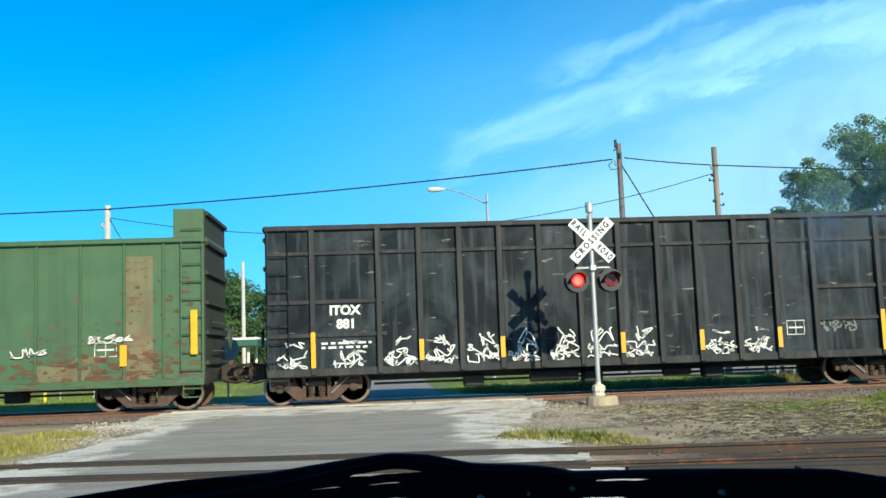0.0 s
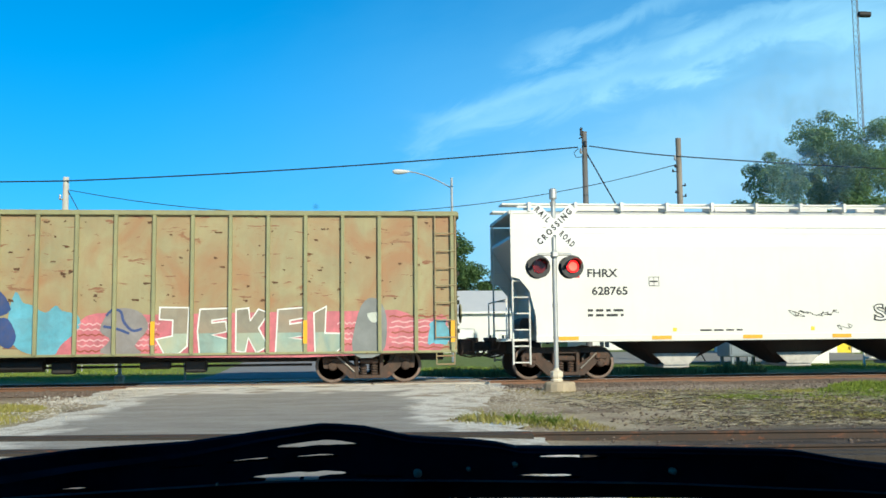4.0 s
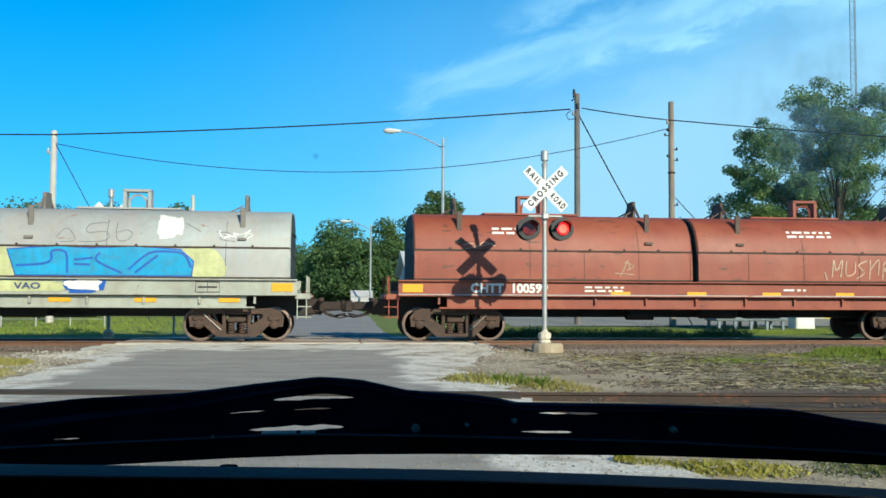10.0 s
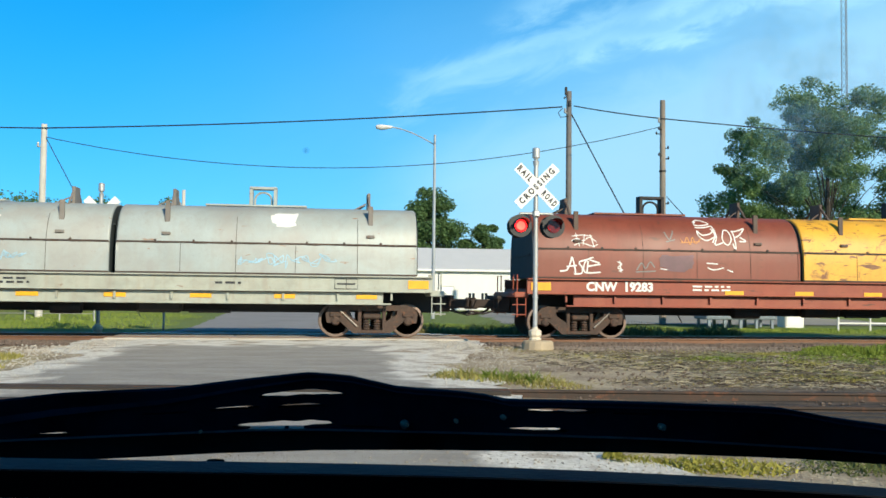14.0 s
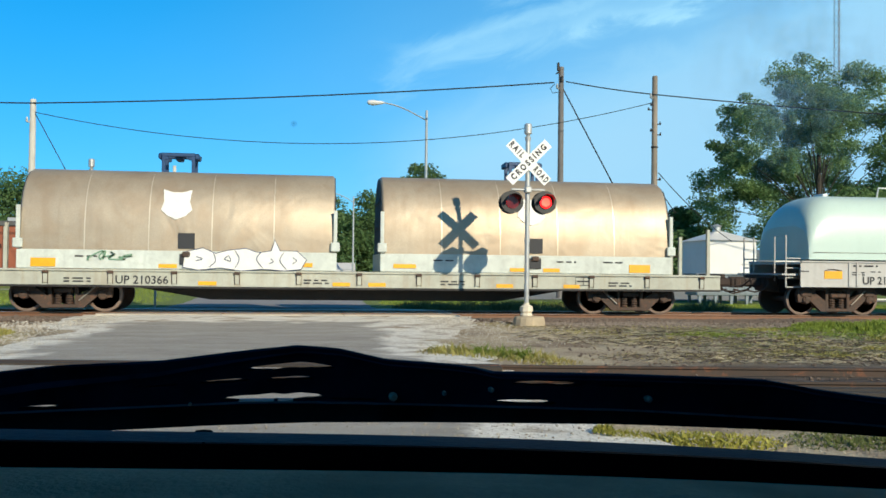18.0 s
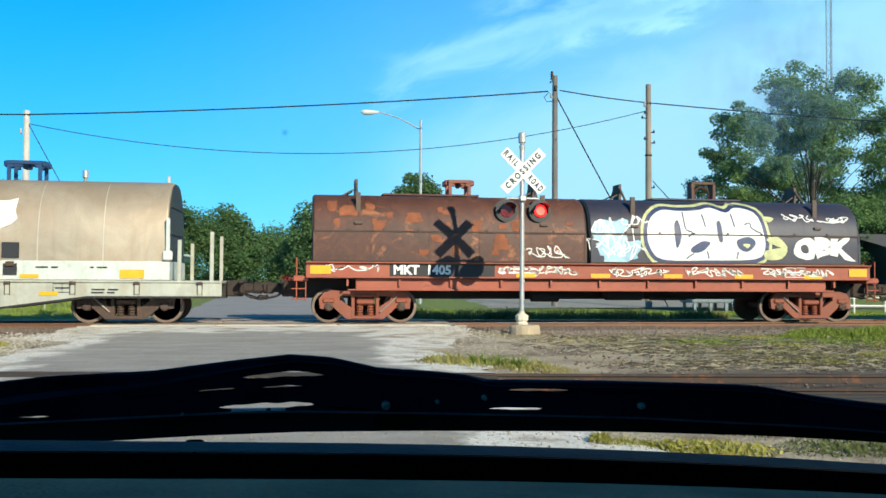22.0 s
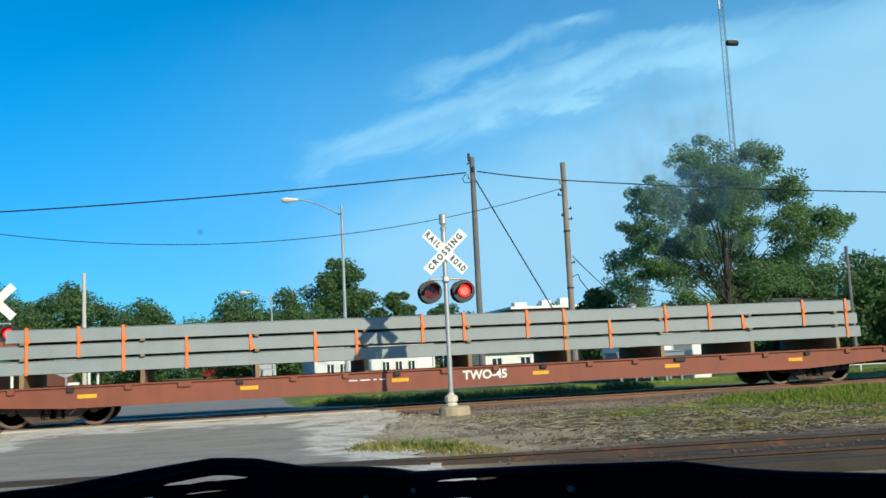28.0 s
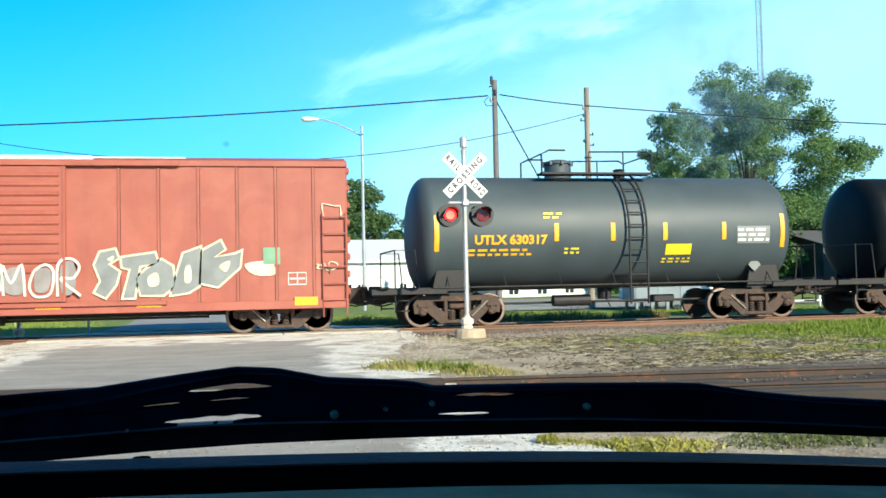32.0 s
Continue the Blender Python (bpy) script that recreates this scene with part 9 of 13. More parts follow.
    fill(car, s, G_DUST, 0.02, [(-4.9, 1.39), (-4.53, 1.38), (-4.57, 1.16), (-4.91, 1.17)], "dusty grey letter fill")
    fill(car, s, G_DUST, 0.02, [(-4.16, 1.74), (-3.85, 1.86), (-3.5, 1.76), (-3.42, 1.3), (-3.53, 0.86), (-4.05, 0.85)], "dusty grey letter fill")
    fill(car, s, G_DUST, 0.02, [(-3.29, 1.71), (-3.07, 1.92), (-2.71, 1.91), (-2.52, 1.68), (-2.47, 1.05), (-2.68, 0.74), (-3.24, 0.79), (-3.35, 1.16)], "dusty grey letter fill")
    fill(car, s, G_CREAM, 0.024, [(-6.03, 1.36), (-5.49, 1.37), (-5.58, 1.17), (-5.79, 1.12), (-5.98, 1.23)])
    fill(car, s, G_CREAM, 0.024, [(5.27, 1.66), (5.86, 1.72), (5.98, 1.41), (5.5, 1.4)])
    stroke(car, s, G_CREAM, 0.07, 0.036, [(-6.43, 1.38), (-6.3, 1.02), (-6.07, 0.81), (-5.19, 0.84)], "cream letter outline")
    stroke(car, s, G_CREAM, 0.07, 0.036, [(-5.14, 1.33), (-5.12, 0.88)], "cream letter outline")
    stroke(car, s, G_CREAM, 0.07, 0.036, [(-4.98, 0.94), (-4.43, 0.99)], "cream letter outline")
    stroke(car, s, G_CREAM, 0.07, 0.036, [(-5.54, 0.7), (-4.45, 0.62), (-3.75, 0.66), (-3.39, 0.8)], "cream letter outline")
    stroke(car, s, G_CREAM, 0.07, 0.036, [(-4.13, 1.71), (-3.85, 1.86), (-3.5, 1.76), (-3.42, 1.3), (-3.51, 0.94)], "cream letter outline")
    stroke(car, s, G_CREAM, 0.07, 0.036, [(-3.32, 1.71), (-3.06, 1.95), (-2.71, 1.94), (-2.5, 1.68), (-2.45, 1.05), (-2.68, 0.71), (-3.25, 0.76), (-3.36, 1.16), (-3.32, 1.71)], "cream letter outline")
    stroke(car, s, G_CREAM, 0.07, 0.036, [(-2.72, 1.66), (-3.05, 1.67), (-3.17, 1.43), (-3.08, 1.08), (-2.67, 1.06), (-2.66, 1.32), (-2.9, 1.33)], "cream letter outline")
    fill(car, s + 0.085, G_DUST, 0.03, [(-1.11, 1.78), (-0.66, 1.8), (-0.62, 1.12), (-1.14, 1.07)], "dusty grey letter fill")
    fill(car, s + 0.085, G_DUST, 0.03, [(-0.44, 1.69), (-0.19, 1.68), (-0.16, 1.18), (-0.42, 1.19)], "dusty grey letter fill")
    fill(car, s + 0.085, G_DUST, 0.03, [(0.01, 1.6), (0.36, 1.62), (0.39, 1.09), (0.03, 1.1)], "dusty grey letter fill")
    fill(car, s + 0.085, G_DUST, 0.03, [(0.66, 1.58), (0.97, 1.6), (0.92, 1.14), (0.64, 1.12)], "dusty grey letter fill")
    fill(car, s + 0.085, G_DUST, 0.03, [(1.19, 1.68), (1.47, 1.76), (1.49, 1.12), (1.21, 1.06)], "dusty grey letter fill")
    stroke(car, s + 0.085, G_BONE, 0.06, 0.036, [(-0.59, 1.84), (-1.11, 1.85), (-1.23, 1.64), (-0.97, 1.49), (-0.68, 1.34), (-0.84, 1.06), (-1.21, 1.07)], "pale letter outline on the door")
    stroke(car, s + 0.085, G_BONE, 0.06, 0.036, [(-0.59, 1.77), (-0.51, 1.19), (-0.32, 1.04), (-0.09, 1.18), (-0.14, 1.75)], "pale letter outline on the door")
    stroke(car, s + 0.085, G_BONE, 0.06, 0.036, [(-0.02, 1.03), (-0.06, 1.75), (0.14, 1.31), (0.36, 1.74), (0.43, 1.01)], "pale letter outline on the door")
    stroke(car, s + 0.085, G_BONE, 0.06, 0.036, [(0.62, 1.58), (0.52, 1.23), (0.66, 1), (0.97, 1.07), (1.03, 1.57), (0.85, 1.72), (0.62, 1.58)], "pale letter outline on the door")
    stroke(car, s + 0.085, G_BONE, 0.06, 0.036, [(1.12, 0.99), (1.13, 1.71), (1.4, 1.85), (1.59, 1.67), (1.46, 1.41), (1.18, 1.39), (1.62, 1)], "pale letter outline on the door")
    edged(car, s + 0.02, G_GREY, G_CREAM, 0.05, 0.018, [(1.91, 1.69), (2.03, 1.98), (2.35, 2.04), (2.42, 1.85), (2.19, 1.71), (2.44, 1.53), (2.36, 1.23), (2.14, 0.95), (1.91, 1.07), (2.05, 1.32)], "grey and cream graffiti letter")
    edged(car, s + 0.02, G_GREY, G_CREAM, 0.05, 0.018, [(2.5, 1.85), (3.23, 1.95), (3.3, 1.72), (2.89, 1.66), (2.77, 0.93), (2.53, 0.93), (2.7, 1.59), (2.52, 1.64)], "grey and cream graffiti letter")
    edged(car, s + 0.02, G_GREY, G_CREAM, 0.05, 0.018, [(2.81, 1.37), (3.05, 1.58), (3.38, 1.79), (3.62, 1.64), (3.67, 1.19), (3.42, 0.98), (2.93, 0.99)], "grey and cream graffiti letter")
    edged(car, s + 0.02, G_GREY, G_CREAM, 0.05, 0.018, [(3.59, 0.97), (3.78, 1.63), (3.88, 1.93), (4.26, 2.07), (4.21, 1.17), (3.99, 1.03)], "grey and cream graffiti letter")
    edged(car, s + 0.02, G_GREY, G_CREAM, 0.05, 0.018, [(4.26, 1.24), (4.31, 1.99), (4.72, 2.21), (4.81, 2.02), (4.56, 1.83), (5.07, 1.9), (5.2, 1.97), (5.15, 1.59), (4.65, 1.15)], "grey and cream graffiti letter")
    fill(car, s + 0.02, G_CREAM, 0.03, [(3.07, 1.39), (3.28, 1.5), (3.32, 1.23), (3.11, 1.18)])
    fill(car, s + 0.02, G_CREAM, 0.03, [(3.91, 1.6), (4.03, 1.65), (4.05, 1.3), (3.9, 1.26)])
    fill(car, s + 0.02, G_CREAM, 0.03, [(2.18, 1.83), (2.33, 1.9), (2.29, 1.77)])
    fill(car, s + 0.02, G_CREAM, 0.03, [(4.68, 1.63), (4.94, 1.75), (4.84, 1.48)])
    spray(car, "s", [(7.35, 2.9, 0.5, 0.6), (7.2, 1.55, 0.5, 0.3)], G_CREAM, s, 235, 0.025, 0.04)
    strip(car, -2.2, 1.9, 0.55, 0.26, y + 0.03, G_DUST, "stencil_panel"); strip(car, -2.2, 1.52, 0.55, 0.3, y + 0.03, G_DUST, "stencil_panel"); strip(car, 5.9, 1.85, 0.4, 0.4, y + 0.02, G_GREEN, "stencil_panel")
    for xx in (-6.3, -3.5, -1.2, 0.9, 3.1, 6.7):
        strip(car, xx, 0.76, 0.55, 0.11 if abs(xx) < 6 else 0.2, y + 0.062)


def flat_car(place, spacing):
    """A long low flat car loaded with stacked grey beams under orange straps."""
    rng = random.Random(211)
    half = 13.9
    car = rail_car("long red flat car", place, spacing, half + 0.3, category="flat car")
    for s in (-1, 1):
        bm = BM()
        pts = [(-half, 0.9), (-half, 0.55), (-half + 2.2, 0.55), (-half + 4.5, 0.42), (half - 4.5, 0.42), (half - 2.2, 0.55), (half, 0.55), (half, 0.9)]
        plate(bm, pts, s * 1.38, s * 1.44)
        box(bm, 0, s * 1.42, 0.9, half * 2, 0.14, 0.04, 0.008)
        part("side_sill", bm, FLATRED, car, "deep fishbelly side sill")
    bm = BM(); box(bm, 0, 0, 0.85, half * 2, 2.7, 0.06)
    part("deck", bm, FLATRED, car, "long low deck")
    bm = BM(); box(bm, 0, 0, 0.62, half * 2, 0.6, 0.38, 0.03)
    part("centre_sill", bm, DARK, car, "dark centre sill")
    for k in range(22):
        x = -half + 0.8 + k * (half * 2 - 1.6) / 21
        bm = BM()
        box(bm, x, -1.47, 0.84, 0.3 if k % 5 == 0 else 0.16, 0.06, 0.12, 0.01)
        part("stake_pocket", bm, FLATRED if k % 3 else DARK, car)
    for k in range(8):
        strip(car, -half + 1.3 + k * (half * 2 - 2.6) / 7, 0.68, 0.42, 0.09, 1.445)
    mark(car, "TWO-45", 0.35, 0.7, 0.3, WHITEP, 1.445, 0.01, label="white stencilled reporting mark")
    bars(car, -2.6, 0.72, 0.9, 0.06, 1, WHITEP, 1.445, rng)
    load = thing("beam_load", "long grey beams strapped with orange bands on the flat car", "beams", pose(place, YT, 0))
    CARS.append((load, place))
    wood = mat("dunnage_wood", (0.3, 0.2, 0.1), 0.8, 0, 0.3, 3, 40, 0.2)
    bwide = 0.62
    for row in range(3):
        zz = 1.22 + row * 0.36
        for col in range(4):
            bm = BM()
            yy = -0.98 + col * 0.655
            x0, x1 = -11.2 + 0.2 * row + rng.uniform(-0.15, 0.15), 11.15 - 0.12 * row + rng.uniform(-0.15, 0.15)
            prism(bm, [(yy - bwide / 2, zz), (yy + bwide / 2, zz), (yy + bwide / 2, zz + 0.27), (yy + bwide / 2 - 0.06, zz + 0.3), (yy - bwide / 2 + 0.06, zz + 0.3), (yy - bwide / 2, zz + 0.27)], x0, x1)
            part("beam", bm, CONC, load)
        for k in range(9):
            x = -10.4 + k * 2.6
            bm = BM()
            box(bm, x, 0, zz - 0.03 if row else 1.05, 0.1, 2.75, 0.06 if row else 0.33, 0.005)
            part("dunnage", bm, wood, load)
    for k in range(17):
        x = -10.6 + k * 1.32 + rng.uniform(-0.3, 0.3)
        hi = rng.choice((1.94, 2.27, 2.27))
        lo = rng.choice((1.2, 1.2, 1.56))
        bm = BM()
        box(bm, x, -1.31, (hi + lo) / 2, 0.07, 0.015, hi - lo)
        box(bm, x, 0, hi + 0.0, 0.07, 2.63, 0.012)
        box(bm, x + 0.03, -1.32, hi - 0.3, 0.1, 0.03, 0.1)
        part("strap", bm, ORSTRAP, load, "orange woven strap")
    return car

# ---- ground, road and tracks ----


def smooth01(a, b, x):
    t = min(1.0, max(0.0, (x - a) / (b - a)))
    return t * t * (3 - 2 * t)


def ground_z(x, y):
    """Height of the bare ground; the main track lies on a low bank."""
    z = -0.2 + 0.1 * smooth01(11, 20, y) - 0.05 * smooth01(26.5, 30, y) + 0.32 * smooth01(32, 52, y)
    z += 0.03 * noise.noise((x * 0.35, y * 0.35, 0)) + 0.012 * noise.noise((x * 1.7, y * 1.7, 3))
    if y > 70:
        z += 0.4 * smooth01(70, 140, y)
    return z


def road_z(y):
    return -0.13 + 0.09 * smooth01(14, 22, y) - 0.08 * smooth01(26.5, 30, y) + 0.3 * smooth01(32, 52, y)


def ground_material():
    m = bpy.data.materials.new("dry_gravel_and_grass")
    m.use_nodes = True
    n, l = m.node_tree.nodes, m.node_tree.links
    b = n["Principled BSDF"]
    b.inputs["Roughness"].default_value = 0.95
    co = n.new("ShaderNodeTexCoord")

    mp = n.new("ShaderNodeMapping")
    mp.inputs["Scale"].default_value = (0.27, 1.35, 1.0)
    l.new(co.outputs["Object"], mp.inputs["Vector"])

    def nz(sc, detail=5, dist=0.0, along=False):
        t = n.new("ShaderNodeTexNoise")
        t.inputs["Scale"].default_value, t.inputs["Detail"].default_value, t.inputs["Distortion"].default_value = sc, detail, dist
        l.new(mp.outputs[0] if along else co.outputs["Object"], t.inputs["Vector"])
        return t.outputs["Fac"]

    def rng_(src, a, c, lo=0.0, hi=1.0):
        r = n.new("ShaderNodeMapRange")
        r.inputs["From Min"].default_value, r.inputs["From Max"].default_value = a, c
        r.inputs["To Min"].default_value, r.inputs["To Max"].default_value = lo, hi
        l.new(src, r.inputs["Value"])
        return r.outputs[0]

    def math_(op, a, c):
        x = n.new("ShaderNodeMath"); x.operation = op; x.use_clamp = False
        for i, v in enumerate((a, c)):
            if isinstance(v, (int, float)):
                x.inputs[i].default_value = v
            else:
                l.new(v, x.inputs[i])
        return x.outputs[0]

    def mixc(fac, a, c):
        x = n.new("ShaderNodeMix"); x.data_type = "RGBA"
        for key, v in (("Factor", fac), ("A", a), ("B", c)):
            if isinstance(v, tuple):
                x.inputs[key].default_value = (*v, 1)
            else:
                l.new(v, x.inputs[key])
        return x.outputs["Result"]

    sep = n.new("ShaderNodeSeparateXYZ")
    l.new(co.outputs["Object"], sep.inputs[0])
    X, Y = sep.outputs["X"], sep.outputs["Y"]
    gravel = mixc(rng_(nz(22, 4), 0.35, 0.65), (0.36, 0.29, 0.185), (0.58, 0.49, 0.335))
    gravel = mixc(rng_(nz(1.3, 5), 0.35, 0.65), gravel, mixc(rng_(nz(60, 2), 0.4, 0.6), (0.22, 0.165, 0.11), (0.44, 0.36, 0.26)))
    gravel = mixc(rng_(nz(0.8, 7, 0.8), 0.52, 0.66), gravel, mixc(rng_(nz(45, 3), 0.4, 0.6), (0.12, 0.082, 0.052), (0.27, 0.20, 0.135)))
    grass = mixc(rng_(nz(9, 5), 0.3, 0.7), (0.09, 0.14, 0.025), (0.21, 0.26, 0.055))
    dry = mixc(rng_(nz(14, 4), 0.3, 0.7), (0.25, 0.24, 0.06), (0.40, 0.37, 0.12))
    soil = mixc(rng_(nz(18, 6), 0.35, 0.65), (0.075, 0.054, 0.03), (0.20, 0.15, 0.085))
    soil = mixc(rng_(nz(0.8, 9, 0.7, True), 0.43, 0.53), soil, mixc(rng_(nz(40, 3), 0.4, 0.6), (0.27, 0.225, 0.155), (0.48, 0.415, 0.30)))
    soil = mixc(rng_(nz(3.4, 6, 0.9, True), 0.55, 0.66), soil, mixc(rng_(nz(50, 3), 0.4, 0.6), (0.06, 0.045, 0.03), (0.16, 0.12, 0.08)))
    soil = mixc(rng_(Y, 9.5, 7.5), soil, mixc(rng_(nz(5, 6, 0.8), 0.4, 0.6), (0.045, 0.038, 0.026), (0.24, 0.205, 0.145)))
    gravel = mixc(rng_(math_("ADD", X, math_("MULTIPLY", nz(0.7, 5), 4.5)), 6.4, 9.6), gravel, soil)
    # grass to the right along the track, dry grass to the left, green beyond the track
    g1 = math_("MULTIPLY", rng_(X, 4.6, 10.5), rng_(Y, 12.5, 15.0))
    g1 = math_("MULTIPLY", g1, rng_(Y, 21.5, 19.5))
    g2 = rng_(Y, 27.0, 29.0)
    gm = math_("MAXIMUM", g1, g2)
    patchy = rng_(nz(0.9, 8, 0.6), 0.42, 0.58)
    gm = math_("MULTIPLY", gm, math_("MAXIMUM", patchy, rng_(Y, 27.0, 30.0)))
    dm = math_("MULTIPLY", math_("MULTIPLY", rng_(X, -4.6, -5.6), rng_(Y, 12.5, 14.0)), rng_(Y, 19.0, 16.5))
    dm = math_("MULTIPLY", dm, rng_(nz(0.9, 5, 0.4), 0.33, 0.5))
    bed = math_("MULTIPLY", rng_(X, 2.6, 4.2), math_("MULTIPLY", rng_(Y, 8.6, 9.4), rng_(Y, 13.0, 12.2)))
    gravel = mixc(bed, gravel, mixc(rng_(nz(4, 6, 0.7, True), 0.42, 0.6), (0.03, 0.022, 0.016), (0.11, 0.082, 0.06)))
    col = mixc(dm, gravel, dry)
    col = mixc(gm, col, grass)
    # dark oily ballast beside the main track
    bal = math_("MULTIPLY", rng_(Y, 19.6, 21.4), rng_(Y, 28.0, 26.6))
    col = mixc(bal, col, mixc(rng_(nz(30, 3), 0.35, 0.65), (0.10, 0.06, 0.035), (0.25, 0.165, 0.11)))
    l.new(col, b.inputs["Base Color"])
    bp = n.new("ShaderNodeBump")
    bp.inputs["Strength"].default_value, bp.inputs["Distance"].default_value = 0.9, 0.03
    l.new(nz(28, 6), bp.inputs["Height"]); l.new(bp.outputs[0], b.inputs["Normal"])
    return m


def grid_mesh(name, xs, ys, fz, m):
    vs = [(x, y, fz(x, y)) for y in ys for x in xs]
    k = len(xs)
    fs = [(j * k + i, j * k + i + 1, (j + 1) * k + i + 1, (j + 1) * k + i) for j in range(len(ys) - 1) for i in range(k - 1)]
    me = bpy.data.meshes.new(name)
    me.from_pydata(vs, [], fs)
    me.materials.append(m)
    return me


def spread(a, b, n):
    return [a + (b - a) * i / (n - 1) for i in range(n)]


def build_ground():
    xs = [-3000, -900, -300, -120, -60] + spread(-34, 44, 118) + [60, 120, 300, 900, 3000]
    ys = [-900, -200, -40, -10] + spread(-2, 32, 70) + spread(34, 70, 22) + [85, 100, 140, 220, 400, 900, 2500]
    g = new("ground", grid_mesh("ground", xs, ys, ground_z, ground_material()))
    for p in g.data.polygons:
        p.use_smooth = True
    tagged(g, "dry gravel and patchy grass round the level crossing", "ground", kind="structure")
    # asphalt lane over the crossing
    asphalt = mat("worn_asphalt", (0.36, 0.325, 0.275), 0.9, 0, 0.16, 0.7, 90, 0.3, streak=0.0, dirt=0.16, cloud=((0.50, 0.45, 0.37), 0.55))
    rng = random.Random(3)

    def lane(name, xa, xb, y0, y1, m, dz, rag, label, steps=90):
        bm = BM()
        rows = []
        for i in range(steps):
            y = y0 + (y1 - y0) * i / (steps - 1)
            la = xa + rag * noise.noise((y * 0.9, 1.3, dz * 50)) + rag * 0.6 * noise.noise((y * 3.1, 7.3, 1)) if not callable(xa) else xa(y)
            lb = xb + rag * noise.noise((y * 0.8, 9.7, dz * 50)) + rag * 0.6 * noise.noise((y * 3.3, 2.3, 5)) if not callable(xb) else xb(y)
            rows.append([bm.verts.new((la + (lb - la) * k / 8, y, road_z(y) + dz + (0 if 0 < k < 8 else -0.03))) for k in range(9)])
        for a, b in zip(rows[:-1], rows[1:]):
            for k in range(8):
                bm.faces.new((a[k], a[k + 1], b[k + 1], b[k]))
        return solid(name, bm, m, label, "road", "structure", smooth=True)

    pale = mat("crushed_limestone", (0.66, 0.59, 0.48), 0.95, 0, 0.2, 1.3, 45, 0.6)
    wob = lambda y, k, a: a * (noise.noise((y * 0.7, k, 0)) + 0.6 * noise.noise((y * 2.6, k, 4)))
    lane("road", lambda y: -5.0 - 0.35 * smooth01(16, 22, y) + wob(y, 2.1, 0.35), lambda y: 2.5 + 1.3 * smooth01(15.5, 22, y) + wob(y, 5.2, 0.4), -8, 27.6, road_material(), 0.0, 0, "worn grey asphalt lane with ragged pale crushed-stone edges", 170)
    lane("road", -4.4, 1.9, 26.9, 130, mat("far_asphalt", (0.30, 0.29, 0.28), 0.9, 0, 0.16, 0.7, 90, 0.3), 0.025, 0.12, "asphalt road running on beyond the track")
    lane("forecourt", 7.5, 26, 37.5, 50, mat("pale_concrete_lot", (0.31, 0.30, 0.26), 0.9, 0, 0.12, 0.5, 60, 0.2, dirt=0.15), 0.012, 0.3, "pale concrete lot beyond the track", 20)


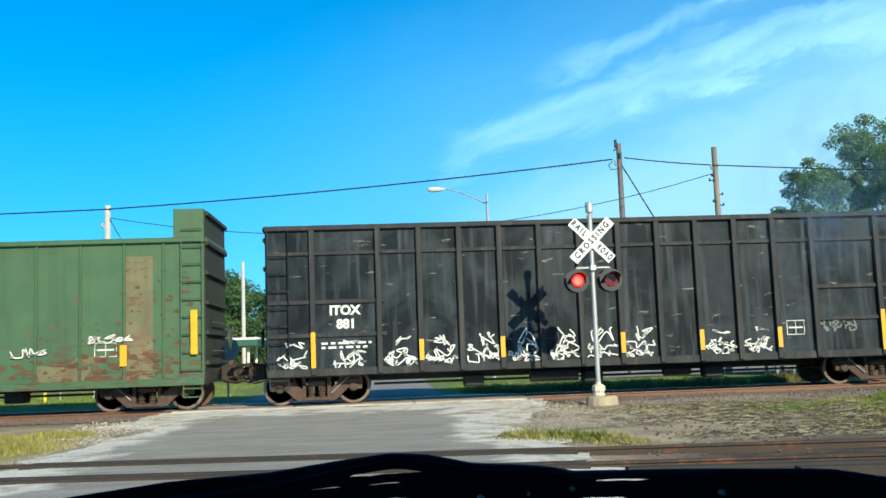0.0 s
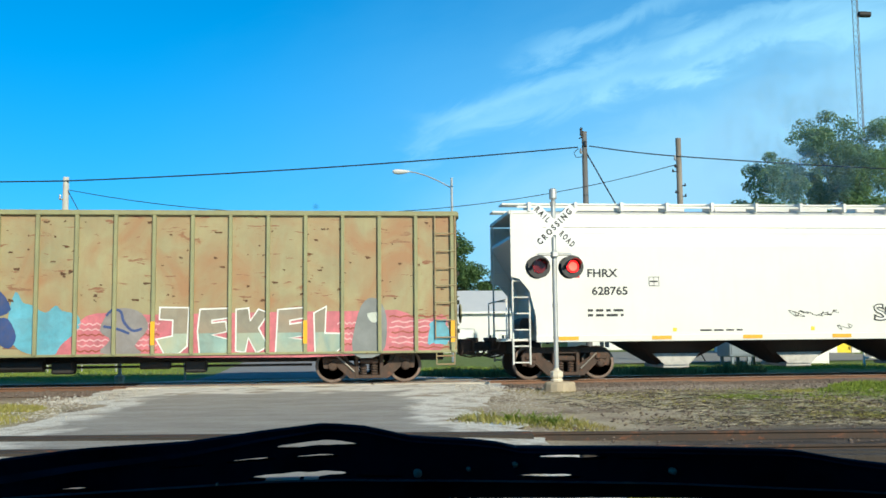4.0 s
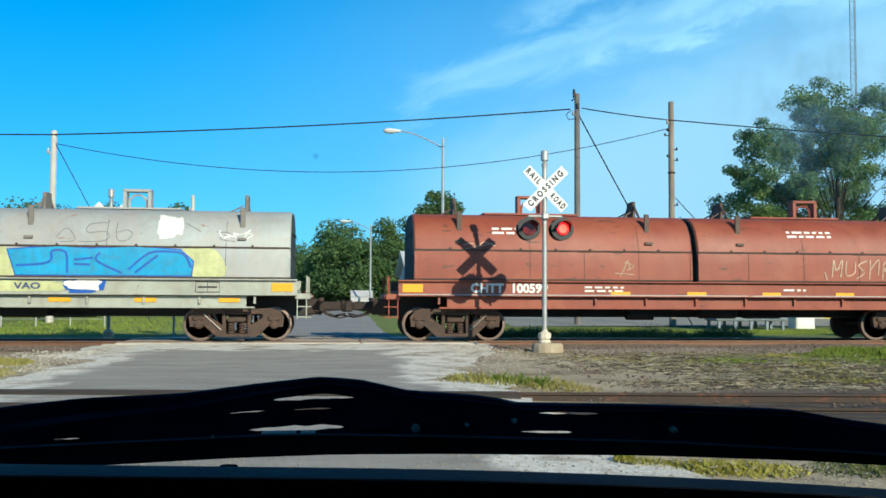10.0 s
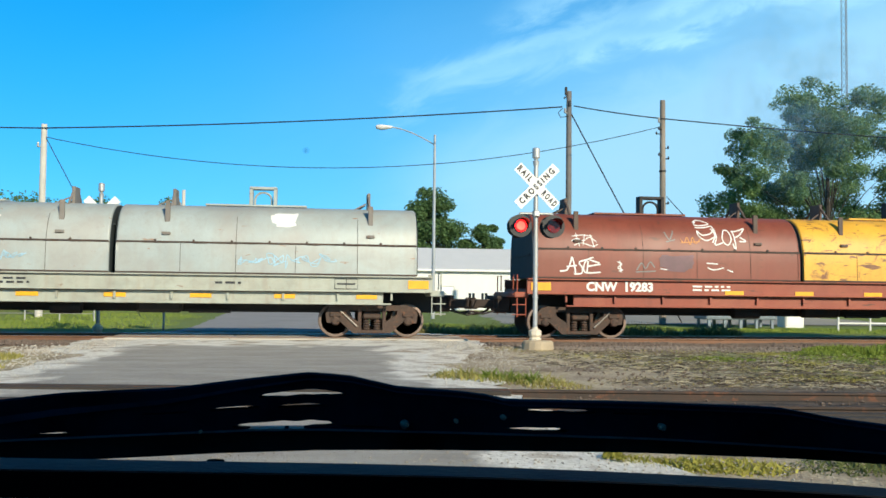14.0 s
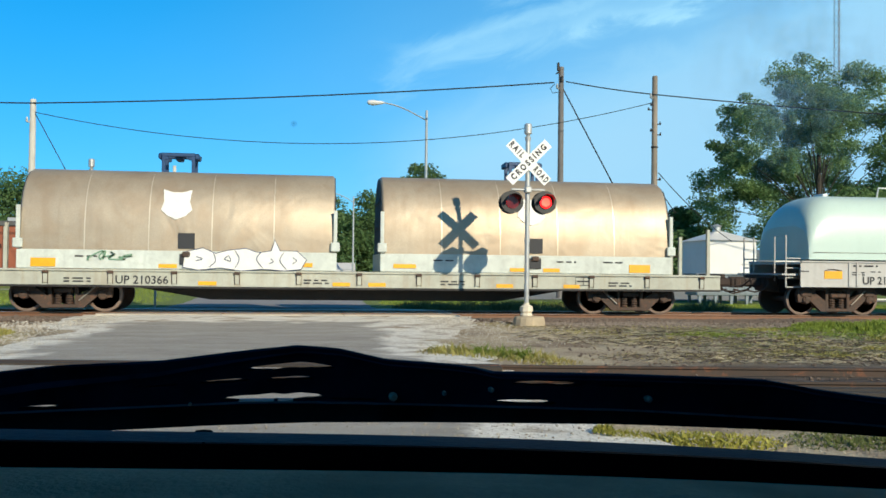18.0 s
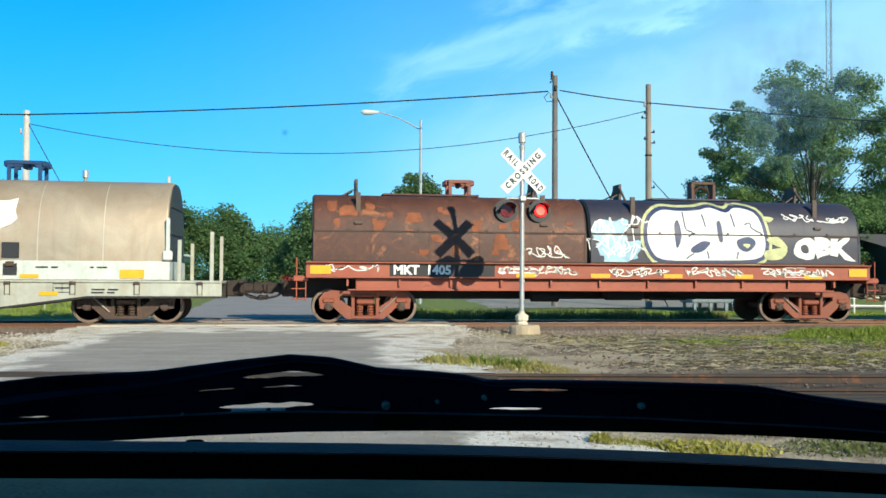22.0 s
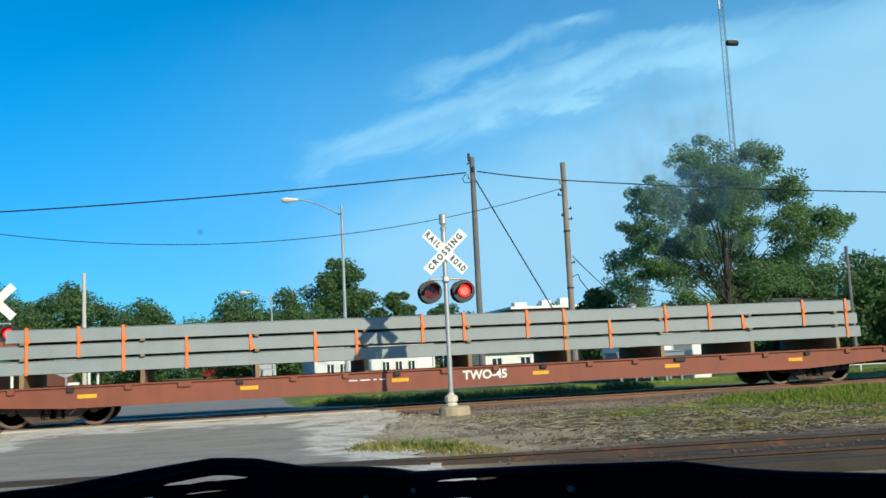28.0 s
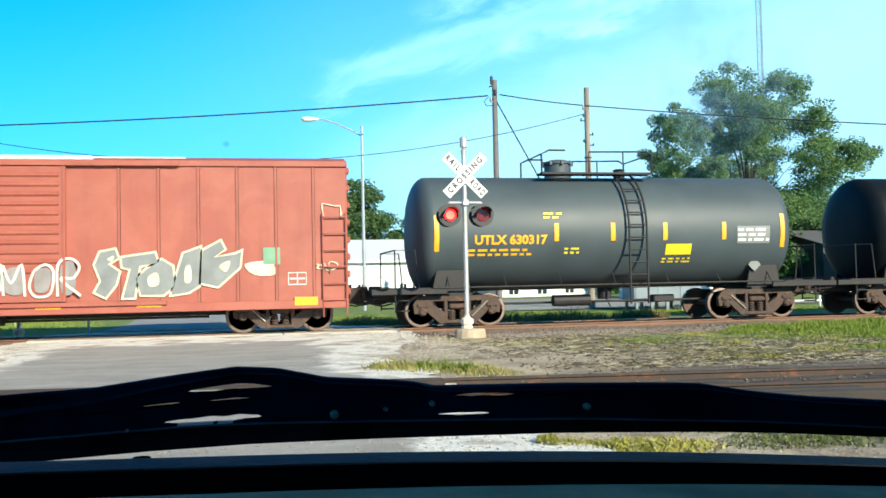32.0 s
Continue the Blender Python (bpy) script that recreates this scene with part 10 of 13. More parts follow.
def road_material():
    """Worn asphalt that breaks up into crushed limestone at its edges and before the track."""
    m = bpy.data.materials.new("worn_asphalt_and_limestone")
    m.use_nodes = True
    n, l = m.node_tree.nodes, m.node_tree.links
    b = n["Principled BSDF"]
    b.inputs["Roughness"].default_value = 0.92
    b.inputs["Specular IOR Level"].default_value = 0.25
    co = n.new("ShaderNodeTexCoord")
    sep = n.new("ShaderNodeSeparateXYZ"); l.new(co.outputs["Object"], sep.inputs[0])

    def nz(sc, detail=5, dist=0.0):
        t = n.new("ShaderNodeTexNoise")
        t.inputs["Scale"].default_value, t.inputs["Detail"].default_value, t.inputs["Distortion"].default_value = sc, detail, dist
        t.inputs["Roughness"].default_value = 0.6
        l.new(co.outputs["Object"], t.inputs["Vector"])
        return t.outputs["Fac"]

    def ramp(src, a, c, lo=0.0, hi=1.0):
        r = n.new("ShaderNodeMapRange")
        for key, v in (("From Min", a), ("From Max", c), ("To Min", lo), ("To Max", hi)):
            r.inputs[key].default_value = v
        l.new(src, r.inputs["Value"])
        return r.outputs[0]

    def op(kind, a, c):
        x = n.new("ShaderNodeMath"); x.operation = kind
        for i, v in enumerate((a, c)):
            if isinstance(v, (int, float)):
                x.inputs[i].default_value = v
            else:
                l.new(v, x.inputs[i])
        return x.outputs[0]

    def mixc(fac, a, c):
        x = n.new("ShaderNodeMix"); x.data_type = "RGBA"
        for key, v in (("Factor", fac), ("A", a), ("B", c)):
            if isinstance(v, tuple):
                x.inputs[key].default_value = (*v, 1)
            else:
                l.new(v, x.inputs[key])
        return x.outputs["Result"]

    sides = op("MINIMUM", ramp(sep.outputs["X"], -4.9, -2.9), ramp(sep.outputs["X"], 2.4, 0.4))
    sides = op("MINIMUM", sides, ramp(sep.outputs["Y"], 21.6, 19.2))
    streaks = n.new("ShaderNodeMapping"); streaks.inputs["Scale"].default_value = (0.55, 1.9, 1)
    l.new(co.outputs["Object"], streaks.inputs["Vector"])
    worn = n.new("ShaderNodeTexNoise"); worn.inputs["Scale"].default_value = 1.3; worn.inputs["Detail"].default_value = 9; worn.inputs["Roughness"].default_value = 0.68
    l.new(streaks.outputs[0], worn.inputs["Vector"])
    mask = ramp(op("ADD", sides, op("MULTIPLY", op("SUBTRACT", nz(0.9, 8, 0.5), 0.5), 1.3)), 0.42, 0.62)
    tar = mixc(ramp(worn.outputs["Fac"], 0.38, 0.64), (0.25, 0.235, 0.212), (0.45, 0.43, 0.395))
    tar = mixc(ramp(nz(70, 3), 0.35, 0.65), tar, mixc(ramp(nz(160, 2), 0.4, 0.6), (0.2, 0.18, 0.15), (0.5, 0.46, 0.39)))
    lime = mixc(ramp(nz(26, 5), 0.35, 0.65), (0.60, 0.56, 0.48), (0.88, 0.85, 0.77))
    lime = mixc(ramp(nz(1.4, 8, 0.6), 0.50, 0.64), lime, mixc(ramp(nz(40, 3), 0.4, 0.6), (0.24, 0.185, 0.13), (0.5, 0.42, 0.32)))
    l.new(mixc(mask, lime, tar), b.inputs["Base Color"])
    bp = n.new("ShaderNodeBump")
    bp.inputs["Strength"].default_value, bp.inputs["Distance"].default_value = 0.8, 0.02
    l.new(nz(34, 6), bp.inputs["Height"]); l.new(bp.outputs[0], b.inputs["Normal"])
    return m


RAIL_PROF = [(-0.07, 0.0), (0.07, 0.0), (0.07, 0.012), (0.012, 0.035), (0.01, 0.13), (0.036, 0.145), (0.036, 0.172), (-0.036, 0.172), (-0.036, 0.145), (-0.01, 0.13), (-0.012, 0.035), (-0.07, 0.012)]


def build_tracks():
    rail_m = mat("brown_rail_steel", (0.20, 0.10, 0.055), 0.6, 0.3, 0.25, 2, 60, 0.1, rust=0.4)
    top_m = mat("polished_rail_head", (0.5, 0.47, 0.44), 0.3, 0.9, 0.1, 3, 60, 0.02)
    tie_m = mat("weathered_tie_wood", (0.105, 0.075, 0.055), 0.9, 0, 0.35, 4, 40, 0.4, tint=0.5)
    track = tagged(new("main_track"), "main line track on dark ballast, brown rails on wooden ties", "track", kind="structure")
    for s in (-1, 1):
        bm = BM()
        prism(bm, [(y + YT + s * 0.7535, z - 0.172) for y, z in RAIL_PROF], -130, 150)
        part("rail", bm, rail_m, track, "brown rusted rail")
        bm = BM()
        box(bm, 10, YT + s * 0.7535, 0.0005, 280, 0.05, 0.003)
        part("rail_head", bm, top_m, track, "bright running surface")
    bm = BM(); box(bm, 0, 0, 0, 0.23, 2.6, 0.18, 0.012)
    me = mesh_of("tie", bm, tie_m)
    for k in range(110):
        x = -26 + k * 0.53
        if -5.2 < x < 3.6:
            continue
        o = new("tie", me); o.parent = track
        o.matrix_basis = pose(x + random.uniform(-0.02, 0.02), YT + random.uniform(-0.05, 0.05), -0.262, 0, 0, random.uniform(-1.5, 1.5))
    # crossing panels between the rails
    for s, w, y in ((0, 1.26, YT), (-1, 0.5, YT - 1.06), (1, 0.5, YT + 1.06)):
        for k in range(3):
            bm = BM(); box(bm, -3.6 + k * 2.9, y, -0.06, 2.86, w, 0.09, 0.015)
            part("crossing_panel", bm, mat("crossing_concrete", (0.55, 0.48, 0.39), 0.9, 0, 0.2, 1.5, 50, 0.3, dirt=0.3), track)
    # second, disused track in front, running slightly askew
    ang = math.degrees(math.atan(-0.12))
    old = tagged(new("old_track"), "disused side track sunk in gravel, rusty rails on grey ties", "track", kind="structure")
    old.matrix_basis = pose(0, 11.18, -0.265, 0, 0, ang)
    rust_m = mat("old_rusty_rail", (0.055, 0.04, 0.031), 0.8, 0.1, 0.3, 2, 60, 0.15, rust=0.5)
    for s in (-1, 1):
        bm = BM(); prism(bm, [(y + s * 0.7535, z) for y, z in RAIL_PROF], -60, 70)
        part("rail", bm, rust_m, old, "dull rusted rail")
    grey_tie = mat("grey_old_tie", (0.055, 0.044, 0.035), 0.95, 0, 0.35, 4, 40, 0.5, tint=0.5)
    bm = BM(); box(bm, 0, 0, 0, 0.22, 2.5, 0.12, 0.01)
    me = mesh_of("tie", bm, grey_tie)
    for k in range(60):
        x = -14 + k * 0.56
        if -4.9 < x < 2.6:
            continue
        o = new("tie", me); o.parent = old
        o.matrix_basis = pose(x + random.uniform(-0.04, 0.04), random.uniform(-0.08, 0.08), -0.015, 0, 0, random.uniform(-3, 3))
    # planks beside the rails where the lane crosses
    for s in (-1, 1):
        for dy in (-0.13, 0.13):
            bm = BM(); box(bm, -1.2, s * 0.7535 + dy, 0.125, 7.0, 0.16, 0.08, 0.01)
            part("crossing_plank", bm, grey_tie, old, "worn grey crossing timber")
    for x, y in ((4.4, 9.2), (5.9, 8.6), (9.5, 8.7)):
        bm = BM(); box(bm, 0, 0, 0, 4.0, 0.2, 0.16, 0.02)
        o = solid("old_timber", bm, grey_tie, "old dark timber lying in the gravel", "timber")
        o.matrix_basis = pose(x, y, ground_z(x, y) + 0.05, 0, 0, ang)


def stones(name, label, fields, count, smin, smax, m, seed):
    """Loose stones as one piece of stuff."""
    rng = random.Random(seed)
    vs, fs = [], []
    ico = [(0, 0, 1), (0.9, 0, 0.2), (0.2, 0.85, 0.25), (-0.75, 0.5, 0.15), (-0.7, -0.6, 0.2), (0.3, -0.9, 0.15), (0, 0, -0.6)]
    tri = [(0, 1, 2), (0, 2, 3), (0, 3, 4), (0, 4, 5), (0, 5, 1), (6, 2, 1), (6, 3, 2), (6, 4, 3), (6, 5, 4), (6, 1, 5)]
    for _ in range(count):
        x0, x1, y0, y1 = fields[rng.randrange(len(fields))]
        x, y = rng.uniform(x0, x1), rng.uniform(y0, y1)
        s = smin + (smax - smin) * rng.random() ** 2
        r = rng.random() * 6.3
        z = max(ground_z(x, y), road_z(y) if -5 < x < 3.5 else -9) + s * 0.2
        k = len(vs)
        for a, b, c in ico:
            j = 0.75 + 0.5 * rng.random()
            vs.append((x + s * j * (a * math.cos(r) - b * math.sin(r)), y + s * j * (a * math.sin(r) + b * math.cos(r)), z + s * 0.7 * j * c))
        fs += [(k + a, k + b, k + c) for a, b, c in tri]
    me = bpy.data.meshes.new(name)
    me.from_pydata(vs, [], fs)
    me.materials.append(m)
    return tagged(new(name, me), label, "stones", kind="stuff")


def grass(name, label, fields, count, hmin, hmax, m, seed, lean=0.35):
    """Blades of grass as one piece of stuff."""
    rng = random.Random(seed)
    vs, fs = [], []
    for _ in range(count):
        cx, cy, rx, ry = fields[rng.randrange(len(fields))]
        t, r = rng.random() * 6.3, math.sqrt(rng.random())
        x, y = cx + rx * r * math.cos(t), cy + ry * r * math.sin(t)
        z = ground_z(x, y) - 0.01
        if -4.9 < x < 2.3:
            z = max(z, road_z(y) - 0.01)
        h = rng.uniform(hmin, hmax) * (1.15 - 0.6 * r)
        a = rng.random() * 6.3
        w = rng.uniform(0.006, 0.014) * (1 + h)
        dx, dy = math.cos(a) * w, math.sin(a) * w
        lx, ly = rng.gauss(0, lean) * h, rng.gauss(0, lean) * h
        k = len(vs)
        vs += [(x - dx, y - dy, z), (x + dx, y + dy, z), (x + dx * 0.7 + lx * 0.4, y + dy * 0.7 + ly * 0.4, z + h * 0.6), (x - dx * 0.7 + lx * 0.4, y - dy * 0.7 + ly * 0.4, z + h * 0.6), (x + lx, y + ly, z + h)]
        fs += [(k, k + 1, k + 2, k + 3), (k + 3, k + 2, k + 4)]
    me = bpy.data.meshes.new(name)
    me.from_pydata(vs, [], fs)
    me.materials.append(m)
    return tagged(new(name, me), label, "grass", kind="stuff")


def straw(name, label, fields, count, short, long, m, seed):
    """Flat stalks and twigs lying on the ground, as one piece of stuff."""
    rng = random.Random(seed)
    vs, fs = [], []
    for _ in range(count):
        cx, cy, rx, ry = fields[rng.randrange(len(fields))]
        t, r = rng.random() * 6.3, math.sqrt(rng.random())
        x, y = cx + rx * r * math.cos(t), cy + ry * r * math.sin(t)
        z = ground_z(x, y) + rng.uniform(0.008, 0.03)
        n, a, w = rng.uniform(short, long) / 2, rng.gauss(0, 0.9), rng.uniform(0.003, 0.008)
        dx, dy, dz = n * math.cos(a), n * math.sin(a), rng.uniform(-0.012, 0.02)
        k = len(vs)
        vs += [(x - dx, y - dy, z - dz), (x + dx, y + dy, z + dz), (x + dx * 0.9, y + dy + w, z + dz + w), (x - dx * 0.8, y - dy + w, z - dz + w)]
        fs.append((k, k + 1, k + 2, k + 3))
    me = bpy.data.meshes.new(name)
    me.from_pydata(vs, [], fs)
    me.materials.append(m)
    return tagged(new(name, me), label, "litter", kind="stuff")


def leaf_material(name, a, b, trans=0.25):
    m = bpy.data.materials.new(name)
    m.use_nodes = True
    n, l = m.node_tree.nodes, m.node_tree.links
    p = n["Principled BSDF"]
    p.inputs["Roughness"].default_value = 0.6
    p.inputs["Specular IOR Level"].default_value = 0.25
    g = n.new("ShaderNodeNewGeometry")
    co = n.new("ShaderNodeTexCoord")
    nz = n.new("ShaderNodeTexNoise"); nz.inputs["Scale"].default_value = 0.7; nz.inputs["Detail"].default_value = 3
    l.new(co.outputs["Object"], nz.inputs["Vector"])
    ad = n.new("ShaderNodeMath"); ad.operation = "ADD"
    hf = n.new("ShaderNodeMath"); hf.operation = "MULTIPLY"; hf.inputs[1].default_value = 0.6
    l.new(g.outputs["Random Per Island"], hf.inputs[0]); l.new(hf.outputs[0], ad.inputs[0])
    h2 = n.new("ShaderNodeMapRange"); h2.inputs["From Min"].default_value = 0.3; h2.inputs["From Max"].default_value = 0.7; h2.inputs["To Max"].default_value = 0.4
    l.new(nz.outputs["Fac"], h2.inputs["Value"]); l.new(h2.outputs[0], ad.inputs[1])
    x = n.new("ShaderNodeMix"); x.data_type = "RGBA"
    x.inputs["A"].default_value, x.inputs["B"].default_value = (*a, 1), (*b, 1)
    l.new(ad.outputs[0], x.inputs["Factor"]); l.new(x.outputs["Result"], p.inputs["Base Color"])
    tr = n.new("ShaderNodeBsdfTranslucent")
    l.new(x.outputs["Result"], tr.inputs["Color"])
    mx = n.new("ShaderNodeMixShader"); mx.inputs[0].default_value = trans
    l.new(p.outputs[0], mx.inputs[1]); l.new(tr.outputs[0], mx.inputs[2])
    l.new(mx.outputs[0], n["Material Output"].inputs["Surface"])
    MATS[name] = m
    return m


def tree(name, label, x, y, z, height, width, leaf, count, size, seed, trunk_h=0.25, clumps=26, bark=None, gaps=0.5, lean=0.0, lobes=()):
    """A tapered trunk with limbs, and leaves gathered in clumps with gaps between."""
    rng = random.Random(seed)
    t = thing(name, label, "tree", pose(x, y, z))
    bark = bark or mat("grey_bark", (0.05, 0.042, 0.034), 0.95, 0, 0.3, 6, 30, 0.5)
    cs, limbs = [], []
    for _ in range(clumps):
        for _try in range(20):
            u = Vector((rng.uniform(-1, 1), rng.uniform(-1, 1), rng.uniform(-1, 1)))
            if 0.25 < u.length < 1:
                break
        zz = trunk_h + (1 - trunk_h) * (0.5 + 0.5 * u.z)
        wide = (1 - 0.45 * max(0.0, u.z)) * (1 - 0.15 * max(0.0, -u.z))
        cs.append((Vector((u.x * width / 2 * wide * 0.85, u.y * width / 2 * wide * 0.85, zz * height * 0.94)), width * rng.uniform(0.09, 0.17) * gaps * 2))
    if lobes:
        cs = []
        for lx, lz, lr in lobes:
            lr *= 1.22
            c = Vector((lx, rng.uniform(-0.3, 0.3) * width, lz))
            limbs.append(c)
            for _ in range(clumps // len(lobes)):
                d = Vector((rng.gauss(0, 1), rng.gauss(0, 1), rng.gauss(0, 0.8)))
                cs.append((c + d.normalized() * lr * rng.uniform(0.25, 1.15), lr * rng.uniform(0.38, 0.62)))
    bm = BM()
    top = Vector((lean * height, 0, height * 0.75))
    r0 = 0.022 * height
    segs = 6
    for i in range(segs):
        a, b = top * (i / segs), top * ((i + 1) / segs)
        rod(bm, a, b, r0 * (1 - i / segs * 0.75), 8, r0 * (1 - (i + 1) / segs * 0.75))
    for c in limbs or [c for c, r in cs]:
        base = top * (min(0.72, max(0.3, c.z / height * 0.62)) if limbs else rng.uniform(0.3, 0.8))
        mid = (base + c) / 2 + Vector((0, 0, (0.05 if limbs else -0.03) * height))
        q1, q2 = (base + mid) / 2 + Vector((0, 0, 0.01 * height)), (mid + c) / 2 + Vector((0, 0, 0.012 * height))
        for a, b, ra, rb in ((base, q1, 0.22, 0.18), (q1, mid, 0.18, 0.14), (mid, q2, 0.14, 0.1), (q2, c, 0.1, 0.05)):
            rod(bm, a, b, r0 * ra * (0.55 if limbs else 1), 6, r0 * rb * (0.55 if limbs else 1))
    part("trunk", bm, bark, t, "grey trunk and limbs")
    nr = np.random.default_rng(seed)
    per = count // len(cs)
    ctr = np.repeat(np.array([tuple(c) for c, r in cs]), per, 0)
    rad = np.repeat(np.array([r for c, r in cs]), per)[:, None]
    total = len(ctr)

    def unit(zz=1.0):
        v = nr.normal(size=(total, 3)) * (1, 1, zz)
        return v / np.linalg.norm(v, axis=1, keepdims=True)

    p = ctr + unit() * nr.random((total, 1)) ** 0.45 * rad * (1, 1, 0.72)
    d1 = unit(0.6)
    d2 = np.cross(d1, unit())
    d2 /= np.linalg.norm(d2, axis=1, keepdims=True)
    sz = size * nr.uniform(0.6, 1.3, (total, 1))
    vs = np.stack([p - d1 * sz, p + d2 * sz * 0.5, p + d1 * sz, p - d2 * sz * 0.55], 1).reshape(-1, 3)
    fs = np.arange(total * 4).reshape(-1, 4)
    me = bpy.data.meshes.new("crown")
    me.from_pydata(vs.tolist(), [], fs.tolist())
    me.materials.append(leaf)
    o = new("crown", me); o.parent = t
    tagged(o, "green leafy crown")
    return t


def build_nature():
    deep = leaf_material("dark_summer_leaves", (0.05, 0.115, 0.045), (0.15, 0.24, 0.085), 0.35)
    mid = leaf_material("mid_green_leaves", (0.06, 0.155, 0.075), (0.27, 0.40, 0.15), 0.45)
    lobes = [(-6.2, 8.2, 1.15), (-5.0, 7.2, 1.3), (-4.9, 10.3, 1.2), (-5.4, 9.2, 0.9), (-3.6, 11.6, 1.1), (-2.7, 12.9, 1.2), (-1.0, 13.7, 1.25), (0.7, 13.2, 1.4), (2.6, 13.7, 1.25), (3.6, 12.9, 1.2), (4.7, 11.9, 1.3), (5.7, 10.2, 1.4), (6.7, 9.2, 1.2), (6.0, 7.8, 1.5), (3.2, 10.9, 1.5), (1.3, 11.2, 1.3), (-0.6, 11.6, 1.2), (-1.2, 10.1, 1.0), (0.6, 8.8, 1.5), (2.7, 8.6, 1.6), (4.4, 9.3, 1.3), (-3.4, 6.9, 1.2), (-1.5, 7.2, 1.4), (0.5, 6.6, 1.6), (3.0, 6.4, 1.7), (5.2, 6.2, 1.5), (-5.5, 5.6, 1.4), (-3.0, 5.0, 1.6), (-2.6, 10.9, 0.8), (-3.9, 8.3, 0.8), (-0.4, 9.4, 1.0), (1.9, 12.4, 1.0), (-1.8, 8.3, 0.9)]
    tree("tree", "big leafy roadside tree with open crown", 31.4, 55, -0.4, 14.4, 13.6, mid, 120000, 0.092, 5, 0.16, 33 * 12, lobes=lobes)
    tree("tree", "round dark green tree beyond the road", 10.0, 88, -0.3, 12.0, 9.2, deep, 30000, 0.14, 8, 0.1, 60, gaps=0.5)
    tree("tree", "small round tree behind the white building", 15.8, 90, -0.3, 9.4, 6.2, deep, 18000, 0.14, 9, 0.1, 40, gaps=0.5)
    tree("tree", "small round tree behind the white building", 20.4, 92, -0.3, 8.4, 5.6, deep, 16000, 0.14, 10, 0.1, 36, gaps=0.5)
    tree("tree", "wide dark tree standing beyond the crossing road", 0.8, 80, -0.3, 7.9, 10.0, deep, 26000, 0.14, 12, 0.05, 60, gaps=0.5)
    tree("tree", "wide dark tree standing beyond the crossing road", 5.6, 84, -0.3, 8.4, 9.0, deep, 24000, 0.14, 13, 0.05, 54, gaps=0.52)
    spots = [(-58, 90, 10, 14), (-47, 96, 11, 13), (-38, 92, 9.4, 12), (-30, 98, 10.5, 12), (-22, 96, 9.8, 11), (-15.5, 100, 10.2, 10), (-9.5, 104, 8.8, 9), (-4.0, 122, 7.4, 12), (-66, 100, 11, 14)]
    for i, (x, y, h, w) in enumerate(spots):
        tree("tree", "dark green tree of the far tree line", x, y, -0.3, h * 1.08, w * 1.3, deep, 26000, 0.17, 30 + i, 0.02, 80, gaps=0.5)
    for i, (x, y, h, w) in enumerate([(41, 70, 9, 10), (50, 76, 10, 12), (27, 100, 7, 10), (36, 104, 7.5, 12), (60, 80, 10, 12), (70, 90, 11, 14), (46, 60, 6.5, 8), (26.0, 77, 4.9, 6.5), (84, 100, 11, 16), (24.5, 60, 6, 5)]):
        tree("tree", "dark green tree behind the far lots", x, y, -0.3, h, w, deep, 16000, 0.18, 50 + i, 0.03, 44, gaps=0.56)
    blade = leaf_material("grass_blades", (0.12, 0.18, 0.024), (0.30, 0.37, 0.065), 0.35)
    tuftb = leaf_material("yellow_green_blades", (0.22, 0.21, 0.05), (0.48, 0.43, 0.14), 0.3)
    weedb = leaf_material("leafy_weeds", (0.20, 0.20, 0.03), (0.52, 0.47, 0.11), 0.3)
    dryb = leaf_material("dry_grass_blades", (0.24, 0.2, 0.07), (0.44, 0.38, 0.15), 0.3)
    lawn = leaf_material("mown_lawn_blades", (0.16, 0.25, 0.035), (0.38, 0.44, 0.085), 0.3)
    grass("lawn", "mown bright green lawn beyond the track", [(-8.5, 35, 3.4, 4.6), (-13, 35, 4.0, 4.6), (-19, 36, 4.6, 5.4), (-9, 41, 4.0, 4.0), (4.4, 34, 2.0, 3.4), (7.5, 34, 2.6, 2.2), (11, 34, 2.8, 2.2), (15, 33, 3.0, 2.0), (20, 33, 4.0, 2.2), (26, 33.5, 4.0, 2.5)], 42000, 0.04, 0.13, lawn, 14, 0.6)
    grass("weed_tuft", "yellow-green weed tuft at the road edge by the signal", [(2.65, 13.5, 0.6, 0.5), (3.2, 13.2, 0.4, 0.4), (2.1, 13.9, 0.4, 0.3)], 800, 0.05, 0.2, tuftb, 2, 0.6)
    grass("weed_tuft", "yellow-green weed tuft at the road edge by the signal", [(2.4, 13.8, 0.9, 0.6), (3.3, 12.9, 0.5, 0.4)], 700, 0.03, 0.12, dryb, 3, 0.7)
    grass("weed_tuft", "dark green weed clump at the road edge by the signal", [(2.75, 13.6, 0.22, 0.2), (3.05, 13.35, 0.2, 0.18), (2.5, 13.75, 0.14, 0.12)], 340, 0.08, 0.24, blade, 41, 0.7)
    grass("grass_bank", "tall fresh grass along the main track", [(11.6, 19.8, 0.9, 0.6), (12.6, 18.0, 1.0, 1.3), (13.4, 16.4, 0.8, 0.7), (14.4, 19.2, 1.6, 1.2), (16.5, 17.8, 1.7, 1.6), (19, 18.6, 2.0, 1.6), (23, 18.6, 2.6, 1.6)], 15000, 0.04, 0.2, blade, 4)
    grass("grass_bank", "taller fine grass farther along the track", [(14.2, 19.4, 1.4, 1.0), (12.4, 19.0, 1.0, 0.8), (16.4, 18.8, 1.8, 1.6), (19.5, 18.6, 2.2, 1.8), (24, 18.6, 3.0, 1.8)], 14000, 0.1, 0.28, blade, 44, 0.3)
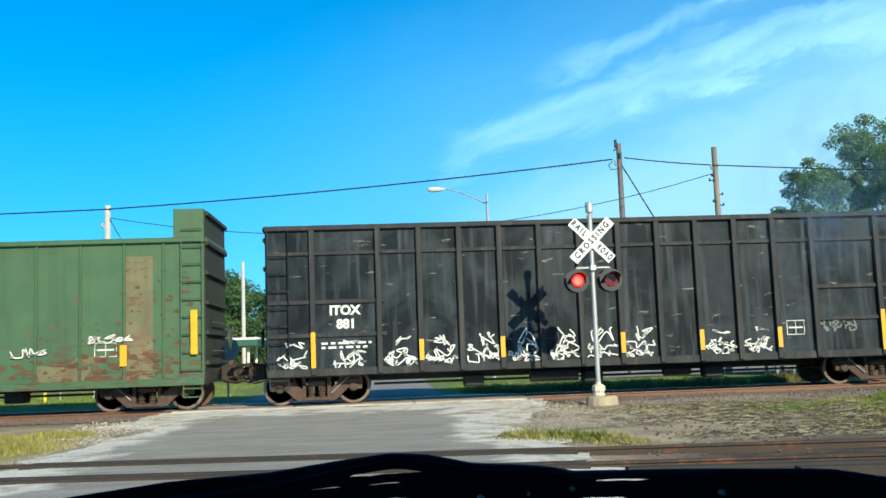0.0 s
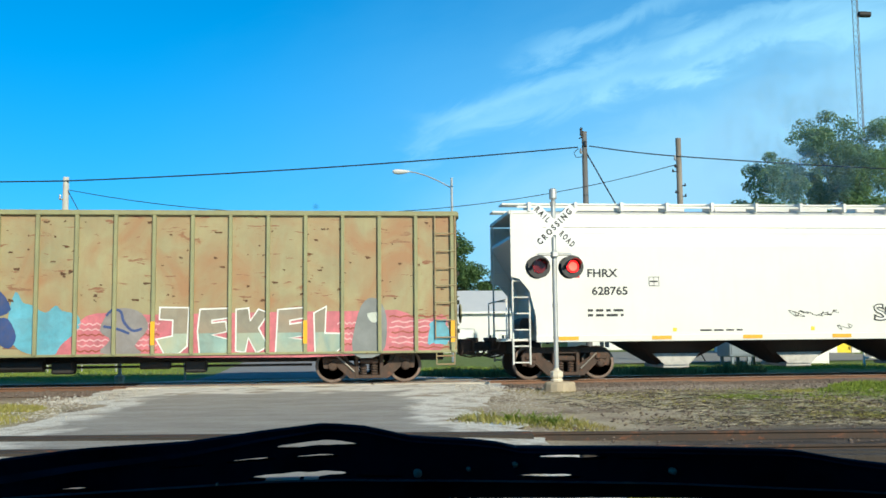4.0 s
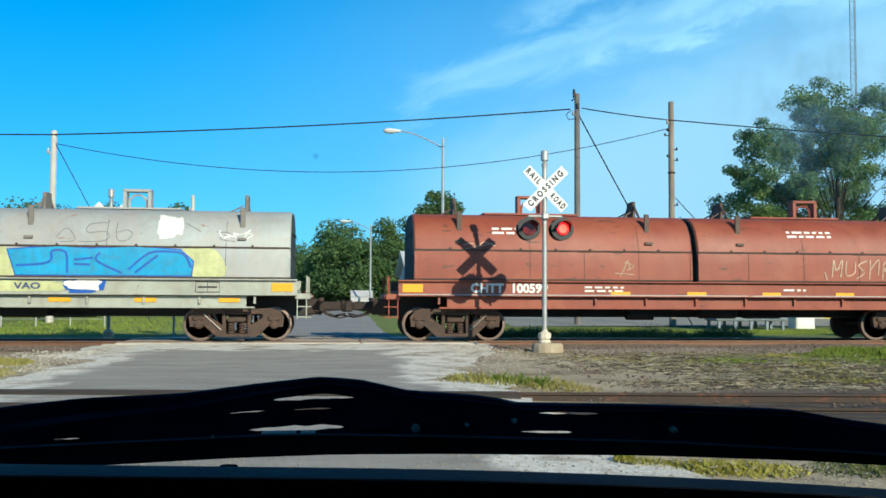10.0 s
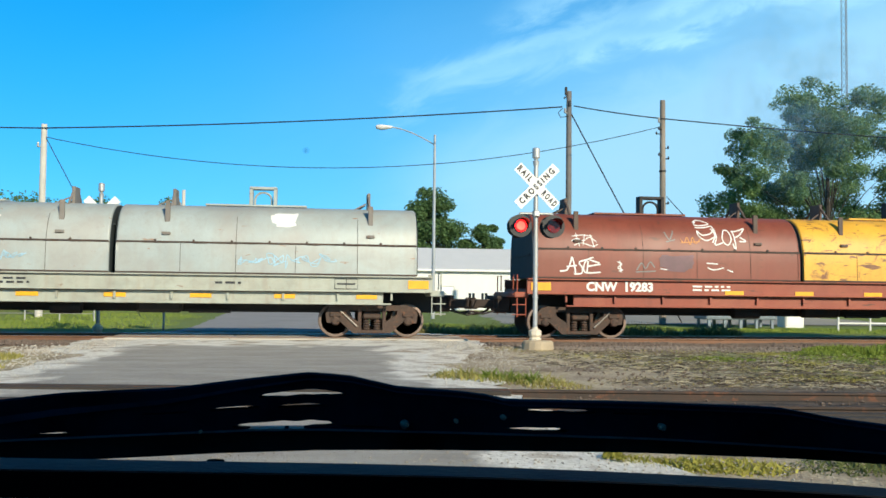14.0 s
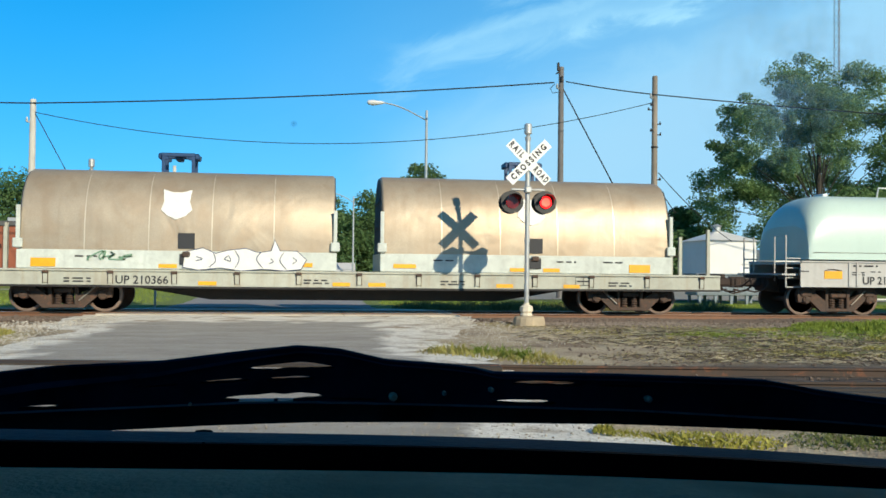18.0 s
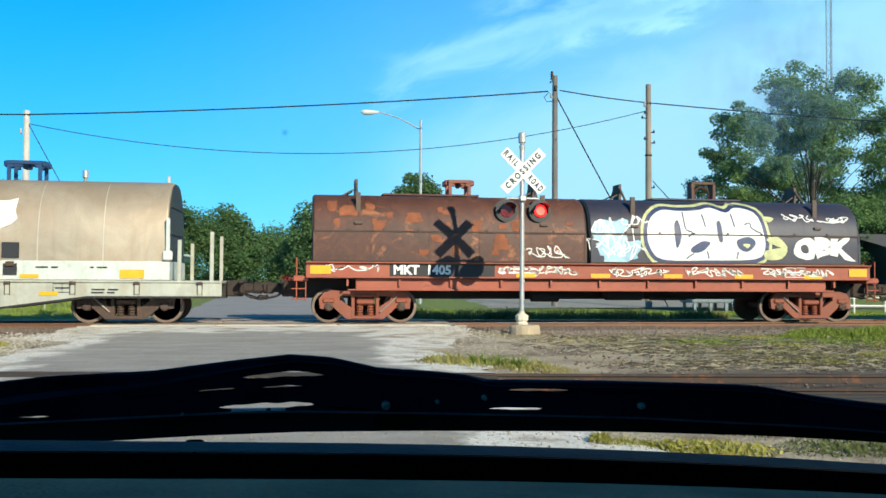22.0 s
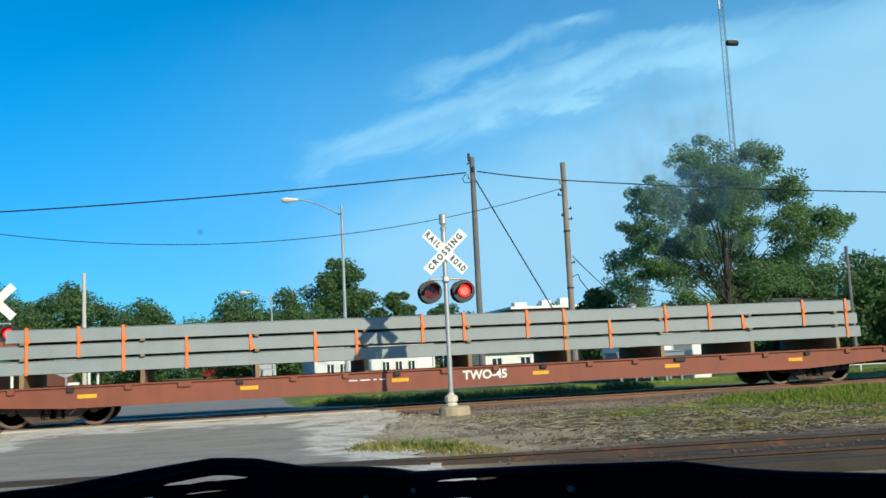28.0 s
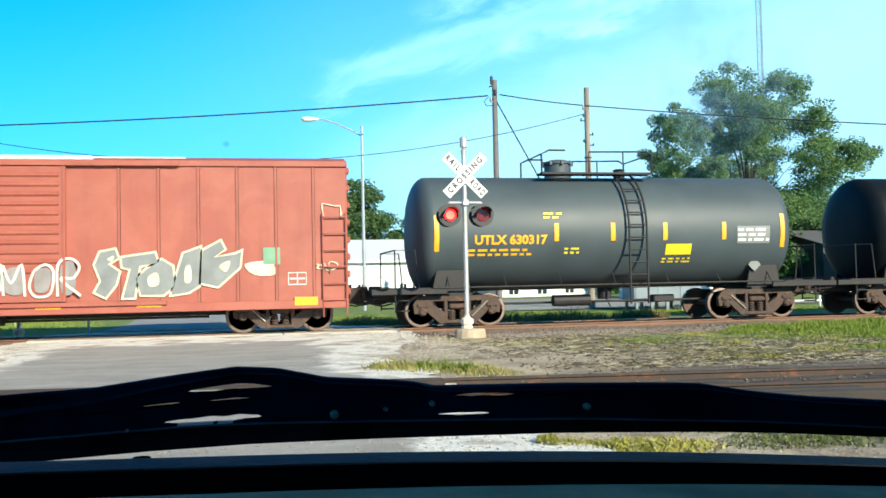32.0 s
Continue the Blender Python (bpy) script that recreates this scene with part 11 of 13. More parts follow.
    grass("grass_patch", "thin patchy grass on the gravel", [(6.5, 16.5, 1.6, 1.2), (8.5, 15.4, 1.3, 0.7), (5.4, 18.2, 1.2, 0.8), (10.5, 15.2, 2.0, 0.8), (7.2, 19.6, 2.0, 0.8), (13, 14.8, 2.5, 0.8), (9.3, 13.6, 0.7, 0.4), (7.8, 14.2, 0.9, 0.5), (11.6, 17.0, 0.8, 0.8)], 5200, 0.012, 0.06, tuftb, 6, 0.8)
    grass("grass_patch", "dry yellow grass beside the lane", [(-6.0, 15.4, 1.1, 1.0), (-7.4, 15.6, 1.6, 1.2), (-9.5, 15.8, 1.6, 1.2), (-6.0, 17.4, 0.8, 0.8), (-8.2, 17.6, 1.6, 1.0)], 7000, 0.04, 0.16, tuftb, 7)
    grass("weed_strip", "leafy weeds beside the parked car's lane", [(2.8, 6.85, 0.45, 0.32), (3.15, 6.75, 0.4, 0.34), (2.4, 7.0, 0.25, 0.18)], 1800, 0.03, 0.1, weedb, 8, 0.7)
    grass("weed_strip", "weeds along the far edge of the track bank", [(3.4, 28.6, 1.0, 0.6), (5.0, 28.9, 1.4, 0.8), (6.2, 28.5, 0.8, 0.5), (8.0, 28.8, 1.6, 0.7), (10, 28.6, 1.4, 0.6), (12.5, 28.9, 1.0, 0.5)], 6500, 0.1, 0.46, leaf_material("dry_weeds", (0.14, 0.14, 0.05), (0.40, 0.36, 0.15), 0.35), 9, 0.6)
    grass("dry_litter", "dry grass litter strewn over the brown ground", [(5.5, 17.5, 2.0, 2.6), (7.5, 15.0, 2.2, 1.6), (9.5, 17.5, 2.6, 2.8), (12.5, 15.5, 2.8, 2.0), (6.5, 13.6, 2.6, 0.9), (4.6, 20.2, 1.2, 1.0)], 5000, 0.015, 0.06, dryb, 31, 1.6)
    litter_at = [(5.5, 17.2, 1.8, 2.2), (7.5, 15.0, 2.2, 1.8), (9.5, 17.0, 2.6, 2.4), (12.5, 15.5, 2.8, 2.0), (7.0, 13.4, 2.8, 0.8), (10.5, 13.2, 2.4, 0.7)]
    straw("dark_litter", "dark twigs and stalks strewn over the tan ground", litter_at, 2600, 0.06, 0.3, mat("dark_twigs", (0.055, 0.04, 0.028), 0.95, 0, 0.4, 5, 50, 0.1), 36)
    straw("pale_litter", "pale dry stalks strewn over the tan ground", litter_at, 1500, 0.06, 0.26, mat("pale_stalks", (0.40, 0.35, 0.24), 0.9, 0, 0.3, 5, 50, 0.1), 38)
    grass("grass_patch", "low yellow-green clumps on the brown ground", [(8.1, 13.7, 0.5, 0.3), (8.9, 16.4, 0.4, 0.5), (9.6, 14.6, 0.5, 0.4), (10.8, 16.2, 0.6, 0.5), (11.3, 14.0, 0.6, 0.4), (9.4, 18.9, 0.6, 0.3), (10.2, 13.3, 0.5, 0.3), (12, 15, 0.8, 0.6), (12.6, 13.8, 0.7, 0.5)], 3400, 0.03, 0.1, tuftb, 37, 0.8)
    grass("grass_patch", "short yellow-green grass spreading over the tan ground", [(12, 17.5, 1.8, 1.5), (14.5, 16, 2.2, 2.0), (17.5, 16.5, 2.6, 2.4), (11, 19, 1.2, 0.7), (13, 14, 1.4, 0.7), (16.5, 13.8, 2.0, 0.9)], 11000, 0.02, 0.12, blade, 39, 0.6)
    grass("grass_patch", "thin green grass spread over the brown ground", [(9.6, 17.6, 1.2, 1.4), (11.5, 18.5, 2.0, 1.6), (13.0, 16.5, 2.2, 2.0), (16, 16, 3.0, 2.4), (11, 14.6, 0.9, 0.5), (7.6, 17.4, 0.8, 0.6)], 4600, 0.02, 0.09, blade, 32, 0.9)
    grass("weed_strip", "low dark weeds on the gravel beside the van", [(4.1, 6.7, 0.6, 0.4), (4.9, 6.6, 0.7, 0.45), (4.2, 7.6, 0.9, 0.4), (5.6, 7.2, 0.9, 0.6)], 3000, 0.02, 0.07, leaf_material("low_weeds", (0.05, 0.075, 0.02), (0.17, 0.19, 0.06), 0.3), 33, 0.9)
    stones("ballast", "loose brown stones over the ground by the signal", [(3.4, 9, 19.0, 21.5), (4, 13, 12.8, 20)], 2600, 0.006, 0.02, mat("brown_pebbles", (0.19, 0.14, 0.095), 0.9, 0, 0.5, 9, 50, 0.2), 24)
    stones("ballast", "brown and grey stones spilled below the main track", [(5.2, 12, 19.4, 21.2), (4.6, 9, 20.0, 21.3)], 5200, 0.014, 0.045, mat("brown_grey_stones", (0.26, 0.21, 0.165), 0.9, 0, 0.8, 14, 50, 0.2), 28)
    stones("gravel_chips", "pale chips in front of the van", [(-3.5, 4.5, 5.2, 8.6)], 5000, 0.005, 0.016, mat("pale_near_chips", (0.42, 0.37, 0.29), 0.9, 0, 0.6, 9, 50, 0.2), 25)
    stones("gravel_chips", "pale stones scattered over the brown ground", [(3.5, 8, 16.0, 19.0), (5, 16, 13, 18), (4, 13, 12.4, 13.2), (4, 13, 12.4, 13.2)], 500, 0.008, 0.026, mat("pale_scattered_stones", (0.42, 0.37, 0.30), 0.9, 0, 0.4, 9, 50, 0.2), 26)
    st = mat("mixed_ballast_stone", (0.17, 0.125, 0.095), 0.9, 0, 0.5, 9, 50, 0.2)
    pal = mat("pale_limestone_chips", (0.60, 0.55, 0.46), 0.9, 0, 0.25, 9, 50, 0.2)
    stones("ballast", "dark ballast stones along the main track", [(3.6, 30, 21.0, 22.9), (4.5, 20, 21.4, 22.9), (-16, -5.4, 21.2, 22.9)], 15000, 0.02, 0.06, st, 21)
    stones("gravel_chips", "white rubble heaped beside the crossing panels", [(2.6, 4.6, 19.6, 22.4), (-6.4, -4.8, 18.5, 22.4), (-5.8, -4.6, 15.5, 20)], 1700, 0.01, 0.036, mat("white_rubble", (0.55, 0.5, 0.42), 0.9, 0, 0.35, 9, 50, 0.2), 27)
    stones("ballast", "loose stones between the old rails", [(3, 16, 8.6, 12.5), (4, 12, 12.5, 17)], 1800, 0.012, 0.04, st, 22)
    stones("gravel_chips", "pale crushed stone chips along the lane edges", [(1.6, 3.4, 12.0, 21.8), (2.0, 4.2, 15.0, 21.0), (2.6, 5.6, 15.5, 19.5), (-5.4, -4.0, 12.5, 21.8), (2.4, 4.0, 18, 22.6), (-5.6, -4.2, 19, 22.6)], 6000, 0.005, 0.019, pal, 23)

# ---- crossing signals, poles, wires, lamps ----
ALU = mat("aluminium_mast", (0.52, 0.52, 0.5), 0.45, 0.5, 0.12, 5, 60, 0.05)
LAMPBK = mat("black_lamp_hood", (0.018, 0.018, 0.018), 0.5, 0, 0.2, 5, 60, 0.05)
SIGNW = mat("sign_white", (0.82, 0.82, 0.79), 0.5, 0, 0.04, 6, 60, 0.02)
LIT = glow("lit_red_lens", (1.0, 0.012, 0.012), 2.6)
CORE = glow("lit_red_core", (1.0, 0.05, 0.03), 5.0)
UNLIT = mat("dim_red_lens", (0.14, 0.006, 0.008), 0.2, 0, 0.2, 12, 60, 0.02)
FLASH = []                     # (turning lens, lit when even)


def signal(x, y, label, facing=1, zoff=0.0):
    """A railroad crossing mast: crossbuck, crossarm, two hooded lamps."""
    t = thing("crossing_signal", label, "crossing signal", pose(x, y, zoff, 0, 0, 0 if facing > 0 else 180), group="crossing signals")
    bm = BM()
    lathe(bm, [(-0.3, 0.36), (0.0, 0.35), (0.08, 0.34), (0.12, 0.31), (0.13, 0.2)], (0.06, 0, 0), "z", 16)
    part("footing", bm, mat("rough_concrete", (0.46, 0.37, 0.25), 0.95, 0, 0.2, 3, 40, 0.4), t, "rough round concrete footing")
    bm = BM()
    lathe(bm, [(0.12, 0.13), (0.16, 0.14), (0.19, 0.11), (0.24, 0.145), (0.33, 0.145), (0.36, 0.1), (0.38, 0.065), (0.42, 0.06)], (0, 0, 0), "z", 8)
    part("base_casting", bm, mat("cream_casting", (0.74, 0.65, 0.50), 0.6, 0, 0.15, 6, 60, 0.05), t)
    bm = BM()
    rod(bm, (0, 0, 0.35), (0, 0, 4.0), 0.052, 14)
    for z in (1.05, 1.75):
        lathe(bm, [(z, 0.062), (z + 0.06, 0.062)], (0, 0, 0), "z", 12)
    part("mast", bm, ALU, t, "slim aluminium mast", True)
    bm = BM()
    lathe(bm, [(3.98, 0.06), (4.06, 0.07), (4.08, 0.04), (4.12, 0.05), (4.14, 0.085), (4.34, 0.085), (4.36, 0.06)], (0, 0, 0), "z", 14)
    part("bell", bm, ALU, t, "round bell housing on the mast top", True)
    for sgn, words in ((1, ("RAIL", "ROAD")), (-1, ("CROSSING",))):
        bm = BM()
        box(bm, 0, -0.10 + 0.006 * sgn, 3.5, 1.22, 0.01, 0.228, 0.0, pose(0, 0, 0, 0, 45 * sgn, 0))
        b = part("crossbuck_blade", bm, SIGNW, t, "white crossbuck blade")
        for w in words:
            for side in (-1, 1):
                bmt = letters(" ".join(w), 0.185, 0.009, 1.0)
                span = max(v.co.x for v in bmt.verts) - min(v.co.x for v in bmt.verts)
                for v in bmt.verts:
                    v.co.x *= (1.04 if len(w) > 4 else 0.4) / span
                dx = 0.0
                if w == "RAIL":
                    dx = -0.385
                if w == "ROAD":
                    dx = 0.385
                for v in bmt.verts:
                    v.co.x += dx
                if side > 0:
                    for v in bmt.verts:
                        v.co.x = -v.co.x
                bmesh.ops.transform(bmt, matrix=pose(0, -0.10 + 0.006 * sgn + side * 0.0065, 3.5, 0, 45 * sgn, 0), verts=bmt.verts)
                if side < 0:
                    part("lettering", bmt, BLACKP, b)
                else:
                    bmt.free()
    bm = BM()
    box(bm, 0, -0.02, 2.9, 0.14, 0.2, 0.14, 0.02)
    rod(bm, (-0.36, -0.04, 2.9), (0.36, -0.04, 2.9), 0.028, 10)
    for s in (-1, 1):
        rod(bm, (s * 0.36, -0.04, 2.91), (s * 0.36, -0.04, 2.78), 0.028, 8)
    part("crossarm", bm, ALU, t, "crossarm carrying the lamps")
    for s in (-1, 1):
        lx, lz = s * 0.37, 2.62
        for f in (-1, 1):
            yb = f * 0.14
            bm = BM()
            lathe(bm, [(yb - 0.004, 0.25), (yb + 0.004, 0.25)], (lx, 0, lz), "y", 28)
            lathe(bm, [(0.02 * f, 0.1), (yb, 0.16)], (lx, 0, lz), "y", 16)
            # hood over the lens
            n = 14
            for k in range(n):
                a0, a1 = math.radians(-20 + 220 * k / n), math.radians(-20 + 220 * (k + 1) / n)
                q = []
                for aa, yy in ((a0, yb), (a1, yb), (a1, yb + f * (0.3 if 0.15 < (k + 1) / n < 0.9 else 0.1)), (a0, yb + f * (0.3 if 0.15 < k / n < 0.9 else 0.1))):
                    q.append(bm.verts.new((lx + 0.165 * math.cos(aa), yy, lz + 0.165 * math.sin(aa))))
                bm.faces.new(q)
            hood = part("lamp", bm, LAMPBK, t, "black lamp disc with visor")
            bm = BM()
            lathe(bm, [(0.0, 0.148), (0.006, 0.148)], (0, 0, 0), "y", 24)
            part("lens", bm, UNLIT, hood).matrix_basis = pose(lx, yb + f * 0.012 - (0.006 if f < 0 else 0), lz)
            # a turning disc, glowing on one face, makes the flash
            bm = BM()
            lathe(bm, [(-0.012, 0.02), (-0.012, 0.095), (-0.006, 0.135), (-0.002, 0.135)], (0, 0, 0), "y", 24)
            face = part("flasher", bm, LIT, hood, "glowing red lamp")
            face.data.materials.append(UNLIT)
            face.data.materials.append(CORE)
            for p in face.data.polygons:
                if p.center.y > -0.0035:
                    p.material_index = 1
                elif p.center.y < -0.0118:
                    p.material_index = 2
            FLASH.append((face, (lx, yb + f * 0.034, lz), 0 if f < 0 else 180, s * facing))
    return t


def wire(name, label, pts, r, m):
    bm = BM()
    tube(bm, pts, r, 5)
    return solid(name, bm, m, label, "cable")


def sag(a, b, d, n=18):
    a, b = Vector(a), Vector(b)
    return [a + (b - a) * (i / n) - Vector((0, 0, d * 4 * (i / n) * (1 - i / n))) for i in range(n + 1)]


def utility_pole(x, y, top, m, label, r=0.14, extra=True, insul=1):
    t = thing("utility_pole", label, "utility pole", pose(x, y, 0))
    bm = BM()
    rod(bm, (0, 0, -0.7), (0, 0, top), r, 12, r * 0.75)
    part("pole", bm, m, t)
    bm = BM()
    for k in range(insul):
        lathe(bm, [(0, 0.05), (0.06, 0.06), (0.1, 0.04), (0.14, 0.05), (0.2, 0.03)], (-0.2 - 0.02 * k, -0.1, top - 0.95 + 0.2 * k), "z", 8)
        rod(bm, (0, 0, top - 0.95), (-0.22, -0.1, top - 0.95), 0.025)
    part("insulator", bm, ALU, t)
    if extra:
        bm = BM()
        box(bm, -0.16, -0.1, top - 0.02, 0.1, 0.12, 0.36, 0.02)
        rod(bm, (-0.05, 0, top - 0.2), (-0.25, -0.1, top - 0.32), 0.03)
        part("fuse_cutout", bm, DARK, t, "dark hardware at the pole top")
        bm = BM()
        tube(bm, [(-0.3, -0.1, top - 0.75), (-0.5, -0.1, top - 0.95), (-0.4, -0.1, top - 1.15), (-0.05, -0.1, top - 1.1)], 0.018)
        part("jumper_wire", bm, DARK, t)
        bm = BM()
        box(bm, 0, -0.12, top - 0.55, 0.1, 0.1, 0.25, 0.02)
        part("bracket", bm, DARK, t)
    return t


def build_crossing():
    signal(4.66, 20.17, "railroad crossing signal with crossbuck and two red flashing lamps", 1, -0.02)
    signal(-6.19, 27.4, "far crossing signal seen from behind, red lamps flashing", -1, -0.25)
    wood = mat("weathered_pole_wood", (0.185, 0.175, 0.168), 0.9, 0, 0.4, 1.2, 40, 0.3, streak=0.75, streakcol=(0.075, 0.067, 0.062))
    palew = mat("pale_pole_wood", (0.60, 0.57, 0.51), 0.9, 0, 0.15, 3, 40, 0.25, streak=0.3)
    utility_pole(10.43, 38.95, 9.85, wood, "dark wooden utility pole with hardware at its top", 0.15)
    tan = mat("sunned_pole_wood", (0.30, 0.255, 0.205), 0.9, 0, 0.3, 1.2, 40, 0.3, streak=0.6, streakcol=(0.17, 0.14, 0.115))
    p = utility_pole(14.24, 37.96, 9.4, tan, "tan wooden utility pole with bands and small fittings", 0.15, False)
    for z, dx in ((8.15, -0.16), (7.95, -0.24), (7.35, 0.15), (7.05, -0.16), (6.9, 0.16), (5.0, 0.15)):
        bm = BM()
        rod(bm, (0, -0.05, z), (dx * 1.3, -0.12, z), 0.022)
        lathe(bm, [(0, 0.03), (0.04, 0.05), (0.08, 0.035), (0.13, 0.02)], (dx * 1.3, -0.12, z - 0.03), "z", 8)
        part("fitting", bm, DARK, p, "small dark pole fitting")
    for z in (6.35, 3.9):
        bm = BM()
        lathe(bm, [(z, 0.15), (z + 0.01, 0.155), (z + 0.05, 0.155), (z + 0.06, 0.15)], (0, 0, 0), "z", 12)
        part("band", bm, DARK, p, "dark steel band")
    bm = BM()
    tube(bm, [(0.1, -0.1, 4.4), (0.35, -0.12, 4.5), (0.42, -0.12, 4.25), (0.9, -0.12, 3.6)], 0.02)
    part("drop_wire", bm, DARK, p, "short drop wire and clamp")
    utility_pole(-11.42, 40.2, 7.9, palew, "pale wooden utility pole", 0.16, False)
    utility_pole(27.5, 37.5, 5.4, wood, "short wooden pole by the lots", 0.1, False)
    utility_pole(-8.6, 60, 7.4, palew, "pale wooden pole beyond the road", 0.14, False)
    cab = mat("black_cable", (0.014, 0.016, 0.02), 0.6)
    wire("power_line", "thick black overhead power line", sag((-60, 42.5, 8.4), (-11.5, 40.1, 7.72), 0.35) + sag((-11.5, 40.1, 7.72), (10.1, 38.85, 9.15), 0.16), 0.03, cab)
    wire("power_line", "black overhead power line between the poles", sag((10.6, 38.8, 9.2), (14.2, 37.85, 8.6), 0.04) + sag((14.2, 37.85, 8.6), (48, 29, 6.6), 0.5), 0.026, cab)
    wire("phone_line", "thin sagging line across the road", sag((-11.3, 40.1, 7.35), (14.1, 37.85, 8.25), 1.5, 30), 0.016, cab)
    wire("guy_wire", "guy wire of the dark pole", [(10.5, 38.9, 8.9), (15.6, 38.6, -0.5)], 0.03, cab)
    wire("guy_wire", "guy wire of the pale pole", [(-11.3, 40.1, 7.3), (-7.2, 40.4, -0.4)], 0.018, cab)
    wire("guy_wire", "service drop from the bare pole", sag((14.4, 37.9, 5.3), (21.0, 45.05, 2.72), 0.2), 0.02, cab)
    # cobra-head street lamp
    galv = mat("galvanised_pole", (0.42, 0.45, 0.47), 0.5, 0.4, 0.12, 4, 60, 0.04)

    def street_lamp(x, y, top, hx, hz, label, rr):
        t = thing("street_lamp", label, "street lamp", pose(x, y, 0), group="street lamps")
        bm = BM(); rod(bm, (0, 0, -0.6), (0, 0, top), rr, 10, rr * 0.6)
        part("pole", bm, galv, t)
        bm = BM()
        pts = [(hx * k / 10, -0.03 * k, top - 0.45 + (hz - top + 0.45) * math.sin(k / 10 * math.pi / 2)) for k in range(11)]
        tube(bm, pts, 0.03, 6)
        part("arm", bm, galv, t, "curved lamp arm")
        bm = BM()
        lathe(bm, [(hx - 0.55, 0.05), (hx - 0.5, 0.11), (hx - 0.3, 0.15), (hx - 0.1, 0.12), (hx + 0.12, 0.07), (hx + 0.2, 0.04)], (0, -0.3, hz), "x", 12)
        for v in bm.verts:
            v.co.z = hz + (v.co.z - hz) * (0.7 if v.co.z > hz else 1.0)
        part("lamp_head", bm, mat("pale_lamp_head", (0.72, 0.72, 0.7), 0.4, 0, 0.05, 5, 60, 0.02), t, "pale cobra-head lamp", True)

    street_lamp(4.9, 41.1, 8.15, -2.1, 8.38, "tall street lamp with curved arm over the road", 0.09)
    street_lamp(2.95, 70, 6.5, -1.7, 6.7, "far street lamp beside the road", 0.09)
    # lattice mast far behind the trees
    t = thing("radio_mast", "tall thin lattice radio mast far behind the trees", "radio mast", pose(89.6, 151, 0))
    bm = BM()
    w = 0.55
    legs = [Vector((w * math.cos(a), w * math.sin(a), 0)) for a in (0.3, 2.39, 4.49)]
    H = 86
    for p in legs:
        rod(bm, p, p + Vector((0, 0, H)), 0.06, 5)
    n = 76
    for k in range(n):
        z0, z1 = H * k / n, H * (k + 1) / n
        for i in range(3):
            a, b = legs[i], legs[(i + 1) % 3]
            rod(bm, a + Vector((0, 0, z0)), b + Vector((0, 0, z1)), 0.032, 4)
    part("lattice", bm, mat("mast_grey", (0.20, 0.21, 0.23), 0.6), t, "three-legged lattice")
    bm = BM()
    lathe(bm, [(0.4, 0.1), (0.5, 0.5), (1.3, 0.55), (2.6, 0.5), (2.7, 0.2)], (0, 0, 56.6), "x", 12)
    part("dish", bm, DARK, t, "dark dish antenna", True)
    bm = BM()
    for z in (66, 69, 72, 75):
        rod(bm, (-0.5, 0, z - 3), (-0.5, 0, z), 0.2, 8)
    rod(bm, (1.2, 0, 67.5), (1.2, 0, 69.5), 0.3, 8); rod(bm, (1.2, 0, 71), (1.2, 0, 73), 0.3, 8)
    part("antenna", bm, mat("antenna_white", (0.8, 0.8, 0.8), 0.4), t, "white antennas")


# ---- buildings beyond the track ----


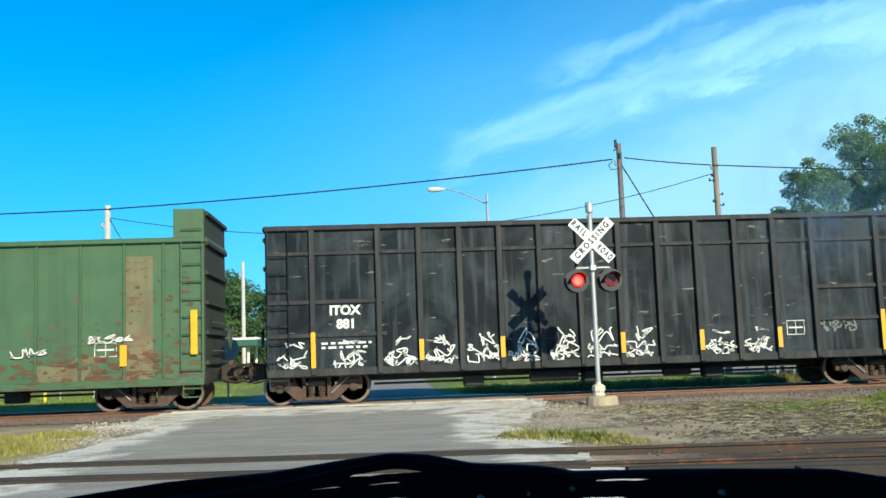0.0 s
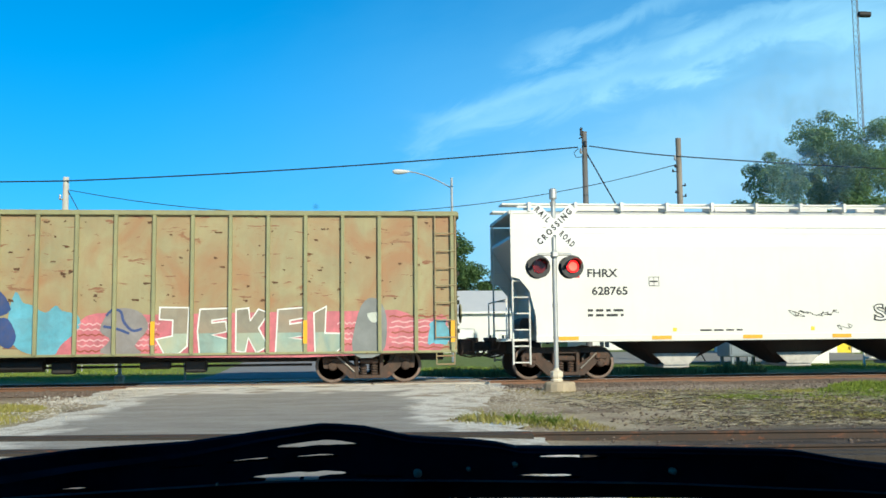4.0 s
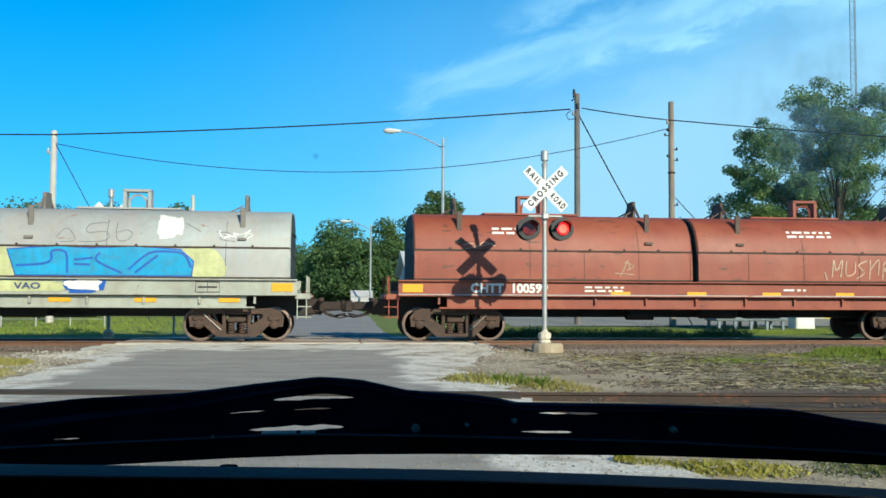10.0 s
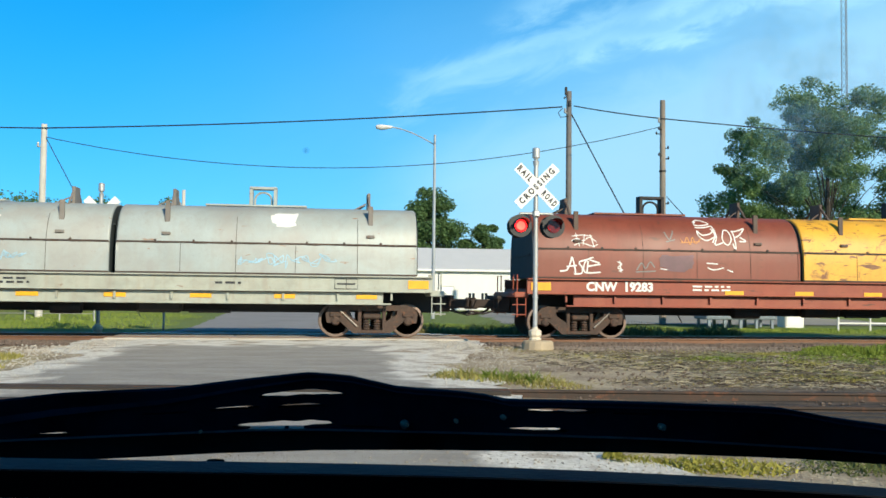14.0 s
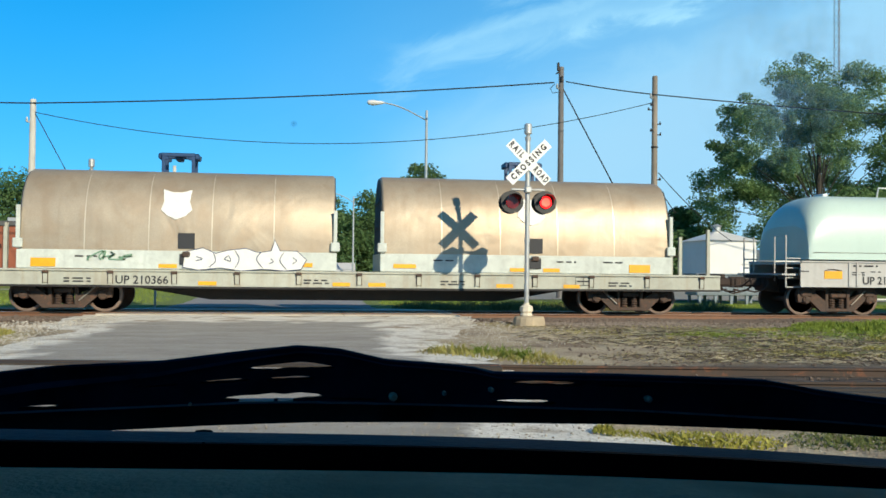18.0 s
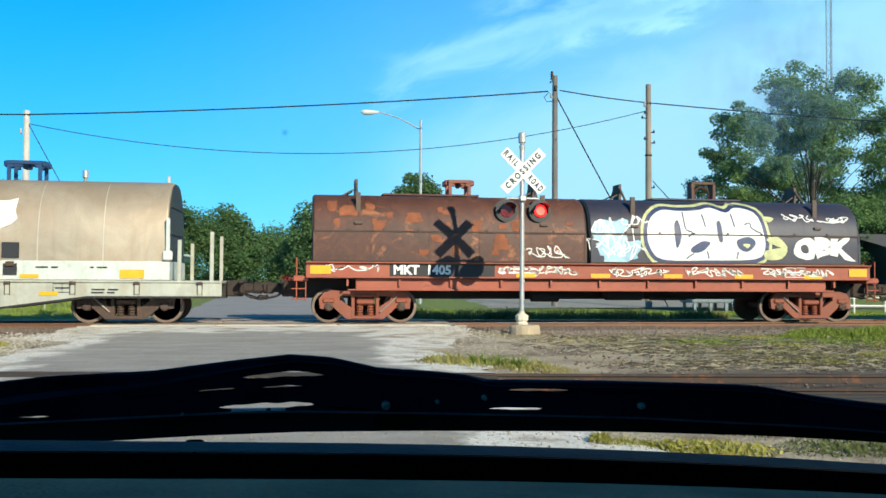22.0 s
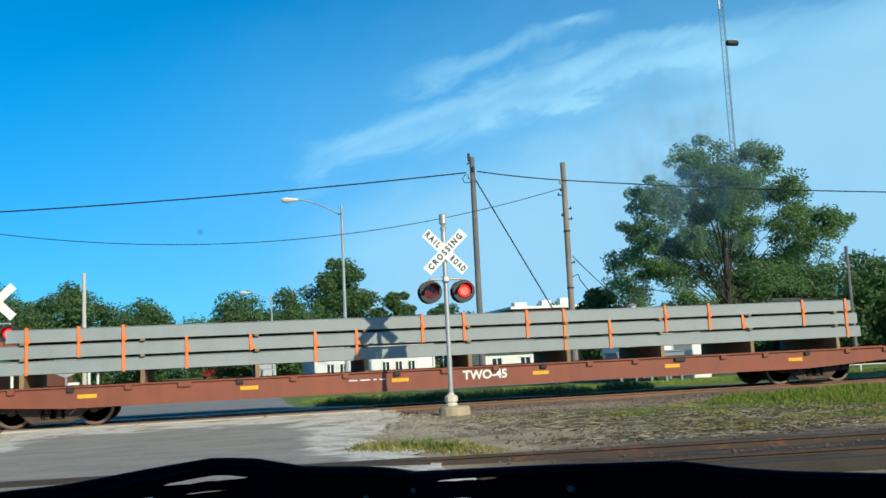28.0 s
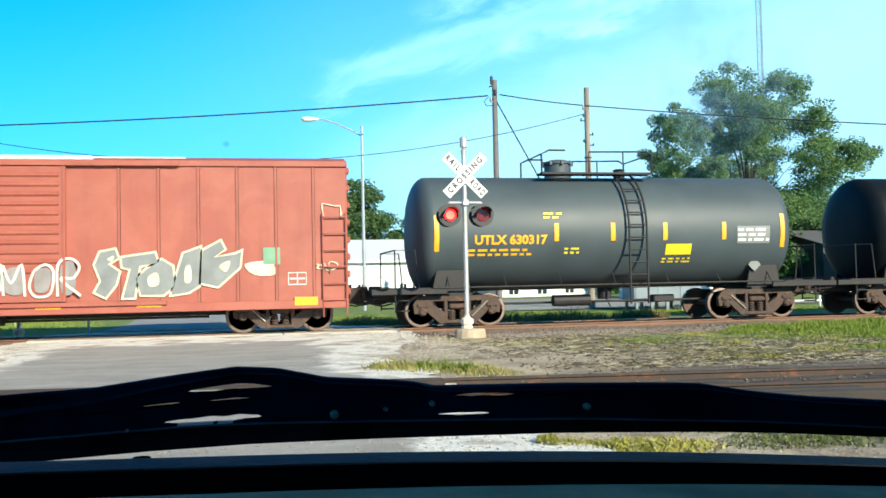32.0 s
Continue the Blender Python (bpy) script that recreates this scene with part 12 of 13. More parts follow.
def building(name, label, x0, x1, y0, y1, z0, z1, wall_m, roof_m, roof="gable", rise=1.0, windows=(), doors=(), over=0.3, trim_m=None):
    """Walls, roof, and windows let into the front wall at y0."""
    t = thing(name, label, "building", pose((x0 + x1) / 2, y0, z0))
    hw, d, h = (x1 - x0) / 2, y1 - y0, z1 - z0
    bm = BM()
    th = 0.15
    cuts = sorted([(wx - ww / 2, wx + ww / 2, wz, wz + wh) for wx, wz, ww, wh in (*windows, *doors)])
    xs = sorted({-hw, hw, *[c for k in cuts for c in k[:2]]})
    for a, b in zip(xs[:-1], xs[1:]):
        holes = sorted([(lo, hi) for l0, l1, lo, hi in cuts if l0 <= a + 1e-6 and l1 >= b - 1e-6])
        z = 0.0
        for lo, hi in holes + [(h, h)]:
            if lo - z > 0.01:
                box(bm, (a + b) / 2, th / 2, (z + lo) / 2, b - a, th, lo - z)
            z = hi
    box(bm, 0, d - th / 2, h / 2, 2 * hw, th, h)
    for s in (-1, 1):
        box(bm, s * (hw - th / 2), d / 2, h / 2, th, d - 2 * th, h)
    if roof == "gable":
        for s in (-1, 1):
            v = [bm.verts.new((s * (hw - th / 2), yy, zz)) for yy, zz in ((0, h), (d, h), (d / 2, h + rise))]
            bm.faces.new(v)
    part("wall", bm, wall_m, t)
    bm = BM()
    if roof == "gable":
        sl = rise / (d / 2)
        prism(bm, [(-over, h - over * sl), (d / 2, h + rise), (d + over, h - over * sl), (d + over, h - over * sl + 0.12), (d / 2, h + rise + 0.12), (-over, h - over * sl + 0.12)], -hw - over, hw + over)
    elif roof == "hip":
        a = [bm.verts.new(p) for p in ((-hw - over, -over, h), (hw + over, -over, h), (hw + over, d + over, h), (-hw - over, d + over, h))]
        k = min(hw, d / 2) * 0.9
        b = [bm.verts.new(p) for p in ((-hw + k, d / 2, h + rise), (hw - k, d / 2, h + rise))]
        bm.faces.new((a[0], a[1], b[1], b[0])); bm.faces.new((a[2], a[3], b[0], b[1])); bm.faces.new((a[1], a[2], b[1])); bm.faces.new((a[3], a[0], b[0])); bm.faces.new(a[::-1])
    else:
        box(bm, 0, d / 2, h + 0.12, 2 * hw + 2 * over, d + 2 * over, 0.25, 0.02)
    part("roof", bm, roof_m, t)
    glass = mat("dark_window_glass", (0.03, 0.04, 0.05), 0.08, 0, 0.1, 3, 60, 0.0)
    for wx, wz, ww, wh in windows:
        bm = BM()
        for s in (-1, 1):
            box(bm, wx + s * ww / 2, 0.02, wz + wh / 2, 0.07, 0.1, wh + 0.07)
            box(bm, wx, 0.02, wz + (wh if s > 0 else 0), ww, 0.1, 0.07)
        box(bm, wx, 0.04, wz + wh / 2, 0.05, 0.05, wh)
        w = part("window", bm, trim_m or SIGNW, t, "small framed window")
        bm = BM(); box(bm, wx, 0.09, wz + wh / 2, ww, 0.02, wh)
        part("pane", bm, glass, w)
    for wx, wz, ww, wh in doors:
        bm = BM(); box(bm, wx, 0.08, wz + wh / 2, ww - 0.04, 0.05, wh - 0.02, 0.01)
        dd = part("door", bm, trim_m or SIGNW, t)
        bm = BM(); box(bm, wx + ww * 0.35, 0.03, wz + wh * 0.45, 0.05, 0.06, 0.14, 0.01)
        part("handle", bm, DARK, dd)
    return t


def build_town():
    white = mat("white_siding", (0.76, 0.75, 0.71), 0.6, 0, 0.06, 1, 50, 0.05, streak=0.06)
    wroof = mat("pale_metal_roof", (0.78, 0.77, 0.73), 0.45, 0.1, 0.06, 1, 50, 0.04)
    brick = mat("red_brick_wall", (0.32, 0.10, 0.055), 0.9, 0, 0.18, 2, 30, 0.25)
    droof = mat("dark_flat_roof", (0.10, 0.10, 0.10), 0.9, 0, 0.2, 2, 40, 0.1)
    blue = mat("pale_blue_roof", (0.40, 0.50, 0.56), 0.6, 0, 0.1, 2, 40, 0.06)
    win = [(-2.6 + 0.75 * k, 0.95, 0.45, 0.75) for k in (0, 1)] + [(0.6 + 0.75 * k, 0.95, 0.45, 0.75) for k in (0, 1, 2)]
    building("white_building", "long white clad building with a pale low roof and small windows", 4.6, 11.6, 54, 63, -0.5, 2.5, white, wroof, "gable", 1.35, win, [(2.9, 0.0, 0.95, 2.05), (-0.9, 0, 0.95, 2.05)])
    t = building("white_shed", "white utility shed with a low hipped roof and round vent", 19.6, 22.3, 45, 48, -0.45, 2.75, white, wroof, "hip", 0.55, [], [(0.9, 0.0, 0.8, 2.0)], 0.15)
    bm = BM(); lathe(bm, [(3.6, 0.2), (3.95, 0.2), (3.98, 0.3), (4.1, 0.05)], (-0.1, 1.5, 0), "z", 12); part("roof_vent", bm, ALU, t, "round roof vent", True)
    building("white_shed", "white box shed with a yellow notice on its door", 23.6, 26.3, 45.5, 48, -0.45, 2.1, white, wroof, "flat", 0.3, [], [(0.5, 0.0, 0.8, 1.7)], 0.1, YDARK)
    wb = [(-12 + 3 * k, 1.2, 1.2, 1.2) for k in range(9)]
    t = building("brick_warehouse", "long red brick warehouse with a flat roof", -42, -10.2, 50, 66, -0.4, 3.1, brick, droof, "flat", 0.3, wb, [(14.2, 0, 1.1, 2.1)], 0.1, mat("brick_red_door", (0.34, 0.13, 0.07), 0.7, 0, 0.15, 2, 40, 0.05))
    bm = BM()
    box(bm, 10.6, 2.0, 3.75, 0.7, 0.7, 0.5, 0.03)
    part("roof_unit", bm, ALU, t, "grey roof unit")
    bm = BM()
    box(bm, 8.6, 3.0, 3.65, 1.1, 0.8, 0.35, 0.03)
    part("roof_unit", bm, ALU, t, "grey roof unit")
    building("small_house", "small white house with a pale blue gable roof", 15.6, 19.4, 58, 64, -0.4, 1.5, white, blue, "gable", 1.2, [(-1.0, 0.7, 0.7, 0.8), (0.9, 0.7, 0.7, 0.8)], [])
    building("small_house", "small white house with a pale blue gable roof", 20.4, 24.2, 61, 67, -0.4, 1.9, white, blue, "gable", 1.3, [(-1.0, 0.7, 0.7, 0.8)], [])
    building("brick_store", "brick store with a white flat roof line", 24.5, 33, 80, 90, -0.3, 5.3, mat("dark_brick_wall", (0.17, 0.075, 0.045), 0.9, 0, 0.3, 2, 30, 0.2), wroof, "flat", 0.3, [(-3 + 2 * k, 1.0, 1.0, 1.4) for k in range(4)], [])
    for i, (x, w) in enumerate(((26, 1.2), (28.5, 0.9), (30.4, 1.1))):
        bm = BM(); box(bm, x, 83, 5.7 + 0.075 * i, w, 1.0, 0.7 + 0.15 * i, 0.03)
        solid("roof_unit", bm, SIGNW, "white roof unit on the brick store", "roof unit")
    building("brick_store", "low brown brick store behind the lots", 33.5, 40, 72, 80, -0.3, 2.8, mat("brown_brick_wall", (0.2, 0.10, 0.06), 0.9, 0, 0.2, 2, 30, 0.2), droof, "flat", 0.3, [(-1.8, 0.9, 1.2, 1.2), (1.4, 0.9, 1.2, 1.2)], [])
    building("dark_warehouse", "long dark metal warehouse behind the tree", 44, 68, 66, 78, -0.3, 3.6, mat("dark_cladding", (0.06, 0.075, 0.085), 0.6, 0.1, 0.15, 1, 50, 0.05), droof, "gable", 1.3, [(-8 + 4 * k, 1.0, 1.6, 1.4) for k in range(5)], [])
    # filling-station canopy with its pumps
    t = thing("canopy", "white flat canopy with a dark green edge on posts", "canopy", pose(-8.3, 47, -0.4))
    bm = BM(); box(bm, 0, 2.0, 2.62, 4.6, 4.4, 0.12, 0.02); part("roof", bm, SIGNW, t)
    bm = BM(); box(bm, 0, 2.0, 2.4, 4.5, 4.3, 0.3, 0.02); part("fascia", bm, mat("dark_green_fascia", (0.03, 0.11, 0.07), 0.5), t, "dark green fascia")
    for x in (-1.7, 1.7):
        for y in (0.5, 3.5):
            bm = BM(); rod(bm, (x, y, 0), (x, y, 2.3), 0.07, 8); part("post", bm, SIGNW, t)
    for x in (-0.9, 1.0):
        p = thing("fuel_pump", "white fuel pump under the canopy", "fuel pump", pose(-8.3 + x, 47.6, -0.4), group="fuel pumps")
        bm = BM(); box(bm, 0, 0, 0.65, 0.5, 0.4, 1.3, 0.04); part("cabinet", bm, SIGNW, p)
        bm = BM(); box(bm, 0, -0.21, 1.0, 0.3, 0.02, 0.3); part("display", bm, DARK, p)
    # equipment cabinet on legs in the lot
    eq = mat("blue_grey_steel", (0.20, 0.25, 0.29), 0.5, 0.2, 0.15, 2, 50, 0.05)
    t = thing("equipment_cabinet", "blue-grey steel equipment cabinet on short legs", "cabinet", pose(16.3, 35.5, -0.16))
    bm = BM(); box(bm, 0, 0, 0.78, 2.9, 1.2, 0.8, 0.03); box(bm, 0, 0, 1.21, 3.0, 1.3, 0.06, 0.01); part("body", bm, eq, t)
    for k in range(5):
        for yy in (-0.5, 0.5):
            bm = BM(); box(bm, -1.3 + 0.65 * k, yy, 0.19, 0.1, 0.1, 0.38); part("leg", bm, eq, t)
    for k in range(3):
        bm = BM(); box(bm, -0.95 + 0.95 * k, -0.61, 0.78, 0.85, 0.03, 0.66, 0.01); part("door", bm, eq, t)
    t = thing("cabinet", "white box cabinet beside the steel cabinet", "cabinet", pose(19.0, 36.2, -0.14))
    bm = BM(); box(bm, 0, 0, 0.6, 0.8, 0.7, 1.2, 0.03); part("body", bm, SIGNW, t)
    bm = BM(); box(bm, 0, -0.36, 0.6, 0.7, 0.02, 1.0, 0.005); part("door", bm, SIGNW, t)
    # low white tubular fence and yellow posts
    t = thing("rail_fence", "low white rail fence along the lot", "fence", pose(24, 33.5, -0.2))
    for k in range(12):
        bm = BM(); rod(bm, (-4.5 + 1.3 * k, 0, 0), (-4.5 + 1.3 * k, 0, 0.7), 0.04, 8); part("post", bm, SIGNW, t)
    for z in (0.35, 0.66):
        bm = BM(); rod(bm, (-4.5, 0, z), (9.8, 0, z), 0.035, 6); part("rail", bm, SIGNW, t)
    t = thing("wire_fence", "low grey wire fence on the grass", "fence", pose(-13.5, 37, -0.1))
    for k in range(9):
        bm = BM(); rod(bm, (-5 + 1.25 * k, 0, 0), (-5 + 1.25 * k, 0, 1.0), 0.03, 6); part("post", bm, ALU, t)
    for z in (0.3, 0.6, 0.95):
        bm = BM(); rod(bm, (-5, 0, z), (5, 0, z), 0.012, 5); part("wire", bm, ALU, t)
    t = thing("gas_riser", "yellow pipe marker post on the grass", "post", pose(-12.3, 35.5, -0.15))
    bm = BM(); rod(bm, (0, 0, 0), (0, 0, 0.9), 0.06, 8); box(bm, 0, 0, 0.55, 0.5, 0.06, 0.06); part("post", bm, YDARK, t)
    # backs of two road signs
    for x, y, z, r, lab in ((-4.75, 29.6, 1.55, 0.38, "grey back of an octagonal road sign on a post"),):
        t = thing("road_sign", lab, "road sign", pose(x, y, -0.4))
        bm = BM(); rod(bm, (0, 0, 0), (0, 0, z + 0.6), 0.035, 6); part("post", bm, ALU, t)
        bm = BM(); lathe(bm, [(-0.05, r), (-0.04, r)], (0, 0, z + 0.35), "y", 8); part("panel", bm, ALU, t)
    # parked vehicles far off
    for x, y, c, lab in ((-1.9, 100, (0.4, 0.02, 0.02), "small red parked car beside the road"), (2.4, 74, (0.6, 0.6, 0.6), "small silver parked car beside the road")):
        t = thing("parked_car", lab, "car", pose(x, y, ground_z(x, y), 0, 0, 90))
        pm = mat("car_paint_%d" % int(c[0] * 100), c, 0.3, 0.1, 0.05)
        bm = BM()
        plate(bm, [(-2.1, 0.35), (2.1, 0.35), (2.15, 0.75), (1.2, 0.9), (0.6, 1.38), (-1.0, 1.4), (-1.7, 0.95), (-2.15, 0.85)], -0.85, 0.85)
        part("body", bm, pm, t)
        bm = BM(); plate(bm, [(1.0, 0.92), (0.55, 1.3), (-0.95, 1.32), (-1.5, 0.95)], -0.86, 0.86); part("window", bm, mat("dark_window_glass", (0, 0, 0)), t)
        for xx in (-1.3, 1.3):
            for yy in (-0.78, 0.78):
                bm = BM(); lathe(bm, [(yy - 0.1, 0.32), (yy + 0.1, 0.32)], (xx, 0, 0.32), "y", 14); part("wheel", bm, DARK, t)

# ---- the car the camera sits in ----


def build_own_car():
    rubber = mat("black_rubber", (0.014, 0.022, 0.022), 0.95, 0, 0.6, 20, 200, 0.02, spec=0.0)
    plastic = mat("black_plastic", (0.009, 0.021, 0.036), 0.95, 0, 0.9, 9, 200, 0.02, spec=0.0)
    dashm = mat("dark_dash_plastic", (0.0016, 0.0016, 0.002), 1.0, 0, 0.2, 10, 300, 0.0, spec=0.0)
    paint = mat("navy_car_paint", (0.004, 0.008, 0.02), 0.6, 0.0, 0.1, 6, 100, 0.02)
    t = thing("parked_van", "dark van the view is taken from, with wiper and dash", "van", pose(0, 0, 0))
    # dash top and the lower edge of the windscreen
    edge = lambda x: 1.0068 - 0.028 * x - 0.09 * max(0.0, x) ** 2

    def sheet(n, pts):
        bm = BM()
        rows = [[bm.verts.new((x, y, (edge(x) if y < 0.6 else 0) + dz)) for y, dz in pts] for x in [-0.8 + 1.65 * i / n for i in range(n + 1)]]
        for a, b in zip(rows[:-1], rows[1:]):
            for k in range(len(pts) - 1):
                bm.faces.new((a[k], a[k + 1], b[k + 1], b[k]))
        return bm

    part("dash_front", sheet(30, [(0.4655, 0.0004), (0.46, 0.0012), (0.43, 0.0024), (0.402, 0.0026), (0.4, 0.0005)]), dashm, t, "black front strip of the dash", True)
    part("dashboard", sheet(30, [(0.40, 0.0022), (0.37, 0.0034), (0.3, -0.006), (0.2, -0.04), (0.08, -0.14), (0.06, -0.5)]), mat("grey_brown_dash", (0.62, 0.38, 0.24), 0.95, 0, 0.35, 12, 300, 0.12, spec=0.0), t, "grey-brown moulded dashboard top", True)
    part("cowl", sheet(30, [(0.502, -0.004), (0.53, -0.008), (0.75, 0.86), (0.95, 0.78), (1.5, 0.70), (1.75, 0.6), (1.8, 0.3)]), paint, t, "dark blue cowl and short bonnet", True)
    # the lip's blue is the sky's sheen put into its colour
    part("dash_lip", sheet(40, [(0.502, -0.004), (0.50, 0.0002), (0.49, 0.0012), (0.466, 0.0012)]), mat("sky_sheen_dash_lip", (0.003, 0.009, 0.028), 0.7, 0, 0.5, 30, 200, 0.05, spec=0.1), t, "blue-black front lip of the dash", True)
    # a hazy smear and a speck on the inside of the windscreen
    sm = bpy.data.materials.new("windscreen_haze")
    sm.use_nodes = True
    n, l = sm.node_tree.nodes, sm.node_tree.links
    n.remove(n["Principled BSDF"])
    film = n.new("ShaderNodeBsdfTranslucent"); film.inputs["Color"].default_value = (0.9, 0.95, 0.97, 1)
    clear = n.new("ShaderNodeBsdfTransparent")
    mx = n.new("ShaderNodeMixShader")
    l.new(clear.outputs[0], mx.inputs[1]); l.new(film.outputs[0], mx.inputs[2]); l.new(mx.outputs[0], n["Material Output"].inputs["Surface"])
    co = n.new("ShaderNodeTexCoord")
    gr = n.new("ShaderNodeTexGradient"); gr.gradient_type = "SPHERICAL"
    mp = n.new("ShaderNodeMapping"); mp.inputs["Scale"].default_value = (11, 11, 11)
    nz = n.new("ShaderNodeTexNoise"); nz.inputs["Scale"].default_value = 28; nz.inputs["Detail"].default_value = 5
    l.new(co.outputs["Object"], mp.inputs["Vector"]); l.new(mp.outputs[0], gr.inputs["Vector"]); l.new(co.outputs["Object"], nz.inputs["Vector"])
    mu = n.new("ShaderNodeMath"); mu.operation = "MULTIPLY"
    mr = n.new("ShaderNodeMapRange"); mr.inputs["From Min"].default_value = 0.35; mr.inputs["From Max"].default_value = 0.7; mr.inputs["To Max"].default_value = 0.3
    l.new(nz.outputs["Fac"], mr.inputs["Value"]); l.new(gr.outputs["Fac"], mu.inputs[0]); l.new(mr.outputs[0], mu.inputs[1])
    l.new(mu.outputs[0], mx.inputs[0])
    bm = BM()
    lathe(bm, [(0.0, 0.1), (0.0004, 0.1)], (0, 0, 0), "y", 24)
    o = part("windscreen_smear", bm, sm, t, "hazy smear on the windscreen")
    o.matrix_basis = pose(0.378, 0.70, 1.25)
    dot = sm.copy(); dot.name = "windscreen_dot"
    for nd in dot.node_tree.nodes:
        if nd.type == "MAPPING":
            nd.inputs["Scale"].default_value = (330, 330, 330)
        if nd.type == "BSDF_TRANSLUCENT":
            nd.inputs["Color"].default_value = (0.08, 0.2, 0.34, 1)
        if nd.type == "MAP_RANGE":
            nd.inputs["To Min"].default_value, nd.inputs["To Max"].default_value = 0.2, 0.26
    bm = BM()
    lathe(bm, [(0.0, 0.003), (0.0003, 0.003)], (0, 0, 0), "y", 14)
    part("windscreen_speck", bm, dot, t, "small faint speck on the windscreen").matrix_basis = pose(-0.016, 0.70, 1.2)
    # wiper: a bowed blade carried by a wide arm with openings
    part("wiper_blade", wiper_blade(), rubber, t, "bowed black wiper blade", True)
    part("wiper_arm", wiper_arm(), plastic, t, "black wiper arm and linkage with gaps", False)
    # thin strip in a paler blue: a painted highlight on the blade edge
    part("blade_edge", strip_mesh(lambda x: wiper_curve(x, "blade_top") - 0.0012, lambda x: wiper_curve(x, "blade_top") + 0.0004, -0.45, 0.6, 40, 0.02), mat("blade_edge_sheen", (0.09, 0.14, 0.17), 0.6, 0, 0.4, 25, 200, 0.05), t, "thin paler edge of the wiper blade")
    # strip added along the arm's top, its blue tint imitating sky sheen
    bm = BM()
    rows = []
    for i in range(61):
        x = -0.45 + 1.05 * i / 60
        top, wy = wiper_curve(x, "arm_top"), wiper_y(x)
        w = 0.0035 + 0.0145 * smooth01(0.05, -0.3, x)
        rows.append([bm.verts.new(p) for p in ((x, wy - 0.0105, top - w), (x, wy - 0.0075, top - w * 0.35), (x, wy + 0.009, top + 0.0004))])
    for a, b in zip(rows[:-1], rows[1:]):
        for k in range(2):
            bm.faces.new((a[k], b[k], b[k + 1], a[k + 1]))
    part("arm_crest", bm, mat("sky_sheen_arm_plastic", (0.010, 0.026, 0.048), 0.7, 0, 0.9, 14, 200, 0.03, spec=0.1), t, "rounded upper edge of the wiper arm", True)
    bm = BM()
    lathe(bm, [(-0.0046, 0.0005), (-0.0035, 0.001), (0, 0.0012), (0.0035, 0.001), (0.0046, 0.0005)], (-0.0568, 0.515, 1.0061), "x", 12)
    rod(bm, (-0.0568, 0.515, 1.0), (-0.0568, 0.515, 1.006), 0.0009)
    part("washer_nozzle", bm, rubber, t, "small black washer nozzle", True)
    metal = mat("scuffed_rivet", (0.42, 0.36, 0.28), 0.5, 0.3, 0.2, 30, 200, 0.05)
    for x, z, r in ((0.0634, 0.9932, 0.0035), (0.139, 1.0, 0.0021), (0.103, 0.9965, 0.0017), (0.2588, 0.995, 0.0027), (-0.0937, 0.987, 0.0012)):
        bm = BM()
        lathe(bm, [(-0.006, r * 0.55), (-0.003, r), (0.004, r)], (x, wiper_y(x) - 0.011, z), "y", 10)
        part("rivet", bm, metal, t, "scuffed metal rivet")
    # pillars, roof and doors close the cabin round the camera
    lining = mat("dark_grey_lining", (0.16, 0.145, 0.125), 0.9, 0, 0.1, 10, 200, 0.1)
    for s, x in ((-1, -0.78), (1, 0.72)):
        bm = BM()
        rod(bm, (x, 0.62, 0.95), (x * 0.93 - 0.05, 0.12, 1.62), 0.055, 10)
        part("pillar", bm, lining, t, "dark windscreen pillar", True)
        bm = BM()
        box(bm, x * 1.08, -0.5, 0.6, 0.08, 2.0, 0.9, 0.02)
        part("door", bm, lining, t)
    # unseen panels added to keep stray sun off the dash and wiper
    for x, front in ((-0.83, -0.08), (0.78, 0.5)):
        bm = BM()
        box(bm, x, (front - 1.68) / 2, 1.34, 0.06, front + 1.68, 0.62, 0.02)
        part("side_panel", bm, lining, t, "dark upper side panel of the van")
    bm = BM()
    box(bm, -0.03, -0.75, 1.66, 1.6, 1.8, 0.07, 0.03)
    part("roof", bm, lining, t)
    bm = BM()
    box(bm, -0.03, -1.7, 0.95, 1.6, 0.08, 1.5, 0.03)
    box(bm, -0.03, -0.6, 0.2, 1.6, 2.2, 0.08, 0.02)
    part("rear_panel", bm, lining, t)
    for s in (-1, 1):
        for y in (1.15, -1.2):
            bm = BM(); lathe(bm, [(s * 0.62, 0.33), (s * 0.86, 0.33), (s * 0.88, 0.2)], (0, y, 0.13), "x", 20)
            part("wheel", bm, rubber, t)


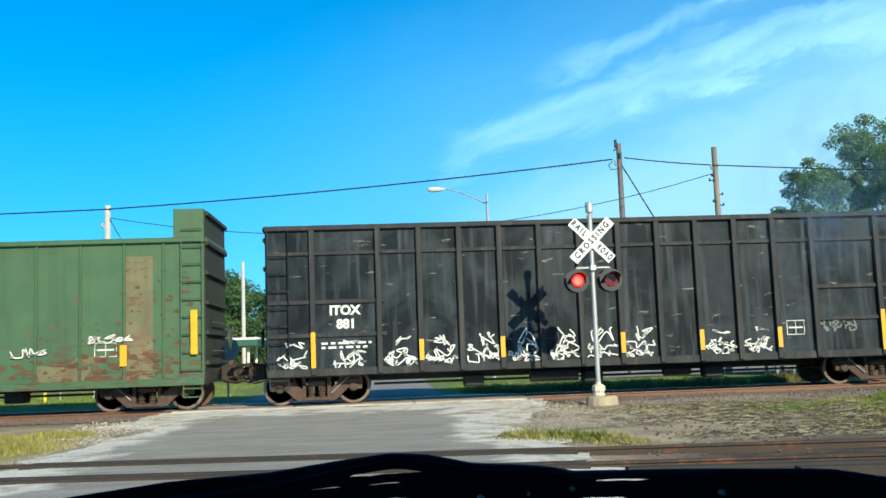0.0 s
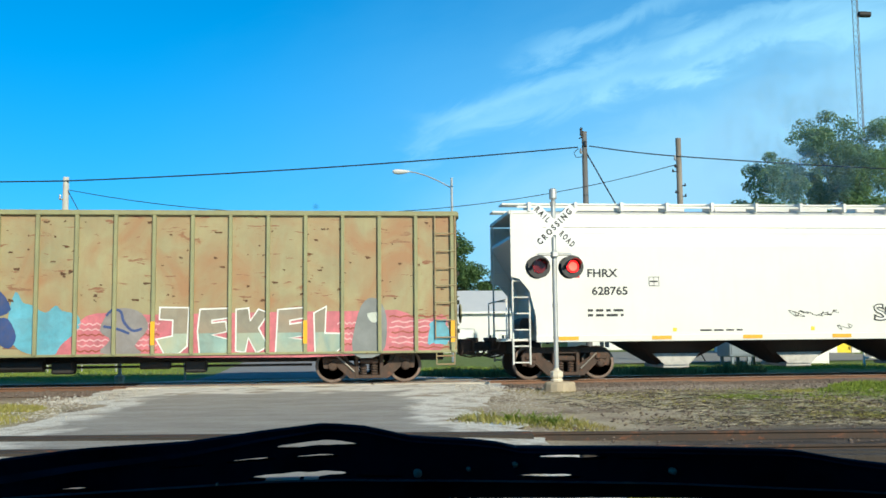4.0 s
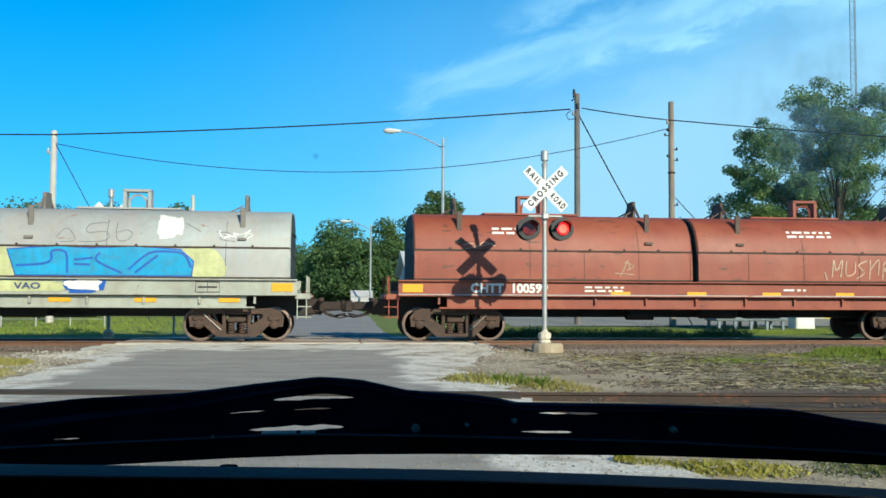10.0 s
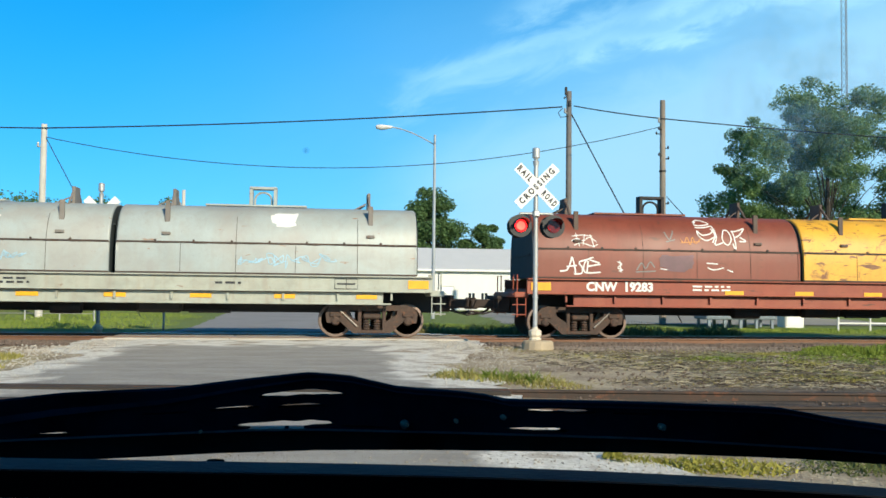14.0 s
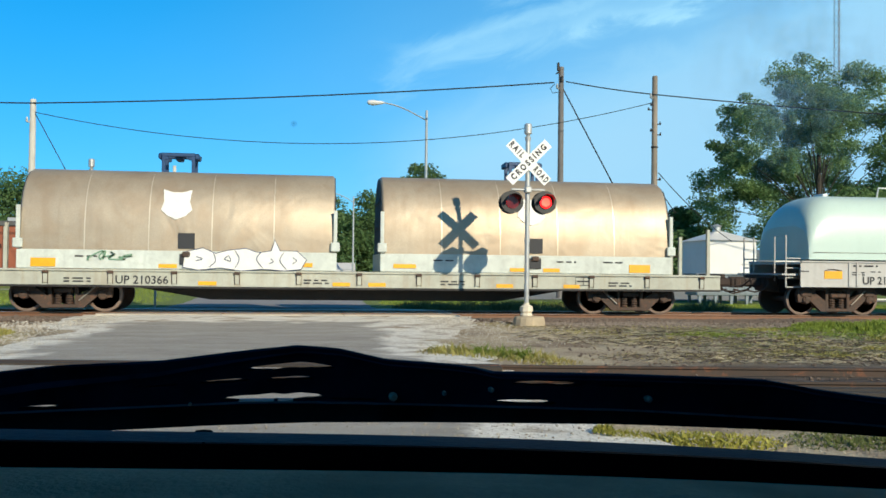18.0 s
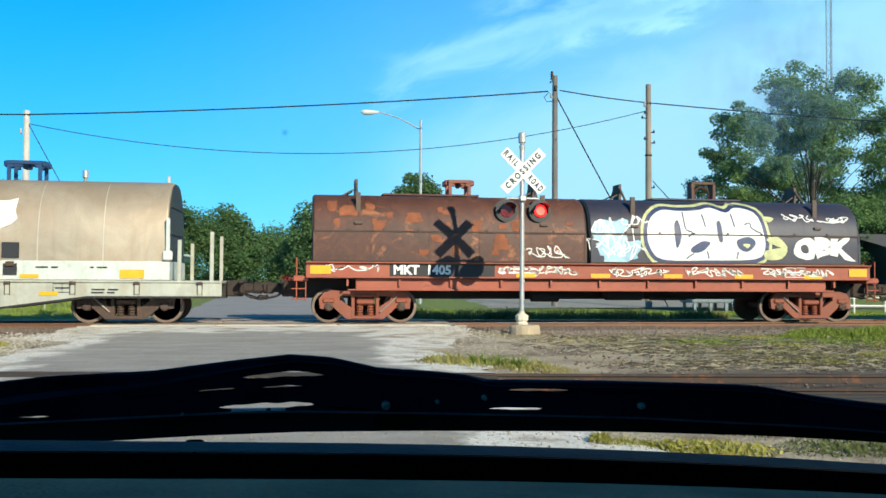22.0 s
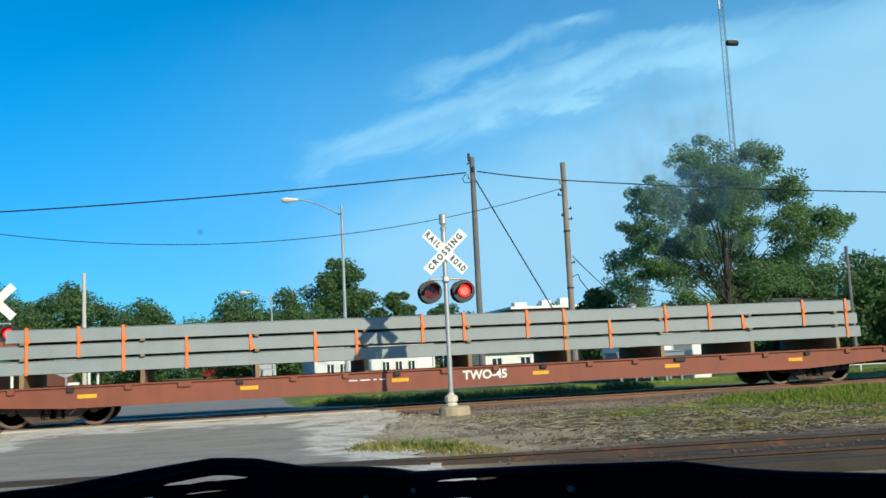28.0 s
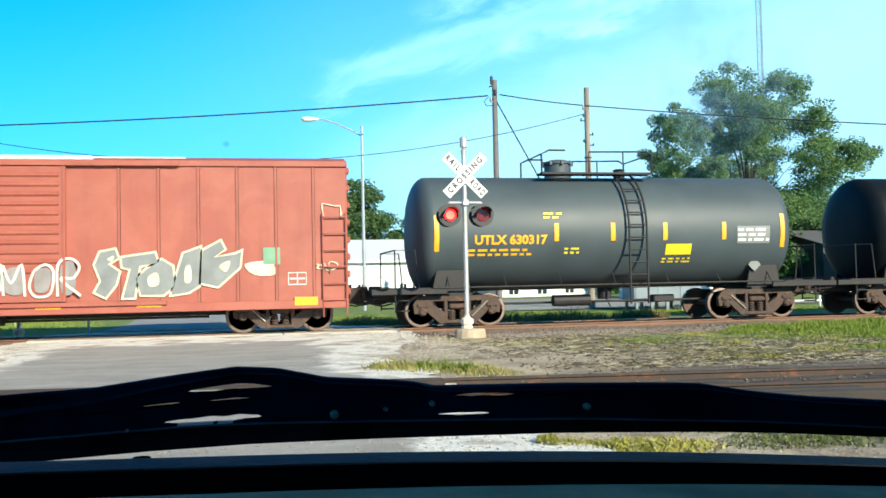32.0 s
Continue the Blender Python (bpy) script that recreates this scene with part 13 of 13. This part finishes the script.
def wiper_curve(x, kind):
    """Heights of the wiper's edges across the windscreen."""
    if kind == "arm_top":
        pts = ((-0.45, 0.990), (-0.3, 1.004), (-0.2, 1.015), (-0.12, 1.0185), (-0.06, 1.026), (-0.012, 1.031), (0.02, 1.029), (0.06, 1.0205), (0.1, 1.0185), (0.125, 1.0165), (0.139, 1.0122), (0.24, 1.012), (0.347, 1.0099), (0.362, 1.0085), (0.385, 1.0037), (0.411, 1.0003), (0.44, 0.997), (0.6, 0.985))
    elif kind == "arm_low":
        pts = ((-0.45, 0.974), (-0.3, 0.982), (-0.2, 0.986), (0.0, 0.990), (0.12, 0.990), (0.26, 0.989), (0.36, 0.984), (0.42, 0.981), (0.6, 0.966))
    elif kind == "blade_top":
        pts = ((-0.45, 0.968), (-0.25, 0.981), (-0.05, 0.988), (0.1, 0.9875), (0.25, 0.986), (0.4, 0.980), (0.6, 0.965))
    else:
        pts = ((-0.45, 0.950), (-0.225, 0.9637), (-0.166, 0.9661), (-0.081, 0.9695), (0.09, 0.973), (0.24, 0.9743), (0.356, 0.9723), (0.423, 0.9694), (0.6, 0.958))
    for (xa, za), (xb, zb) in zip(pts[:-1], pts[1:]):
        if x <= xb:
            q = (x - xa) / (xb - xa)
            return za + (zb - za) * q
    return pts[-1][1]


def wiper_y(x):
    return 0.765 - 0.19 * max(0.0, x)


def strip_mesh(lo, hi, x0, x1, n, th, holes=()):
    bm = BM()
    xs = sorted({*[x0 + (x1 - x0) * i / n for i in range(n + 1)], *[h[0] + (h[1] - h[0]) * j / 10 for h in holes for j in range(11)]})

    def edge(h, x, k):
        """A gap thins out to rounded ends and wavers a little."""
        u = max(-1.0, min(1.0, (x - h[0]) / (h[1] - h[0]) * 2 - 1))
        s = (1 - abs(u) ** 2.6) ** 0.5 * (0.86 + 0.3 * noise.noise((x * 90, k, h[2] * 9)))
        return (h[2] + h[3]) / 2 + (k - 0.5) * (h[3] - h[2]) * s

    for a, b in zip(xs[:-1], xs[1:]):
        mid = (a + b) / 2
        gaps = sorted([h for h in holes if h[0] - 1e-9 <= mid <= h[1] + 1e-9], key=lambda h: h[2])
        bounds = [lambda x: 0.0]
        for h in gaps:
            bounds += [lambda x, h=h: edge(h, x, 0), lambda x, h=h: edge(h, x, 1)]
        bounds.append(lambda x: 1.0)
        for f0, f1 in zip(bounds[::2], bounds[1::2]):
            vs = []
            for x in (a, b):
                zl, zh = lo(x), hi(x)
                q0, q1 = f0(x), max(f1(x), f0(x) + 0.002)
                for q, dy in ((q0, -th / 2), (q1, -th / 2), (q1, th / 2), (q0, th / 2)):
                    vs.append(bm.verts.new((x, wiper_y(x) + dy, zl + (zh - zl) * q)))
            f = [(0, 1, 5, 4), (1, 2, 6, 5), (2, 3, 7, 6), (3, 0, 4, 7), (0, 3, 2, 1), (4, 5, 6, 7)]
            for q in f:
                bm.faces.new([vs[i] for i in q])
    bmesh.ops.remove_doubles(bm, verts=bm.verts, dist=1e-5)
    return bm


def wiper_blade():
    return strip_mesh(lambda x: wiper_curve(x, "blade_low"), lambda x: wiper_curve(x, "blade_top"), -0.45, 0.6, 40, 0.014)


def wiper_arm():
    holes = [(-0.05, 0.018, 0.6, 0.74), (-0.088, -0.049, 0.44, 0.52), (-0.036, 0.002, 0.41, 0.5), (-0.07, 0.011, 0.03, 0.2), (0.013, 0.052, 0.06, 0.12), (-0.14, -0.102, 0.455, 0.5), (-0.222, -0.19, 0.02, 0.13),
             (0.155, 0.212, 0.64, 0.82), (0.22, 0.258, 0.67, 0.76), (0.14, 0.19, 0.05, 0.24)]
    return strip_mesh(lambda x: wiper_curve(x, "arm_low") - 0.003, lambda x: wiper_curve(x, "arm_top"), -0.45, 0.6, 60, 0.018, holes)


# ---- what moves ----
TRAIN = (-0.00, 5.92, 11.84, 17.75, 23.69, 29.69, 35.67, 41.54, 47.36, 53.19, 59.02, 64.84, 70.66, 76.47, 82.27, 88.15, 94.09, 100.09, 106.13, 112.25, 118.36, 124.43, 130.47, 136.53, 142.61, 148.72, 154.88, 161.09, 167.34, 173.59, 179.81, 186.03, 192.25, 198.51, 204.81, 211.05, 217.24, 223.36, 229.48, 235.69, 241.98, 248.32, 254.67, 260.99, 267.26, 273.50, 279.73, 286.01, 292.35, 298.76, 305.19, 311.58, 317.94, 324.30, 330.74, 337.21, 343.70, 350.16, 356.57, 362.93, 369.29, 375.74, 382.27, 388.87, 395.51)                  # metres run, every half second
FLASH_PERIOD, FLASH_PHASE = 1.194, 0.49


def run(t):
    k = min(len(TRAIN) - 2, max(0, int(t * 2)))
    p = [TRAIN[min(len(TRAIN) - 1, max(0, k + j))] for j in (-1, 0, 1, 2)]
    if k == 0:
        p[0] = 2 * p[1] - p[2]
    if k == len(TRAIN) - 2:
        p[3] = 2 * p[2] - p[1]
    u = t * 2 - k
    return p[1] + 0.5 * u * (p[2] - p[0] + u * (2 * p[0] - 5 * p[1] + 4 * p[2] - p[3] + u * (3 * (p[1] - p[2]) + p[3] - p[0])))


def motions():
    for car, place in CARS:
        walk(car, [(k / 2, pose(place - run(k / 2), YT, 0)) for k in range(65)])
    # wheels turn while their car is near the crossing
    for w, place, dx in WHEELS:
        first = last = None
        rows = []
        for f in range(0, 961):
            t = f / 30
            x = place - run(t)
            if -24 < x < 40:
                a = -math.degrees((run(t) - run(0)) / WHEEL_R) % 360
                rows.append((t, pose(dx, 0, WHEEL_R, 0, a, 0)))
        if not rows:
            continue
        if rows[0][0] > 0.2:
            rows.insert(0, (0.0, rows[0][1]))
        if rows[-1][0] < 31.8:
            rows.append((32.0, rows[-1][1]))
        walk(w, rows)
    # flashing lamps: each glowing disc turns its lit or its dark face outwards
    for ob, (x, y, z), face, side in FLASH:
        rows = []
        lit_now = None
        t = 0.0
        state = lambda tt: ((tt / FLASH_PERIOD + FLASH_PHASE) % 1 < 0.5) == (side < 0)
        a = 0 if state(0) else 180
        rows.append((0.0, pose(x, y, z, 0, 0, face + a)))
        prev = state(0)
        for f in range(1, 960):
            s = state(f / 30)
            if s != prev:
                rows.append(((f - 2) / 30, pose(x, y, z, 0, 0, face + a)))
                rows.append(((f - 1) / 30, pose(x, y, z, 0, 0, face + a + 60)))
                rows.append((f / 30, pose(x, y, z, 0, 0, face + a + 120)))
                a = (a + 180) % 360
                rows.append(((f + 1) / 30, pose(x, y, z, 0, 0, face + a)))
                prev = s
        rows.append((32.0, pose(x, y, z, 0, 0, face + a)))
        clean = []
        for r in rows:
            if not clean or r[0] > clean[-1][0] + 1e-6:
                clean.append(r)
        walk(ob, clean)


build_ground()
build_own_car()
build_crossing()
build_town()
build_nature()
build_train()
build_tracks()
motions()
